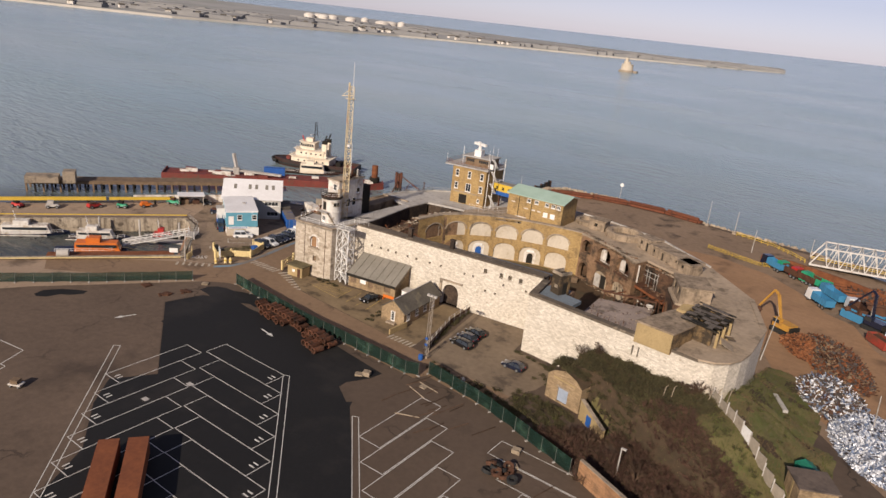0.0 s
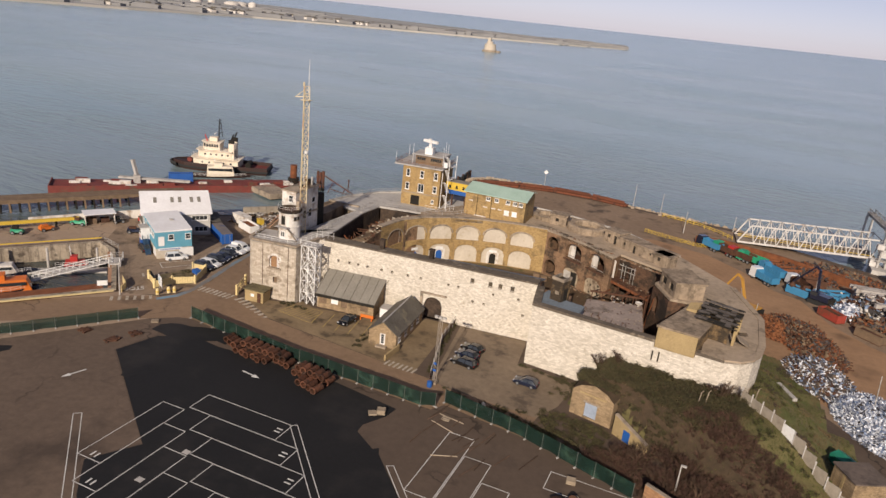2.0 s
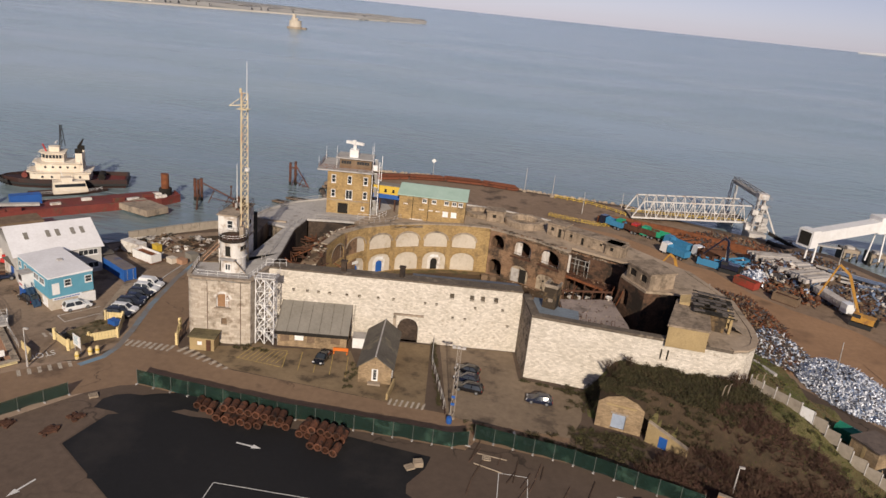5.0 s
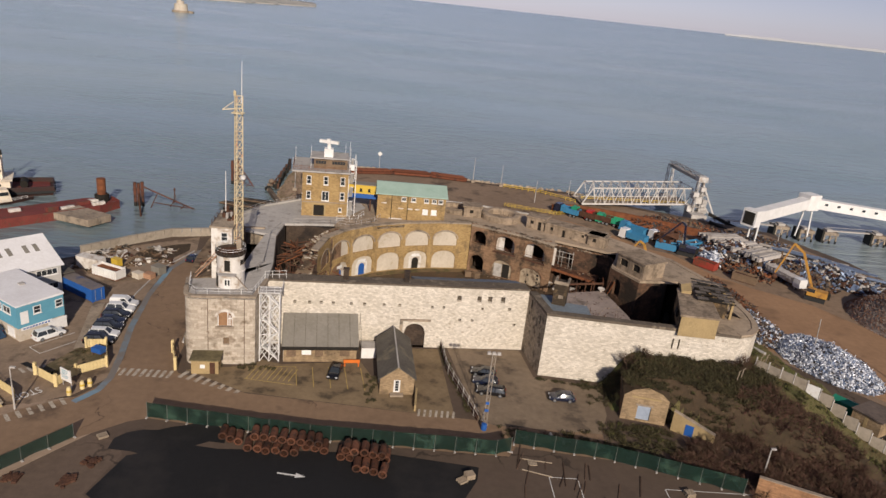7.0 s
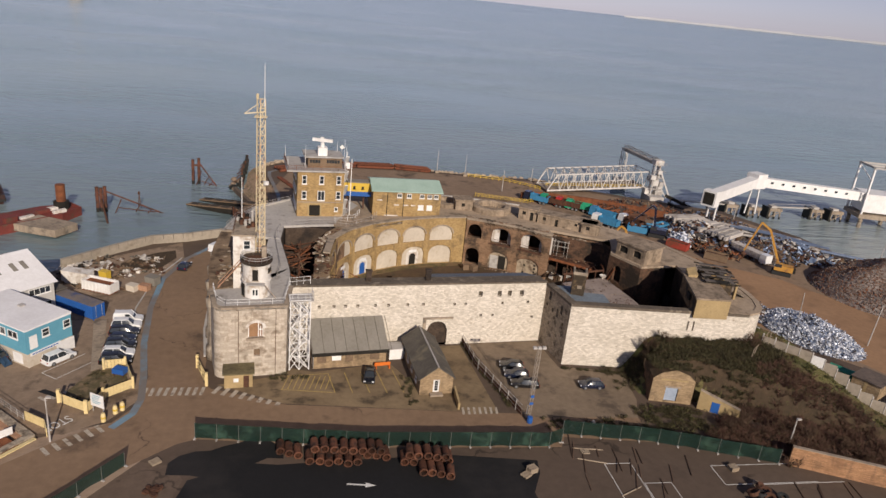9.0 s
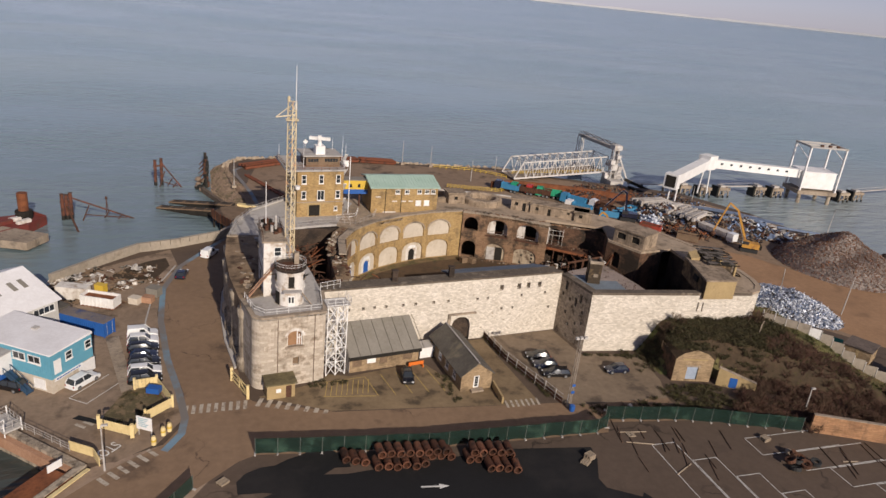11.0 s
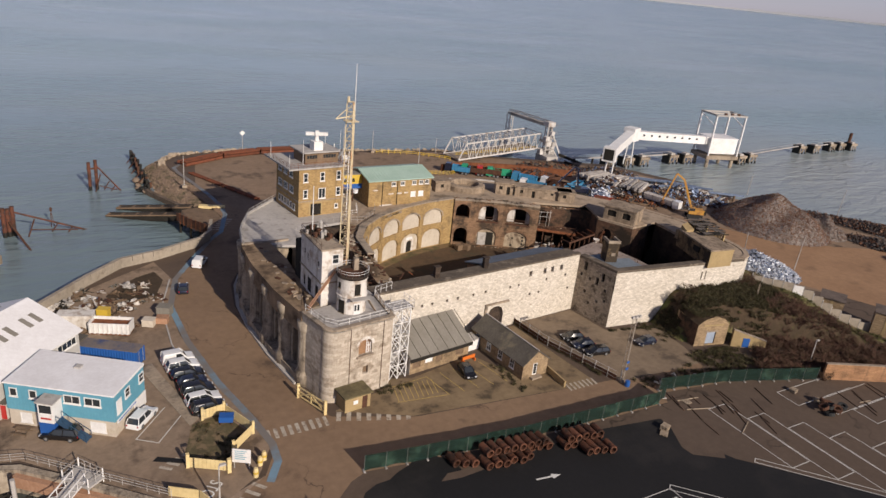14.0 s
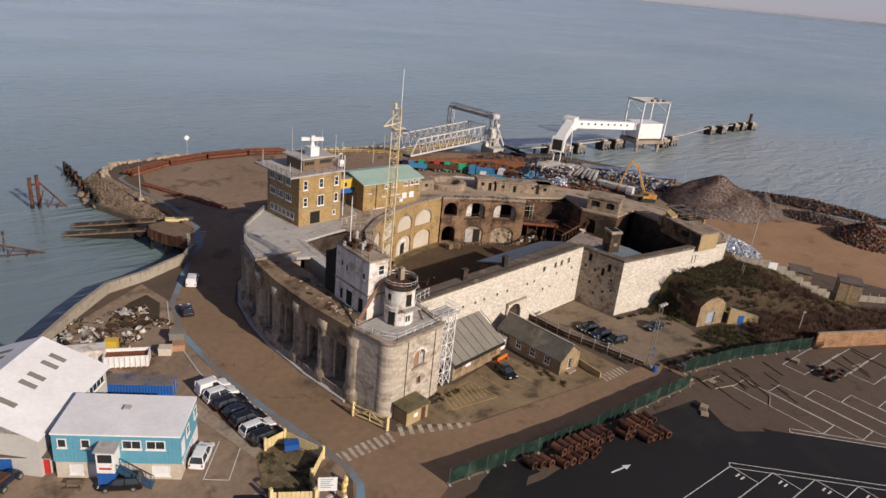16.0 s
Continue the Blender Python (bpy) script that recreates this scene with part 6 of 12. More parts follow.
f.wall(Vector(CW) + dv * 22.1 + ov * 0.4, Vector(CW) + dv * 27.4 + ov * 0.4, 5.1, 5.4, 0.39)
f.wall(Vector(CW) + dv * 22.1 + ov * 0.3, Vector(CW) + dv * 22.6 + ov * 0.3, 2.6, 5.1, 0.29)
part("gate_hood", f, CONCRETE, fort)
box_ = thing("white_box", (0, 0, 0), 0, "pale metal storage box beside the hut", "storage box")
part("body", Form().prism([SH(12.6, 1.2), SH(15.0, 1.2), SH(15.0, 3.4), SH(12.6, 3.4)], 0, 1.9), WHITESTEEL, box_)
part("lid", Form().prism([SH(12.5, 1.1), SH(15.1, 1.1), SH(15.1, 3.5), SH(12.5, 3.5)], 1.9, 2.0), PALECON, box_)
barrier = thing("barrier", (0, 0, 0), 0, "orange plastic road barrier", "barrier")
part("board", Form().wall(SH(9.6, -1.2), SH(12.2, -1.2), 0.45, 1.05, 0.08), ORANGE, barrier)
for u in (9.8, 12.0):
    part("foot", Form().prism([SH(u - 0.1, -1.6), SH(u + 0.1, -1.6), SH(u + 0.1, -0.7), SH(u - 0.1, -0.7)], 0, 0.45), ORANGE, barrier)

# ticket booth at the block's foot
MOSSROOF = paint("mossy felt", (0.17, 0.14, 0.075), (0.10, 0.083, 0.045), 0.95, 0.5, 3.0, 0.3, stain=(0.06, 0.05, 0.03), stain_at=0.6)
booth = thing("booth", (0, 0, 0), 0, "small flat-roofed brick booth at the foot of the corner block", "booth")
BT = turned(-105.7, 97.6, 6)
part("wall", Form().prism([BT(0, 0), BT(4.0, 0), BT(4.0, 2.6), BT(0, 2.6)], 0, 2.3), STOCK, booth)
part("roof", Form().prism([BT(-0.25, -0.25), BT(4.3, -0.25), BT(4.3, 2.9), BT(-0.25, 2.9)], 2.3, 2.5), MOSSROOF, booth, "mossy felt roof")
part("door", Form().wall(BT(2.7, -0.04), BT(3.5, -0.04), 0.05, 2.0, 0.1), DARKRUST, booth)
part("notice", Form().wall(BT(1.3, -0.04), BT(2.0, -0.04), 1.0, 1.6, 0.1), WHITESTEEL, booth)
# cream gate leaves folded against the west wall, and a row of white kerb blocks
gatel = thing("yellow_gate", (0, 0, 0), 0, "cream-painted timber gate standing open by the fort corner", "gate")
part("post", Form().box(-108.5, -108.1, 98.2, 98.6, 0, 2.2), CREAM, gatel)
part("post", Form().box(-110.6, -110.2, 103.4, 103.8, 0, 2.2), CREAM, gatel)
ga, gb = Vector((-108.4, 98.5, 0)), Vector((-110.4, 103.5, 0))
for z in (0.4, 1.1, 1.85):
    part("rail", Form().beam(ga + Vector((0, 0, z)), gb + Vector((0, 0, z)), 0.1, 0.2), CREAM, gatel)
for t0, t1 in ((0.0, 0.5), (1.0, 0.5)):
    part("brace", Form().beam(ga.lerp(gb, t0) + Vector((0, 0, 0.4)), ga.lerp(gb, t1) + Vector((0, 0, 1.85)), 0.1, 0.16), CREAM, gatel)
part("stile", Form().beam(ga.lerp(gb, 0.5) + Vector((0, 0, 0.3)), ga.lerp(gb, 0.5) + Vector((0, 0, 1.95)), 0.14), CREAM, gatel)

# kiosk, look-outs and blocks on the roofs
# soot on the burnt hut; on kiosk and store it paints shade
SOOTSHADESTOCK = masonry("smoke-blackened and shade-dark stock brick", (0.30, 0.205, 0.105), (0.15, 0.10, 0.055), 0.46, 0.16, (0.8, 0.75, 0.66), 0.012, 0.3, (0.05, 0.038, 0.027), 0.5, 0.35, 0.02, (0.04, 0.03, 0.022))
kiosk = thing("roof_kiosk", (0, 0, 0), 0, "small brick stair kiosk on the bastion roof", "kiosk")
KX = turned(-49.4, 109.9, -20)
# wall brick is darkened to carry the shade of its west face
part("wall", Form().prism([KX(0, 0), KX(2.2, 0), KX(2.2, 2.6), KX(0, 2.6)], 10.6, 14.7), SOOTSHADESTOCK, kiosk)
part("parapet", band(Form(), [KX(0, 2.6), KX(0, 0), KX(2.2, 0), KX(2.2, 2.6)], -0.1, 0.25, 14.7, 15.2), CONCRETE, kiosk)
part("doorway", Form().wall(KX(2.24, 0.8), KX(2.24, 1.9), 10.9, 13.2, 0.1), DARK, kiosk)
part("notice", Form().wall(KX(0.9, -0.04), KX(1.7, -0.04), 12.2, 12.8, 0.08), CONCRETE, kiosk)


WEATHCON = paint("weathered roof works", (0.375, 0.29, 0.21), (0.195, 0.148, 0.105), 0.95, 0.25, 1.4, 0.35, stain=(0.12, 0.093, 0.068), stain_at=0.61, stain_scale=0.4, streak=(0.09, 0.07, 0.05), streak_at=0.56)


def blockhouse(name, org, deg, w, dp, z0, z1, wins, mat_, label, roof=WEATHCON):
    X = turned(*org, deg)
    b = thing(name, (0, 0, 0), 0, label, "blockhouse")
    f = Form()
    cs = [X(0, 0), X(w, 0), X(w, dp), X(0, dp)]
    for k in range(4):
        hs = [h[1:] for h in wins if h[0] == k]
        panel(f, cs[k], cs[(k + 1) % 4], z0, z1, hs, 0.3)
    part("wall", f, mat_, b)
    for h in wins:
        part("opening", infill(Form(), cs[h[0]], cs[(h[0] + 1) % 4], h[1:], 0.28), DARK, b)
    part("roof", Form().prism([X(-0.25, -0.25), X(w + 0.25, -0.25), X(w + 0.25, dp + 0.25), X(-0.25, dp + 0.25)], z1, z1 + 0.3), roof, b)
    return b


blockhouse("lookout_post", (-33.0, 129.2), -62, 7.0, 5.6, 11.1, 14.4, [(0, 0.8, 2.8, 12.4, 13.6, 0.2), (0, 4.2, 6.0, 12.4, 13.6, 0.2)], WEATHCON, "concrete lookout post with two slot openings on the fort roof")
store = thing("brick_store", (0, 0, 0), 0, "low yellow brick gun store with a flat concrete roof", "gun store")
SQ = [(-30.3, 102.2), (-24.3, 101.7), (-22.9, 108.2), (-24.2, 113.8), (-26.8, 113.4)]
# dark walls and a lighter front put shade and sun into the brick
part("wall", Form().prism(SQ, 10.6, 14.0), SOOTSHADESTOCK, store)
part("front_wall", Form().wall((-30.28, 102.14), (-24.3, 101.64), 10.6, 14.0, 0.05), STOCK, store, "yellow brick front in its sunlit tone")
part("roof", Form().prism(offset(SQ, -0.2, True), 14.0, 14.3), WEATHCON, store)
part("ridge_rubble", Form().prism([(-27.0, 111.4), (-25.4, 111.0), (-24.8, 113.4), (-26.6, 113.2)], 14.3, [14.6, 14.9, 15.5, 15.2]), STOCK, store)
part("blocked_window", Form().wall((-29.45, 105.4), (-28.9, 107.2), 12.4, 13.4, 0.3), DARK, store)
blockhouse("roof_post", (-47.9, 150.0), -28, 4.2, 3.4, 11.3, 14.0, [(0, 0.8, 1.6, 12.6, 13.4, 0), (0, 2.6, 3.4, 11.5, 13.4, 0)], WEATHCON, "small concrete hut on the casemate roof")
blockhouse("roof_post", (-61.8, 154.0), 0, 4.0, 3.4, 11.3, 13.8, [(0, 1.4, 2.2, 12.4, 13.2, 0)], WEATHCON, "small concrete hut on the casemate roof")
blockhouse("roof_post", (-36.0, 141.4), -30, 3.8, 3.0, 11.3, 13.6, [(0, 1.0, 1.8, 12.4, 13.2, 0)], WEATHCON, "small concrete hut on the casemate roof")
blockhouse("roof_range", (-44.2, 147.4), -32, 13.0, 3.6, 11.3, 13.6, [(0, 1.2, 1.9, 12.4, 13.1, 0), (0, 4.0, 4.7, 11.5, 13.1, 0), (0, 8.4, 9.0, 12.5, 13.1, 0)], WEATHCON, "long low concrete range on the casemate roof")
pit = thing("gun_pit", (0, 0, 0), 0, "round open concrete gun emplacement on the fort roof", "gun emplacement")
part("rim", Form().lathe((-53.0, 155.2), [(4.6, 11.4), (4.6, 12.6), (4.2, 12.9), (3.2, 12.9), (3.0, 12.6), (3.0, 11.6)], 28), WEATHCON, pit)
part("floor", Form().lathe((-53.0, 155.2), [(3.0, 11.45), (3.0, 11.55)], 28), ROOFCON, pit)
pit2 = thing("gun_pit", (0, 0, 0), 0, "round open concrete gun emplacement on the fort roof", "gun emplacement")
part("rim", Form().lathe((-63.5, 158.6), [(3.6, 11.4), (3.6, 12.4), (2.6, 12.5), (2.5, 11.6)], 24), WEATHCON, pit2)
# charred pavilion on the east roof
pav = thing("charred_hut", (0, 0, 0), 0, "burnt-out roof hut with a collapsing charred roof", "hut")
CX = turned(-24.4, 108.8, -8)
part("wall", Form().wall(CX(0, 0), CX(4.4, 0), 11.3, 14.2, 0.3), SOOTSHADESTOCK, pav)
part("wall", Form().wall(CX(0, 5.5), CX(0, 0), 11.3, 14.4, 0.3), SOOTSHADESTOCK, pav)
part("wall", Form().wall(CX(5.4, 5.5), CX(0, 5.5), 11.3, 15.2, 0.3), SOOTSHADESTOCK, pav)
for x, y in ((5.2, 0.2), (5.2, 2.6), (5.2, 5.2)):
    part("post", Form().beam((*CX(x, y), 11.3), (*CX(x, y), 14.4), 0.4), STOCK, pav)
rr = random.Random(5)
CHAR = paint("charred boards", (0.155, 0.132, 0.118), (0.06, 0.05, 0.045), 0.9, 0.6, 3.0, 0.4)
for k in range(8):
    y = -0.6 + k * 0.95
    part("rafter", Form().beam((*CX(-0.8, y), 14.65 + 0.16 * k), (*CX(5.5, y), 14.4 + 0.14 * k + rr.uniform(-0.15, 0.1)), 0.12, 0.2), DARK, pav)
for k in range(7):
    for j in range(7):
        if (k, j) in ((2, 2), (5, 3), (6, 5), (7, 4), (3, 5), (7, 1), (6, 0), (7, 0), (7, 6), (0, 6)) or rr.random() < 0.14:
            continue
        x, y = -0.5 + k * 0.9, -0.35 + j * 0.95
        part("roof_board", Form().box(-0.44, 0.44, -0.46, 0.46, 0, 0.05, m=pose(*CX(x, y), 14.78 + 0.16 * j - 0.03 * k + rr.uniform(0, 0.1), rr.uniform(-4, 4), rr.uniform(-4, 4), -8 + rr.uniform(-4, 4))), CHAR if rr.random() < 0.8 else DARK, pav)
part("broken_slab", Form().box(-1.2, 1.2, -0.8, 0.8, 0, 0.12, m=pose(*CX(6.6, 1.2), 12.2, 18, 30, 30)), CONCRETE, pav)
part("broken_slab", Form().box(-0.9, 0.9, -0.6, 0.6, 0, 0.12, m=pose(*CX(6.2, 3.4), 12.6, -14, 35, 70)), CONCRETE, pav)
part("chimney_stub", Form().prism([CX(-1.6, 5.6), CX(-0.2, 5.6), CX(-0.2, 6.6), CX(-1.6, 6.6)], 11.3, 13.2), HBRICK, pav)

SLABPINK = paint("pinkish slab", (0.33, 0.27, 0.24), (0.22, 0.175, 0.155), 0.9, 0.2, 1.5, 0.2, stain=(0.12, 0.095, 0.08), stain_at=0.6)
# the pit within the bastion: floor, dark brick sides, steel frames and a broken sheet roof
f = Form().prism([(-44.5, 106), (-23.4, 104.4), (-22.0, 124.2), (-36, 124.2), (-46, 112.6)], 0.1, 0.6)
part("pit_floor", f, COURT, fort)
# side walls and arch sheets are near-black to stand in for pit shade
f = band(Form(), [(-23.4, 104.2), (-23.2, 112), (-22.2, 123.8)], -0.5, 0.0, 0.3, 11.0)
part("pit_wall", f, SOOTSHADE, fort)
for k in range(4):
    y = 107.5 + 4.2 * k
    part("pit_arch", infill(Form(), (-23.95, y + 3.2), (-24.0, y), (0.2, 3.0, 1.0, 4.6, 1.3), 0.0), DARK, fort)
part("gangway_wall", Form().wall((-46.2, 105.9), (-46.4, 114.4), 1.0, 10.6, 0.5), RBRICK, fort)
SUNK = [(-45.4, 124.6), (-35.0, 128.0), (-33.2, 117.0), (-33.0, 112.6), (-44.4, 111.4)]
part("sunken_range", Form().prism(SUNK, 0.6, 6.5), RBRICK, fort)
part("sunken_roof", Form().prism(offset(SUNK, -0.2, True), 6.5, 6.8), SLABPINK, fort, "sunken grey roof slab inside the bastion")
part("roof_dish", Form().lathe((-35.8, 127.0), [(0.15, 6.8), (0.15, 7.2), (0.65, 7.35), (0.7, 7.6), (0.2, 7.45)], 14), RENDERW, fort, "round white vent on the slab")
rb = random.Random(61)
for k in range(9):
    t = rb.random()
    x, y = lerp(-44.2, -33.4, t), lerp(111.8, 113.0, t) + rb.uniform(0, 2.0)
    part("rebar", Form().beam((x, y, 6.7), (x + rb.uniform(-0.4, 0.4), y + rb.uniform(-0.4, 0.4), 8.0 + rb.uniform(0, 1.4)), 0.07), DARKRUST, fort)
for k in range(6):
    x = -44.6 + 1.9 * k
    y = 125.2 + 0.33 * (x + 45.4)
    part("steel_post", Form().beam((x, y, 0.6), (x, y, 8.4), 0.16), DARKRUST, fort)
    part("steel_joist", Form().beam((x, y, 8.2), (x + 0.9, y + 3.6, 7.6 + 0.3 * (k % 2)), 0.14, 0.24), RUST if k % 2 else DARKRUST, fort)
part("steel_beam", Form().beam((-45.0, 125.3, 8.3), (-35.0, 128.7, 8.0), 0.18, 0.36), DARKRUST, fort)
f = Form()
for k in range(160):
    x, y, e = rb.uniform(-44.5, -33.5), rb.uniform(112, 127), rb.uniform(0.04, 0.17)
    if inside(x, y, SUNK):
        f.box(-e, e, -e * 0.6, e * 0.6, -0.02, 0.04 + 0.2 * e, rb.randrange(3), m=pose(x, y, 6.83, rb.uniform(-10, 10), rb.uniform(-10, 10), rb.uniform(0, 180)))
tagged(part("slab_rubble", f, [SLABPINK, DARKRUST, CONCRETE], fort), kind="stuff")
# collapsed ironwork in the west well between roof and arcade
# well walls carry the shaft's shade in their near-black colour
part("well_wall", band(Form(), [(-97.2, 111), (-97.6, 117), (-99.8, 131), (-99.5, 138)], -0.4, 0.0, 0.6, 11.2), SOOTSHADE, fort)
part("well_floor", Form().prism([(-97, 111.6), (-91, 112), (-91.2, 131), (-89, 138), (-98.6, 138)], 0.4, 1.0), EARTH, fort)
part("well_end", Form().wall((-99, 138.5), (-88.5, 139.6), 0.6, 11.0, 0.5), SOOTSHADE, fort)
STUB = [(-93.4, 113.8), (-90.6, 114.0), (-90.6, 123.4), (-89.7, 130.6), (-86.7, 136.4), (-88.6, 139.4), (-91.0, 136), (-92.8, 130.4), (-93.2, 122)]
f = Form().prism(STUB, 0.6, [9.9, 9.8, 10.9, 11.3, 11.35, 11.35, 11.3, 11.0, 10.6])
part("arcade_stub", f, RBRICK, fort, "ruined end of the arcade range")
part("stub_roof", Form().prism([(x * 0.995 - 0.455, y) for x, y in STUB], [9.9, 9.8, 10.9, 11.3, 11.35, 11.35, 11.3, 11.0, 10.6], [10.0, 9.9, 11.0, 11.4, 11.45, 11.45, 11.4, 11.1, 10.7]), WESTROOF, fort, "broken roof deck strewn with plaster")
rb = random.Random(53)
f = Form()
for k in range(170):
    y = rb.uniform(114, 138)
    c_ = -91.9 + max(0, y - 130) * 0.5
    x, e = c_ + rb.uniform(-1.4, 1.3), rb.uniform(0.08, 0.42)
    z = lerp(9.95, 11.1, min(1, (y - 114) / 10)) + max(0, min(0.35, (y - 124) * 0.05))
    f.box(-e, e, -e * 0.6, e * 0.6, -0.04, 0.06 + e * 0.15, rb.choice((0, 1, 1, 2, 2, 3, 3)), m=pose(x, y, z, rb.uniform(-14, 14), rb.uniform(-14, 14), rb.uniform(0, 180)))
tagged(part("plaster_debris", f, [ARCHFILL, CONCRETE, DARKRUST, TIMBER], fort), kind="stuff")
for k in range(22):
    y = 114 + rr.uniform(0, 23)
    part("iron_rafter", Form().beam((-97.4 - 0.1 * (y - 114), y, rr.uniform(6.5, 9.6)), (rr.uniform(-94.5, -92.6), y + rr.uniform(-3.5, 3.5), rr.uniform(5.5, 9.8)), 0.13, 0.18), DARKRUST if k % 4 else RUST, fort)
for k in range(5):
    part("iron_post", Form().beam((-95.4 - 0.2 * k, 116 + 4.6 * k, 1), (-95.4 - 0.2 * k, 116 + 4.6 * k, 9.4), 0.16), DARKRUST, fort)
for k in range(10):
    part("fallen_beam", Form().beam((rr.uniform(-96, -88), rr.uniform(112, 118), rr.uniform(4, 8)), (rr.uniform(-96, -86), rr.uniform(112, 119), rr.uniform(5, 9.5)), 0.16), RUST, fort)
part("fallen_sheet", Form().box(-1.5, 1.5, -1, 1, 0, 0.08, m=pose(-87.6, 115.2, 8.2, 24, 12, 20)), RUST, fort)
for k in range(34):
    x, y, z = rr.uniform(-96.5, -86), rr.uniform(112.6, 118.5), rr.uniform(7.0, 10.6)
    a, l = rr.uniform(0, 6.28), rr.uniform(0.8, 2.2)
    part("iron_bar", Form().beam((x - l * math.cos(a), y - l * math.sin(a), z + rr.uniform(-1.2, 1.0)), (x + l * math.cos(a), y + l * math.sin(a), z + rr.uniform(-1.0, 1.2)), 0.11, 0.15), (DARKRUST, RUST, DARKRUST, TIMBER)[k % 4], fort)
for k in range(26):
    y = rr.uniform(113, 137)
    x = -94.6 - 0.1 * (y - 114) + rr.uniform(-2.2, 2.0)
    part("iron_bar", Form().beam((x, y, rr.uniform(5, 9.5)), (x + rr.uniform(-1.5, 1.5), y + rr.uniform(-2.6, 2.6), rr.uniform(6, 10.4)), 0.1, 0.14), (DARKRUST, RUST, TIMBER)[k % 3], fort)
# courtyard odds
for x, y, a in ((-60.4, 143.6, 10), (-58.6, 143.0, 30)):
    c = thing("crate", (x, y, 1.2), a, "dark timber crate in the courtyard", "crate", "courtyard crates")
    part("body", Form().box(-0.7, 0.7, -0.6, 0.6, 0.12, 1.2), TIMBER, c)
    part("skid", Form().box(-0.7, 0.7, -0.55, -0.4, 0, 0.12).box(-0.7, 0.7, 0.4, 0.55, 0, 0.12), TIMBER, c)

# the old magazine in the mound
BLUEGREY = paint("faded blue-grey door paint", (0.33, 0.38, 0.47), (0.24, 0.28, 0.35), 0.6, 0.4, 3.0, 0.05)
mag = thing("magazine", (0, 0, 0), 0, "yellow brick gabled magazine front set in a mound", "magazine")
MG = turned(-40.1, 93.7, -12)
mw = 6.7
f = Form()
md = (2.3, 4.3, 0.3, 2.7, 0)
panel(f, MG(0, 0), MG(mw, 0), 0, 4.2, [md], 0.25)
f.add([(*MG(0, 0), 4.2), (*MG(mw, 0), 4.2), (*MG(mw - 1.2, 0), 5.2), (*MG(mw / 2, 0), 5.9), (*MG(1.2, 0), 5.2)], [(0, 1, 2, 3, 4)])
f.add([(*MG(0, 0), 0), (*MG(0, 6), 0), (*MG(0, 6), 4.4), (*MG(0, 0), 4.2)], [(0, 3, 2, 1)])
f.add([(*MG(mw, 0), 0), (*MG(mw, 6), 0), (*MG(mw, 6), 4.4), (*MG(mw, 0), 4.2)], [(0, 1, 2, 3)])
part("earth_cover", Form().add([(*MG(0, 0.02), 4.15), (*MG(1.2, 0.02), 5.12), (*MG(mw / 2, 0.02), 5.8), (*MG(mw - 1.2, 0.02), 5.12), (*MG(mw, 0.02), 4.15), (*MG(-0.2, 4.4), 4.6), (*MG(1.2, 4.4), 5.7), (*MG(mw / 2, 4.4), 6.2), (*MG(mw - 1.2, 4.4), 5.8), (*MG(mw + 0.2, 4.4), 5.0)],
      [(0, 1, 6, 5), (1, 2, 7, 6), (2, 3, 8, 7), (3, 4, 9, 8)]), SCRUBSOIL, mag, "overgrown earth over the vault")
# flank brick has the shade of its west side in its tone
part("flank_wall", Form().wall(MG(-0.02, 5.5), MG(-0.02, 0.02), 0, 4.3, 0.1), SOOTSHADERED, mag, "dark red brick flank wall")
part("front_wall", f, HBRICK, mag)
part("door", infill(Form(), MG(0, 0), MG(mw, 0), md, 0.2), BLUEGREY, mag, "blue-grey steel door")
part("lintel", Form().wall(MG(2.0, -0.06), MG(4.6, -0.06), 2.7, 3.0, 0.2), CONCRETE, mag)
part("string_course", Form().wall(MG(1.2, -0.12), MG(mw - 1.2, -0.12), 4.0, 4.25, 0.2), STOCK, mag)
mag2 = thing("side_store", (0, 0, 0), 0, "low red-brown brick retaining wall with a blue door in the mound", "store")
M2 = turned(-33.0, 91.3, -33)
part("front_wall", Form().prism([M2(0, 0), M2(6.2, 0), M2(6.2, 0.5), M2(0, 0.5)], 0, [3.3, 1.7, 1.7, 3.3]), STOCK, mag2)
part("coping", Form().beam((*M2(0, 0.25), 3.35), (*M2(6.2, 0.25), 1.75), 0.6, 0.14), CONCRETE, mag2)
part("door", Form().wall(M2(2.0, -0.05), M2(3.2, -0.05), 0.1, 1.9, 0.1), BLUE, mag2)
# ---- vehicles ----
def car_paint(name, c, metal=0.3):
    m = plain(name, c, 0.25, metal, 0.6)
    m.node_tree.nodes["Principled BSDF"].inputs["Coat Weight"].default_value = 0.6
    return m


CARWHITE, CARBLACK, CARNAVY, CARSILVER, CARBLUE = car_paint("white car paint", (0.78, 0.78, 0.78), 0.0), car_paint("black car paint", (0.012, 0.012, 0.014)), car_paint("navy car paint", (0.015, 0.022, 0.05)), car_paint("silver car paint", (0.42, 0.43, 0.45), 0.6), car_paint("blue car paint", (0.06, 0.12, 0.22), 0.4)
LAMPRED, LAMPCLEAR = plain("tail lamp", (0.3, 0.01, 0.01), 0.2), plain("head lamp", (0.6, 0.6, 0.62), 0.15)


def wheel(parent, x, y, r=0.33, w=0.22):
    f = Form().tube((x, y - w / 2, r), (x, y + w / 2, r), r, n=14)
    t = part("wheel", f, TYRE, parent)
    s = 1 if y > 0 else -1
    part("rim", Form().tube((x, y + s * w * 0.4, r), (x, y + s * (w * 0.5 + 0.02), r), r * 0.62, n=10), CARSILVER, t)


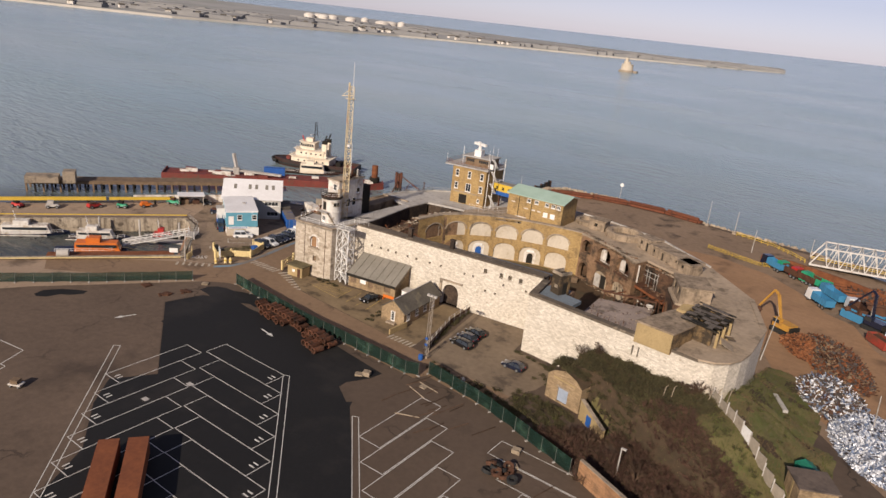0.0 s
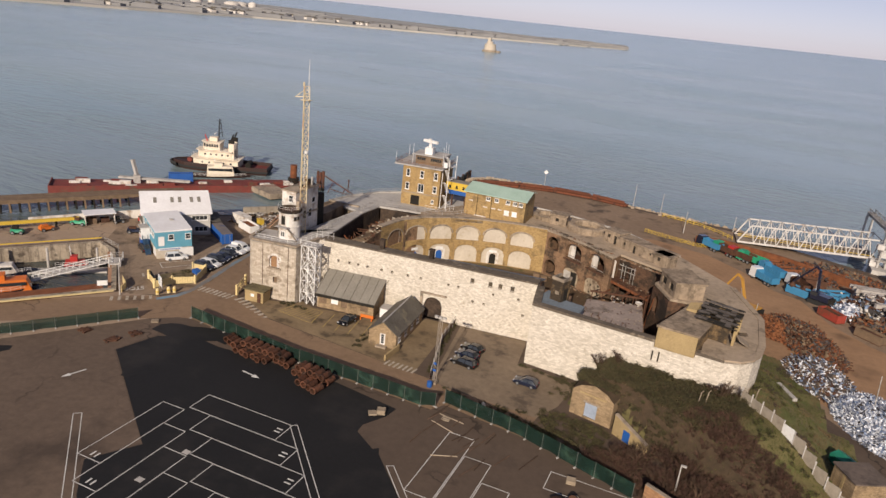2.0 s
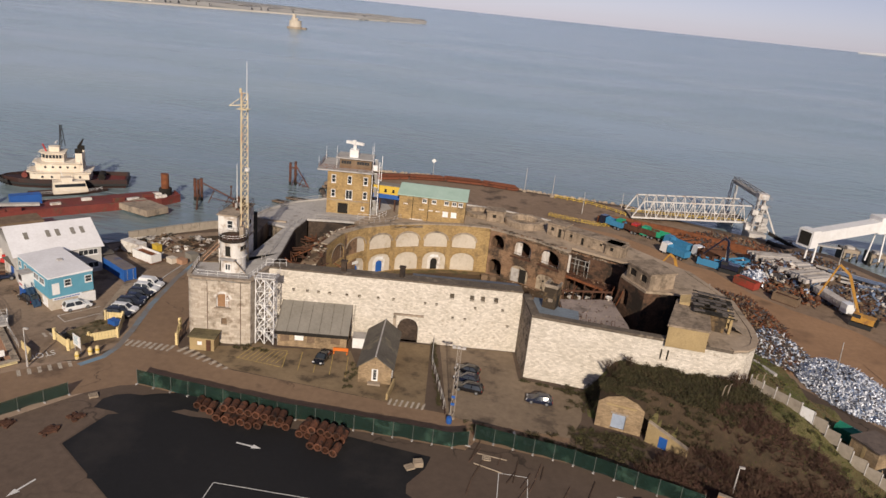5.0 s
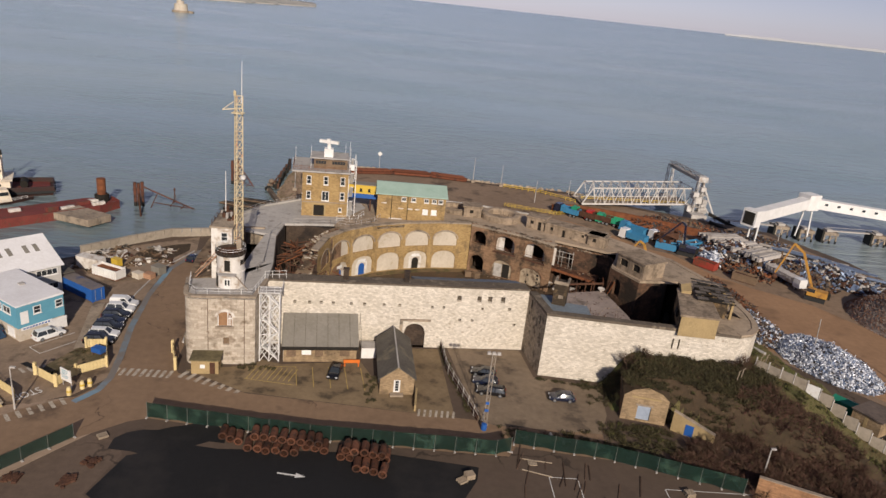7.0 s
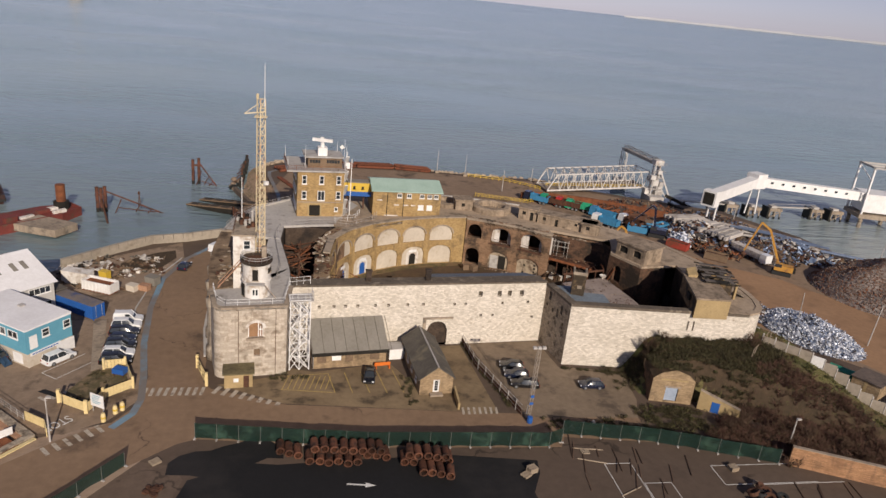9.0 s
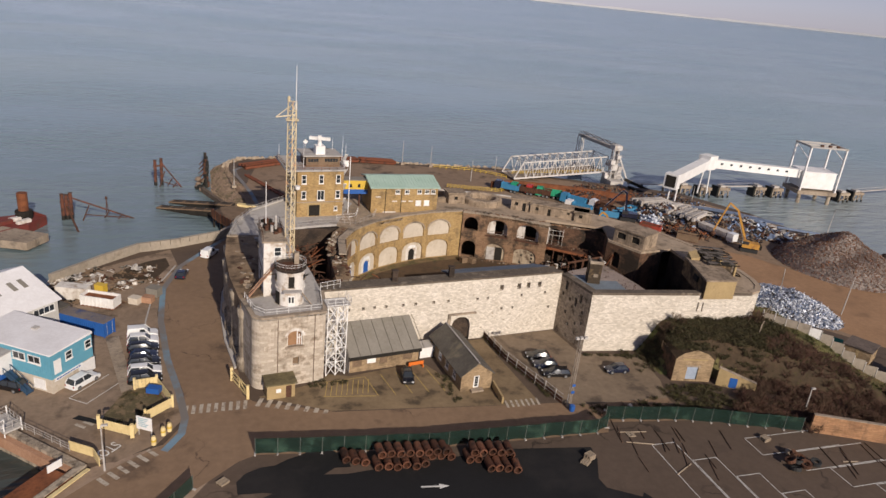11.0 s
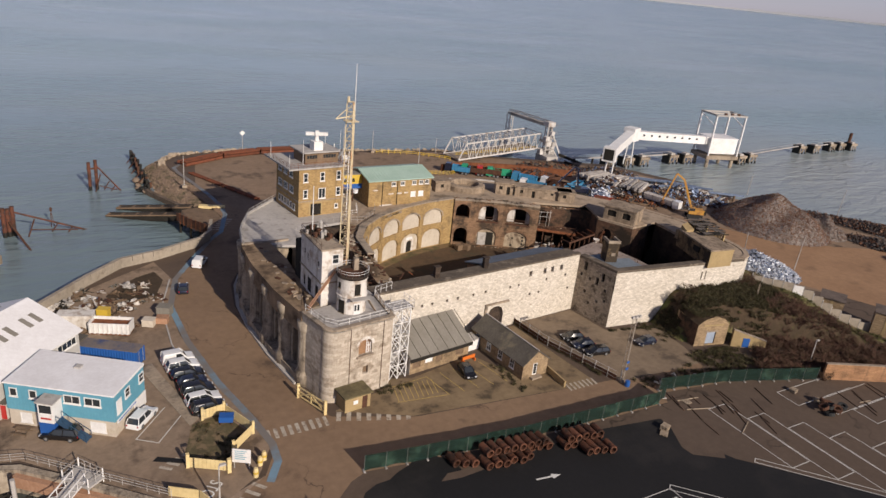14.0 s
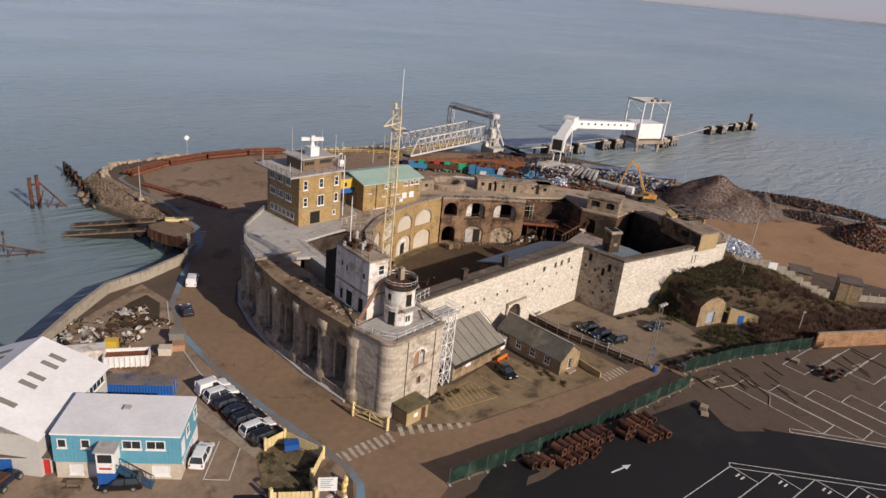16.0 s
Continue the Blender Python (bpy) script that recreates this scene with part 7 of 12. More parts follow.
def rounded(ob, r):
    """Soft pressed-steel edges."""
    b = ob.modifiers.new("soft edge", "BEVEL")
    b.width, b.segments, b.limit_method, b.angle_limit = r, 3, "ANGLE", 0.35
    for p in ob.data.polygons:
        p.use_smooth = True
    return ob


def car(x, y, deg, paint_m, label, kind="hatch", group="parked cars", z=0.02):
    """A parked car, nose along its own +x."""
    L, W = {"hatch": (4.1, 1.78), "suv": (4.6, 1.88), "van": (4.6, 1.86), "estate": (4.6, 1.8)}[kind]
    H = {"hatch": 1.46, "suv": 1.7, "van": 1.85, "estate": 1.52}[kind]
    b = 0.95 if kind in ("suv", "van") else 0.86
    c = thing("car" if kind != "van" else "van", (x, y, z), deg, label, "car" if kind != "van" else "van", group)
    h = L / 2
    side = [(-h, 0.34), (-h, 0.62), (-h + 0.06, b), (h - 1.15, b), (h - 0.25, b - 0.14), (h - 0.02, 0.6), (h, 0.36), (h - 0.2, 0.24), (-h + 0.15, 0.24)]
    f = Form()
    n = len(side)
    cy = [-1, -0.94, 0.94, 1]
    ins = [0.06, 0.0, 0.0, 0.06]
    rows = []
    for k, i in zip(cy, ins):
        rows.append([(p * (1 - i * 0.4), k * W / 2, 0.24 + (q - 0.24) * (1 - i)) for p, q in side])
    pts = sum(rows, [])
    fs = [tuple(range(n)), tuple(3 * n + i for i in reversed(range(n)))]
    for j in range(3):
        for i in range(n):
            fs.append((j * n + i, (j + 1) * n + i, (j + 1) * n + (i + 1) % n, j * n + (i + 1) % n))
    f.add(pts, fs)
    rounded(part("body", f, paint_m, c), 0.11)
    rear = -h + (0.1 if kind in ("van", "suv", "estate") else 0.2)
    fr = h - 1.15
    tr, tf = rear + (0.12 if kind == "van" else 0.5 if kind == "hatch" else 0.35), fr - 0.75
    lo, up = W / 2 - 0.07, W / 2 - (0.16 if kind == "van" else 0.25)
    q = [(rear, -lo, b), (fr, -lo, b), (fr, lo, b), (rear, lo, b), (tr, -up, H - 0.05), (tf, -up, H - 0.05), (tf, up, H - 0.05), (tr, up, H - 0.05)]
    rounded(part("glasshouse", Form().add(q, [(0, 1, 5, 4), (1, 2, 6, 5), (2, 3, 7, 6), (3, 0, 4, 7), (4, 5, 6, 7)]), GLASS if kind != "van" else paint_m, c), 0.06)
    f = Form()
    q = [(tr - 0.04, -up - 0.03, H - 0.08), (tf + 0.05, -up - 0.03, H - 0.08), (tf + 0.05, up + 0.03, H - 0.08), (tr - 0.04, up + 0.03, H - 0.08), (tr + 0.1, -up + 0.1, H), (tf - 0.12, -up + 0.1, H), (tf - 0.12, up - 0.1, H), (tr + 0.1, up - 0.1, H)]
    f.add(q, [(3, 2, 1, 0), (0, 1, 5, 4), (1, 2, 6, 5), (2, 3, 7, 6), (3, 0, 4, 7), (4, 5, 6, 7)])
    for s in (-1, 1):
        for xa, xb in ((fr, tf), (rear, tr), (lerp(rear, fr, 0.5), lerp(tr, tf, 0.55))):
            part("pillar", Form().beam((xa, s * lo, b), (xb, s * up, H - 0.05), 0.09), paint_m, c)
    rounded(part("roof", f, paint_m, c), 0.07)
    if kind == "van":
        for s in (-1, 1):
            q = [(rear + 0.05, s * (lo + 0.012), b), (rear + 2.3, s * (lo + 0.012), b), (rear + 2.3, s * (up + 0.03), H - 0.1), (tr, s * (up + 0.03), H - 0.1)]
            part("side_panel", Form().add(q, [(0, 1, 2, 3)] if s < 0 else [(3, 2, 1, 0)]), paint_m, c)
            q = [(fr - 1.5, s * (lo + 0.014), b + 0.02), (fr - 0.25, s * (lo + 0.014), b + 0.02), (tf - 0.1, s * (up + 0.045), H - 0.16), (fr - 1.5, s * (up + 0.045), H - 0.16)]
            part("side_window", Form().add(q, [(0, 1, 2, 3)] if s < 0 else [(3, 2, 1, 0)]), GLASS, c)
        q = [(fr + 0.012, -lo + 0.1, b + 0.03), (fr + 0.012, lo - 0.1, b + 0.03), (tf + 0.03, up - 0.05, H - 0.14), (tf + 0.03, -up + 0.05, H - 0.14)]
        part("windscreen", Form().add(q, [(0, 1, 2, 3)]), GLASS, c)
    for sx in (-h + 0.85, h - 0.85):
        for sy in (-1, 1):
            wheel(c, sx, sy * (W / 2 - 0.1))
    for s in (-1, 1):
        part("headlight", Form().box(h - 0.14, h - 0.01, s * W * 0.36 - 0.18, s * W * 0.36 + 0.18, 0.58, 0.72), LAMPCLEAR, c)
        part("tail_light", Form().box(-h - 0.012, -h + 0.06, s * W * 0.4 - 0.1, s * W * 0.4 + 0.1, 0.62, 0.86), LAMPRED, c)
        part("mirror", Form().box(fr - 0.5, fr - 0.35, s * (W / 2 + 0.02) - 0.06, s * (W / 2 + 0.02) + 0.1, b + 0.02, b + 0.16), paint_m, c)
    for xx in (-h - 0.01, h + 0.01):
        part("bumper", Form().box(xx - 0.05, xx + 0.05, -W * 0.42, W * 0.42, 0.3, 0.46), DARK if paint_m is not CARWHITE else paint_m, c)
    return c


row = [("van", CARWHITE, "white panel van parked in a row"), ("suv", CARWHITE, "white sport utility car with dark windows parked in a row"), ("estate", CARBLACK, "black estate car parked in a row"), ("hatch", CARNAVY, "dark navy hatchback parked in a row"), ("suv", CARBLACK, "black sport utility car parked in a row"), ("estate", CARWHITE, "white estate car with dark windows parked in a row"), ("suv", CARBLACK, "black sport utility car parked in a row")]
for k, (kd, pm, lb) in enumerate(row):
    car(lerp(-124.0, -122.4, k / 6), lerp(118.8, 104.9, k / 6), 4 + 0.5 * (k % 3), pm, lb, kd)
car(-130.6, 105.6, 52, CARWHITE, "white sport utility car beside the blue building", "suv", "single cars")
car(-139.8, 105.6, 152, CARBLACK, "black sport utility car before the blue building", "suv", "single cars")
car(-84.2, 100.3, 262, CARBLACK, "black hatchback in the forecourt", "hatch", "single cars")
car(-60.3, 103.6, 168, CARBLACK, "black hatchback behind the rear wall", "hatch", "cars in the rear yard")
car(-60.2, 100.8, 170, CARNAVY, "dark blue hatchback behind the rear wall", "hatch", "cars in the rear yard")
car(-59.6, 97.9, 172, CARBLACK, "black estate car behind the rear wall", "estate", "cars in the rear yard")
car(-48.4, 97.6, 178, CARNAVY, "dark blue hatchback by the bastion", "hatch", "cars in the rear yard")
car(-114.0, 153.4, 62, CARWHITE, "white van parked on the blue lane", "van", "single cars")
car(-119.0, 142.6, 80, CARNAVY, "dark pickup parked on the kerb", "hatch", "single cars")

# ---- blue office and the white warehouse ----
BOX_ = turned(-133.9, 103.3, 146)
blue = thing("blue_office", (0, 0, 0), 0, "two-storey office with blue cladding and a white roof", "building")
bl, bd = 13.6, 7.2
# frame: +x runs along the front to the north-west, +y goes to the south-west, so the body lies at negative y
cs = [BOX_(0, 0), BOX_(0, -bd), BOX_(bl, -bd), BOX_(bl, 0)]
part("lower_wall", Form().prism(cs, 0, 2.3), ARCHFILL, blue, "pale rendered lower storey")
part("upper_wall", Form().prism([BOX_(-0.12, 0.12), BOX_(-0.12, -bd - 0.12), BOX_(bl + 0.1, -bd - 0.12), BOX_(bl + 0.1, 0.12)], 2.3, 6.0), BLUEPANEL, blue, "blue ribbed cladding")
part("roof", Form().prism([BOX_(-0.2, 0.2), BOX_(-0.2, -bd - 0.2), BOX_(bl + 0.2, -bd - 0.2), BOX_(bl + 0.2, 0.2)], 6.0, [6.2, 6.4, 6.4, 6.2]), WHITEROOF, blue, "white low-pitched sheet roof")
f = Form()
for k in range(34):
    u = -0.1 + 0.41 * k
    f.wall(BOX_(u + 0.05, 0.15), BOX_(u, 0.15), 2.35, 5.95, 0.05)
part("cladding_rib", f, BLUEPANEL, blue)
FA, FB = BOX_(bl, 0.15), BOX_(0, 0.15)
for u, v, nb in ((0.5, 1.5, 1), (3.0, 4.0, 1), (7.4, 9.5, 2), (10.0, 12.1, 2)):
    window(blue, FA, FB, u, v, 4.3, 5.5, WHITESTEEL, bars=(nb, 1))
for u, v in ((1.4, 2.9), (3.6, 4.6), (10.4, 12.4)):
    window(blue, BOX_(bl, 0), BOX_(0, 0), u, v, 0.5, 1.9, WHITESTEEL, bars=(1, 1), pane_m=WHITESTEEL)
SA, SB = BOX_(-0.15, 0), BOX_(-0.15, -bd)
for u in (2.4, 5.9):
    window(blue, SA, SB, u, u + 1.2, 4.1, 5.4, WHITESTEEL, bars=(1, 2))
part("side_door", Form().wall(BOX_(-0.18, -0.4), BOX_(-0.18, -1.6), 2.9, 5.0, 0.1), WHITESTEEL, blue)
part("sign_board", Form().wall(BOX_(-0.2, -0.3), BOX_(-0.2, -5.2), 1.85, 2.35, 0.08), WHITESTEEL, blue, "white sign board")
f = Form()
for k in range(9):
    f.wall(BOX_(-0.215, -0.6 - 0.48 * k), BOX_(-0.215, -0.95 - 0.48 * k), 1.98, 2.2, 0.03)
part("sign_lettering", f, BLUE, blue)
part("garage_door", Form().wall(BOX_(-0.08, -4.6), BOX_(-0.08, -7.6), 0.05, 2.1, 0.1), WHITESTEEL, blue)
# entrance porch on stilts with a blue steel stair
porch = part("porch", Form().prism([BOX_(6.5, 2.0), BOX_(8.4, 2.0), BOX_(8.4, 0.15), BOX_(6.5, 0.15)], 2.4, 5.2), WHITESTEEL, blue, "white glazed entrance porch")
part("pane", Form().wall(BOX_(8.2, 2.03), BOX_(6.7, 2.03), 3.8, 4.9, 0.04), GLASS, porch)
part("letter_bar", Form().wall(BOX_(8.1, 2.03), BOX_(6.8, 2.03), 2.9, 3.15, 0.04), REDP, porch)
part("roof", Form().prism([BOX_(6.3, 2.2), BOX_(8.6, 2.2), BOX_(8.6, 0.15), BOX_(6.3, 0.15)], 5.2, 5.35), PALECON, porch)
part("porch_base", Form().prism([BOX_(6.5, 2.0), BOX_(8.4, 2.0), BOX_(8.4, 0.2), BOX_(6.5, 0.2)], 0, 2.4), BLUE, blue)
f = Form().beam((*BOX_(6.4, 1.2), 2.5), (*BOX_(2.8, 1.2), 0.1), 1.1, 0.2)
for s in (0.65, 1.75):
    f.beam((*BOX_(6.4, s), 3.4), (*BOX_(2.8, s), 1.0), 0.07)
    for k in range(5):
        u = lerp(6.4, 2.8, k / 4)
        f.beam((*BOX_(u, s), 2.4 - 0.6 * k), (*BOX_(u, s), 3.4 - 0.6 * k), 0.06)
part("stair", f, paint("blue-black stair steel", (0.03, 0.07, 0.13), (0.02, 0.04, 0.075), 0.6, 0.5, 3.0, 0.05), blue, "dark blue steel stair")
part("roof_hatch", Form().box(-0.4, 0.4, -0.4, 0.4, 0, 0.2, m=pose(*BOX_(7, -4.6), 6.4, 0, 0, 146)), PALECON, blue)
bench = thing("bench", (*BOX_(11.0, 1.6), 0), 146, "dark timber picnic bench by the wall", "bench")
part("top", Form().box(-0.9, 0.9, -0.35, 0.35, 0.7, 0.76), TIMBER, bench)
for y in (-0.75, 0.75):
    part("seat", Form().box(-0.9, 0.9, y - 0.13, y + 0.13, 0.42, 0.47), TIMBER, bench)
for xx in (-0.7, 0.7):
    part("leg", Form().beam((xx, -0.7, 0), (xx, 0.2, 0.72), 0.08).beam((xx, 0.7, 0), (xx, -0.2, 0.72), 0.08), TIMBER, bench)

WH = turned(-136.6, 122.8, 228)
hall = thing("warehouse", (0, 0, 0), 0, "large warehouse with grey cladding and a white pitched roof with skylights", "building")
# frame: +x runs along the front eave to the south-west, -y goes back to the north-west
hl0, hl1, hb, he, hr = 0.0, 14.8, -16.5, 5.5, 8.7
hm = hb / 2
CLAD = paint("pale grey cladding", (0.52, 0.50, 0.47), (0.43, 0.41, 0.385), 0.6, 0.3, 3.0, 0.05)
part("wall", Form().prism([WH(hl0, 0), WH(hl0, hb), WH(hl1, hb), WH(hl1, 0)], 0, he), CLAD, hall)
f = Form()
for xx in (hl0, hl1):
    f.add([(*WH(xx, 0), he), (*WH(xx, hb), he), (*WH(xx, hm), hr)], [(0, 1, 2), (2, 1, 0)])
part("gable", f, CLAD, hall)
for ya, yb in ((0.4, hm), (hb - 0.4, hm)):
    za = he - 0.12
    q = [(*WH(hl0 - 0.5, ya), za), (*WH(hl1 + 0.5, ya), za), (*WH(hl1 + 0.5, yb), hr + 0.1), (*WH(hl0 - 0.5, yb), hr + 0.1)]
    f = Form().add(q + [(x, y, z - 0.15) for x, y, z in q], [(0, 1, 2, 3), (7, 6, 5, 4), (0, 4, 5, 1), (1, 5, 6, 2), (2, 6, 7, 3), (3, 7, 4, 0)])
    part("roof_slope", f, WHITEROOF, hall, "white sheet roof")
    for u in (1.7, 3.4, 6.1, 7.8, 11.6):
        c = [WH(u, lerp(ya, yb, 0.5)), WH(u + 0.75, lerp(ya, yb, 0.5)), WH(u + 0.75, lerp(ya, yb, 0.72)), WH(u, lerp(ya, yb, 0.72))]
        zz = [lerp(za, hr + 0.1, t) + 0.05 for t in (0.5, 0.5, 0.72, 0.72)]
        part("skylight", Form().prism(c, [z - 0.04 for z in zz], zz), ASBESTOS, hall, "grey translucent roof light")
for k in range(2):
    window(hall, WH(hl0, 0), WH(hl0, hb), 1.6, 6.6, 1.4 + 2.3 * k, 2.6 + 2.3 * k, WHITESTEEL, bars=(5, 1))
window(hall, WH(hl1, 0), WH(hl0, 0), 10.6, 14.2, 3.7, 4.9, WHITESTEEL, bars=(4, 1))
window(hall, WH(hl1, 0), WH(hl0, 0), 11.2, 14.2, 0.9, 2.2, WHITESTEEL, bars=(3, 1))
part("canopy", Form().prism([WH(hl0 - 2.6, -0.6), WH(hl0, -0.6), WH(hl0, -8.0), WH(hl0 - 2.6, -8.0)], 3.0, 3.2), SLATE, hall)
store = thing("lean_to_store", (0, 0, 0), 0, "low white lean-to store with blue and red doors", "store")
LT = turned(-145.6, 111.8, 146)
part("wall", Form().prism([LT(0, 0), LT(9.0, 0), LT(9.0, -3.4), LT(0, -3.4)], 0, 2.4), RENDERW, store)
part("roof", Form().prism([LT(-0.2, 0.3), LT(9.2, 0.3), LT(9.2, -3.4), LT(-0.2, -3.4)], 2.4, [2.5, 2.5, 3.1, 3.1]), SLATE, store)
part("door", Form().wall(LT(5.6, 0.04), LT(3.6, 0.04), 0.05, 2.0, 0.06), BLUE, store)
part("door", Form().wall(LT(0.9, 0.04), LT(0.0, 0.04), 0.05, 2.1, 0.06), REDP, store)

# blue shipping container, skip, waste and huts by the sea wall
DUSTYTOP = paint("dusty container roof", (0.21, 0.17, 0.14), (0.10, 0.10, 0.13), 0.9, 0.3, 2.0, 0.2, stain=(0.05, 0.07, 0.16), stain_at=0.62)


def container(x, y, deg, L, m, label, z=0.0, name="shipping_container", top=None):
    c = thing(name, (x, y, z), deg, label, "container", "steel containers")
    part("shell", Form().box(-L / 2 + 0.05, L / 2 - 0.05, -1.17, 1.17, 0.12, 2.52), m, c)
    part("roof", Form().box(-L / 2, L / 2, -1.22, 1.22, 2.52, 2.6), top or m, c, "dusty faded roof" if top else "")
    for s in (-1, 1):
        f = Form()
        for k in range(int(L / 0.4)):
            u = -L / 2 + 0.2 + 0.4 * k
            f.add([(u + a, s * (1.17 + o), z) for z in (0.2, 2.45) for a, o in ((-0.05, 0), (0.03, 0.04), (0.2, 0.04), (0.28, 0))], [(0, 1, 5, 4), (1, 2, 6, 5), (2, 3, 7, 6), (4, 5, 6, 7)])
            if k:
                f.add([(u - 0.12, s * 1.172, 0.2), (u - 0.05, s * 1.172, 0.2), (u - 0.05, s * 1.172, 2.45), (u - 0.12, s * 1.172, 2.45)], [(0, 1, 2, 3)])
        part("side_sheet", f, m, c)
    for a in (-1, 1):
        for b in (-1, 1):
            part("corner_post", Form().box(a * (L / 2 - 0.08) - 0.08, a * (L / 2 - 0.08) + 0.08, b * 1.14 - 0.08, b * 1.14 + 0.08, 0, 2.56), m, c)
    for s in (-0.6, 0.6):
        part("door_bar", Form().tube((L / 2 + 0.02, s, 0.3), (L / 2 + 0.02, s, 2.4), 0.03, n=5), PALECON, c)
    return c


container(-133.6, 122.9, -33, 11.2, BLUE, "long blue shipping container beside the warehouse", top=DUSTYTOP)
RUSTROOF = paint("rusted container", (0.25, 0.085, 0.035), (0.15, 0.05, 0.025), 0.8, 0.3, 2.0, 0.2, 0.1)
container(-68.3, 35.2, -38, 12.2, RUSTROOF, "rust-red shipping container on the lorry park")
container(-66.2, 37.9, -38, 12.2, RUSTROOF, "rust-red shipping container on the lorry park")
skip = thing("skip", (-131.8, 131.2, 0), -24, "white ribbed roll-on skip with a rusty inside", "skip")
for s in (-1, 1):
    part("side", Form().box(-3.0, 3.0, s * 1.2 - 0.06, s * 1.2 + 0.06, 0.25, 2.0), WHITESTEEL, skip)
    part("end", Form().box(s * 3.0 - 0.06, s * 3.0 + 0.06, -1.2, 1.2, 0.25, 2.0), WHITESTEEL, skip)
    for k in range(9):
        part("rib", Form().box(-2.9 + 0.7 * k, -2.75 + 0.7 * k, s * 1.32 - 0.06, s * 1.32 + 0.06, 0.2, 1.9), WHITESTEEL, skip)
part("bed", Form().box(-3, 3, -1.2, 1.2, 0, 0.3), RUST, skip)
part("load", Form().box(-2.9, 2.9, -1.12, 1.12, 0.3, 1.5), RUST, skip)
rw = random.Random(11)
JUNKM = [RENDERW, TIMBER, DARKRUST, PALECON, DARK, TIMBER, SCRUBSOIL, ASBESTOS]
flat("soil_patch", [(-131, 141.4), (-127.4, 140.2), (-123.4, 143.0), (-121.6, 148.2), (-122.6, 152.4), (-126, 150.6), (-129.4, 147.4), (-131.6, 144.2)], 0.02, SCRUBSOIL, "dark soil patch strewn with rubble by the kerb")
for k in range(64):
    x, y = rw.uniform(-141, -123), rw.uniform(131.5, 149)
    if (y - 131.5) > (x + 142) * 1.9 + 8 or (x > -127 and y < 139):
        continue
    s = rw.uniform(0.5, 1.5)
    j = thing("salvage_heap", (x, y, 0), rw.uniform(0, 180), "heap of salvaged boards and debris on the ground", "debris", "debris by the sea wall")
    f = Form()
    for i in range(16):
        d_ = abs(rw.gauss(0, 0.5))
        e = s * rw.uniform(0.12, 0.5)
        lk = rw.random()
        ex = (e * 1.9, e * 0.22, e * 0.08) if lk < 0.45 else (e, e * 0.7, e * 0.12) if lk < 0.75 else (e * 0.5, e * 0.4, e * 0.35)
        an = rw.uniform(0, 6.28)
        f.box(-ex[0], ex[0], -ex[1], ex[1], -ex[2], ex[2], rw.randrange(3), m=pose(d_ * s * math.cos(an), d_ * s * math.sin(an), ex[2] + 0.03 + max(0, 0.5 * s * (0.8 - d_)) * rw.random(), rw.uniform(-22, 22), rw.uniform(-22, 22), rw.uniform(0, 180)))
    tagged(part("rubble", f, [JUNKM[k % 8], JUNKM[(k * 3 + 2) % 8], JUNKM[(k * 5 + 1) % 8]], j), kind="stuff")
for x, y, m, lb, sx, sy, sz in ((-123.4, 134.4, ASBESTOS, "grey flat-topped cabinet at the kerb", 1.1, 0.9, 1.6), (-126.3, 131.3, ARCHFILL, "pale slatted timber crate beside the skip", 0.9, 0.7, 1.2), (-124.2, 131.6, DRYRUST, "orange-brown storage crate beside the skip", 0.9, 0.7, 1.1), (-132.5, 136.6, YELLOW, "small yellow machine on the ground", 0.9, 0.6, 1.5), (-136.6, 134.4, RENDERW, "white site cabin by the warehouse", 2.6, 1.1, 2.4)):
    c = thing("cabinet", (x, y, 0), rw.uniform(-30, -15), lb, "cabinet", "yard boxes")
    part("body", Form().box(-sx, sx, -sy, sy, 0.08, sz), m, c)
    part("lid", Form().box(-sx - 0.06, sx + 0.06, -sy - 0.06, sy + 0.06, sz, sz + 0.08), m, c)
    part("base", Form().box(-sx * 0.9, sx * 0.9, -sy * 0.9, sy * 0.9, 0, 0.08), DARK, c)

# sea wall of upright concrete panels, panel by panel
wall_line = [(-141.5, 140.8), (-134.4, 149.4), (-128, 156.0), (-121.2, 158.2), (-112.2, 163.0), (-109.6, 166.2), (-108.0, 172.0)]
sea = setting("sea_wall", band(Form(), wall_line, -0.28, 0.28, -4.5, 0.9), SEAWALL, "grey-brown concrete sea wall", "sea wall")
for k, (x, y, a) in enumerate(along(wall_line, 2.05)):
    part("wall_panel", Form().box(0.04, 2.0, -0.35, 0.35, 0.85, 1.95, m=Matrix.Translation((x, y, 0)) @ Matrix.Rotation(a, 4, "Z")), SEAWALL, sea)
setting("kerb", band(Form(), [(-121.2, 103), (-122.9, 111), (-124, 124), (-123.6, 137), (-120.5, 148)], -0.12, 0.12, 0, 0.12), PALECON, "grey kerb edge", "kerb")

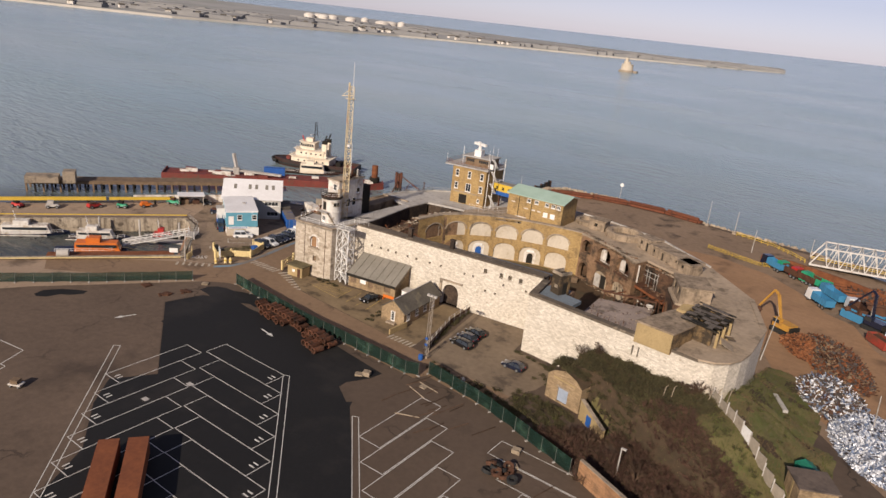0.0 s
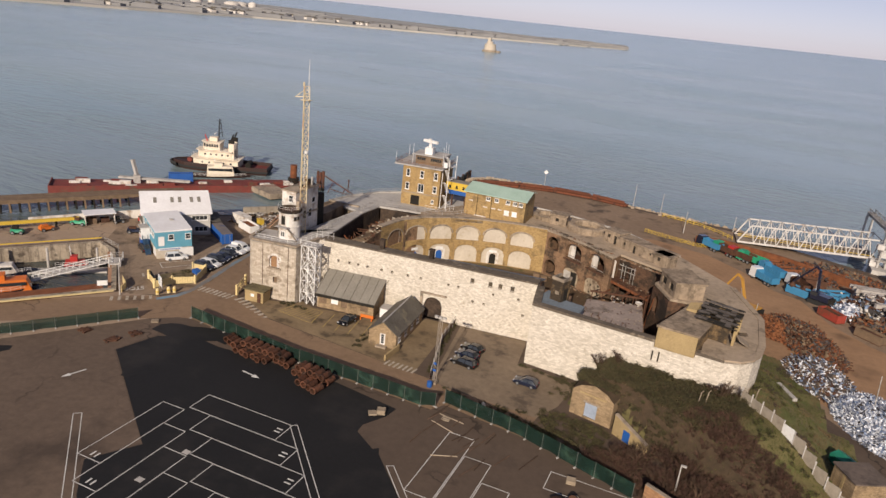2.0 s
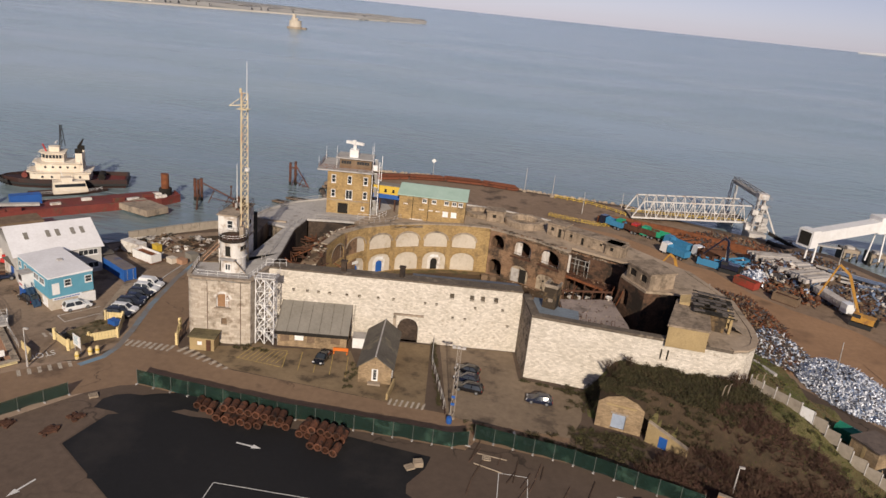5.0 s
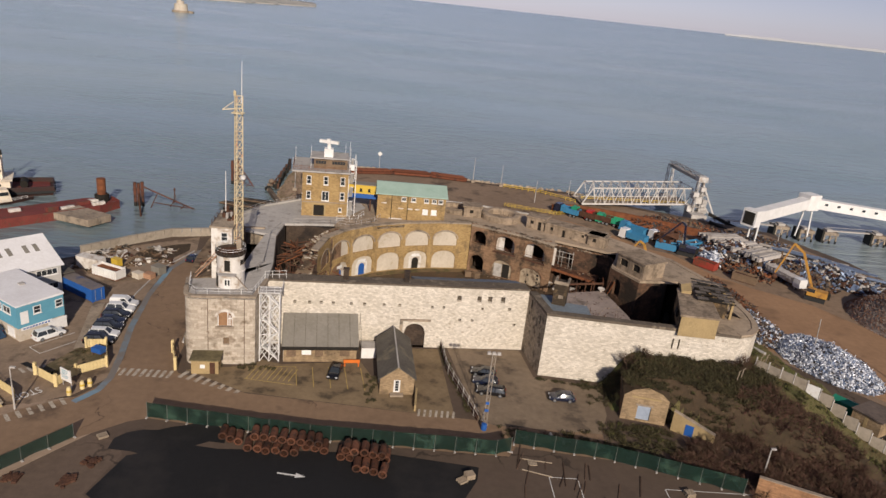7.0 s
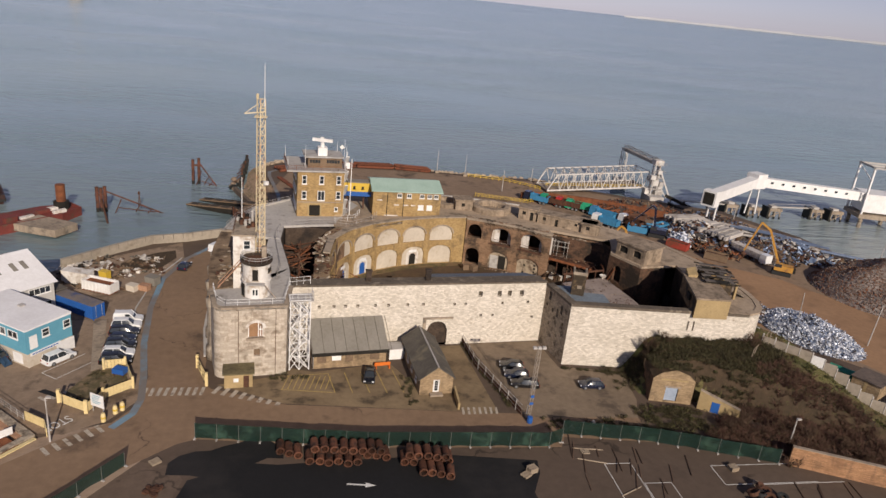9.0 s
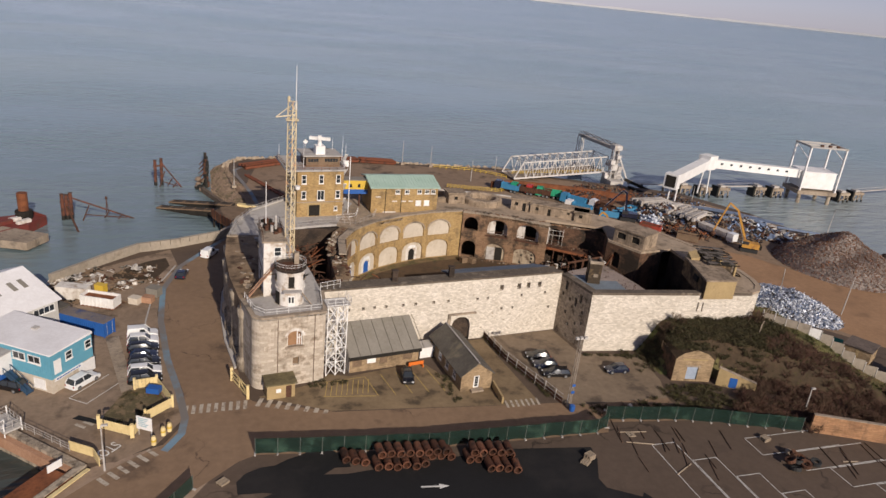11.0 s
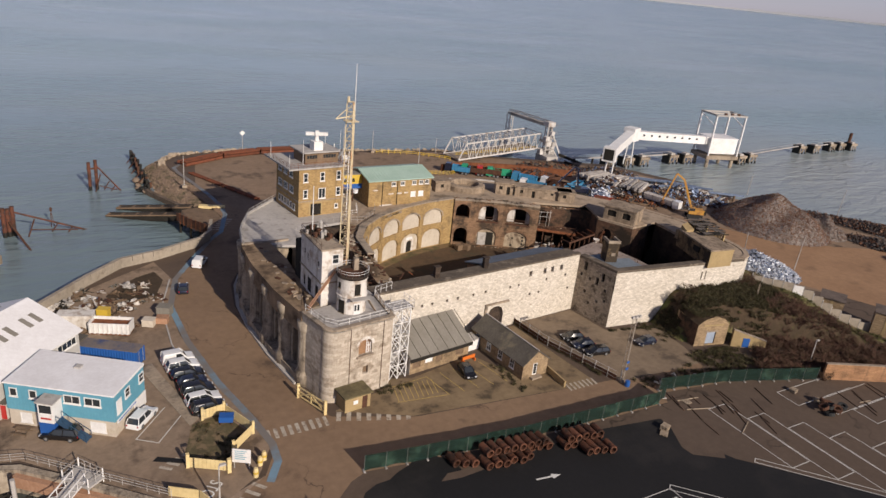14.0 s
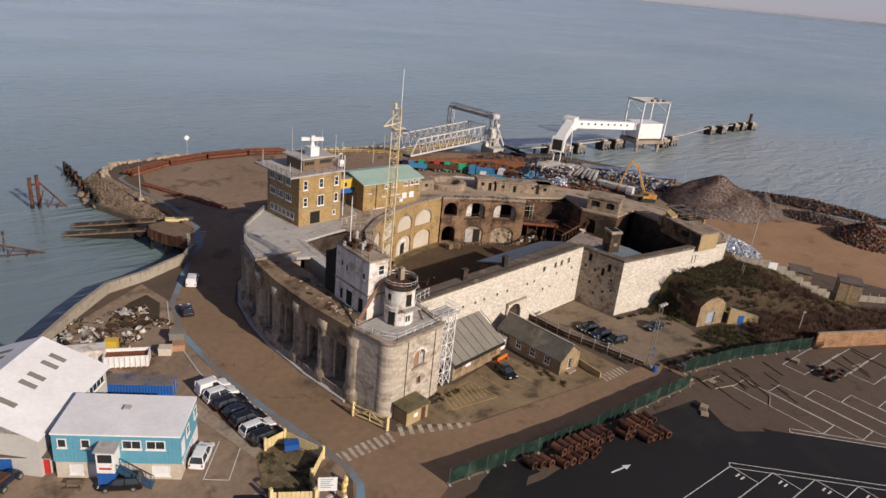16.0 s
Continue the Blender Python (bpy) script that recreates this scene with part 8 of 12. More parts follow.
# timber jetties and the railed landing
PILERUST = paint("wet pile rust", (0.17, 0.062, 0.036), (0.075, 0.032, 0.022), 0.8, 0.7, 3.0, 0.3, 0.1, stain=(0.05, 0.028, 0.02), stain_at=0.55, stain_scale=0.8)
WETBLACK = paint("tide-black weed", (0.022, 0.021, 0.017), (0.012, 0.012, 0.01), 0.6, 0.7, 3.0, 0.3)
DARKTIMBER = paint("wet dark timber", (0.075, 0.055, 0.038), (0.035, 0.027, 0.02), 0.85, 0.6, 3.0, 0.3)
for p, q in (((-127.0, 194.6, -2.7), (-112.2, 185.6, -0.7)), ((-124.3, 199.4, -2.7), (-108.6, 190.2, -0.6))):
    s = thing("jetty", (0, 0, 0), 0, "low weathered timber jetty sloping into the water", "jetty", "jetties")
    p, q = Vector(p), Vector(q)
    d = (q - p).normalized()
    n_ = Vector((-d.y, d.x, 0)).normalized()
    for k in range(26):
        c = p.lerp(q, (k + 0.5) / 26)
        part("plank", Form().beam(c - n_ * 1.0, c + n_ * 1.0, 0.6, 0.12), DARKTIMBER if k % 5 else TIMBER, s)
    for o, m in ((-1.05, TIMBER), (1.05, WETBLACK)):
        part("edge_beam", Form().beam(p + n_ * o, q + n_ * o, 0.22, 0.3), m, s)
    # black strips below both edges make up the dark underside
    for o in (-0.9, 0.9):
        part("side_skirt", Form().beam(p + n_ * o - Vector((0, 0, 0.8)), q + n_ * o - Vector((0, 0, 0.8)), 0.2, 1.4), DARK, s)
    for k in range(6):
        c = p.lerp(q, k / 5)
        part("support_post", Form().beam((c.x, c.y, -8), (c.x, c.y, c.z), 0.35), DARK, s)
ld = thing("landing", (0, 0, 0), 0, "timber landing on dark piles behind a rusty screen", "landing")
part("apron_slab", Form().box(-3.0, 3.0, -0.7, 0.7, -0.3, 0.35, m=pose(-104.6, 187.0, 0, 0, 0, -20)), CREAM, ld)
part("deck", Form().prism([(-113.6, 179.2), (-111.8, 174.9), (-108.6, 169.9), (-104.4, 176.4), (-104.0, 184), (-108, 187.6), (-111.6, 186.4)], -0.5, -0.06), TIMBER, ld)
for x, y in ((-113.2, 179.4), (-112.4, 183), (-111.2, 185.8), (-108.2, 187), (-111.6, 175.6), (-109.6, 172.2), (-109, 178), (-107.4, 183)):
    part("support_post", Form().beam((x, y, -8), (x, y, -0.5), 0.45), DARK, ld)
# black sheet added to stand in for the shade under the deck
part("back_wall", Form().wall((-104.2, 184.4), (-107.0, 171.4), -6, -0.6, 0.3), DARK, ld)
scr = thing("rusty_screen", (0, 0, 0), 0, "rusty sheeted screen fence round the landing", "fence")
for x, y, a in along([(-108.8, 169.6), (-111.9, 174.7), (-113.8, 179.2)], 1.4):
    part("sheet", Form().box(0, 1.36, -0.04, 0.04, 0.0, 1.9, m=Matrix.Translation((x, y, 0)) @ Matrix.Rotation(a, 4, "Z")), DARKRUST, scr)
    part("post", Form().box(-0.07, 0.07, -0.07, 0.07, -0.4, 2.1, m=Matrix.Translation((x, y, 0))), RUST, scr)

# mooring dolphins of rusty piles with raking struts
def dolphin(x, y, far, hts, label, r=0.42, step=(1.6, 0.45)):
    d = thing("mooring_dolphin", (0, 0, 0), 0, label, "mooring dolphin", "rusty pile groups")
    for k, h in enumerate(hts):
        px, py = x + step[0] * k, y + step[1] * k
        part("support_post", Form().tube((px, py, SEA - 5), (px, py, h), r, n=10), PILERUST, d)
        part("tide_band", Form().tube((px, py, SEA - 0.5), (px, py, SEA + 1.1), r + 0.02, n=10), WETBLACK, d)
        part("pile_cap", Form().tube((px, py, h), (px, py, h + 0.12), r + 0.06, n=10), DARKRUST, d)
    n = len(hts) - 1
    part("cap_beam", Form().beam((x - 0.5, y - 0.15, min(hts) - 1.6), (x + step[0] * n + 0.5, y + step[1] * n, min(hts) - 1.6), 0.3, 0.45), DARKRUST, d)
    fx, fy = far
    part("raking_strut", Form().tube((x + step[0] * n, y + step[1] * n, min(hts) - 0.7), (fx, fy, SEA - 0.4), 0.2, n=8), PILERUST, d)
    for u, v in ((0.35, -1.2), (0.62, 0.8), (0.8, -0.8)):
        px, py, pz = lerp(x, fx, u), lerp(y, fy, u), lerp(min(hts) - 0.7, SEA, u)
        part("brace", Form().beam((px, py, pz), (px - 1.6, py + v, SEA - 0.6), 0.2), DARKRUST, d)
    part("tie_bar", Form().beam((lerp(x, fx, 0.3), lerp(y, fy, 0.3), SEA + 1.2), (lerp(x, fx, 0.85), lerp(y, fy, 0.85), SEA + 0.2), 0.18), DARKRUST, d)
    return d


da = dolphin(-147.4, 185.2, (-131.4, 186.4), (3.4, 3.1, 3.5), "rusty mooring piles with long raking struts in the water", step=(0.85, 0.3))
part("rear_strut", Form().tube((-146.4, 185.0, 0.4), (-142.6, 176.0, SEA - 0.4), 0.24, n=8), DARKRUST, da)
dolphin(-129.2, 215.0, (-122.0, 213.4), (4.3, 4.7), "pair of tall rusty mooring piles in the water")
dk = thing("timber_breakwater", (0, 0, 0), 0, "row of dark decayed timber piles off the headland", "breakwater")
for k in range(30):
    u = k / 29
    x, y = lerp(-116.2, -115.4, u) + 0.35 * math.sin(5 * k), lerp(243.5, 213, u)
    top = lerp(-0.2, -1.3, u) + 0.35 * math.sin(k * 1.7)
    part("timber_post", Form().beam((x, y, SEA - 3), (x + 0.3 * math.sin(3 * k), y, top), 0.5, 0.6), WETBLACK if k % 4 else DARKRUST, dk)
for z_, o in ((-1.6, 0.3), (-2.4, 0.34)):
    part("waling", Form().beam((-116.3 + o, 242, z_ + 1.2), (-115.2 + o, 214, z_ - 0.7), 0.25, 0.35), WETBLACK, dk)
for k in range(5):
    part("raker", Form().beam((-116.0, 240 - 5.5 * k, -0.8 - 0.1 * k), (-118.6, 239 - 5.5 * k, SEA - 0.6), 0.22), DARKRUST, dk)
rk = random.Random(77)
for k in range(14):
    sz = rk.uniform(0.5, 1.1)
    part("boulder", Form().lathe((0, 0), [(0.2 * sz, -0.5 * sz), (0.8 * sz, -0.2 * sz), (0.9 * sz, 0.2 * sz), (0.4 * sz, 0.6 * sz)], 7), ROCK if k % 2 else WETBLACK, dk).matrix_world = pose(-116.6 + rk.uniform(-1.6, 1.0), 213 + rk.uniform(-4, 6), SEA + rk.uniform(0.0, 1.0), rk.uniform(-30, 30), rk.uniform(-30, 30), rk.uniform(0, 90))
bw = thing("water_beacon", (-138.6, 190.0, -3.6), 0, "small steel beacon frame standing in the water", "beacon")
for a in (0, 1, 2):
    part("leg", Form().beam((0.5 * math.cos(2.1 * a), 0.5 * math.sin(2.1 * a), 0), (0, 0, 4.2), 0.12), DARKRUST, bw)
part("lamp", Form().lathe((0, 0), [(0.25, 4.2), (0.3, 4.8), (0.05, 5.1)], 8), DARKRUST, bw)

# stony bank of the headland
rs = random.Random(3)
btop = [(-103.4, 185), (-104.2, 194), (-106.0, 206), (-108.8, 220), (-109.6, 228), (-105, 235), (-88, 238.8), (-64, 235.8), (-43, 232.8), (-20, 230.8), (-9, 224)]
blow = [(-106.2, 188), (-111.2, 196.5), (-115.6, 207), (-115.4, 219), (-115.6, 233), (-109, 241.6), (-88, 242.6), (-64, 239.6), (-43, 236.6), (-19, 234.6), (-6, 226)]


def bank_point(t, v):
    i = min(int(t), len(btop) - 2)
    u = t - i
    x0, y0 = lerp(btop[i][0], btop[i + 1][0], u), lerp(btop[i][1], btop[i + 1][1], u)
    x1, y1 = lerp(blow[i][0], blow[i + 1][0], u), lerp(blow[i][1], blow[i + 1][1], u)
    x, y = lerp(x0, x1, v), lerp(y0, y1, v)
    return (x, y, 0.02 - 4.2 * v ** 1.7 + 0.5 * v * noise.noise(Vector((x * 0.3, y * 0.3, 4))))


f = Form()
nt_, nv_ = 120, 8
f.add([bank_point(10 * i / nt_, j / nv_) for i in range(nt_ + 1) for j in range(nv_ + 1)], [(i * (nv_ + 1) + j, i * (nv_ + 1) + j + 1, (i + 1) * (nv_ + 1) + j + 1, (i + 1) * (nv_ + 1) + j) for i in range(nt_) for j in range(nv_)])
BANKROCK = paint("stony bank", (0.31, 0.225, 0.16), (0.16, 0.115, 0.085), 0.95, 0.3, 2.5, 0.8, stain=(0.10, 0.085, 0.05), stain_at=0.58)
ROCKPALE = paint("pale shore rock", (0.44, 0.36, 0.27), (0.27, 0.21, 0.155), 0.95, 0.5, 2.0, 0.5)
BANKEDGE = paint("tide-stained bank wall", (0.17, 0.125, 0.09), (0.06, 0.046, 0.034), 0.9, 0.4, 2.0, 0.4)
setting("shore_bank", f, BANKROCK, "stony brown bank of the headland", "shore")
f = Form()
for k in range(5200):
    x, y, z = bank_point(rs.uniform(0.1, 9.9), rs.random() ** 0.8)
    s = rs.uniform(0.08, 0.24)
    f.box(-s, s, -s * 0.8, s * 0.8, -s * 0.6, s * 0.6, m=pose(x, y, z, rs.uniform(0, 90), rs.uniform(0, 90), rs.uniform(0, 90)))
for k in range(420):
    x, y, z = bank_point(rs.uniform(3.6, 9.9), rs.uniform(0.0, 0.25))
    s = rs.uniform(0.25, 0.6)
    f.box(-s, s, -s * 0.8, s * 0.8, -s * 0.6, s * 0.6, m=pose(x, y, z + 0.1, rs.uniform(0, 90), rs.uniform(0, 90), rs.uniform(0, 90)), mi=1)
tagged(part("shore_rock", f, [BANKROCK, ROCKPALE]), "small brown stones on the headland's bank", "rocks", kind="stuff")

# low tide-stained wall that holds the bank's foot
setting("bank_wall", band(Form(), [(-106.0, 187.6), (-111.2, 196.4), (-115.6, 206.8), (-116.6, 209.4)], -0.5, 0.5, SEA - 3, SEA + 1.3), BANKEDGE, "dark tide-stained wall at the bank's foot", "sea wall")

# rusty pipes lying along the headland's edge, and lamp posts
DREDGERUST = paint("dredging pipe rust", (0.205, 0.066, 0.033), (0.10, 0.036, 0.02), 0.85, 0.5, 2.5, 0.3, 0.1, stain=(0.055, 0.026, 0.018), stain_at=0.6, stain_scale=0.5, rand=0.3)


def pipe_run(p, q, r, rows, label):
    """Dredging pipes lying side by side, with a second layer on those of three or more."""
    s = thing("pipe_run", (0, 0, 0), 0, label, "pipe", "rusty pipe runs")
    d = (Vector(q) - Vector(p)).normalized()
    nv = Vector((-d.y, d.x))
    for j in range(rows + (rows - 1 if rows > 2 else 0)):
        up = j >= rows
        o = nv * (2.08 * r * (j - rows + 0.5 if up else j))
        z = r * (2.75 if up else 1.0)
        slip = d * (0.8 * math.sin(7 * j))
        part("pipe", Form().tube((*(Vector(p) + o + slip), z), (*(Vector(q) + o + slip), z), r, n=10), DREDGERUST, s)
    for t in (0.2, 0.8):
        c = Vector(p).lerp(Vector(q), t)
        part("bearer", Form().beam((*(c - nv * r), 0.06), (*(c + nv * r * (2.1 * rows)), 0.06), 0.2, 0.1), TIMBER, s)


for p, q in (((-104.4, 222.6), (-92.6, 229.6)), ((-92.0, 230.0), (-80.4, 233.4)), ((-79.8, 233.6), (-67.4, 234.4)), ((-66.6, 234.2), (-55.4, 232.2))):
    pipe_run(p, q, 0.42, 4, "long stack of red-rusted dredging pipes at the headland's edge")
pipe_run((-104.6, 215.4), (-99.0, 202.9), 0.34, 2, "pair of dark rusted pipes beside the blue lane")
pipe_run((-98.7, 202.2), (-93.2, 190.0), 0.34, 2, "pair of dark rusted pipes beside the blue lane")


def lamp_post(x, y, h, label="tall grey lamp post", base=True, head=True, z=0.0, m=None, arm=0.0):
    p = thing("lamp_post", (x, y, z), 0, label, "lamp post", "lamp posts")
    part("pole", Form().tube((0, 0, 0), (0, 0, h), 0.13, 0.07, 8), m or PALECON, p)
    if base:
        part("base", Form().box(-0.6, 0.6, -0.6, 0.6, 0, 0.7), CONCRETE, p)
    if head:
        part("lamp_head", Form().box(-0.35 + arm, 0.35 + arm, -0.16, 0.16, h - 0.05, h + 0.14), PALECON, p)
        if arm:
            part("arm", Form().beam((0, 0, h), (arm, 0, h), 0.08), PALECON, p)
    return p


lamp_post(-108.0, 203.6, 8.5, "white lamp post on a concrete block", head=False)
lamp_post(-52.4, 233.0, 8.5, "white lamp post on a concrete block", head=False)
lamp_post(-43.0, 230.6, 7.5, "grey mast on a concrete block", head=False)
lamp_post(-20.0, 228, 5, "thin grey post on the quay", base=False, head=False)
for x, y, h in ((-84.8, 236.4, 5.6),):
    b = thing("beacon_post", (x, y, 0), 0, "slim post with a white diamond day mark", "day mark")
    part("pole", Form().tube((0, 0, 0), (0, 0, h), 0.08, n=6), PALECON, b)
    part("diamond", Form().box(-0.6, 0.6, -0.06, 0.06, -0.6, 0.6, m=pose(0, 0, h + 0.5, 0, 45, 0)), WHITESTEEL, b)

# ---- entrance: cream hoardings, planter, sign, barriers ----
ho = thing("hoarding", (0, 0, 0), 0, "cream-painted timber hoarding round a planted corner", "hoarding")
hl_ = [(-123.6, 103.0), (-120.7, 103.5), (-118.3, 97.9), (-121.5, 95.0), (-122.7, 91.7)]
for p, q in zip(hl_, hl_[1:]):
    L = math.dist(p, q)
    for k in range(max(1, round(L / 0.5))):
        a, b = Vector(p).lerp(Vector(q), k / round(L / 0.5)), Vector(p).lerp(Vector(q), (k + 0.94) / round(L / 0.5))
        part("board", Form().wall(a, b, 0.15, 1.55, 0.06), CREAM, ho)
for p in hl_:
    part("post", Form().box(p[0] - 0.16, p[0] + 0.16, p[1] - 0.16, p[1] + 0.16, 0, 1.9), CREAM, ho)
p, q = Vector((-126.8, 94.2)), Vector((-122.9, 91.9))
for k in range(9):
    part("board", Form().wall(p.lerp(q, k / 9), p.lerp(q, (k + 0.94) / 9), 0.1, 1.5, 0.06), CREAM, ho)
for p in ((-127.0, 94.4), (-122.8, 91.7)):
    part("post", Form().box(p[0] - 0.2, p[0] + 0.2, p[1] - 0.2, p[1] + 0.2, 0, 2.0), CREAM, ho)
for p, q in (((-129.8, 90.4), (-126.9, 88.5)), ((-126.8, 88.4), (-125.9, 86.5))):
    part("board", Form().wall(p, q, 0, 1.3, 0.1), CREAM, ho)
for x, y in ((-120.1, 89.8), (-119.1, 91.6), (-118.4, 92.4)):
    b = thing("bollard", (x, y, 0), 0, "cream concrete bollard with a yellow band", "bollard", "entrance bollards")
    part("post", Form().lathe((0, 0), [(0.32, 0), (0.3, 1.0), (0.2, 1.25)], 12), CREAM, b)
    part("band", Form().lathe((0, 0), [(0.34, 0.5), (0.34, 0.75)], 12), YELLOW, b)
sg = thing("sign_board", (-121.3, 91.7, 0), -30, "white site notice board on two posts", "sign")
part("panel", Form().box(-1.1, 1.1, -0.05, 0.05, 1.0, 2.9), WHITESTEEL, sg)
for s in (-0.9, 0.9):
    part("post", Form().box(s - 0.06, s + 0.06, 0.05, 0.15, 0, 2.9), PALECON, sg)
f = Form()
for r in range(5):
    f.box(-0.8, 0.6 - 0.2 * (r % 3), -0.062, -0.05, 2.6 - 0.28 * r, 2.7 - 0.28 * r)
part("writing", f, BLUEPANEL, sg)
PLANTED = [(-125.0, 102.4), (-123.5, 102.9), (-120.9, 103.2), (-118.6, 97.9), (-121.8, 95.1), (-123.1, 92.2), (-126.8, 94.5), (-126.8, 97.2)]
PLANTBED = paint("weedy bed", (0.12, 0.10, 0.05), (0.07, 0.055, 0.032), 0.95, 0.3, 2.0, 0.5, stain=(0.19, 0.135, 0.08), stain_at=0.56, stain_scale=0.5)
flat("planter_bed", PLANTED, 0.05, PLANTBED, "overgrown planted corner")
tb = thing("water_tank", (-120.9, 101.2, 0.05), -20, "small blue plastic tank on a stand", "tank")
part("tank", Form().box(-0.9, 0.9, -0.6, 0.6, 0.5, 1.3), BLUE, tb)
for a in (-0.7, 0.7):
    for b in (-0.4, 0.4):
        part("leg", Form().box(a - 0.06, a + 0.06, b - 0.06, b + 0.06, 0, 0.5), DARKRUST, tb)
flat("trench_cover", [(-130.6, 97.0), (-129.9, 97.7), (-127.2, 96.1), (-127.1, 95.2)], 0.018, TARMAC, "dark steel trench cover in the yard")
setting("bay_slab", Form().prism([(-129.4, 118.4), (-127.6, 119.4), (-123.9, 103.6), (-125.3, 102.4)], 0, 0.06), CONCRETE, "pale concrete footway behind the parked cars", "footway")
f = Form()
for a in ((-131.8, 102.0, -127.6, 107.6), (-129.4, 100.3, -125.4, 105.8), (-131.8, 102.0, -129.4, 100.3)):
    stroke(f, *a, 0.1, 0.014)
setting("car_bay", f, WHITELINE, "white painted car bay", "road marking")
# "STOP" laid out on the entrance road
cu = bpy.data.curves.new("stop_marking", "FONT")
cu.body, cu.size, cu.extrude, cu.align_x, cu.align_y = "STOP", 1.5, 0.004, "CENTER", "CENTER"
tmp = new("stop_tmp", cu)
bpy.context.view_layer.update()
me = bpy.data.meshes.new_from_object(tmp.evaluated_get(bpy.context.evaluated_depsgraph_get()))
bpy.data.objects.remove(tmp)
me.materials.append(WHITELINE)
st = new("stop_marking", me)
st.matrix_world = pose(-125.6, 89.4, 0.02, 0, 0, -132) @ Matrix.Diagonal((1, 1.5, 1, 1))
tagged(st, "white painted stop lettering on the road", "road marking", kind="structure")
lamp_post(-125.2, 85.6, 6.4, "slim grey lamp post at the entrance", base=False, arm=0.4)

# ---- dock basin, quay walls, boats ----
setting("quay_wall", band(Form(), [(-150, 103), (-144.3, 101.2), (-136.4, 94.4), (-127.8, 86.6), (-160, 42)], -0.5, 0.4, -9, 0.35), PIERCON, "weathered quay wall of the small dock", "quay")
setting("quay_edge", band(Form(), [(-126.8, 85.6), (-160, 41)], -0.4, 0.1, 0.35, 0.5), CREAM, "yellow-painted quay edge", "quay")
setting("dock_wall_north", band(Form(), [(-150, 103), (-174.5, 69), (-196, 42)], -0.5, 0.5, -9, 0.4), PIERCON, "stained concrete dock wall", "quay")
setting("yellow_rail_north", band(Form(), [(-150.5, 103.6), (-175, 69.6)], -0.25, 0.0, 0.9, 1.1), YELLOW, "yellow guard rail along the dock", "rail")


setting("quay_fender", band(Form(), [(-144.3, 101.2), (-136.4, 94.4), (-128.6, 87.4)], -1.2, -0.5, -1.6, -0.1), DRYRUST, "rust-brown timber fender along the quay edge", "quay")


def boat(x, y, deg, L, W, hull_m, cab_m, label, name="boat", cab=(0.15, 0.55, 2.2), band_m=None, z=SEA - 0.6):
    b = thing(name, (x, y, z), deg, label, "boat", "moored boats")
    n = 9
    f = Form()
    pts, fs = [], []
    for k in range(n):
        t = k / (n - 1)
        hw = W / 2 * (1 - max(0, (t - 0.5) / 0.5) ** 2.2 * 0.96) * (0.86 + 0.14 * min(1, t * 3))
        dz = 0.5 * max(0, t - 0.4)
        xx = -L / 2 + L * t
        pts += [(xx, -hw, 1.1 + dz), (xx * 0.98, -hw * 0.8, -0.3), (xx * 0.98, hw * 0.8, -0.3), (xx, hw, 1.1 + dz), (xx, hw * 0.96, 0.85 + dz), (xx, -hw * 0.96, 0.85 + dz)]
    for k in range(n - 1):
        a, c = k * 6, (k + 1) * 6
        for i in range(6):
            j = (i + 1) % 6
            fs.append((a + j, a + i, c + i, c + j))
    fs += [tuple(range(6)), tuple((n - 1) * 6 + i for i in reversed(range(6)))]
    part("hull", f.add(pts, fs), hull_m, b)
    x0, x1 = L * (cab[0] - 0.5), L * (cab[1] - 0.5) + L * 0.15
    cw = W * 0.34
    q = [(x0, -cw, 0.8), (x1, -cw * 0.8, 0.8), (x1, cw * 0.8, 0.8), (x0, cw, 0.8), (x0 + 0.2, -cw * 0.9, cab[2]), (x1 - 0.9, -cw * 0.75, cab[2]), (x1 - 0.9, cw * 0.75, cab[2]), (x0 + 0.2, cw * 0.9, cab[2])]
    part("cabin", Form().add(q, [(0, 1, 5, 4), (1, 2, 6, 5), (2, 3, 7, 6), (3, 0, 4, 7), (4, 5, 6, 7)]), cab_m, b)
    part("window_band", Form().box(x0 + 0.5, x1 - 0.95, -cw * 0.93, cw * 0.93, cab[2] * 0.66, cab[2] * 0.86), GLASS, b)
    part("wheelhouse", Form().box(lerp(x0, x1, 0.25), lerp(x0, x1, 0.55), -cw * 0.7, cw * 0.7, cab[2], cab[2] + 1.1), cab_m, b)
    part("mast", Form().tube((lerp(x0, x1, 0.3), 0, cab[2] + 1.0), (lerp(x0, x1, 0.25), 0, cab[2] + 3.4), 0.07, n=6).beam((lerp(x0, x1, 0.28), -0.9, cab[2] + 2.2), (lerp(x0, x1, 0.28), 0.9, cab[2] + 2.2), 0.1), WHITESTEEL, b)
    part("rubbing_strake", Form().box(-L / 2, L * 0.22, -W / 2 - 0.02, -W / 2 + 0.1, 0.7, 0.9).box(-L / 2, L * 0.22, W / 2 - 0.1, W / 2 + 0.02, 0.7, 0.9), band_m or DARK, b)
    railing(b, [(L * 0.42, -W * 0.2, 1.3), (L * 0.2, -W * 0.44, 1.2), (-L * 0.45, -W * 0.42, 1.1)], 0.8, 1.5, WHITESTEEL)
    return b


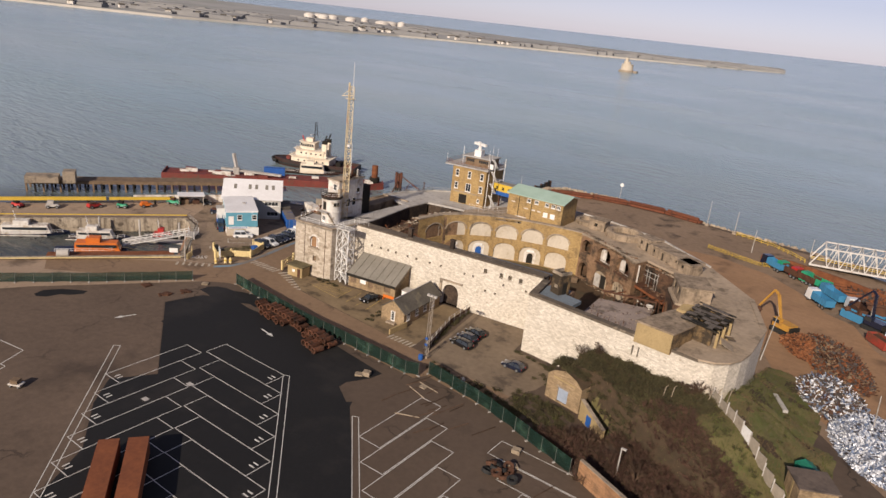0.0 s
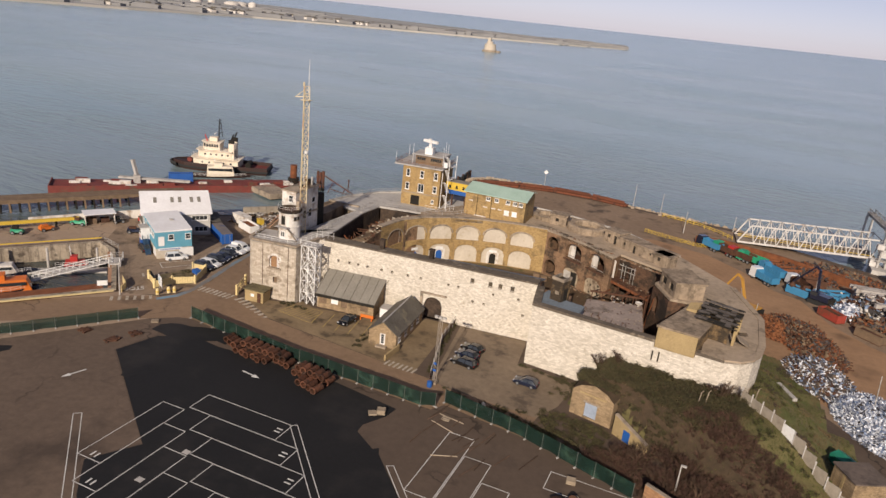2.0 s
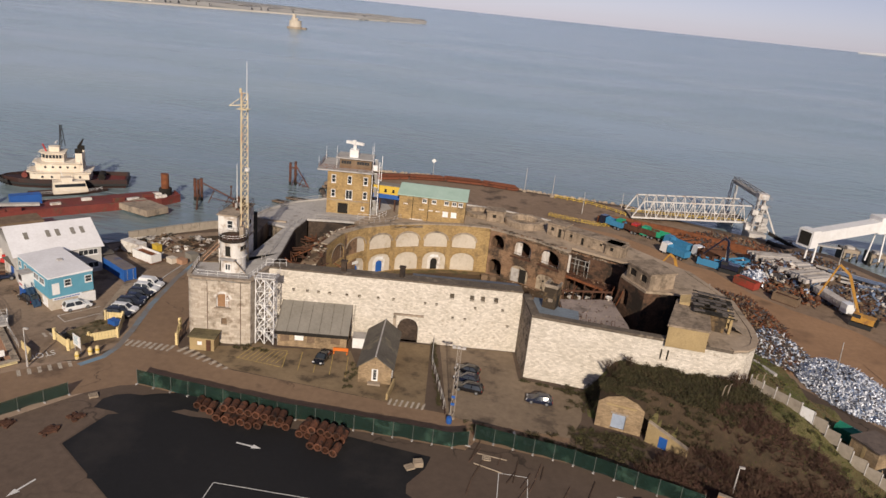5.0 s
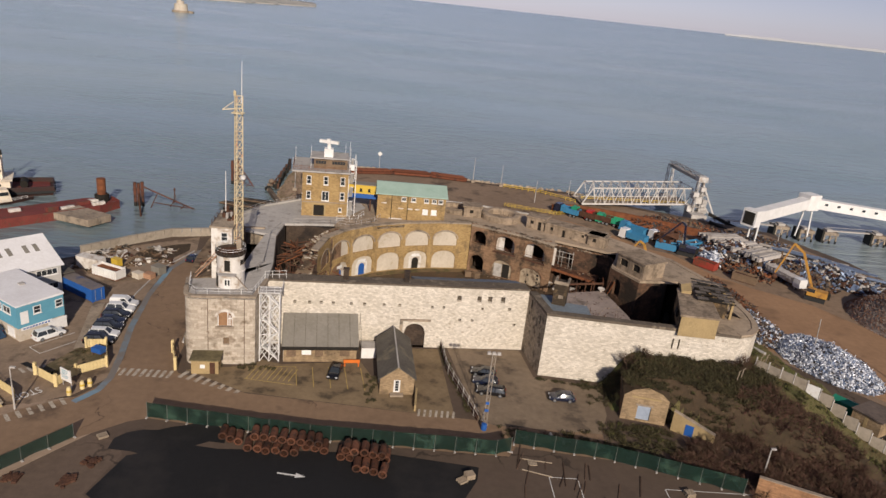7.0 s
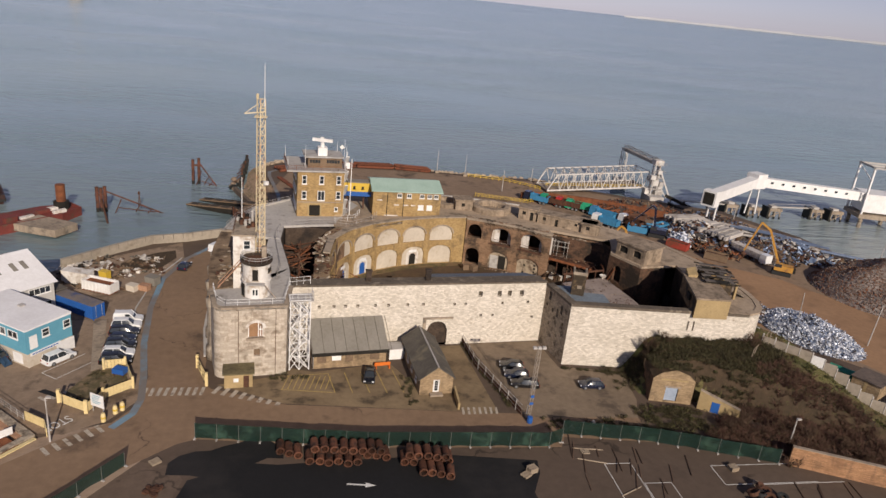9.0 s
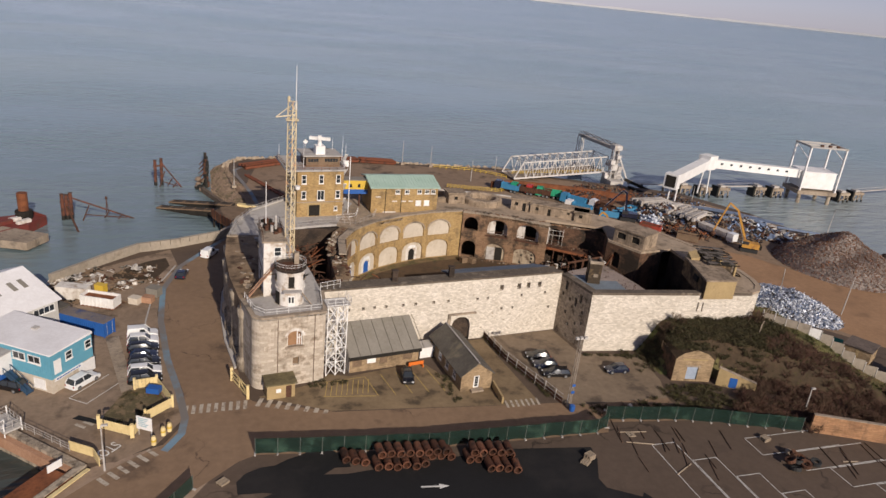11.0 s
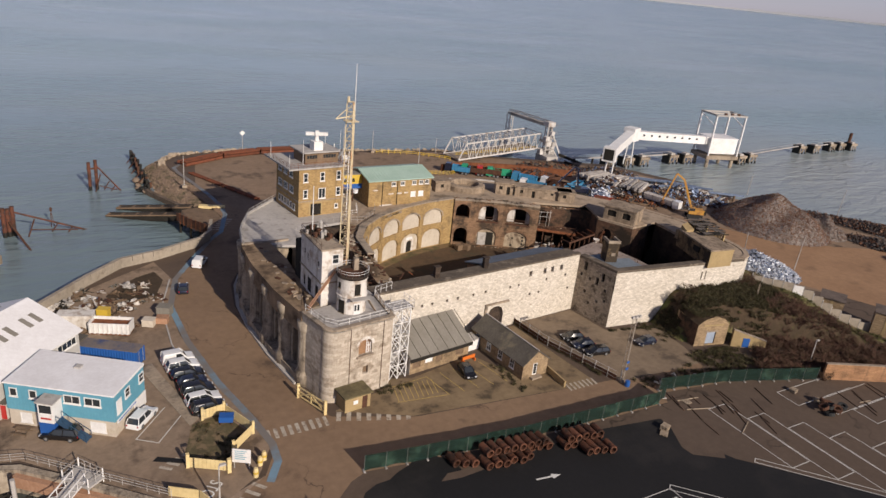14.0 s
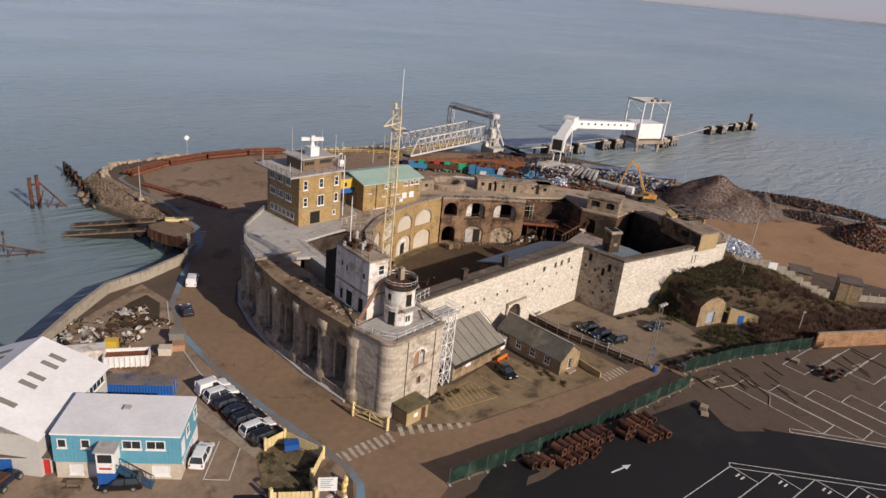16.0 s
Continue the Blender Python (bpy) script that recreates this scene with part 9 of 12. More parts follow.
boat(-149.6, 77.6, 50, 15.5, 4.8, CARNAVY, ORANGE, "orange and navy rescue lifeboat moored in the dock", "lifeboat", (0.3, 0.78, 3.1), ORANGE)
boat(-168.6, 73.6, 52, 16.5, 4.8, CARNAVY, RENDERW, "white pilot launch with a dark hull in the dock", "launch", (0.12, 0.62, 3.0), RENDERW)
boat(-156.6, 83.6, 48, 14.0, 4.2, CARNAVY, RENDERW, "white work launch moored in the dock", "launch", (0.15, 0.6, 2.8), RENDERW)
boat(-148.6, 96.4, 46, 10.5, 3.4, DARK, REDP, "small red and white boat in the dock", "launch", (0.2, 0.5, 1.8))
pon = thing("pontoon", (0, 0, SEA - 0.6), 0, "grey floating pontoon in the dock", "pontoon")
part("deck", Form().beam((-160, 82, 0.5), (-142, 97.5, 0.5), 2.6, 0.9), PALECON, pon)
for t in (0.1, 0.5, 0.9):
    part("support_post", Form().tube((lerp(-161, -143, t), lerp(83.6, 99, t), -5), (lerp(-161, -143, t), lerp(83.6, 99, t), 5.2), 0.25, n=8), PALECON, pon)
gw = thing("dock_gangway", (0, 0, 0), 0, "silver aluminium gangway sloping down into the dock", "gangway")
part("deck", Form().beam((-138.4, 95.8, 0.8), (-148.4, 85.0, -2.5), 1.6, 0.15), PALECON, gw)
for s in (-0.8, 0.8):
    f = Form()
    p0, p1 = Vector((-138.4 + 0.73 * s, 95.8 - 0.68 * s, 0.8)), Vector((-148.4 + 0.73 * s, 85.0 - 0.68 * s, -2.5))
    f.beam(p0 + Vector((0, 0, 1.1)), p1 + Vector((0, 0, 1.1)), 0.1).beam(p0, p1, 0.12)
    for k in range(13):
        a = p0.lerp(p1, k / 12)
        f.beam(a, a + Vector((0, 0, 1.1)), 0.07)
        if k < 12:
            f.beam(a, p0.lerp(p1, (k + 1) / 12) + Vector((0, 0, 1.1)), 0.05)
    part("side_truss", f, WHITESTEEL, gw)
part("head_platform", Form().prism([(-138.4, 98.6), (-135.8, 95.4), (-137.6, 94.0), (-140.2, 96.8)], 0.5, 0.75), PALECON, gw)
for x, y in ((-138.3, 98.4), (-136.0, 95.5), (-137.6, 94.2), (-140.0, 96.8)):
    part("leg", Form().beam((x, y, -0.2), (x, y, 1.9), 0.14), WHITESTEEL, gw)
railing(gw, [(-140.0, 96.8, 0.75), (-138.3, 98.4, 0.75), (-136.0, 95.5, 0.75), (-137.6, 94.2, 0.75)], 1.1, 1.0, PALECON)
ql = thing("quay_railing", (0, 0, 0), 0, "grey steel railing along the quay", "railing")
railing(ql, [(-129.6, 89.6, 0.35), (-133.0, 92.6, 0.35), (-143.6, 102.0, 0.35), (-149.6, 103.6, 0.35)], 1.1, 1.6, PALECON, rails=3)
deckm = thing("landing_stage", (0, 0, 0), 0, "brown brick-edged quay landing with an equipment frame", "landing stage")
part("deck", Form().prism([(-128.2, 84.6), (-143, 64.4), (-146.4, 66.8), (-131.6, 87.2)], -0.6, 0.2), RUST, deckm)
part("notice", Form().box(-0.9, 0.9, -0.05, 0.05, 0.3, 1.3, m=pose(-130.6, 86.4, 0, 0, 0, 45)), WHITESTEEL, deckm)
part("winch", Form().tube((-141.6, 68.8, 0.9), (-143.0, 67.0, 0.9), 0.8, n=12), PALECON, deckm)

shd = thing("yard_shed", (-161.6, 112.6, 0), 57, "open-fronted white sheet shed in the dock yard", "shed")
part("back_wall", Form().box(-3.2, 3.2, 1.9, 2.0, 0, 2.7), RENDERW, shd)
for sx in (-3.2, 3.1):
    part("side_wall", Form().box(sx, sx + 0.1, -2.0, 2.0, 0, 2.6), RENDERW, shd)
part("roof", Form().prism([(-3.5, -2.4), (3.5, -2.4), (3.5, 2.3), (-3.5, 2.3)], [2.75, 2.75, 2.6, 2.6], [2.9, 2.9, 2.75, 2.75]), WHITEROOF, shd)
part("stored_crate", Form().box(-2.6, -0.6, -0.6, 1.2, 0, 1.3), TIMBER, shd)
part("stored_crate", Form().box(0.4, 2.2, -0.2, 1.4, 0, 1.0), DARKRUST, shd)

# long timber pier on piles, a barge and a tug beyond
pier = thing("timber_pier", (0, 0, 0), 0, "old timber pier deck on many dark piles", "pier")
PF, PB = ((-204.4, 88.7), (-174.9, 133.5)), ((-208.8, 91.7), (-179.4, 136.6))
part("deck", Form().prism([PF[0], PF[1], (-165.4, 145.2), (-170, 149), PB[1], PB[0]], -0.5, 0.3), TIMBER, pier)
for k in range(26):
    t = k / 25
    for A_ in (PF, PB):
        x, y = lerp(A_[0][0], A_[1][0], t), lerp(A_[0][1], A_[1][1], t)
        part("support_post", Form().beam((x + 0.3, y + 0.3, -8), (x, y, -0.5), 0.45), DARK if k % 2 else TIMBER, pier)
part("edge_beam", Form().beam((*PF[0], -0.3), (*PF[1], -0.3), 0.35, 0.7), TIMBER, pier)
part("pier_head_hut", Form().box(-4.2, 4.2, -2.2, 2.2, 0.3, 2.2, m=pose(-201.5, 92, 0, 0, 0, 57)), CONCRETE, pier)
part("pier_head_hut", Form().box(-1.6, 1.6, -2, 2, 0.3, 3.6, m=pose(-197.4, 97.6, 0, 0, 0, 57)), CONCRETE, pier)
shb = thing("yellow_boom", (0, 0, 0), 0, "long yellow crane boom laid on trestles", "crane boom")
part("boom", Form().beam((-186.2, 73.4, 1.6), (-172.8, 94.6, 1.6), 0.8, 0.8), YELLOW, shb)
part("boom", Form().beam((-172.4, 95.2, 1.6), (-163.8, 108.8, 1.6), 0.7, 0.7), YELLOW, shb)
for t in (0.1, 0.5, 0.9):
    part("trestle", Form().beam((lerp(-186, -164, t), lerp(74, 108, t), 0), (lerp(-186, -164, t), lerp(74, 108, t), 1.3), 0.4), DARK, shb)
lowwall = setting("low_wall", band(Form(), [(-170.6, 101), (-166.8, 107.4), (-160.4, 117.6), (-155.4, 125.6)], -0.2, 0.2, 0, 2.1), RENDERW, "whitewashed low wall behind the yard", "wall")
for k, (x, y, m, lb) in enumerate(((-181.4, 76.4, REDP, "red agricultural trailer"), (-176.6, 82.6, PALECON, "white boat on a trailer"), (-171.4, 90.6, REDP, "red and dark machine part"), (-167.8, 96.2, GREENP, "green machine"), (-165.2, 101.4, ORANGE, "orange inflatable boat"), (-163.6, 108.6, GREENP, "green covered trailer"), (-158.6, 115.6, CARBLACK, "dark van under the wall"), (-154.8, 120.2, REDP, "red machine by the wall"), (-150.0, 112.6, CARNAVY, "dark parked car"))):
    v = thing("yard_vehicle", (x, y, 0), 57 + 17 * ((k * 7) % 5 - 2), lb + " parked in the dock yard", "vehicle", "yard machines")
    ln = 1.3 + 0.25 * (k % 3)
    part("body", Form().add([(-ln, -0.8, 0.5), (ln, -0.7, 0.5), (ln, 0.7, 0.5), (-ln, 0.8, 0.5), (-ln * 0.9, -0.7, 1.3), (ln * 0.8, -0.5, 1.0), (ln * 0.8, 0.5, 1.0), (-ln * 0.9, 0.7, 1.3)], [(3, 2, 1, 0), (0, 1, 5, 4), (1, 2, 6, 5), (2, 3, 7, 6), (3, 0, 4, 7), (4, 5, 6, 7)]), m, v)
    part("cover", Form().box(-ln * 0.8, ln * 0.1, -0.6, 0.6, 1.2, 1.9 if k % 2 else 1.5, m=pose(0, 0, 0, 0, 4, 0)), (DARK, m, DARKRUST)[k % 3], v)
    part("chassis", Form().box(-ln, ln, -0.6, 0.6, 0.3, 0.5), DARK, v)
    for sx in (-ln * 0.65, ln * 0.65):
        for sy in (-0.85, 0.85):
            wheel(v, sx, sy, 0.42, 0.25)

barge = thing("barge", (0, 0, SEA - 1.0), 0, "long rust-red flat barge loaded with pale blocks", "barge")
BG = turned(-175.0, 160.0, 46)
f = Form().prism([BG(-40, -5), BG(27, -5), BG(33, -2.5), BG(33, 2.5), BG(27, 5), BG(-40, 5)], -1, 2.6)
REDHULL = paint("barge red oxide", (0.20, 0.045, 0.035), (0.12, 0.03, 0.025), 0.7, 0.3, 2.0, 0.2, stain=(0.1, 0.06, 0.04), stain_at=0.6)
part("hull", f, REDHULL, barge)
part("bulwark", band(Form(), [BG(-40, 5), BG(-40, -5), BG(27, -5), BG(33, -2.5), BG(33, 2.5)], 0.0, 0.25, 2.6, 3.2), REDHULL, barge)
rb = random.Random(8)
for k in range(26):
    u, v = rb.uniform(-38, 28), rb.uniform(-3.6, 3.6)
    part("deck_block", Form().box(-rb.uniform(0.8, 2.2), rb.uniform(0.8, 2.0), -0.5, 0.5, 2.6, rb.uniform(3.0, 3.8), m=pose(*BG(u, v), 0, 0, 0, 46 + rb.uniform(-8, 8))), RENDERW if k % 3 else REDHULL, barge)
part("ramp", Form().beam((*BG(-22, 2), 4.2), (*BG(-2, -1), 3.4), 1.4, 0.6), PALECON, barge)
part("deck_crane", Form().box(-1, 1, -1, 1, 2.6, 5.0, m=pose(*BG(-17, 1), 0, 0, 0, 46)).beam((*BG(-17, 1), 5), (*BG(-18, 2), 9.5), 0.9), PALECON, barge)
part("spud_post", Form().tube((*BG(30, 1), -1), (*BG(30, 1), 8.6), 1.1, n=12), RUST, barge)
part("spud_collar", Form().tube((*BG(30, 1), 2.6), (*BG(30, 1), 4.4), 1.8, n=12), DARK, barge)
container(*BG(-4.5, 3.0), 46, 7, BLUE, "blue covered container on the barge", SEA + 1.6)
plat = thing("mooring_platform", (0, 0, 0), 0, "concrete mooring platform on piles beside the barge", "platform")
part("deck", Form().prism([(-160.6, 168.0), (-150.6, 164.4), (-147.6, 170.0), (-157.6, 175.0)], -2.6, -0.9), CONCRETE, plat)
for x, y in ((-158, 168.6), (-151.4, 166.4), (-149.4, 170), (-156.6, 173)):
    part("support_post", Form().tube((x, y, -9), (x, y, -2.6), 0.6, n=8), DARK, plat)

tug = thing("tug", (0, 0, SEA - 0.6), 0, "cream and black harbour tug with a tall wheelhouse and mast", "tug boat")
TG = turned(-186.3, 185.0, 206)
hullp = [(-16, -4.6), (-8, -5.4), (6, -5.3), (12, -4.2), (16, -1.6), (17, 0), (16, 1.6), (12, 4.2), (6, 5.3), (-8, 5.4), (-16, 4.6)]
HULLBLK = paint("tug hull black", (0.025, 0.022, 0.022), (0.05, 0.02, 0.015), 0.6, 0.3, 2.0, 0.1)
part("hull", Form().prism([TG(x * 0.95, y * 0.85) for x, y in hullp], -1, [2.0 + 0.9 * max(0, (x - 4) / 12) for x, y in hullp], top=[TG(x, y) for x, y in hullp]), HULLBLK, tug)
TUGC = paint("tug cream paint", (0.78, 0.70, 0.58), (0.62, 0.52, 0.40), 0.6, 0.3, 2.0, 0.05)
part("deck", Form().prism([TG(x * 0.94, y * 0.9) for x, y in hullp], 2.0, 2.12), REDHULL, tug)
bul = [TG(x, y) for x, y in hullp] + [TG(*hullp[0])]
o0, o1 = offset(bul[:-1], -0.1, True), offset(bul[:-1], 0.25, True)
nb_ = len(o0)
part("bulwark", Form().add([(*p, z) for z in (2.0, 3.2) for p in o0] + [(*p, z) for z in (2.0, 3.2) for p in o1], [(k, (k + 1) % nb_, nb_ + (k + 1) % nb_, nb_ + k) for k in range(nb_)] + [(2 * nb_ + k, 3 * nb_ + k, 3 * nb_ + (k + 1) % nb_, 2 * nb_ + (k + 1) % nb_) for k in range(nb_)] + [(nb_ + k, nb_ + (k + 1) % nb_, 3 * nb_ + (k + 1) % nb_, 3 * nb_ + k) for k in range(nb_)]), HULLBLK, tug)
fo_ = offset(bul[:-1], -0.3, True)
part("fender", Form().add([(*p, z) for z in (1.4, 2.0) for p in fo_] + [(*p, 2.0) for p in bul[:-1]], [(k, (k + 1) % nb_, nb_ + (k + 1) % nb_, nb_ + k) for k in range(nb_)] + [(nb_ + k, nb_ + (k + 1) % nb_, 2 * nb_ + (k + 1) % nb_, 2 * nb_ + k) for k in range(nb_)]), TYRE, tug)


def tblock(x0, x1, w, za, zb, m, nm):
    return part(nm, Form().prism([TG(x0, -w), TG(x1, -w * 0.8), TG(x1, w * 0.8), TG(x0, w)], za, zb), m, tug)


def oblock(nm, x0, x1, w, za, zb, m, c=1.2):
    pl = [(x0, -w), (x1 - c * 1.6, -w), (x1, -w + c * 1.4), (x1, w - c * 1.4), (x1 - c * 1.6, w), (x0, w)]
    return part(nm, Form().prism([TG(*q) for q in pl], za, zb), m, tug)


oblock("deckhouse", -6, 9.5, 4.0, 2.1, 4.8, TUGC)
oblock("boat_deck", -6.6, 10.2, 4.6, 4.8, 5.0, TUGC)
oblock("upper_deckhouse", -3.5, 8.0, 3.2, 5.0, 7.4, TUGC)
oblock("bridge_deck", -4.0, 8.6, 3.8, 7.4, 7.6, TUGC)
oblock("wheelhouse", 0.4, 6.4, 2.5, 7.6, 10.2, TUGC, 1.0)
oblock("wheelhouse_window", 0.6, 6.45, 2.55, 8.7, 9.7, GLASS, 1.0)
for k in range(7):
    part("mullion", Form().beam((*TG(0.8 + 0.85 * k, -2.58), 8.6), (*TG(0.8 + 0.85 * k, -2.58), 9.8), 0.16), TUGC, tug)
    part("mullion", Form().beam((*TG(0.8 + 0.85 * k, 2.58), 8.6), (*TG(0.8 + 0.85 * k, 2.58), 9.8), 0.16), TUGC, tug)
oblock("wheelhouse_roof", 0.0, 6.9, 2.9, 10.2, 10.4, TUGC, 1.0)
oblock("top_house", 1.6, 4.4, 1.3, 10.4, 11.8, TUGC, 0.5)
for k in range(5):
    part("porthole", Form().tube((*TG(-3.6 + 2.4 * k, 4.02), 3.6), (*TG(-3.6 + 2.4 * k, 4.06), 3.6), 0.35, n=10), GLASS, tug)
    part("porthole", Form().tube((*TG(-2.4 + 1.9 * k, 3.22), 6.3), (*TG(-2.4 + 1.9 * k, 3.26), 6.3), 0.35, n=10), GLASS, tug)
for s in (-2.3, 2.3):
    part("funnel", Form().prism([TG(-4.4, s - 0.6), TG(-2.6, s - 0.6), TG(-2.6, s + 0.6), TG(-4.4, s + 0.6)], 5.0, 10.4), TUGC, tug)
    part("funnel_cap", Form().prism([TG(-4.4, s - 0.62), TG(-2.6, s - 0.62), TG(-2.6, s + 0.62), TG(-4.4, s + 0.62)], 10.4, 11.6), DARK, tug)
    part("exhaust", Form().tube((*TG(-3.4, s), 11.6), (*TG(-4.2, s), 13.6), 0.25, n=8), DARK, tug)
railing(tug, [(*TG(-6.4, -4.4), 5.0), (*TG(8.2, -4.4), 5.0), (*TG(10, -2.6), 5.0), (*TG(10, 2.6), 5.0), (*TG(8.2, 4.4), 5.0), (*TG(-6.4, 4.4), 5.0)], 1.0, 2.0, WHITESTEEL)
railing(tug, [(*TG(-3.8, -3.6), 7.6), (*TG(7.0, -3.6), 7.6), (*TG(8.4, 0), 7.6), (*TG(7.0, 3.6), 7.6), (*TG(-3.8, 3.6), 7.6)], 1.0, 2.0, WHITESTEEL)
mf = Form()
for a, b in ((-0.7, -0.7), (0.7, -0.7), (0, 0.8)):
    mf.beam((*TG(1.0 + a, b), 11.8), (*TG(1.0 + a * 0.3, b * 0.3), 18.0), 0.16)
for z in (13.2, 14.8, 16.4):
    mf.beam((*TG(1.0, -1.8 + (z - 13) * 0.2), z), (*TG(1.0, 1.8 - (z - 13) * 0.2), z), 0.18)
part("mast", mf, DARK, tug)
part("radar_scanner", Form().beam((*TG(2.4, -1.3), 13.0), (*TG(2.4, 1.3), 13.0), 0.35, 0.3), WHITESTEEL, tug)
part("fire_monitor", Form().tube((*TG(5.0, 0.9), 10.4), (*TG(5.8, 0.9), 12.6), 0.2, n=6), REDP, tug)
for k in range(9):
    y = -4.0 + k
    part("bow_tyre", Form().tube((*TG(17.2 - 0.14 * y * y, y * 0.9), 2.2), (*TG(17.7 - 0.14 * y * y, y * 0.95), 2.0), 0.8, n=10), TYRE, tug)
part("winch", Form().tube((*TG(-9, -2.2), 3.2), (*TG(-9, 2.2), 3.2), 1.0, n=10), DARK, tug)
part("foredeck_winch", Form().tube((*TG(11, -1.6), 3.4), (*TG(11, 1.6), 3.4), 0.8, n=10), REDHULL, tug)
boat(-180.6, 176.6, 40, 20, 5.4, HULLBLK, TUGC, "cream work boat lying beside the tug", "work_boat", (0.3, 0.6, 4.2))
# ---- fences, pipe stacks and clutter of the lorry park ----
FENCEOLIVE = paint("faded green netting", (0.022, 0.05, 0.036), (0.014, 0.03, 0.022), 0.8, 0.4, 3.0, 0.1)


netting(FENCEOLIVE, 0.42)
SCRAPPOST = paint("dull galvanised post", (0.20, 0.20, 0.18), (0.12, 0.12, 0.11), 0.6, 0.5, 4.0, 0.1, 0.4)


def mesh_fence(line, step, label, h=2.1, net=None):
    f_ = thing("mesh_fence", (0, 0, 0), 0, label, "fence", "green fences")
    pts = along(line, step)
    for i, (x, y, a) in enumerate(pts):
        part("post", Form().tube((x, y, 0), (x, y, h + 0.1), 0.035, n=6), SCRAPPOST, f_)
        part("foot", Form().box(-0.36, 0.36, -0.12, 0.12, 0, 0.13, m=Matrix.Translation((x, y, 0)) @ Matrix.Rotation(a + 1.57, 4, "Z")), PALECON, f_)
        if i + 1 < len(pts):
            q = pts[i + 1]
            # sagging sheet between two posts
            g = Form()
            n = 6
            for k in range(n + 1):
                t = k / n
                px, py = lerp(x, q[0], t), lerp(y, q[1], t)
                s = (0.12 + 0.14 * math.sin(i * 2.3)) * math.sin(math.pi * t)
                nx_, ny_ = -math.sin(a), math.cos(a)
                zt_ = h - (0.05 + 0.04 * math.sin(i * 1.7)) * math.sin(math.pi * t)
                g.v += [(px + nx_ * s, py + ny_ * s, 0.08), (px + nx_ * s * 0.3, py + ny_ * s * 0.3, zt_), (px + nx_ * s + nx_ * 0.02, py + ny_ * s + ny_ * 0.02, 0.08), (px + nx_ * s * 0.3 + nx_ * 0.02, py + ny_ * s * 0.3 + ny_ * 0.02, zt_)]
            for k in range(n):
                b, c = 4 * k, 4 * (k + 1)
                g.f += [(b, c, c + 1, b + 1), (b + 3, c + 3, c + 2, b + 2), (b + 1, c + 1, c + 3, b + 3)]
                g.m += [0, 0, 0]
            part("panel", g, net or GREENFENCE, f_)
    return f_


mesh_fence([(-107.9, 85.7), (-98, 84.5), (-85.5, 83.2), (-58.6, 82.4), (-57.8, 85.2)], 2.8, "green netted site fence on steel posts", 2.4)
mesh_fence([(-57.6, 85.2), (-44.5, 83.0), (-27.4, 77.4)], 2.8, "green netted site fence with faded banners", 2.4)
mesh_fence([(-136.5, 52.5), (-125.2, 66.6), (-114.2, 81.8)], 3.2, "faded dark green netted fence beside the dock road", 2.0, FENCEOLIVE)
BANNER = paint("faded banner", (0.42, 0.40, 0.22), (0.3, 0.28, 0.15), 0.8, 0.5, 3.0, 0.1, stain=(0.2, 0.19, 0.12), stain_at=0.6)
for x, y, a, L in ((-53.6, 85.3, -10, 2.6), (-36.6, 81.0, -17, 2.0)):
    b = thing("banner", (x, y, 0.5), a, "pale faded banner tied to the fence", "banner", "fence banners")
    part("sheet", Form().box(-L / 2, L / 2, -0.28, -0.24, 0.2, 1.1), BANNER, b)
    part("hem", Form().box(-L / 2, L / 2, -0.3, -0.22, 1.1, 1.16), BANNER, b)



def pipe_mesh(L, r, t=0.12, n=18):
    f = Form()
    for k in range(n):
        a0, a1 = 2 * math.pi * k / n, 2 * math.pi * (k + 1) / n
        for (ra, rb, ya, yb) in ((r, r, 0, L), (r, r - t, L, L), (r - t, r - t, L, 0), (r - t, r, 0, 0)):
            p = [(ra * math.cos(a0), ya, ra * math.sin(a0)), (ra * math.cos(a1), ya, ra * math.sin(a1)), (rb * math.cos(a1), yb, rb * math.sin(a1)), (rb * math.cos(a0), yb, rb * math.sin(a0))]
            f.add(p, [(0, 1, 2, 3)])
    # end flange
    for k in range(n):
        a0, a1 = 2 * math.pi * k / n, 2 * math.pi * (k + 1) / n
        for (ra, rb, ya, yb) in ((r + 0.07, r + 0.07, 0.0, 0.25), (r, r + 0.07, -0.01, 0.0), (r + 0.07, r, 0.25, 0.26)):
            p = [(ra * math.cos(a0), ya, ra * math.sin(a0)), (ra * math.cos(a1), ya, ra * math.sin(a1)), (rb * math.cos(a1), yb, rb * math.sin(a1)), (rb * math.cos(a0), yb, rb * math.sin(a0))]
            f.add(p, [(0, 1, 2, 3)])
    return f


PIPERUST = paint("pipe rust", (0.17, 0.066, 0.034), (0.07, 0.03, 0.019), 0.85, 0.9, 3.0, 0.4, 0.1, stain=(0.04, 0.022, 0.016), stain_at=0.55, stain_scale=0.9, rand=0.45)
pm_ = pipe_mesh(2.0, 0.51).mesh("pipe", PIPERUST)
prm = random.Random(2)


def pipe(x, y, z=0.58, a=0):
    p = new("steel_pipe", pm_)
    p.matrix_world = pose(x + prm.uniform(-0.06, 0.06), y + prm.uniform(-0.2, 0.2), z, 0, prm.uniform(0, 90), a + prm.uniform(-5, 5))
    tagged(p, "short thick rusty steel pipe stacked on the tarmac", "pipe", "stacked rusty pipes")


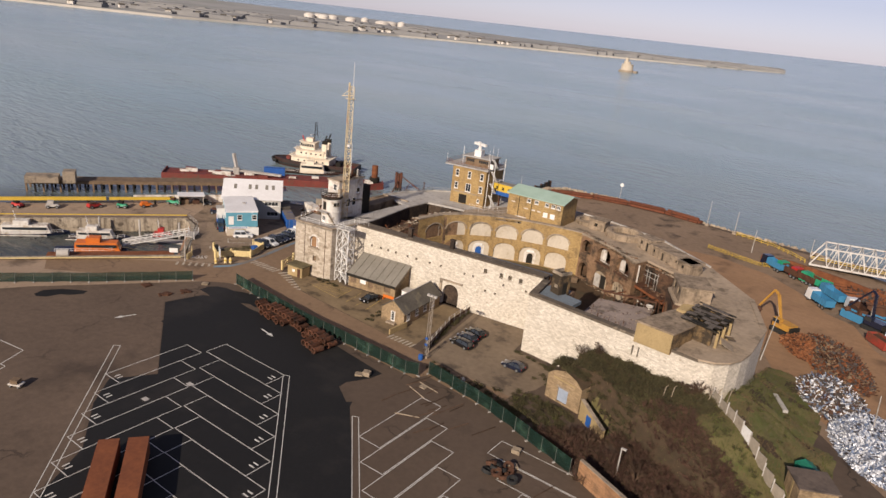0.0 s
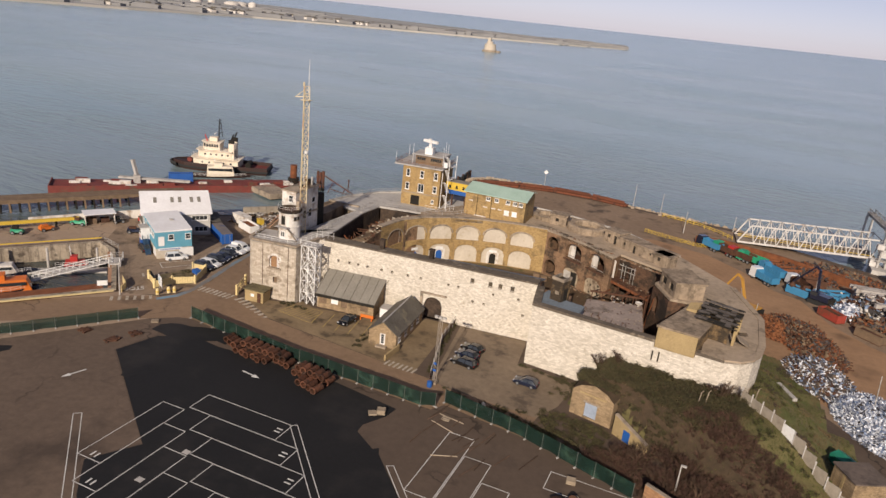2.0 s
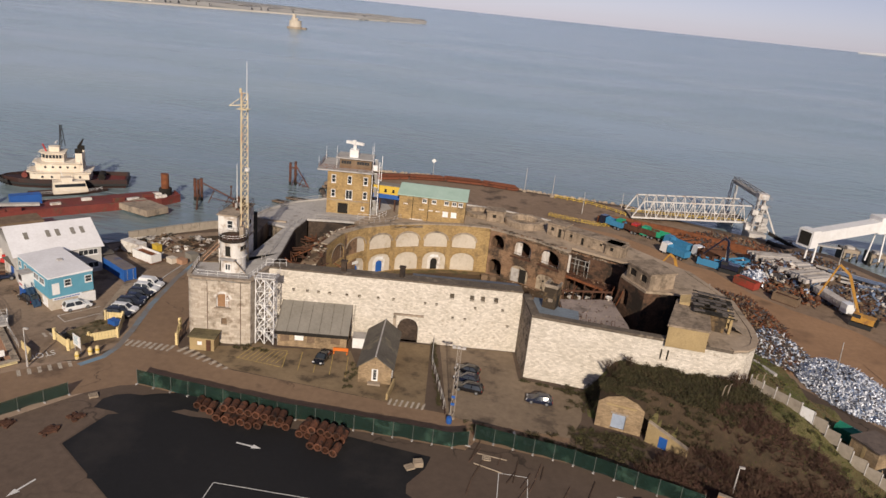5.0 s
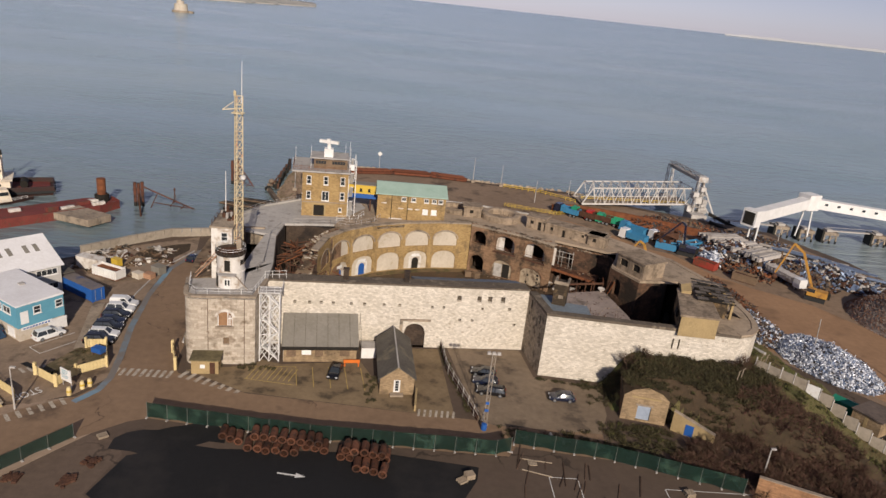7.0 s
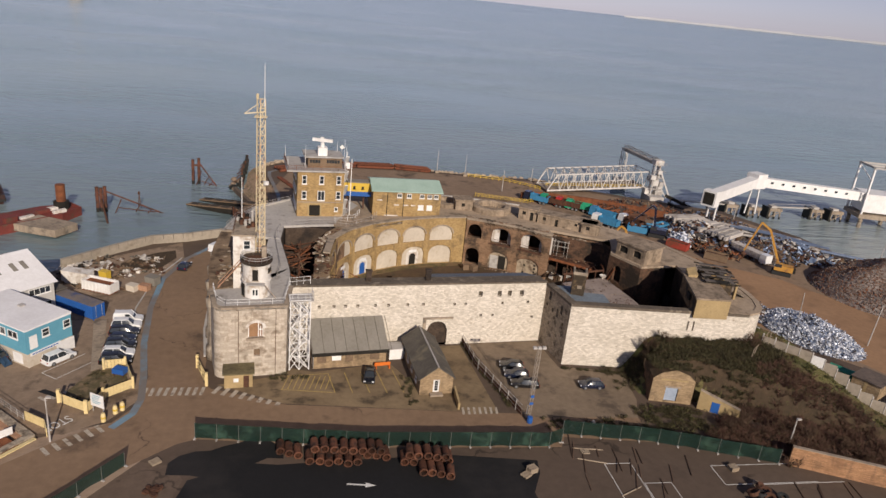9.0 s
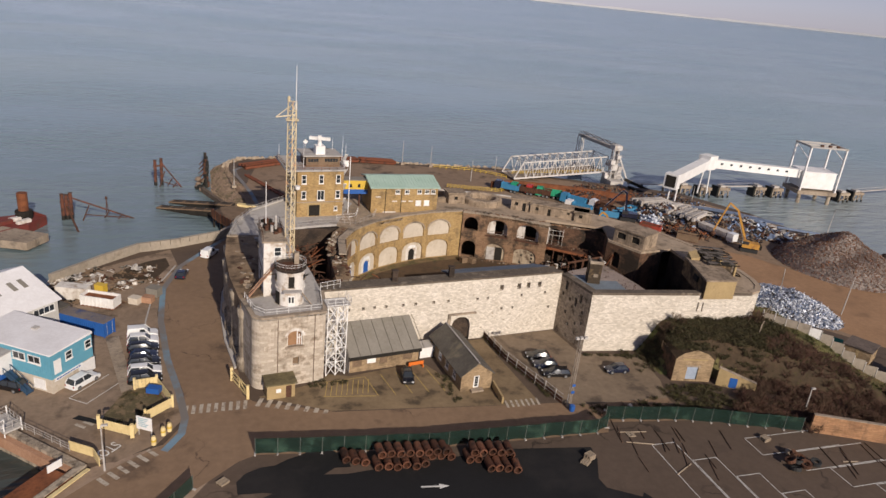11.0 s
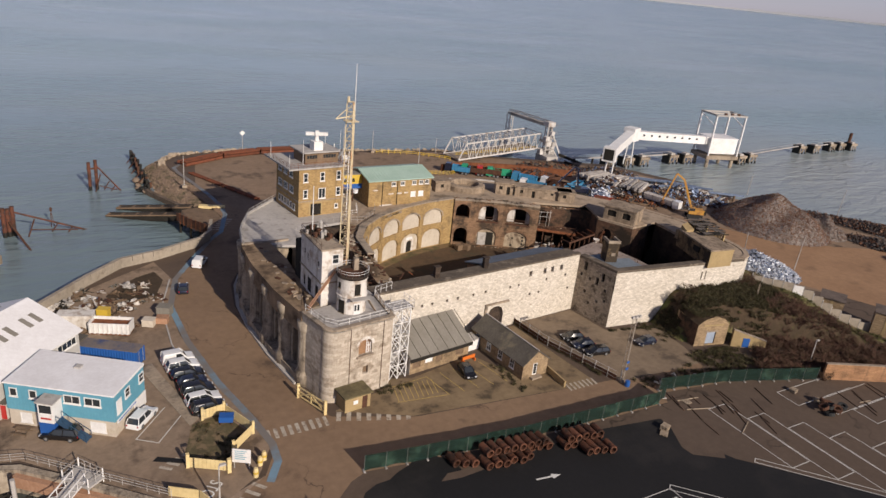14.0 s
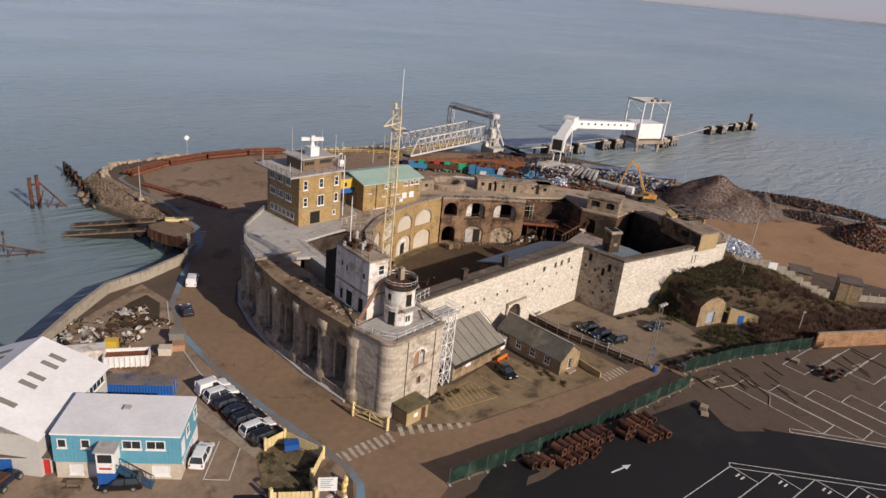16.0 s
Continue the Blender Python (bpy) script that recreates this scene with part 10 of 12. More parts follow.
for k in range(3):
    pipe(-96.9 + 1.15 * k, 81.7 - 0.4 * k, a=8)
for k in range(6):
    pipe(-93.1 + 1.2 * k, 79.8 - 0.12 * k)
for k in range(3):
    pipe(-85.8 + 1.2 * k, 80.6 - 0.15 * k)
for k in range(8):
    pipe(-92.5 + 1.2 * k, 80.9 - 0.09 * k, 1.5)
for k in range(2):
    pipe(-81.1 + 1.15 * k, 79.3 - 0.1 * k, a=-3)
for k in range(4):
    pipe(-78.9 + 1.12 * k, 77.1 - 0.35 * k, a=-4)
    pipe(-78.7 + 1.12 * k, 79.9 - 0.2 * k, a=-3)
for k in range(5):
    pipe(-80.5 + 1.18 * k, 79.2 - 0.12 * k, 1.5, a=-3)


PALETIMBER = paint("bleached pallet timber", (0.42, 0.34, 0.25), (0.27, 0.21, 0.15), 0.9, 0.6, 4.0, 0.3)


def pallet_stack(x, y, a, n, label):
    p = thing("pallet_stack", (x, y, 0), a, label, "pallets", "timber pallets")
    for k in range(n):
        z = 0.15 * k
        for j in range(3):
            part("bearer", Form().box(-0.6, 0.6, -0.5 + 0.45 * j, -0.4 + 0.45 * j, z, z + 0.1), PALETIMBER, p)
        for j in range(6):
            part("slat", Form().box(-0.6 + 0.21 * j, -0.46 + 0.21 * j, -0.55, 0.55, z + 0.1, z + 0.13), PALETIMBER, p)


pallet_stack(-64.4, 77.4, 20, 5, "stack of pale timber pallets on the tarmac")
pallet_stack(-65.4, 76.6, 35, 2, "loose timber pallets on the tarmac")
pallet_stack(-35.6, 76.6, 10, 4, "stack of weathered pallets by the fence")
pallet_stack(-34.2, 73.2, 50, 3, "stack of weathered pallets by the fence")
pallet_stack(-55.6, 81.2, 0, 1, "single timber pallet by the fence")
pallet_stack(-111.8, 81.0, 40, 2, "broken pallets at the fence end")
ty = thing("tyre_heap", (-34.4, 70.8, 0), 0, "heap of old tractor tyres and scrap on the apron", "tyres")
for k in range(9):
    m = pose(prm.uniform(-2, 2), prm.uniform(-1.4, 1.4), 0.35 + 0.3 * (k % 3), prm.uniform(-25, 25), prm.uniform(-25, 25), 0)
    f = Form()
    for j in range(14):
        a0, a1 = 2 * math.pi * j / 14, 2 * math.pi * (j + 1) / 14
        for ra, rb, za, zb in ((0.75, 0.75, -0.25, 0.25), (0.75, 0.42, 0.25, 0.2), (0.42, 0.42, 0.2, -0.2), (0.42, 0.75, -0.2, -0.25)):
            f.add([m @ Vector(v) for v in ((ra * math.cos(a0), ra * math.sin(a0), za), (ra * math.cos(a1), ra * math.sin(a1), za), (rb * math.cos(a1), rb * math.sin(a1), zb), (rb * math.cos(a0), rb * math.sin(a0), zb))], [(0, 1, 2, 3)])
    part("tyre", f, TYRE if k % 2 else DARKRUST, ty)
wb = random.Random(21)
BAULK = paint("dark creosoted timber", (0.11, 0.068, 0.047), (0.06, 0.038, 0.027), 0.9, 0.6, 3.0, 0.3, rand=0.4)
for k in range(34):
    x, y = (wb.uniform(-58, -41), wb.uniform(71.5, 82.5)) if k < 24 else (wb.uniform(-29, -19), wb.uniform(67, 74))
    if y > 82.6 - (x + 57) * 0.26:
        continue
    b = tagged(part("timber_baulk", Form().box(-wb.uniform(1.0, 2.8), wb.uniform(1.0, 2.8), -0.06, 0.06, 0.0, 0.1), BAULK if k % 6 else PALETIMBER), "loose dark timber baulk lying on the apron", "timber", "loose baulks")
    b.matrix_world = pose(x, y, 0.02, 0, 0, wb.uniform(66, 84) if k % 6 else wb.uniform(-30, 30))
for x, y in ((-112, 72.4), (-118.6, 72.0), (-111, 76)):
    b = thing("spoil_heap", (x, y, 0), 0, "small heap of spilled dirt on the apron", "spoil")
    f = Form()
    for k in range(24):
        s = wb.uniform(0.1, 0.3)
        f.box(-s, s, -s, s, -s * 0.2, s, m=pose(wb.gauss(0, 0.5), wb.gauss(0, 0.5), 0.02, 0, 0, wb.uniform(0, 90)))
    tagged(part("lump", f, DARKRUST, b), kind="stuff")
tr_ = thing("hand_trolley", (-97.0, 38.6, 0), 30, "small pale works trolley on the apron", "trolley")
part("deck", Form().box(-0.9, 0.9, -0.6, 0.6, 0.4, 0.6), RENDERW, tr_)
part("load", Form().box(-0.6, 0.5, -0.5, 0.5, 0.6, 1.2), TIMBER, tr_)
for a in (-0.6, 0.6):
    for b in (-0.5, 0.5):
        wheel(tr_, a, b, 0.2, 0.12)
f = Form().box(-0.5, 0.5, -0.4, 0.4, 0.012, 0.03)
for x, y in ((-81.1, 56.0), (-81.9, 49.2)):
    mc = tagged(part("manhole_cover", f, PALECON), "grey square manhole cover in the tarmac", "manhole cover", "manhole covers", "structure")
    mc.matrix_world = pose(x, y, 0.01)

# lattice flood-light pole, fence and cars' yard
MASTDULL = paint("dull weathered steel", (0.36, 0.31, 0.26), (0.24, 0.2, 0.165), 0.7, 0.5, 3.0, 0.1)
fp = thing("flood_light", (-61.4, 89.6, 0), 0, "slim lattice flood-light pole with two lamps", "flood light")
f = Form()
for a in range(3):
    p = (0.35 * math.cos(2.1 * a), 0.35 * math.sin(2.1 * a))
    f.beam((*p, 0), (*p, 11.5), 0.06)
    q = (0.35 * math.cos(2.1 * (a + 1)), 0.35 * math.sin(2.1 * (a + 1)))
    for k in range(11):
        f.beam((*p, k * 1.05), (*q, k * 1.05 + 1.05), 0.035)
part("lattice", f, MASTDULL, fp)
part("cross_arm", Form().beam((-0.9, 0, 11.5), (0.9, 0, 11.5), 0.1), PALECON, fp)
for s in (-0.7, 0.0, 0.7):
    part("lamp_head", Form().box(s - 0.25, s + 0.25, -0.3, 0.1, 11.5, 11.85), PALECON, fp)
part("base", Form().box(-0.5, 0.5, -0.5, 0.5, 0, 0.4), CONCRETE, fp)
cf = thing("chain_fence", (0, 0, 0), 0, "leaning rusty chain-link fence beside the gate ramp", "fence")
for x, y, a in along([(-67.2, 112.6), (-66.4, 104), (-62.4, 90.0), (-60.6, 89.4)], 2.4):
    part("post", Form().beam((x, y, 0), (x, y, 1.9), 0.12), PALECON, cf)
part("wire", band(Form(), [(-67.2, 112.6), (-66.4, 104), (-62.4, 90.0)], -0.02, 0.02, 0.1, 1.1), DARKRUST, cf)
for k in range(3):
    part("rail", Form().beam((-67.2, 112.6, 0.6 + 0.6 * k), (-66.4, 104, 0.6 + 0.6 * k), 0.05).beam((-66.4, 104, 0.6 + 0.6 * k), (-62.4, 90, 0.6 + 0.6 * k), 0.05), PALECON, cf)
bn = thing("water_butt", (-61.6, 88.2, 0), 0, "blue plastic barrel at the fence end", "barrel")
part("drum", Form().lathe((0, 0), [(0.4, 0), (0.45, 0.4), (0.4, 0.95)], 12), BLUE, bn)
part("lid", Form().lathe((0, 0), [(0.38, 0.95), (0.2, 1.0)], 12), BLUE, bn)
flat("rear_yard", [(-66, 112), (-53, 113), (-51.8, 104), (-41, 102.6), (-42, 94), (-44, 89), (-59.8, 89.4), (-62.2, 90.4)], 0.018, REARYARD, "stained concrete rear yard")
ORANGEBRICK = masonry("orange brick boundary", (0.40, 0.23, 0.125), (0.27, 0.15, 0.085), 0.46, 0.16, (0.8, 0.72, 0.62), 0.012, 0.3, (0.2, 0.12, 0.07), 0.6, 0.4, 0.02, (0.16, 0.1, 0.065))
bwl = setting("brick_wall", Form().wall((-26.6, 77.2), (-6, 67.6), 0, 3.0, 0.4), ORANGEBRICK, "orange-brown brick boundary wall", "wall")
f = Form().beam((-26.5, 77.4, 3.05), (-5.9, 67.8, 3.05), 0.55, 0.12)
part("coping", f, CONCRETE, bwl)
lamp_post(-22.9, 82.0, 4.2, "slim grey lamp post in the scrub", base=False, arm=0.3)

rbl = thing("rubble_heap", (-53.4, 86.2, 0), 0, "heap of broken brick and pale stone behind the green fence", "rubble")
rq = random.Random(41)
for k in range(46):
    sz = rq.uniform(0.14, 0.4)
    lump = part("lump", Form().box(-sz, sz, -sz * 0.7, sz * 0.7, -sz * 0.5, sz * 0.5), (PALECON, STOCK, RENDERW, DARKRUST, PALETIMBER)[k % 5], rbl)
    lump.matrix_world = pose(-53.4 + rq.gauss(0, 1.9), 86.4 + rq.gauss(0, 0.5), rq.uniform(0.1, 0.45), rq.uniform(0, 60), rq.uniform(0, 60), rq.uniform(0, 90))
for z, w_ in ((2.4, 0.28), (3.6, 0.25)):
    part("notice", Form().box(-w_, w_, -0.5, -0.45, z, z + 0.4), BLUE, fp, "blue notice board")
# ---- scrapyard ----
def heap(name, cx, cy, rx, ry, deg, h, mats, n, seed, label, size=(0.25, 0.9), base=None):
    """A heap of tumbled pieces over a lumpy core."""
    r = random.Random(seed)
    c_, s_ = math.cos(radians(deg)), math.sin(radians(deg))

    def height(u, v):
        d = math.sqrt(u * u + v * v)
        k = max(0, 1 - d)
        return h * (k ** 0.8) * (0.82 + 0.35 * noise.noise(Vector((u * 2.2 + seed, v * 2.2, seed))))

    hp = thing(name, (cx, cy, 0), deg, label, "scrap heap", "scrap heaps")
    g = Form()
    n1 = 40
    g.add([((2 * i / n1 - 1) * rx, (2 * j / n1 - 1) * ry, height(2 * i / n1 - 1, 2 * j / n1 - 1) - 0.12) for j in range(n1 + 1) for i in range(n1 + 1)],
          [(j * (n1 + 1) + i, j * (n1 + 1) + i + 1, (j + 1) * (n1 + 1) + i + 1, (j + 1) * (n1 + 1) + i) for j in range(n1) for i in range(n1)])
    part("core", g, base or mats[0], hp)
    f = Form()
    for k in range(n):
        a, d = r.uniform(0, 2 * math.pi), math.sqrt(r.random()) * 1.02
        u, v = d * math.cos(a), d * math.sin(a)
        s = r.uniform(*size)
        kind = r.random()
        ex = (s, s * r.uniform(0.15, 0.5), s * r.uniform(0.05, 0.2)) if kind < 0.6 else (s * 1.7, s * 0.12, s * 0.12) if kind < 0.85 else (s * 0.6, s * 0.5, s * 0.4)
        f.box(-ex[0], ex[0], -ex[1], ex[1], -ex[2], ex[2], r.randrange(len(mats)), m=pose(u * rx, v * ry, height(u, v) + r.uniform(-0.1, 0.25), r.uniform(-50, 50), r.uniform(-50, 50), r.uniform(0, 180)))
    tagged(part("scrap_piece", f, mats, hp), kind="stuff")
    return hp


SILVER2 = paint("pale shredded metal", (0.82, 0.83, 0.87), (0.6, 0.62, 0.68), 0.5, 1.0, 5.0, 0.2, 0.2)
SCRAPDARK = paint("dark shredded scrap", (0.10, 0.085, 0.08), (0.05, 0.045, 0.045), 0.7, 1.0, 4.0, 0.2, 0.3)
SCRAPBLUE = paint("blue grey shredded scrap", (0.22, 0.28, 0.40), (0.14, 0.18, 0.27), 0.5, 1.0, 4.0, 0.2, 0.4)
HEAPGREY = paint("grey shred", (0.34, 0.295, 0.265), (0.19, 0.16, 0.142), 0.8, 0.8, 3.0, 0.3, 0.2)
HEAPBROWN = paint("mixed shred", (0.25, 0.14, 0.09), (0.14, 0.08, 0.055), 0.85, 0.6, 3.0, 0.3)
heap("silver_heap", 6.2, 117.0, 6.8, 11.0, 22, 5.2, [SILVER, SILVER2, SCRAPBLUE, SILVER2, SCRAPBLUE, SILVER, SCRAPDARK, SILVER2, SILVER], 9500, 1, "heap of bright crumpled aluminium scrap", (0.08, 0.44), SCRAPBLUE)
heap("mixed_heap", -2.4, 130.0, 5.4, 8.5, 20, 4.0, [SCRAPDARK, SCRAPBLUE, SILVER2, DARKRUST, SCRAPDARK, TIMBER], 4600, 2, "heap of dark mixed shredded scrap", (0.14, 0.6), SCRAPDARK)
heap("rusty_heap", -3.6, 147.5, 5.2, 12.5, 24, 4.0, [RUST, DARKRUST, SCRAPDARK, TIMBER, DARKRUST], 3600, 3, "heap of rust-brown iron bars and scrap", (0.14, 0.8), DARKRUST)
TURNINGS = paint("orange iron turnings", (0.30, 0.12, 0.05), (0.16, 0.065, 0.03), 0.9, 0.5, 2.5, 0.4)
heap("turnings_heap", -9.2, 150.4, 4.6, 7.5, 30, 2.6, [TURNINGS, RUST, TURNINGS, DARKRUST], 1500, 33, "low heap of rust-orange iron turnings", (0.15, 0.6), TURNINGS)
heap("great_heap", 40.5, 137.0, 14.0, 16.0, 20, 11.0, [HEAPBROWN, HEAPGREY, HEAPBROWN, RUST, HEAPGREY, HEAPBROWN], 17000, 4, "tall conical heap of brown shredded scrap", (0.06, 0.24), HEAPGREY)
heap("far_heap", 55.0, 98.0, 9.0, 9.0, 0, 6.5, [HEAPBROWN, RUST, SCRAPDARK], 1500, 5, "brown heap of shredded scrap near the shore", (0.25, 0.8), HEAPBROWN)
heap("far_heap", 52.0, 128.5, 6.0, 7.0, 0, 6.0, [HEAPGREY, HEAPBROWN, HEAPGREY], 4200, 36, "grey heap of shredded scrap beside the tall heap", (0.07, 0.26), HEAPGREY)
heap("shore_bank", 74.0, 122.0, 4.0, 24.0, 22, 2.6, [SCRAPDARK, DARKRUST, HEAPBROWN, SCRAPDARK], 2000, 37, "long dark bank of earth and scrap along the shore", (0.2, 0.8), SCRAPDARK)
heap("far_heap", 60.0, 116.0, 5.0, 9.0, 20, 1.6, [DARKRUST, SCRAPDARK, SCRAPDARK], 900, 6, "low dark heap of scrap near the shore", (0.25, 0.8), HEAPBROWN)
heap("beam_heap", 17.0, 173.5, 5.0, 10.0, 38, 2.6, [SCRAPDARK, DARKRUST, RENDERW, SCRAPBLUE], 1200, 7, "tangle of dark beams and sheets by the track", (0.4, 1.4), SCRAPDARK)
heap("beam_heap", 26.0, 164.0, 7.0, 10.0, 30, 1.9, [SCRAPDARK, DARKRUST, SCRAPDARK, SCRAPBLUE, TIMBER], 1400, 41, "low tangle of dark scrap beside the track", (0.4, 1.3), SCRAPDARK)
heap("beam_heap", 11.5, 165.0, 4.0, 8.0, 38, 1.8, [SCRAPDARK, DARKRUST, TIMBER, RUST], 900, 42, "low tangle of dark scrap beside the track", (0.4, 1.2), SCRAPDARK)
heap("beam_heap", -2.0, 195.0, 9.0, 5.0, -22, 2.2, [DARKRUST, RUST, SCRAPDARK], 900, 43, "low bank of rusty scrap behind the lorries", (0.3, 1.0), DARKRUST)
heap("beam_heap", 38.0, 165.0, 6.0, 14.0, 20, 2.4, [SCRAPDARK, PALECON, DARKRUST, SCRAPBLUE], 1300, 8, "tangle of girders and pale sheets along the shore", (0.4, 1.5), SCRAPDARK)
heap("dark_heap", 8.0, 201.0, 12.0, 5.0, -18, 2.4, [SCRAPDARK, DARKRUST, SCRAPDARK, RUST, TIMBER], 1600, 51, "low bank of dark mixed scrap along the quay", (0.2, 1.0), SCRAPDARK)
heap("dark_heap", 28.0, 191.0, 10.0, 5.5, -38, 2.2, [SCRAPDARK, DARKRUST, SCRAPDARK, SCRAPBLUE, TIMBER], 1500, 52, "low bank of dark mixed scrap along the quay", (0.2, 1.0), SCRAPDARK)
heap("silver_heap", 6.6, 171.0, 3.4, 5.0, 0, 3.0, [SILVER, SILVER2, SCRAPBLUE], 700, 9, "small heap of bright crumpled aluminium", (0.2, 0.7), SCRAPBLUE)

bmz = random.Random(9)
BEAMCON = paint("weathered beam concrete", (0.50, 0.46, 0.43), (0.34, 0.31, 0.285), 0.9, 0.4, 2.0, 0.2, stain=(0.22, 0.18, 0.15), stain_at=0.6, rand=0.18)
SKIPRED = paint("scuffed red steel", (0.36, 0.055, 0.035), (0.20, 0.035, 0.025), 0.7, 0.6, 3.0, 0.2, stain=(0.14, 0.06, 0.035), stain_at=0.56)
BEAMHEAP = heap("girder_heap", 15.0, 176.0, 9.5, 12.0, 12, 4.6, [SCRAPDARK, DARKRUST, SCRAPBLUE, RENDERW, SCRAPDARK], 1500, 17, "bank of dark mixed girders under the concrete beams", (0.3, 1.3), SCRAPDARK)
for k in range(17):
    t = k / 16
    x, y = lerp(13.5, 19.5, t) + bmz.uniform(-0.5, 0.5), lerp(185.5, 167.5, t)
    b = thing("concrete_beam", (x, y, lerp(2.6, 2.9, t)), lerp(8, 36, t) + bmz.uniform(-4, 4), "long pale concrete beam laid in a row on the shore", "beam", "concrete beams")
    part("beam", Form().box(-6.0 + bmz.uniform(0, 1.6), 6.0 - bmz.uniform(0, 1.4), -0.36, 0.36, 0.2, 1.1 + bmz.uniform(-0.1, 0.2)), BEAMCON, b)
    for e in (-3.8, 3.8):
        part("bearer", Form().box(e - 0.15, e + 0.15, -0.5, 0.5, -1.4, 0.2), TIMBER, b)
for k in range(22):
    x, y = lerp(32, 47, k / 21) + bmz.uniform(-2, 2), lerp(180, 162, k / 21) + bmz.uniform(-4, 4)
    b = thing("steel_section", (x, y, 0.9 + 0.5 * (k % 3)), -38 + bmz.uniform(-14, 14), "long pale steel section on the scrap shore", "steel section", "steel sections")
    part("section", Form().box(-6, 6, -0.3, 0.3, 0, 0.5, m=pose(0, 0, 0, 0, bmz.uniform(-3, 3), 0)), (PALECON, BEAMCON, SCRAPBLUE)[k % 3], b)
    for e in (-2.8, 2.8):
        part("block", Form().box(e - 0.2, e + 0.2, -0.4, 0.4, -1.9, 0), TIMBER, b)
tl = thing("box_trailer", (20.4, 160.6, 0), -74, "white curtain-sided trailer parked in the scrap", "trailer")
part("box", Form().box(-5.2, 4.0, -1.25, 1.25, 1.2, 2.7), BEAMCON, tl)
for k in range(10):
    part("rib", Form().box(-5.0 + k, -4.85 + k, -1.3, -1.25, 1.2, 2.65), PALECON, tl)
part("cab", Form().box(4.4, 6.4, -1.2, 1.2, 0.7, 2.9), CARWHITE, tl)
for xx in (-4.2, -3.0, 5.2):
    for s in (-1.0, 1.0):
        wheel(tl, xx, s, 0.5, 0.3)


DIGGER = paint("dusty digger yellow", (0.50, 0.27, 0.05), (0.36, 0.18, 0.04), 0.6, 0.5, 3.0, 0.1, stain=(0.2, 0.1, 0.05), stain_at=0.62)


def excavator(x, y, deg, boom, label, cab_m):
    e = thing("excavator", (x, y, 0), deg, label, "excavator", "excavators")
    for s in (-1.15, 1.15):
        part("track", Form().prism([(-2.2, s - 0.32), (2.2, s - 0.32), (2.2, s + 0.32), (-2.2, s + 0.32)], 0.05, 0.95), TYRE, e)
    part("turntable", Form().lathe((0, 0), [(1.1, 0.9), (1.1, 1.2)], 14), DARK, e)
    part("house", Form().box(-2.4, 1.1, -1.3, 1.3, 1.2, 2.5), cab_m, e)
    cb = part("cab", Form().box(0.2, 1.9, 0.3, 1.35, 1.2, 3.1), cab_m, e)
    part("window", Form().box(0.3, 1.93, 0.4, 1.38, 2.1, 2.95), GLASS, cb)
    part("counterweight", Form().box(-3.0, -2.4, -1.3, 1.3, 1.2, 2.2), DARK, e)
    pts = [Vector(p) for p in boom]
    for nm, p, q, w in (("boom", pts[0], pts[1], 0.42), ("boom_head", pts[1], pts[2], 0.36), ("stick", pts[2], pts[3], 0.3)):
        part(nm, Form().beam(p, q, w, w * 1.25), cab_m, e)
    part("grab", Form().lathe((pts[3].x, pts[3].y), [(0.2, pts[3].z - 0.2), (0.8, pts[3].z - 0.9), (0.3, pts[3].z - 1.7)], 8), DARKRUST, e)
    part("ram", Form().tube(pts[0] + Vector((0.6, 0, 0.3)), pts[0].lerp(pts[1], 0.7) + Vector((0.25, 0, -0.5)), 0.1, n=6), PALECON, e)


excavator(22.5, 149.4, 146, [(0.8, 0, 2.0), (4.8, 0, 10.6), (7.2, 0, 12.2), (9.6, 0, 4.2)], "yellow material handler with a long cranked boom", DIGGER)
excavator(-15.0, 155.6, 150, [(0.8, 0, 2.0), (3.0, 0, 7.6), (4.2, 0, 8.2), (7.0, 0, 3.4)], "yellow excavator with raised boom by the scrap", DIGGER)
excavator(0.8, 174.6, 150, [(0.8, 0, 2.0), (1.6, 0, 8.0), (2.6, 0, 8.6), (7.0, 0, 3.2)], "dark blue grab crane in the scrapyard", CARNAVY)


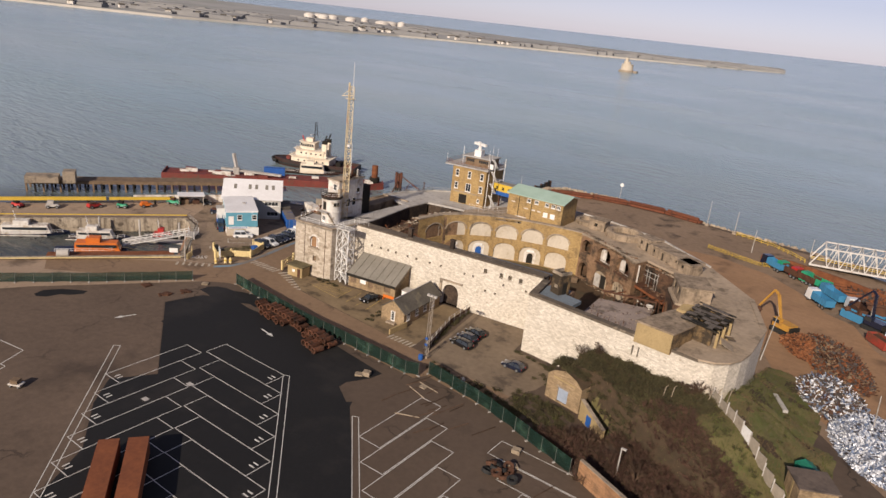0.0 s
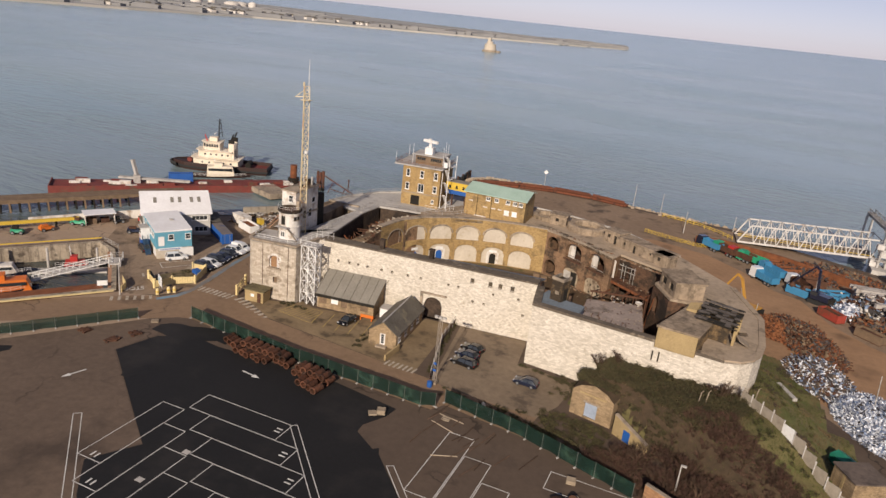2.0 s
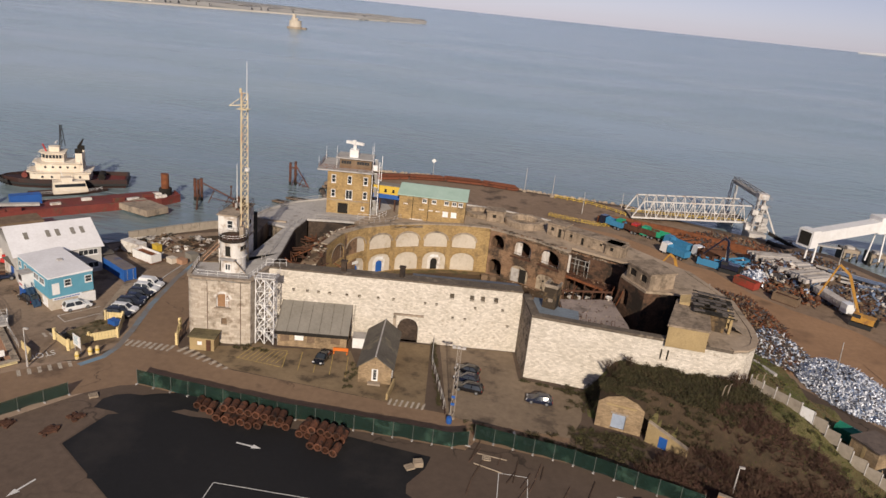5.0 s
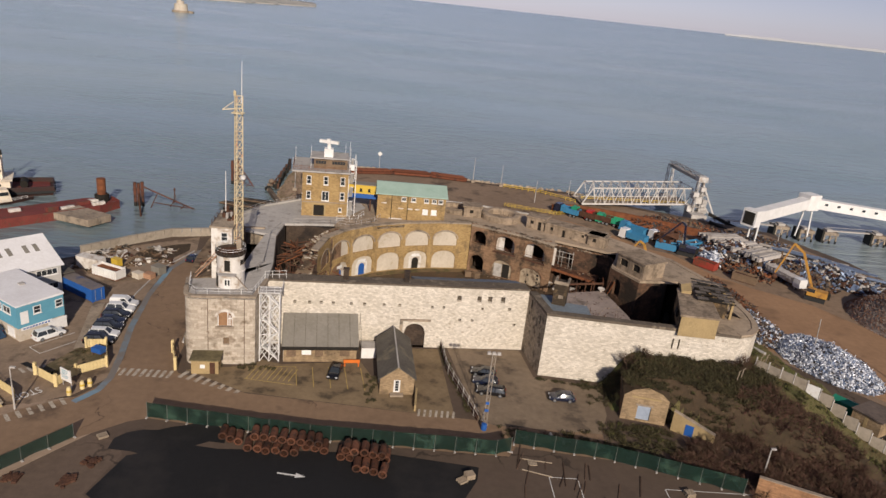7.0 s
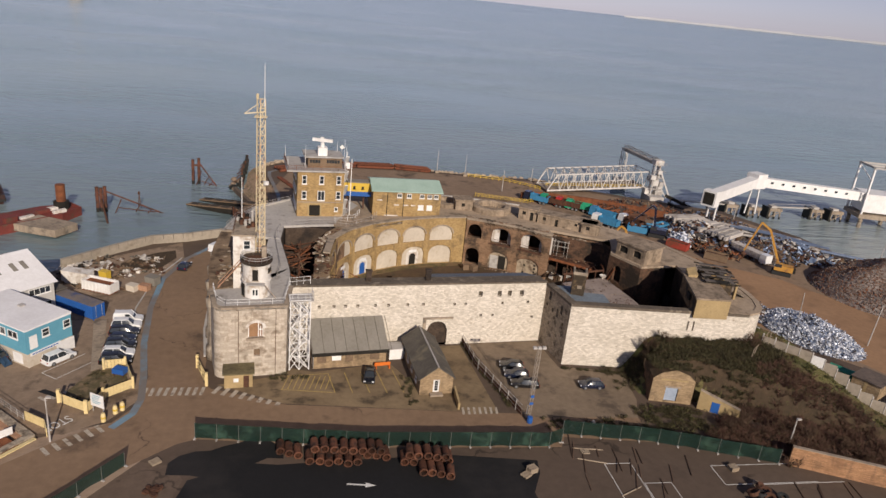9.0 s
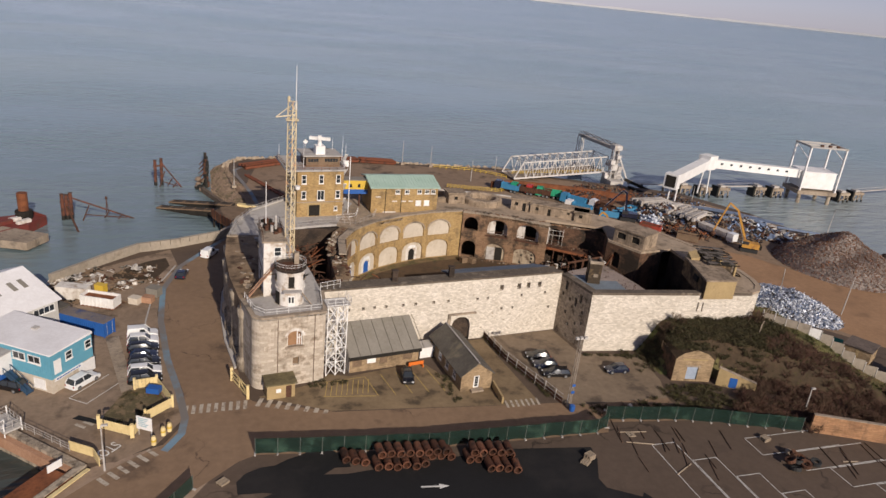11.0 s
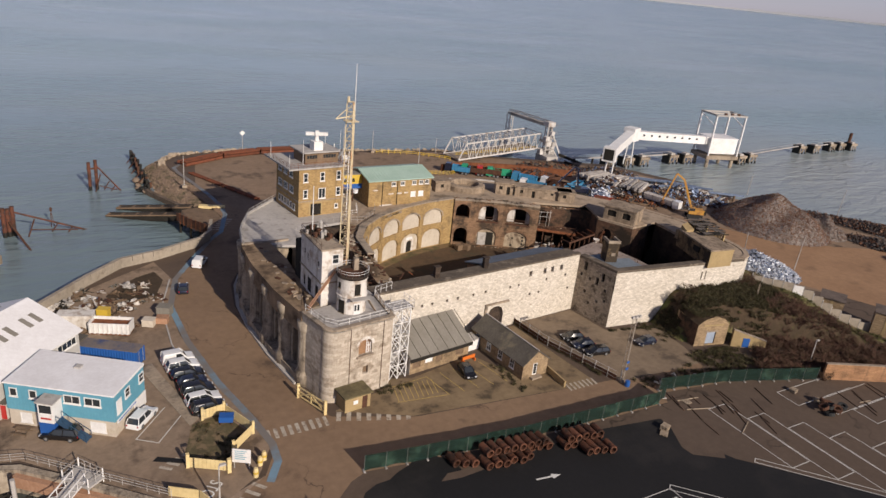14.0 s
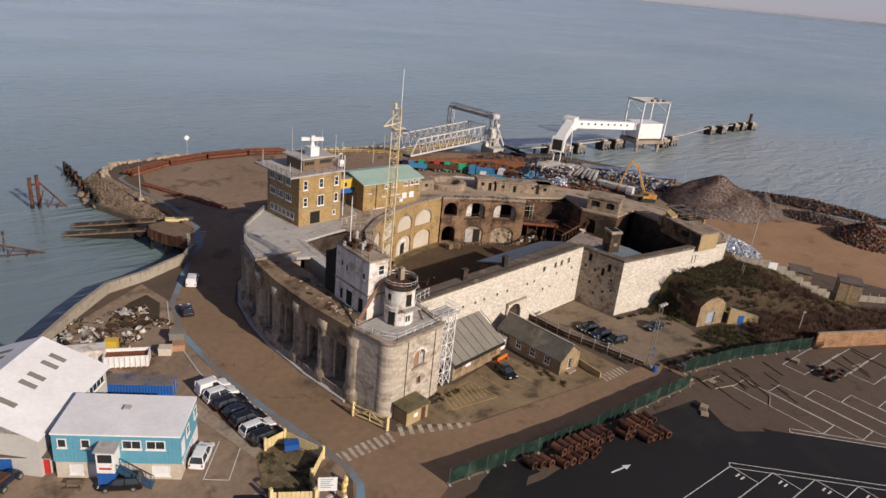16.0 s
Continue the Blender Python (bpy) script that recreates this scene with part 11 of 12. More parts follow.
def lorry(x, y, deg, cab_m, body_m, label, tip=True):
    t = thing("lorry", (x, y, 0), deg, label, "lorry", "scrapyard lorries")
    part("chassis", Form().box(-4.0, 3.6, -0.5, 0.5, 0.7, 1.0), DARK, t)
    cb = part("cab", Form().add([(1.8, -1.2, 0.6), (3.9, -1.2, 0.6), (3.9, 1.2, 0.6), (1.8, 1.2, 0.6), (1.8, -1.15, 3.1), (3.6, -1.15, 3.1), (3.6, 1.15, 3.1), (1.8, 1.15, 3.1)], [(3, 2, 1, 0), (0, 1, 5, 4), (1, 2, 6, 5), (2, 3, 7, 6), (3, 0, 4, 7), (4, 5, 6, 7)]), cab_m, t)
    part("windscreen", Form().add([(3.83, -1.05, 1.9), (3.83, 1.05, 1.9), (3.66, 1.05, 2.8), (3.66, -1.05, 2.8)], [(0, 1, 2, 3)]), GLASS, cb)
    f = Form().box(-4.2, 1.5, -1.25, 1.25, 1.0, 1.2)
    for s in (-1.2, 1.2):
        f.box(-4.2, 1.5, s - 0.06, s + 0.06, 1.2, 2.6)
    f.box(-4.2, -4.1, -1.2, 1.2, 1.2, 2.6).box(1.4, 1.5, -1.2, 1.2, 1.2, 2.9)
    part("tipper_body", f, body_m, t)
    for k in range(7):
        for s in (-1.29, 1.29):
            part("rib", Form().box(-4.1 + 0.9 * k, -3.98 + 0.9 * k, s - 0.05, s + 0.05, 1.1, 2.6), body_m, t)
    for xx in (-3.2, -2.0, 2.6):
        for s in (-1.0, 1.0):
            wheel(t, xx, s, 0.5, 0.3)


SKYBLUE = plain("sky blue paint", (0.05, 0.22, 0.40))
lorry(-9.6, 189.4, 131, SKYBLUE, SKYBLUE, "sky-blue tipper lorry at the scrapyard")
lorry(-11.6, 182.4, 131, CARWHITE, SKYBLUE, "white-cabbed blue tipper lorry at the scrapyard")
lorry(-21.5, 200.6, 140, GREENP, DARKRUST, "green and white lorry at the scrapyard")
lorry(-17.4, 198.0, 145, REDP, DARKRUST, "dark red lorry at the scrapyard")
lorry(-14.6, 196.4, 150, GREENP, GREENP, "green lorry at the scrapyard")
lorry(-26.0, 203.0, 140, CARNAVY, SKYBLUE, "blue lorry at the scrapyard")
lorry(-3.6, 182.6, 118, CARWHITE, DARKRUST, "white-cabbed rusty tipper lorry at the scrapyard")
for x, y, a, m, lb in ((-3.4, 178.0, -30, SKYBLUE, "sky-blue open scrap skip"), (5.0, 181.0, 30, SKYBLUE, "sky-blue open scrap skip"), (2.6, 178.6, -20, SKYBLUE, "sky-blue open scrap skip"), (0.4, 187.8, 15, DARKRUST, "rusty open scrap skip"), (-5.0, 193.6, 30, RUST, "rusty open scrap skip"), (2.6, 165.8, -50, SKIPRED, "red and white scrap loader"), (-9.6, 196.6, 20, RUST, "rusty open scrap skip"), (9.4, 158.0, -40, TIMBER, "brown wheeled loader by the track")):
    s = thing("scrap_skip", (x, y, 0), a, lb, "skip", "scrapyard skips")
    for k in (-1, 1):
        part("side", Form().box(-2.8, 2.8, k * 1.2 - 0.06, k * 1.2 + 0.06, 0.2, 2.0), m, s)
        part("end", Form().box(k * 2.8 - 0.06, k * 2.8 + 0.06, -1.2, 1.2, 0.2, 2.0), m, s)
    part("bed", Form().box(-2.8, 2.8, -1.2, 1.2, 0, 0.3), DARKRUST, s)
    part("load", Form().box(-2.6, 2.6, -1.1, 1.1, 0.3, 1.5, m=pose(0, 0, 0, 3, 2, 0)), DARKRUST, s)

# rusty sheet bund, yellow rails on the quay
setting("rust_bund", band(Form(), [(-30, 206), (-22, 207.5), (-8, 203), (4, 197), (12, 192)], -0.3, 0.3, 0, 2.2), RUST, "rusty steel bund wall behind the lorries", "wall")
yr = thing("yellow_rail", (0, 0, 0), 0, "yellow crowd rail across the yard", "railing", "yellow rails")
railing(yr, [(-44.6, 206.2, 0), (-36, 203.4, 0), (-29, 201.4, 0), (-25.6, 203.6, 0)], 1.2, 1.2, YELLOW, rails=4, r=0.045)
yr = thing("yellow_rail", (0, 0, 0), 0, "yellow guard rail along the quay edge", "railing", "yellow rails")
railing(yr, [(-42, 229.6, 0), (-30, 226.0, 0), (-24, 221.6, 0), (-20, 217.6, 0)], 1.1, 2.0, YELLOW, rails=2, r=0.09)
for x, y, h, t in ((16.4, 112.4, 9.0, 3), (62.6, 162, 7.5, 4), (74, 137.4, 9.0, 5), (77, 108, 10, 4), (-15.6, 137.2, 9.5, 5), (4.6, 118.6, 8.5, -4), (34.0, 190, 6, 0), (-34, 214, 7, 0)):
    p = lamp_post(x, y, h, "grey lamp post in the scrapyard", base=False, head=False)
    p.rotation_euler = (0, radians(t), 0)

# ---- white link-span truss, its portal, and the passenger gangway ----
SPANWHITE = paint("weathered white span paint", (0.62, 0.60, 0.58), (0.44, 0.41, 0.38), 0.6, 0.4, 3.0, 0.05, stain=(0.32, 0.22, 0.15), stain_at=0.66)
span = thing("link_span", (0, 0, 0), 0, "white steel truss link-span bridge reaching out from the quay", "bridge")
SA_, SB_ = Vector((-18.6, 214.6)), Vector((18.2, 218.6))
SPANW = 8.6
d2 = (SB_ - SA_).normalized()
n2 = Vector((-d2.y, d2.x))
for w0 in (0.0, SPANW):
    a, b = SA_ + n2 * w0, SB_ + n2 * w0
    f = Form()
    zb0, zb1, zh = 0.8, 2.8, 5.4
    N_ = 11
    P_ = lambda t, z: (*(a.lerp(b, t)), z)
    f.beam(P_(0, zb0), P_(1, zb1), 0.42, 0.5)
    f.beam(P_(0.08, zb0 + zh), P_(1, zb1 + zh), 0.36, 0.36)
    f.beam(P_(0, zb0), P_(0.08, zb0 + zh), 0.34)
    for k in range(N_):
        t0, t1 = 0.08 + 0.92 * k / N_, 0.08 + 0.92 * (k + 1) / N_
        tm = (t0 + t1) / 2
        f.beam(P_(t0, lerp(zb0, zb1, t0) + zh), P_(tm, lerp(zb0, zb1, tm)), 0.22)
        f.beam(P_(tm, lerp(zb0, zb1, tm)), P_(t1, lerp(zb0, zb1, t1) + zh), 0.22)
        f.beam(P_(t1, lerp(zb0, zb1, t1) + 0.2), P_(t1, lerp(zb0, zb1, t1) + zh), 0.12)
    part("truss", f, SPANWHITE, span)
for k in range(12):
    t = 0.08 + 0.92 * k / 11
    p, q = SA_.lerp(SB_, t), SA_.lerp(SB_, t) + n2 * SPANW
    zt = lerp(6.2, 8.2, t)
    part("cross_brace", Form().beam((*p, zt), (*q, zt), 0.2), SPANWHITE, span)
    if k < 11:
        q2 = SA_.lerp(SB_, t + 0.92 / 11) + n2 * SPANW
        part("wind_brace", Form().beam((*p, zt), (*q2, zt), 0.12), SPANWHITE, span)
f = Form().prism([(SA_ + n2 * 0.3).to_tuple(), (SB_ + n2 * 0.3).to_tuple(), (SB_ + n2 * (SPANW - 0.3)).to_tuple(), (SA_ + n2 * (SPANW - 0.3)).to_tuple()], [0.5, 2.4, 2.4, 0.5], [0.9, 2.8, 2.8, 0.9])
part("deck", f, CONCRETE, span, "grey road deck")
part("deck_rail", Form().beam((*(SA_ + n2 * 2), 2.2), (*(SB_ + n2 * 2), 2.4), 0.15).beam((*(SA_ + n2 * 2), 2.7), (*(SB_ + n2 * 2), 2.9), 0.15), YELLOW, span)
portal = thing("lifting_portal", (0, 0, 0), 0, "white steel lifting portal on concrete footings at the link-span's end", "portal")
PB0, PB1 = Vector((19.2, 216.2)), Vector((17.0, 237.6))
for c in (PB0, PB1):
    for a in (-1, 1):
        for e in (-1, 1):
            part("column", Form().beam((c.x + a, c.y + e, -2), (c.x + a * 0.8, c.y + e * 0.8, 11.4), 0.4 if c is PB0 else 0.25), SPANWHITE, portal)
        for z in (1.5, 4.5, 7.5):
            part("lacing", Form().beam((c.x + a, c.y - 1, z), (c.x + a, c.y + 1, z + 3), 0.2), SPANWHITE, portal)
    if c is PB1:
        part("cap", Form().box(c.x - 0.9, c.x + 0.9, c.y - 0.9, c.y + 0.9, 11.3, 12.0), SPANWHITE, portal)
        part("footing", Form().box(c.x - 2.0, c.x + 2.0, c.y - 2.2, c.y + 2.2, -9, 0.8), PALECON, portal)
        continue
    part("cabin", Form().box(c.x - 0.9, c.x + 1.1, c.y - 1.3, c.y + 0.9, 4.2, 6.4), SPANWHITE, portal)
    part("hoist_box", Form().box(c.x + 1.4, c.x + 3.0, c.y - 1.0, c.y + 1.0, 2.2, 4.2), SPANWHITE, portal)
    part("cap", Form().box(c.x - 1.5, c.x + 1.5, c.y - 1.5, c.y + 1.5, 11.3, 13.0), SPANWHITE, portal)
    part("footing", Form().box(c.x - 2.6, c.x + 2.4, c.y - 4.6, c.y + 2.2, -9, 1.2), PALECON, portal)
    part("stay", Form().beam((c.x + 0.6, c.y, 11), (c.x + 7, c.y - 1, -1), 0.45).beam((c.x, c.y, 7), (c.x + 5.5, c.y, 0), 0.3), SPANWHITE, portal)
    for z in (3.0, 7.0):
        part("landing", Form().box(c.x - 1.8, c.x + 2.4, c.y - 1.6, c.y + 1.6, z, z + 0.15), PALECON, portal)
for k, (a, b, z, w_, h_) in enumerate(((-1.9, 0.4, 1.2, 1.1, 1.9), (1.9, -1.2, 4.4, 0.8, 1.3), (-1.7, -1.6, 6.6, 0.9, 1.4), (1.8, 0.8, 7.4, 0.7, 1.6), (0.2, -1.9, 8.6, 0.8, 1.2), (2.4, 0.2, 0.9, 1.2, 1.4), (-0.4, 1.8, 5.2, 0.9, 1.1))):
    part("machine_box", Form().box(-w_, w_, -w_ * 0.8, w_ * 0.8, 0, h_, m=pose(PB0.x + a, PB0.y + b, z, 0, 0, 6)), (SPANWHITE, PALECON)[k % 2], portal)
for z in (3.0, 5.8, 8.6, 11.2):
    railing(portal, [(PB0.x - 2.0, PB0.y - 1.9, z), (PB0.x + 2.6, PB0.y - 1.9, z), (PB0.x + 2.6, PB0.y + 1.8, z)], 1.0, 1.6, PALECON)
for e in (-0.7, 0.7):
    f = Form()
    for k in range(9):
        t0, t1 = k / 9, (k + 1) / 9
        f.beam((lerp(PB0.x, PB1.x, t0) + e, lerp(PB0.y, PB1.y, t0), 12.2 + 0.9 * (k % 2)), (lerp(PB0.x, PB1.x, t1) + e, lerp(PB0.y, PB1.y, t1), 12.2 + 0.9 * ((k + 1) % 2)), 0.14)
    f.beam((PB0.x + e, PB0.y, 13.15), (PB1.x + e, PB1.y, 13.15), 0.16)
    part("gantry_lacing", f, PALECON, portal)
part("cross_beam", Form().beam((PB0.x, PB0.y, 11.6), (PB1.x, PB1.y, 11.6), 1.3, 1.2), PALECON, portal)
railing(portal, [(PB0.x - 0.8, PB0.y, 12.2), (PB1.x - 0.8, PB1.y, 12.2)], 0.9, 2.6, PALECON)
part("cat_walk", Form().beam((PB0.x - 0.9, PB0.y, 12.16), (PB1.x - 0.9, PB1.y, 12.16), 0.7, 0.1), PALECON, portal)
part("ramp_arm", Form().beam((20, 206, 1.0), (32, 200, -2.4), 1.6, 0.8).beam((22, 212, 2), (36, 205, -3), 1.0, 0.9), DARK, portal)
cat = thing("access_walkway", (0, 0, 0), 0, "thin grey steel walkway over the water", "walkway")
part("deck", Form().beam((24, 212, 0.6), (46, 210, 0.5), 1.2, 0.25), PALECON, cat)
railing(cat, [(24, 211.4, 0.7), (46, 209.4, 0.6)], 1.0, 2.5, PALECON)
for x in (29, 38):
    part("support_post", Form().tube((x, 211.3, -9), (x, 211.3, 0.5), 0.4, n=8), DARK, cat)

gang = thing("passenger_gangway", (0, 0, 0), 0, "white enclosed passenger gangway sloping down from its tower", "gangway")


def box_tube(nm, p, q, w, h, m, parent):
    return part(nm, Form().beam(p, q, w, h), m, parent)


E0, E1, E2 = (24.8, 189.2, 8.6), (49.8, 206.0, 10.2), (90.6, 205.4, 7.3)
box_tube("lower_tube", E0, E1, 3.2, 3.2, WHITESTEEL, gang)
box_tube("upper_tube", E1, E2, 3.0, 3.0, WHITESTEEL, gang)
part("knuckle", Form().box(-2.4, 2.4, -2.2, 2.2, -2.2, 2.6, m=pose(*E1, 0, 0, 20)), WHITESTEEL, gang)
part("mouth_frame", Form().box(-2.4, 0.6, -2.1, 2.1, -2.6, 2.2, m=pose(24.2, 188.6, 8.6, 0, 0, 34)), WHITESTEEL, gang)
part("mouth", Form().box(-2.5, -2.3, -1.6, 1.6, -2.0, 1.6, m=pose(24.2, 188.6, 8.6, 0, 0, 34)), DARK, gang)
for k in range(8):
    t = 0.12 + 0.1 * k
    part("port_window", Form().box(-0.5, 0.5, -0.06, 0.06, -0.35, 0.35, m=pose(lerp(E1[0], E2[0], t), lerp(E1[1], E2[1], t) - 1.53, lerp(E1[2], E2[2], t) + 0.3)), GLASS, gang)
for x, y in ((25.0, 190.6), (26.4, 188.8)):
    part("leg", Form().beam((x, y, 0), (x, y, 7.4), 0.4), WHITESTEEL, gang)
for s in (-2, 2):
    part("elbow_leg", Form().beam((50.4 + s, 206, -1), (50.4 + s * 0.6, 206, 9), 0.35), WHITESTEEL, gang)
tw = thing("gangway_tower", (0, 0, 0), 0, "white machine house in a steel frame over the water", "gangway tower")
TWC = (96.8, 204.8)
part("machine_house", Form().box(-6.0, 6.0, -4.4, 4.4, 2.6, 8.6, m=pose(*TWC, 0, 0, 0, -14)), WHITESTEEL, tw)
part("roof", Form().box(-6.15, 6.15, -4.55, 4.55, 8.6, 8.9, m=pose(*TWC, 0, 0, 0, -14)), WHITEROOF, tw)
part("platform", Form().box(-7.4, 7.4, -5.4, 5.4, 0.5, 1.9, m=pose(*TWC, 0, 0, 0, -14)), CONCRETE, tw)
f4 = turned(*TWC, -14)
for a in (-6.7, 6.7):
    for b in (-4.9, 4.9):
        part("frame_leg", Form().beam((*f4(a, b), 1.9), (*f4(a, b), 17.8), 0.55), WHITESTEEL, tw)
        part("support_post", Form().tube((*f4(a * 0.85, b * 0.8), -9), (*f4(a * 0.85, b * 0.8), 0.6), 0.7, n=10), PIERCON, tw)
for a, b, c, e in ((-7.2, -4.9, 7.2, -4.9), (-7.2, 4.9, 7.2, 4.9), (-6.7, -5.4, -6.7, 5.4), (6.7, -5.4, 6.7, 5.4), (-7.0, 0, 7.0, 0)):
    part("frame_beam", Form().beam((*f4(a, b), 17.9), (*f4(c, e), 17.9), 0.5, 0.6), PALECON, tw)
for a in (-3, 0, 3):
    part("sheave", Form().box(-0.5, 0.5, -0.35, 0.35, 0, 0.7, m=pose(*f4(a, -4.9), 18.2, 0, 0, -14)), DARKRUST, tw)
part("brace", Form().beam((*f4(-6.7, -4.9), 13.6), (*f4(-6.7, 4.9), 17.4), 0.25).beam((*f4(6.7, -4.9), 13.6), (*f4(6.7, 4.9), 17.4), 0.25), WHITESTEEL, tw)
# concrete berthing dolphins strung out along the channel
for x, y, n in ((46, 211, 2), (53, 209, 3), (61, 209, 2), (78, 210, 3), (85, 209, 2), (112, 204, 2), (120, 205, 2), (168, 214, 3), (177, 213, 2), (193, 215, 3), (201, 215, 2), (209, 214, 3)):
    dd_ = thing("berthing_dolphin", (x, y, SEA), 0, "concrete berthing dolphin on stout piles", "dolphin", "berthing dolphins")
    part("cap", Form().box(-2.4, 2.4, -2.0, 2.0, 2.7, 3.7), CONCRETE, dd_)
    part("head_block", Form().box(-1.4, 0.8, -1.2, 1.0, 3.7, 4.4), PALECON, dd_)
    for a in (-2.1, 0, 2.1):
        for b in (-1.7, 1.7):
            part("support_post", Form().tube((a * 1.15, b * 1.15, -5), (a * 0.9, b * 0.9, 2.8), 0.26, n=8), PIERCON, dd_)
            part("tide_band", Form().tube((a * 1.01, b * 1.01, -0.6), (a * 0.97, b * 0.97, 0.9), 0.29, n=8), WETBLACK, dd_)
    part("fender", Form().box(-2.9, -2.3, -1.8, 1.8, 0.2, 4.0), WETBLACK, dd_)
    part("brace", Form().beam((-1.8, -1.5, 0.4), (1.8, -1.5, 2.4), 0.25), CONCRETE, dd_)
part("beacon_pile", Form().tube((-1.6, 0.5, 3.6), (-1.6, 0.5, 8.6), 0.75, n=10), DARKRUST, dd_)
for p, q in (((120, 205, 0.6), (168, 214, 0.6)), ((179, 213, 0.5), (193, 215, 0.5)), ((60, 209, 0.8), (78, 210, 0.8))):
    s = thing("access_walkway", (0, 0, 0), 0, "thin grey steel walkway between dolphins", "walkway")
    part("deck", Form().beam(p, q, 1.0, 0.3), PALECON, s)
    part("hand_rail", Form().beam((p[0], p[1], p[2] + 1.1), (q[0], q[1], q[2] + 1.1), 0.1), PALECON, s)

# ---- concrete panel fence, tent and shed below the mound ----
cfn = thing("panel_fence", (0, 0, 0), 0, "grey concrete post-and-panel fence down the bank", "fence")
fl = [(-16.6, 101.4), (-12.6, 97.4), (-6.4, 91.4), (3.0, 84.2), (10.7, 78.2), (22, 70)]
for i, (x, y, a) in enumerate(along(fl, 2.0)):
    z = max(0, mound_z(x, y))
    part("post", Form().box(-0.09, 0.09, -0.09, 0.09, z - 0.4, z + 2.0, m=Matrix.Translation((x, y, 0))), PALECON, cfn)
    part("panel", Form().box(0.09, 1.9, -0.05, 0.05, z - 0.5, z + 1.5, m=Matrix.Translation((x, y, 0)) @ Matrix.Rotation(a, 4, "Z")), WHITESTEEL if i == 4 else SEAWALL, cfn)
for x, y in ((-16.8, 99.6), (-16.0, 101.4), (-14.6, 102.2), (-22.4, 95.6), (-21.4, 96.4)):
    z = mound_z(x, y)
    p = thing("fence_stake", (x, y, z - 0.2), 0, "leaning grey concrete stake in the scrub", "stake", "old stakes")
    part("stake", Form().beam((0, 0, 0), (0.2, 0.1, 2.2), 0.1), CONCRETE, p)
    part("arm", Form().beam((0.2, 0.1, 2.2), (0.45, 0.1, 2.5), 0.07), CONCRETE, p)
plk = thing("concrete_plank", (-8.8, 116.6, mound_z(-8.8, 116.6) + 0.25), 118, "pale concrete plank lying on the bank", "plank")
part("slab", Form().box(-2.6, 2.6, -0.35, 0.35, -0.1, 0.12), PALECON, plk)
part("end_block", Form().box(-2.7, -2.4, -0.4, 0.4, -0.4, 0.1), PALECON, plk)
TARP = paint("green tarpaulin", (0.02, 0.20, 0.13), (0.012, 0.13, 0.085), 0.6, 0.4, 2.0, 0.15)
tn = thing("green_tent", (-1.5, 98.6, 0), -51, "bright green sheeted shelter by the scrap", "shelter")
part("sheet", Form().add([(-2.1, -1.3, 0), (2.1, -1.3, 0), (2.0, -1.2, 2.9), (-2.0, -1.2, 2.9), (-2.1, 1.3, 0), (2.1, 1.3, 0), (2.0, 1.2, 2.8), (-2.0, 1.2, 2.8), (-2.0, 0.1, 3.3), (2.0, 0.1, 3.15)], [(0, 1, 2, 3), (3, 2, 9, 8), (8, 9, 6, 7), (7, 6, 5, 4), (0, 3, 8, 7, 4), (1, 5, 6, 9, 2)]), TARP, tn)
for k in range(5):
    part("rib", Form().beam((-1.9 + 0.95 * k, -1.32, 0), (-1.9 + 0.95 * k, -1.24, 2.9), 0.08), TARP, tn)
SHEDROOF = paint("felt shed roof", (0.15, 0.115, 0.095), (0.10, 0.078, 0.066), 0.9, 0.4, 2.0, 0.2, stain=(0.07, 0.055, 0.047), stain_at=0.6)
for x, y, a, rf in ((-0.9, 92.8, 28, SHEDROOF), (3.8, 84.0, 28, SHEDROOF)):
    bs = thing("brick_shed", (x, y, 0), a, "small flat-roofed brick store shed beside the panel fence", "shed", "store sheds")
    part("wall", Form().box(-2.4, 2.4, -2.2, 2.2, 0, 4.6), HBRICK, bs)
    part("roof", Form().box(-2.6, 2.6, -2.4, 2.4, 4.6, 4.8), rf, bs)
    part("pier", Form().box(-2.44, -2.36, -0.25, 0.25, 0, 4.5), STOCK, bs)
    part("door", Form().box(0.4, 1.6, -2.24, -2.18, 0.05, 2.1), TIMBER, bs)
    part("window", Form().box(-1.9, -0.7, -2.24, -2.18, 1.1, 2.0), GLASS, bs)
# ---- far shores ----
# fields, beach and woods: distance haze is put into these base colours
FARLAND = paint("haze-paled far fields", (0.35, 0.34, 0.33), (0.29, 0.287, 0.287), 0.95, 0.004, 0.02, 0.0, stain=(0.25, 0.255, 0.24), stain_at=0.56, stain_scale=0.006)
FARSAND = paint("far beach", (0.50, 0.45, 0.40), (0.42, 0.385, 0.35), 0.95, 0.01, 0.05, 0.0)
FARWOOD = paint("haze-paled far woods", (0.24, 0.235, 0.235), (0.19, 0.187, 0.19), 0.95, 0.01, 0.05, 0.0)


def bearing(x, y, ex=-60, ey=50):
    return math.atan2(y - ey, x - ex)


shore = [(-2100, 420), (-1560, 640), (-1290, 860), (-1205, 1080), (-1140, 1390), (-958, 1640), (-745, 1891), (-570, 2104), (-419, 2365)]
back = [(-480, 2480), (-800, 2560), (-1300, 2500), (-1900, 2450), (-2700, 2200), (-3300, 1600), (-3300, 420)]


def sea_z(x, y):
    return SEA + 52 * max(0.0, (math.hypot(x + 60, y - 120) - 1400) / 3400) ** 2.2


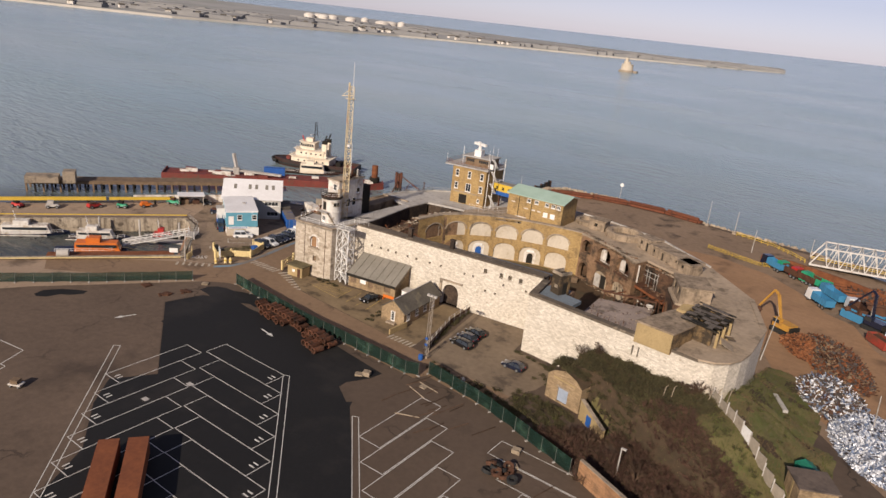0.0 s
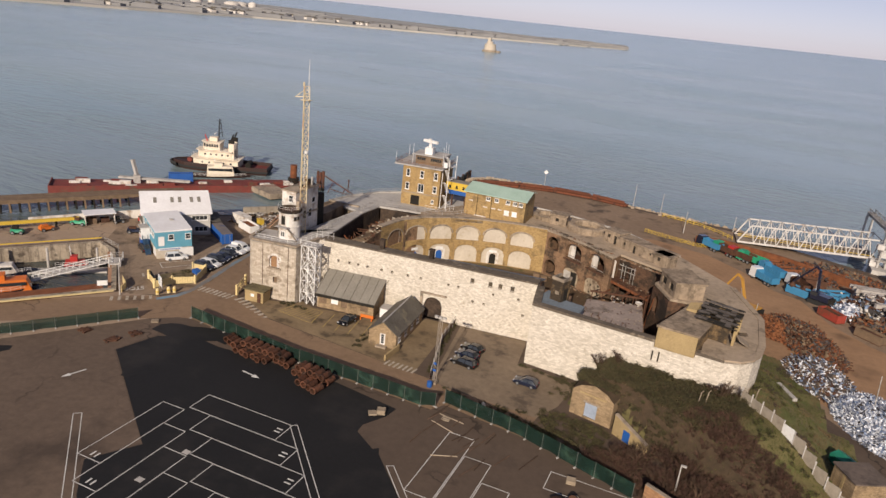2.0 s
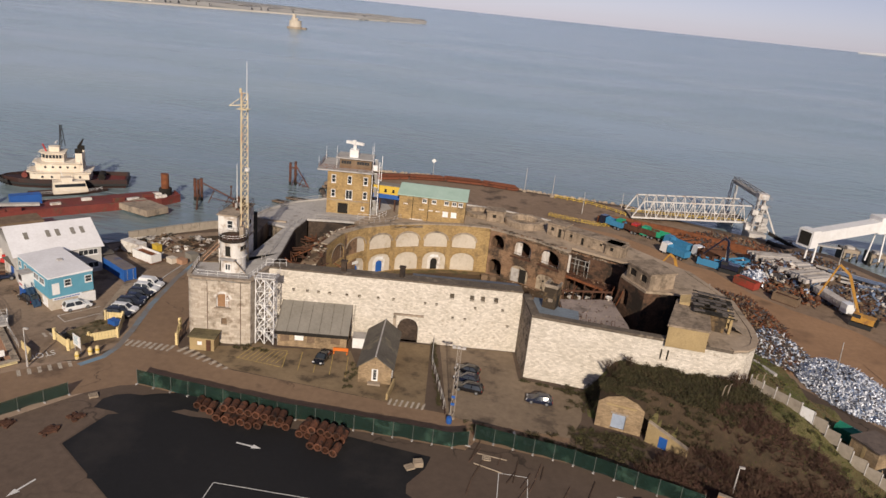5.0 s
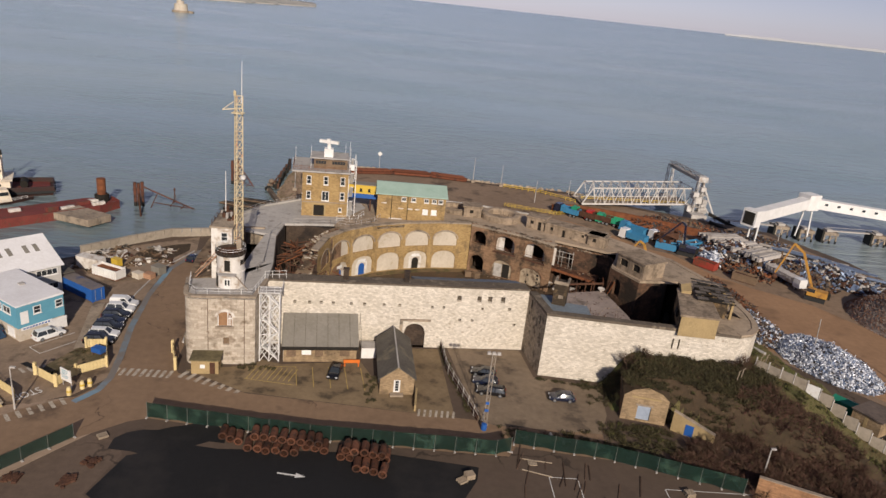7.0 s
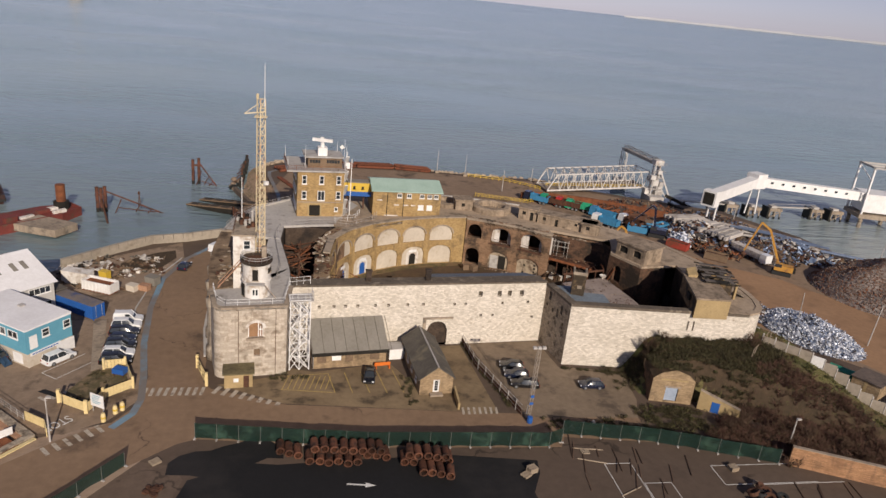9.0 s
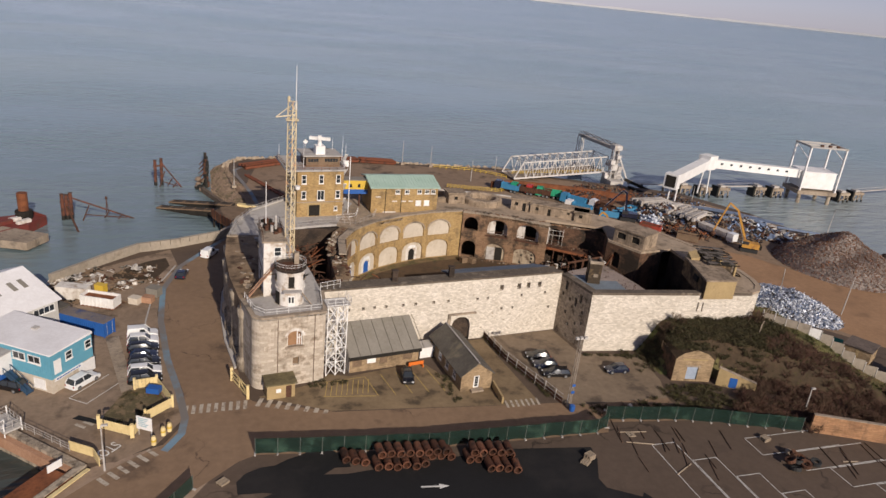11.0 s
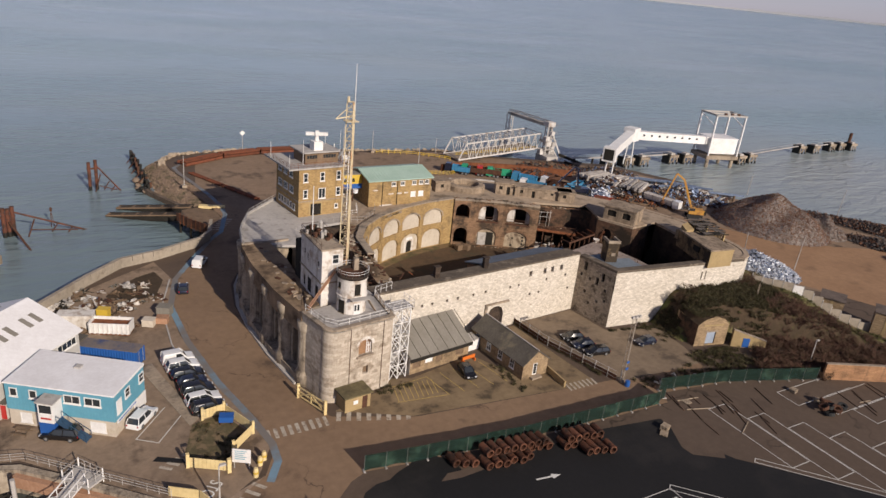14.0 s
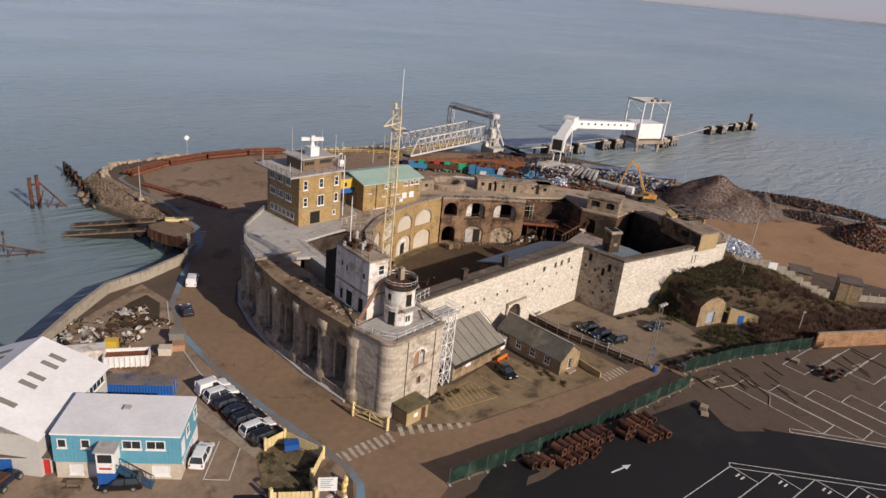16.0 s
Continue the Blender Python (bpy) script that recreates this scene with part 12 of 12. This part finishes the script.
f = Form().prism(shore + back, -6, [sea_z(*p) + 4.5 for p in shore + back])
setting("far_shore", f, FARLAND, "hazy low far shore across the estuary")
setting("far_beach", band(Form(), shore, -10, 26, -5.5, 1.0), FARSAND, "haze-pale far beach")
rf = random.Random(4)
f = Form()
for k in range(420):
    t = rf.random()
    i = min(int(t * 8), 7)
    u = t * 8 - i
    off = rf.uniform(30, 600) * (0.3 if i > 4 else 1)
    x = lerp(shore[i][0], shore[i + 1][0], u) - off * 0.75
    y = lerp(shore[i][1], shore[i + 1][1], u) + off * 0.65
    w = rf.uniform(15, 60)
    f.prism([(x - w, y - 8), (x + w, y - 8 + w * 0.5), (x + w * 0.8, y + 10 + w * 0.5), (x - w * 0.8, y + 12)], 0, [sea_z(x, y) + 5 + rf.uniform(3, 9) for _ in range(4)])
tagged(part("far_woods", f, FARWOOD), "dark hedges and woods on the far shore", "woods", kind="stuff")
for k in range(80):
    t = rf.uniform(0.48, 0.8) if k < 60 else rf.uniform(0.15, 0.5)
    i = min(int(t * 8), 7)
    u = t * 8 - i
    off = rf.uniform(30, 200)
    x, y = lerp(shore[i][0], shore[i + 1][0], u) - off * 0.75, lerp(shore[i][1], shore[i + 1][1], u) + off * 0.5
    h = thing("far_house", (x, y, 2), rf.uniform(0, 90), "tiny pale house on the far shore", "house", "far village houses")
    part("wall", Form().box(-6, 6, -4, 4, 0, 6), RENDERW, h)
    part("roof", Form().add([(-6, -4.4, 6), (6, -4.4, 6), (6, 4.4, 6), (-6, 4.4, 6), (-6, 0, 9), (6, 0, 9)], [(0, 1, 5, 4), (2, 3, 4, 5), (0, 4, 3), (1, 2, 5)]), SLATE, h)
for k, (deg, far) in enumerate(((136.3, 2400), (135.6, 2430), (135.2, 2400), (134.5, 2460), (133.1, 2420), (130.6, 2380), (130.0, 2420), (129.1, 2400), (132.0, 2500))):
    x, y = far * math.cos(radians(deg)), far * math.sin(radians(deg))
    r = 18 if k < 5 else 24 if k < 7 else 13
    g = thing("storage_tank", (x, y, 2), 0, "white storage tank of the far works", "tank", "far tanks")
    hh = 15 if k < 5 else 14 if k < 7 else 17
    part("shell", Form().lathe((0, 0), [(r, 0), (r, hh)], 20), RENDERW, g)
    part("dome", Form().lathe((0, 0), [(r, hh), (r * 0.7, hh + 4), (r * 0.2, hh + 6)], 20), RENDERW, g)
# second, fainter shore on the open horizon, haze put into its colour
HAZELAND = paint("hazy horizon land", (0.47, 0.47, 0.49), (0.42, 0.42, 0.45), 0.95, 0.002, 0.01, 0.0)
f = Form()
rr_ = random.Random(14)
N_ = 60
for k in range(N_):
    a0, a1 = lerp(1.16, 0.1, k / N_), lerp(1.16, 0.1, (k + 1) / N_)
    p = [(-60 + 4700 * math.cos(a), 50 + 4700 * math.sin(a)) for a in (a0, a1)]
    q = [(-60 + 4760 * math.cos(a), 50 + 4760 * math.sin(a)) for a in (a0, a1)]
    f.prism([p[0], p[1], q[1], q[0]], 20, 52 + rr_.uniform(0, 7))
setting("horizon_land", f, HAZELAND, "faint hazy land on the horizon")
# the old river fort standing in the water
rfz = thing("river_fort", (-466.5, 1217.8, SEA), 0, "old round stone river fort standing alone in the estuary", "sea fort")
part("base", Form().lathe((0, 0), [(15, -2), (14, 3), (12.5, 3.2)], 24), CONCRETE, rfz)
part("drum", Form().lathe((0, 0), [(11, 3), (10.2, 12), (10.6, 12.4), (10.6, 13.6)], 24), ARCHFILL, rfz)
part("turret", Form().lathe((-1, 0), [(6, 13.6), (6, 18)], 16), ARCHFILL, rfz)
part("tower", Form().box(-4.5, 0.5, -2.5, 2.5, 18, 24), ARCHFILL, rfz)
part("landing", Form().box(12, 20, -3, 3, -2, 3), CONCRETE, rfz)
# ---- scrub, grass and bare trees ----
TWIG = paint("bare twigs", (0.10, 0.062, 0.04), (0.055, 0.035, 0.024), 0.95, 0.4, 3.0, 0.0)
TWIGRED = paint("reddish bramble", (0.125, 0.064, 0.046), (0.065, 0.034, 0.027), 0.95, 0.4, 3.0, 0.0)
LEAF = paint("winter leaves", (0.092, 0.078, 0.034), (0.048, 0.042, 0.02), 0.9, 0.4, 3.0, 0.0)
IVY = paint("dark ivy", (0.06, 0.054, 0.024), (0.027, 0.025, 0.013), 0.8, 0.4, 3.0, 0.0)
BLADE = paint("grass blades", (0.12, 0.125, 0.036), (0.062, 0.07, 0.022), 0.9, 0.5, 3.0, 0.0)
STRAW = paint("dead grass", (0.19, 0.135, 0.068), (0.10, 0.07, 0.038), 0.9, 0.5, 3.0, 0.0)
gp = random.Random(31)


def twig(f, p, q, w, mi):
    p, q = Vector(p), Vector(q)
    d = (q - p).normalized()
    a = d.orthogonal().normalized() * w
    b = d.cross(a)
    f.add([p + a, p - a * 0.5 + b * 0.8, p - a * 0.5 - b * 0.8, q], [(0, 1, 3), (1, 2, 3), (2, 0, 3)], mi)


def leaf(f, c, s, mi):
    m = Euler((gp.uniform(0, 6.3), gp.uniform(0, 6.3), gp.uniform(0, 6.3))).to_matrix()
    f.add([Vector(c) + m @ Vector(v) * s for v in ((-0.5, 0, 0), (0, -0.32, 0.08), (0.6, 0, 0), (0, 0.32, 0.08))], [(0, 1, 2, 3)], mi)


def bush(f, x, y, z, r, h, n, twigs, leaves):
    for k in range(n):
        a, e = gp.uniform(0, 6.283), gp.uniform(0.1, 1.0)
        dx, dy = math.cos(a) * r * gp.uniform(0.3, 1), math.sin(a) * r * gp.uniform(0.3, 1)
        top = (x + dx, y + dy, z + h * gp.uniform(0.45, 1.0) * (1 - 0.4 * math.hypot(dx, dy) / r))
        mid = (x + dx * 0.45, y + dy * 0.45, z + (top[2] - z) * 0.6)
        mi = gp.choice(twigs)
        twig(f, (x + dx * 0.15, y + dy * 0.15, z - 0.1), mid, 0.045, mi)
        twig(f, mid, top, 0.032, mi)
        for j in range(2):
            twig(f, mid, (top[0] + gp.uniform(-0.4, 0.4), top[1] + gp.uniform(-0.4, 0.4), top[2] + gp.uniform(-0.4, 0.1)), 0.024, mi)
        for j in range(leaves):
            t = gp.uniform(0.2, 1.05)
            leaf(f, (lerp(x, top[0], t) + gp.uniform(-0.25, 0.25), lerp(y, top[1], t) + gp.uniform(-0.25, 0.25), lerp(z, top[2], t) + gp.uniform(-0.15, 0.2)), gp.uniform(0.12, 0.26), gp.choice((2, 3)))


PM = [TWIG, TWIGRED, LEAF, IVY]
PG = [TWIG, TWIGRED, BLADE, IVY]


f = Form()
for k in range(2200):
    x, y = gp.uniform(-38, 10), gp.uniform(70, 96)
    if not inside(x, y, BRAMBLE) or noise.noise(Vector((x * 0.2, y * 0.2, 1.5))) < -0.42:
        continue
    tall = 1.0 + 0.6 * noise.noise(Vector((x * 0.16, y * 0.16, 9.0)))
    bush(f, x, y, max(0, mound_z(x, y)), gp.uniform(0.9, 1.7), tall * gp.uniform(1.2, 2.5), 20, (0, 0, 1, 1), 1 if gp.random() < 0.25 else 0)
tagged(part("bramble_scrub", f, PM), "reddish-brown bare bramble scrub on the bank", "scrub", kind="stuff")
f = Form()
for k in range(1100):
    x, y = gp.uniform(-43.4, -15), gp.uniform(89.6, 102.6)
    if not inside(x, y, THATCH):
        continue
    over = inside(x, y, [MG(0, 0.3), MG(mw, 0.3), MG(mw, 4.4), MG(0, 4.4)])
    bush(f, x, y, max(mound_z(x, y), 5.7 if over else 0.0), gp.uniform(0.6, 1.2), gp.uniform(0.3, 0.7) if over else gp.uniform(0.5, 1.2), 12, (0, 3), 7)
for sx, sy, sr, sh, n in ((-18.6, 101.0, 1.8, 3.2, 50), (-16.8, 101.6, 1.4, 2.6, 36)):
    bush(f, sx, sy, mound_z(sx, sy), sr, sh, n, (0, 0, 1), 0)
tagged(part("ivy_scrub", f, PM), "dark ivy and bramble thatch over the mound", "scrub", kind="stuff")
f = Form()
for k in range(60):
    x, y = gp.uniform(-56, -33), gp.uniform(84.8, 91)
    if y > 85.5 + (x + 57) * 0.3 + 1 or y < 84.6 - (x + 57) * 0.26:
        continue
    bush(f, x, y, 0, gp.uniform(0.4, 1.0), gp.uniform(0.3, 1.1), 10, (0, 3), 6)
for k in range(40):
    x, y = gp.uniform(-44, -39), gp.uniform(96, 104)
    bush(f, x, y, max(0, mound_z(x, y)), gp.uniform(0.3, 0.7), gp.uniform(0.3, 0.8), 8, (0, 3), 5)
for k in range(46):
    t = gp.random()
    bush(f, lerp(-67.4, -63.4, t) + gp.uniform(-0.3, 0.3), lerp(112, 92, t), 0, gp.uniform(0.3, 0.8), gp.uniform(0.3, 1.0), 8, (0, 3), 6)
for k in range(30):
    bush(f, gp.uniform(-106.5, -93), gp.uniform(100.0, 101.6) + 0.0, 0, 0.4, gp.uniform(0.2, 0.6), 6, (0, 3), 5)
for k in range(70):
    t = gp.random()
    bush(f, lerp(-59.4, -43.2, t) + gp.uniform(-0.6, 0.6), lerp(87.6, 85.2, t) + gp.uniform(-0.8, 1.6), 0, gp.uniform(0.3, 0.8), gp.uniform(0.15, 0.6), 8, (0, 1, 3), 5)
for k in range(36):
    t = gp.random()
    bush(f, lerp(-51.4, -41.0, t) + gp.uniform(-0.3, 0.3), lerp(103.6, 101.6, t), 0, 0.4, gp.uniform(0.15, 0.5), 6, (0, 3), 5)
for k in range(24):
    bush(f, gp.uniform(-79.4, -77.6), gp.uniform(93, 101), 0, 0.4, gp.uniform(0.15, 0.5), 6, (0, 3), 5)
for k in range(70):
    x, y = gp.uniform(-126.6, -118.4), gp.uniform(92.5, 103)
    if inside(x, y, PLANTED) and not inside(x, y, [(-121.6, 98), (-119, 98), (-120.4, 103), (-123, 102.6)]):
        bush(f, x, y, 0.04, gp.uniform(0.2, 0.5), gp.uniform(0.06, 0.3), 7, (0, 1, 3), 4)
for k in range(160):
    x, y = gp.uniform(-44, -33), gp.uniform(82, 92.6)
    if y < 84.0 - (x + 44) * 0.33 or y > 93.4 - 0.2 * (x + 40) - 1.2:
        continue
    bush(f, x, y, 0, gp.uniform(0.4, 0.9), gp.uniform(0.2, 0.8), 9, (0, 3), 6)
tagged(part("weed_scrub", f, PM), "low weeds and brambles along walls and fences", "weeds", kind="stuff")
f = Form()
# bright ragged weeds: the slope beside the store, before the magazine and beside the panel fence
for k in range(900):
    x, y = gp.uniform(-45, 4), gp.uniform(79.6, 124)
    slope_ = inside(x, y, [(-32.8, 91.8), (-32.0, 94.8), (-26.4, 92.4), (-25.0, 89.6), (-28, 87.6)])
    front_ = inside(x, y, [(-45, 86.6), (-43, 93), (-40.6, 93.2), (-33.4, 91), (-34.6, 85)])
    fence_ = inside(x, y, [(-19, 95.2), (-16, 98.4), (-4.5, 88.0), (4, 81.6), (1, 79.6), (-8.4, 86.4)])
    bank_ = inside(x, y, [(-15, 106), (-14.6, 114), (-10, 110), (-9.4, 102)]) or (inside(x, y, [(-14.6, 114), (-13, 130), (-5, 116), (-6, 100), (-10, 104)]) and gp.random() < 0.4)
    if not (slope_ or fence_ or bank_ or (front_ and gp.random() < 0.7)):
        continue
    bush(f, x, y, max(0, mound_z(x, y)), gp.uniform(0.4, 0.9), gp.uniform(0.2, 0.7), 9, (0, 3), 7)
tagged(part("green_weed", f, PG), "fresh green weeds among the dead grass of the bank", "weeds", kind="stuff")
f = Form()
for k in range(30000):
    x, y = gp.uniform(-45, 3), gp.uniform(77, 137)
    z = mound_z(x, y)
    if z < 0.15 or (x < -16.5 and y > 102):
        continue
    s = gp.uniform(0.12, 0.4)
    a = gp.uniform(0, 6.28)
    mi = 1 if noise.noise(Vector((x * 0.2, y * 0.2, 7))) > 0.05 else 0
    twig(f, (x, y, z - 0.03), (x + math.cos(a) * s * 0.6, y + math.sin(a) * s * 0.6, z + s), 0.05, mi)
tagged(part("grass_tuft", f, [BLADE, STRAW]), "rough winter grass tufts on the bank", "grass", kind="stuff")


def bare_tree(x, y, z, h, seed, label):
    r = random.Random(seed)
    t = thing("bare_tree", (x, y, z), 0, label, "tree", "bare shrubs")
    trunk, crown = Form(), Form()

    def limb(p, d, L, w, lv):
        q = p + d * L
        (trunk if lv < 2 else crown).tube(p, q, w, w * 0.65, 6 if lv < 2 else 3, caps=False)
        if lv < 5:
            for k in range(3 if lv < 4 else 2):
                nd = (d + Vector((r.uniform(-0.8, 0.8), r.uniform(-0.8, 0.8), r.uniform(-0.15, 0.55)))).normalized()
                limb(p.lerp(q, r.uniform(0.55, 1.0)), nd, L * r.uniform(0.55, 0.8), w * 0.58, lv + 1)

    for k in range(3):
        limb(Vector((r.uniform(-0.2, 0.2), r.uniform(-0.2, 0.2), -0.2)), Vector((r.uniform(-0.45, 0.45), r.uniform(-0.45, 0.45), 1)).normalized(), h * 0.3, 0.11, 0)
    part("trunk", trunk, TWIG, t)
    part("crown", crown, TWIG, t, "bare twiggy crown")


bare_tree(-37.6, 100.9, mound_z(-37.6, 100.9) - 0.4, 4.8, 1, "bare winter tree against the bastion wall")
bare_tree(-19.2, 99.6, mound_z(-19.2, 99.6) - 0.3, 3.8, 2, "bare reddish shrub at the bastion corner")
bare_tree(-20.2, 81.4, 0.6, 4.0, 3, "bare bushy shrub behind the brick wall")
bare_tree(-16.0, 79.6, 0.6, 3.6, 4, "bare bushy shrub behind the brick wall")
bare_tree(-35.2, 101.2, mound_z(-35.2, 101.2) - 0.4, 4.2, 7, "bare winter shrub against the bastion wall")
bare_tree(-20.6, 100.6, mound_z(-20.6, 100.6) - 0.3, 3.0, 8, "bare reddish shrub at the bastion corner")
bare_tree(-28.6, 85.4, 0.3, 4.6, 5, "bare thorn bush on the bank")
bare_tree(-31.6, 84.4, 0.2, 3.6, 6, "bare thorn bush on the bank")
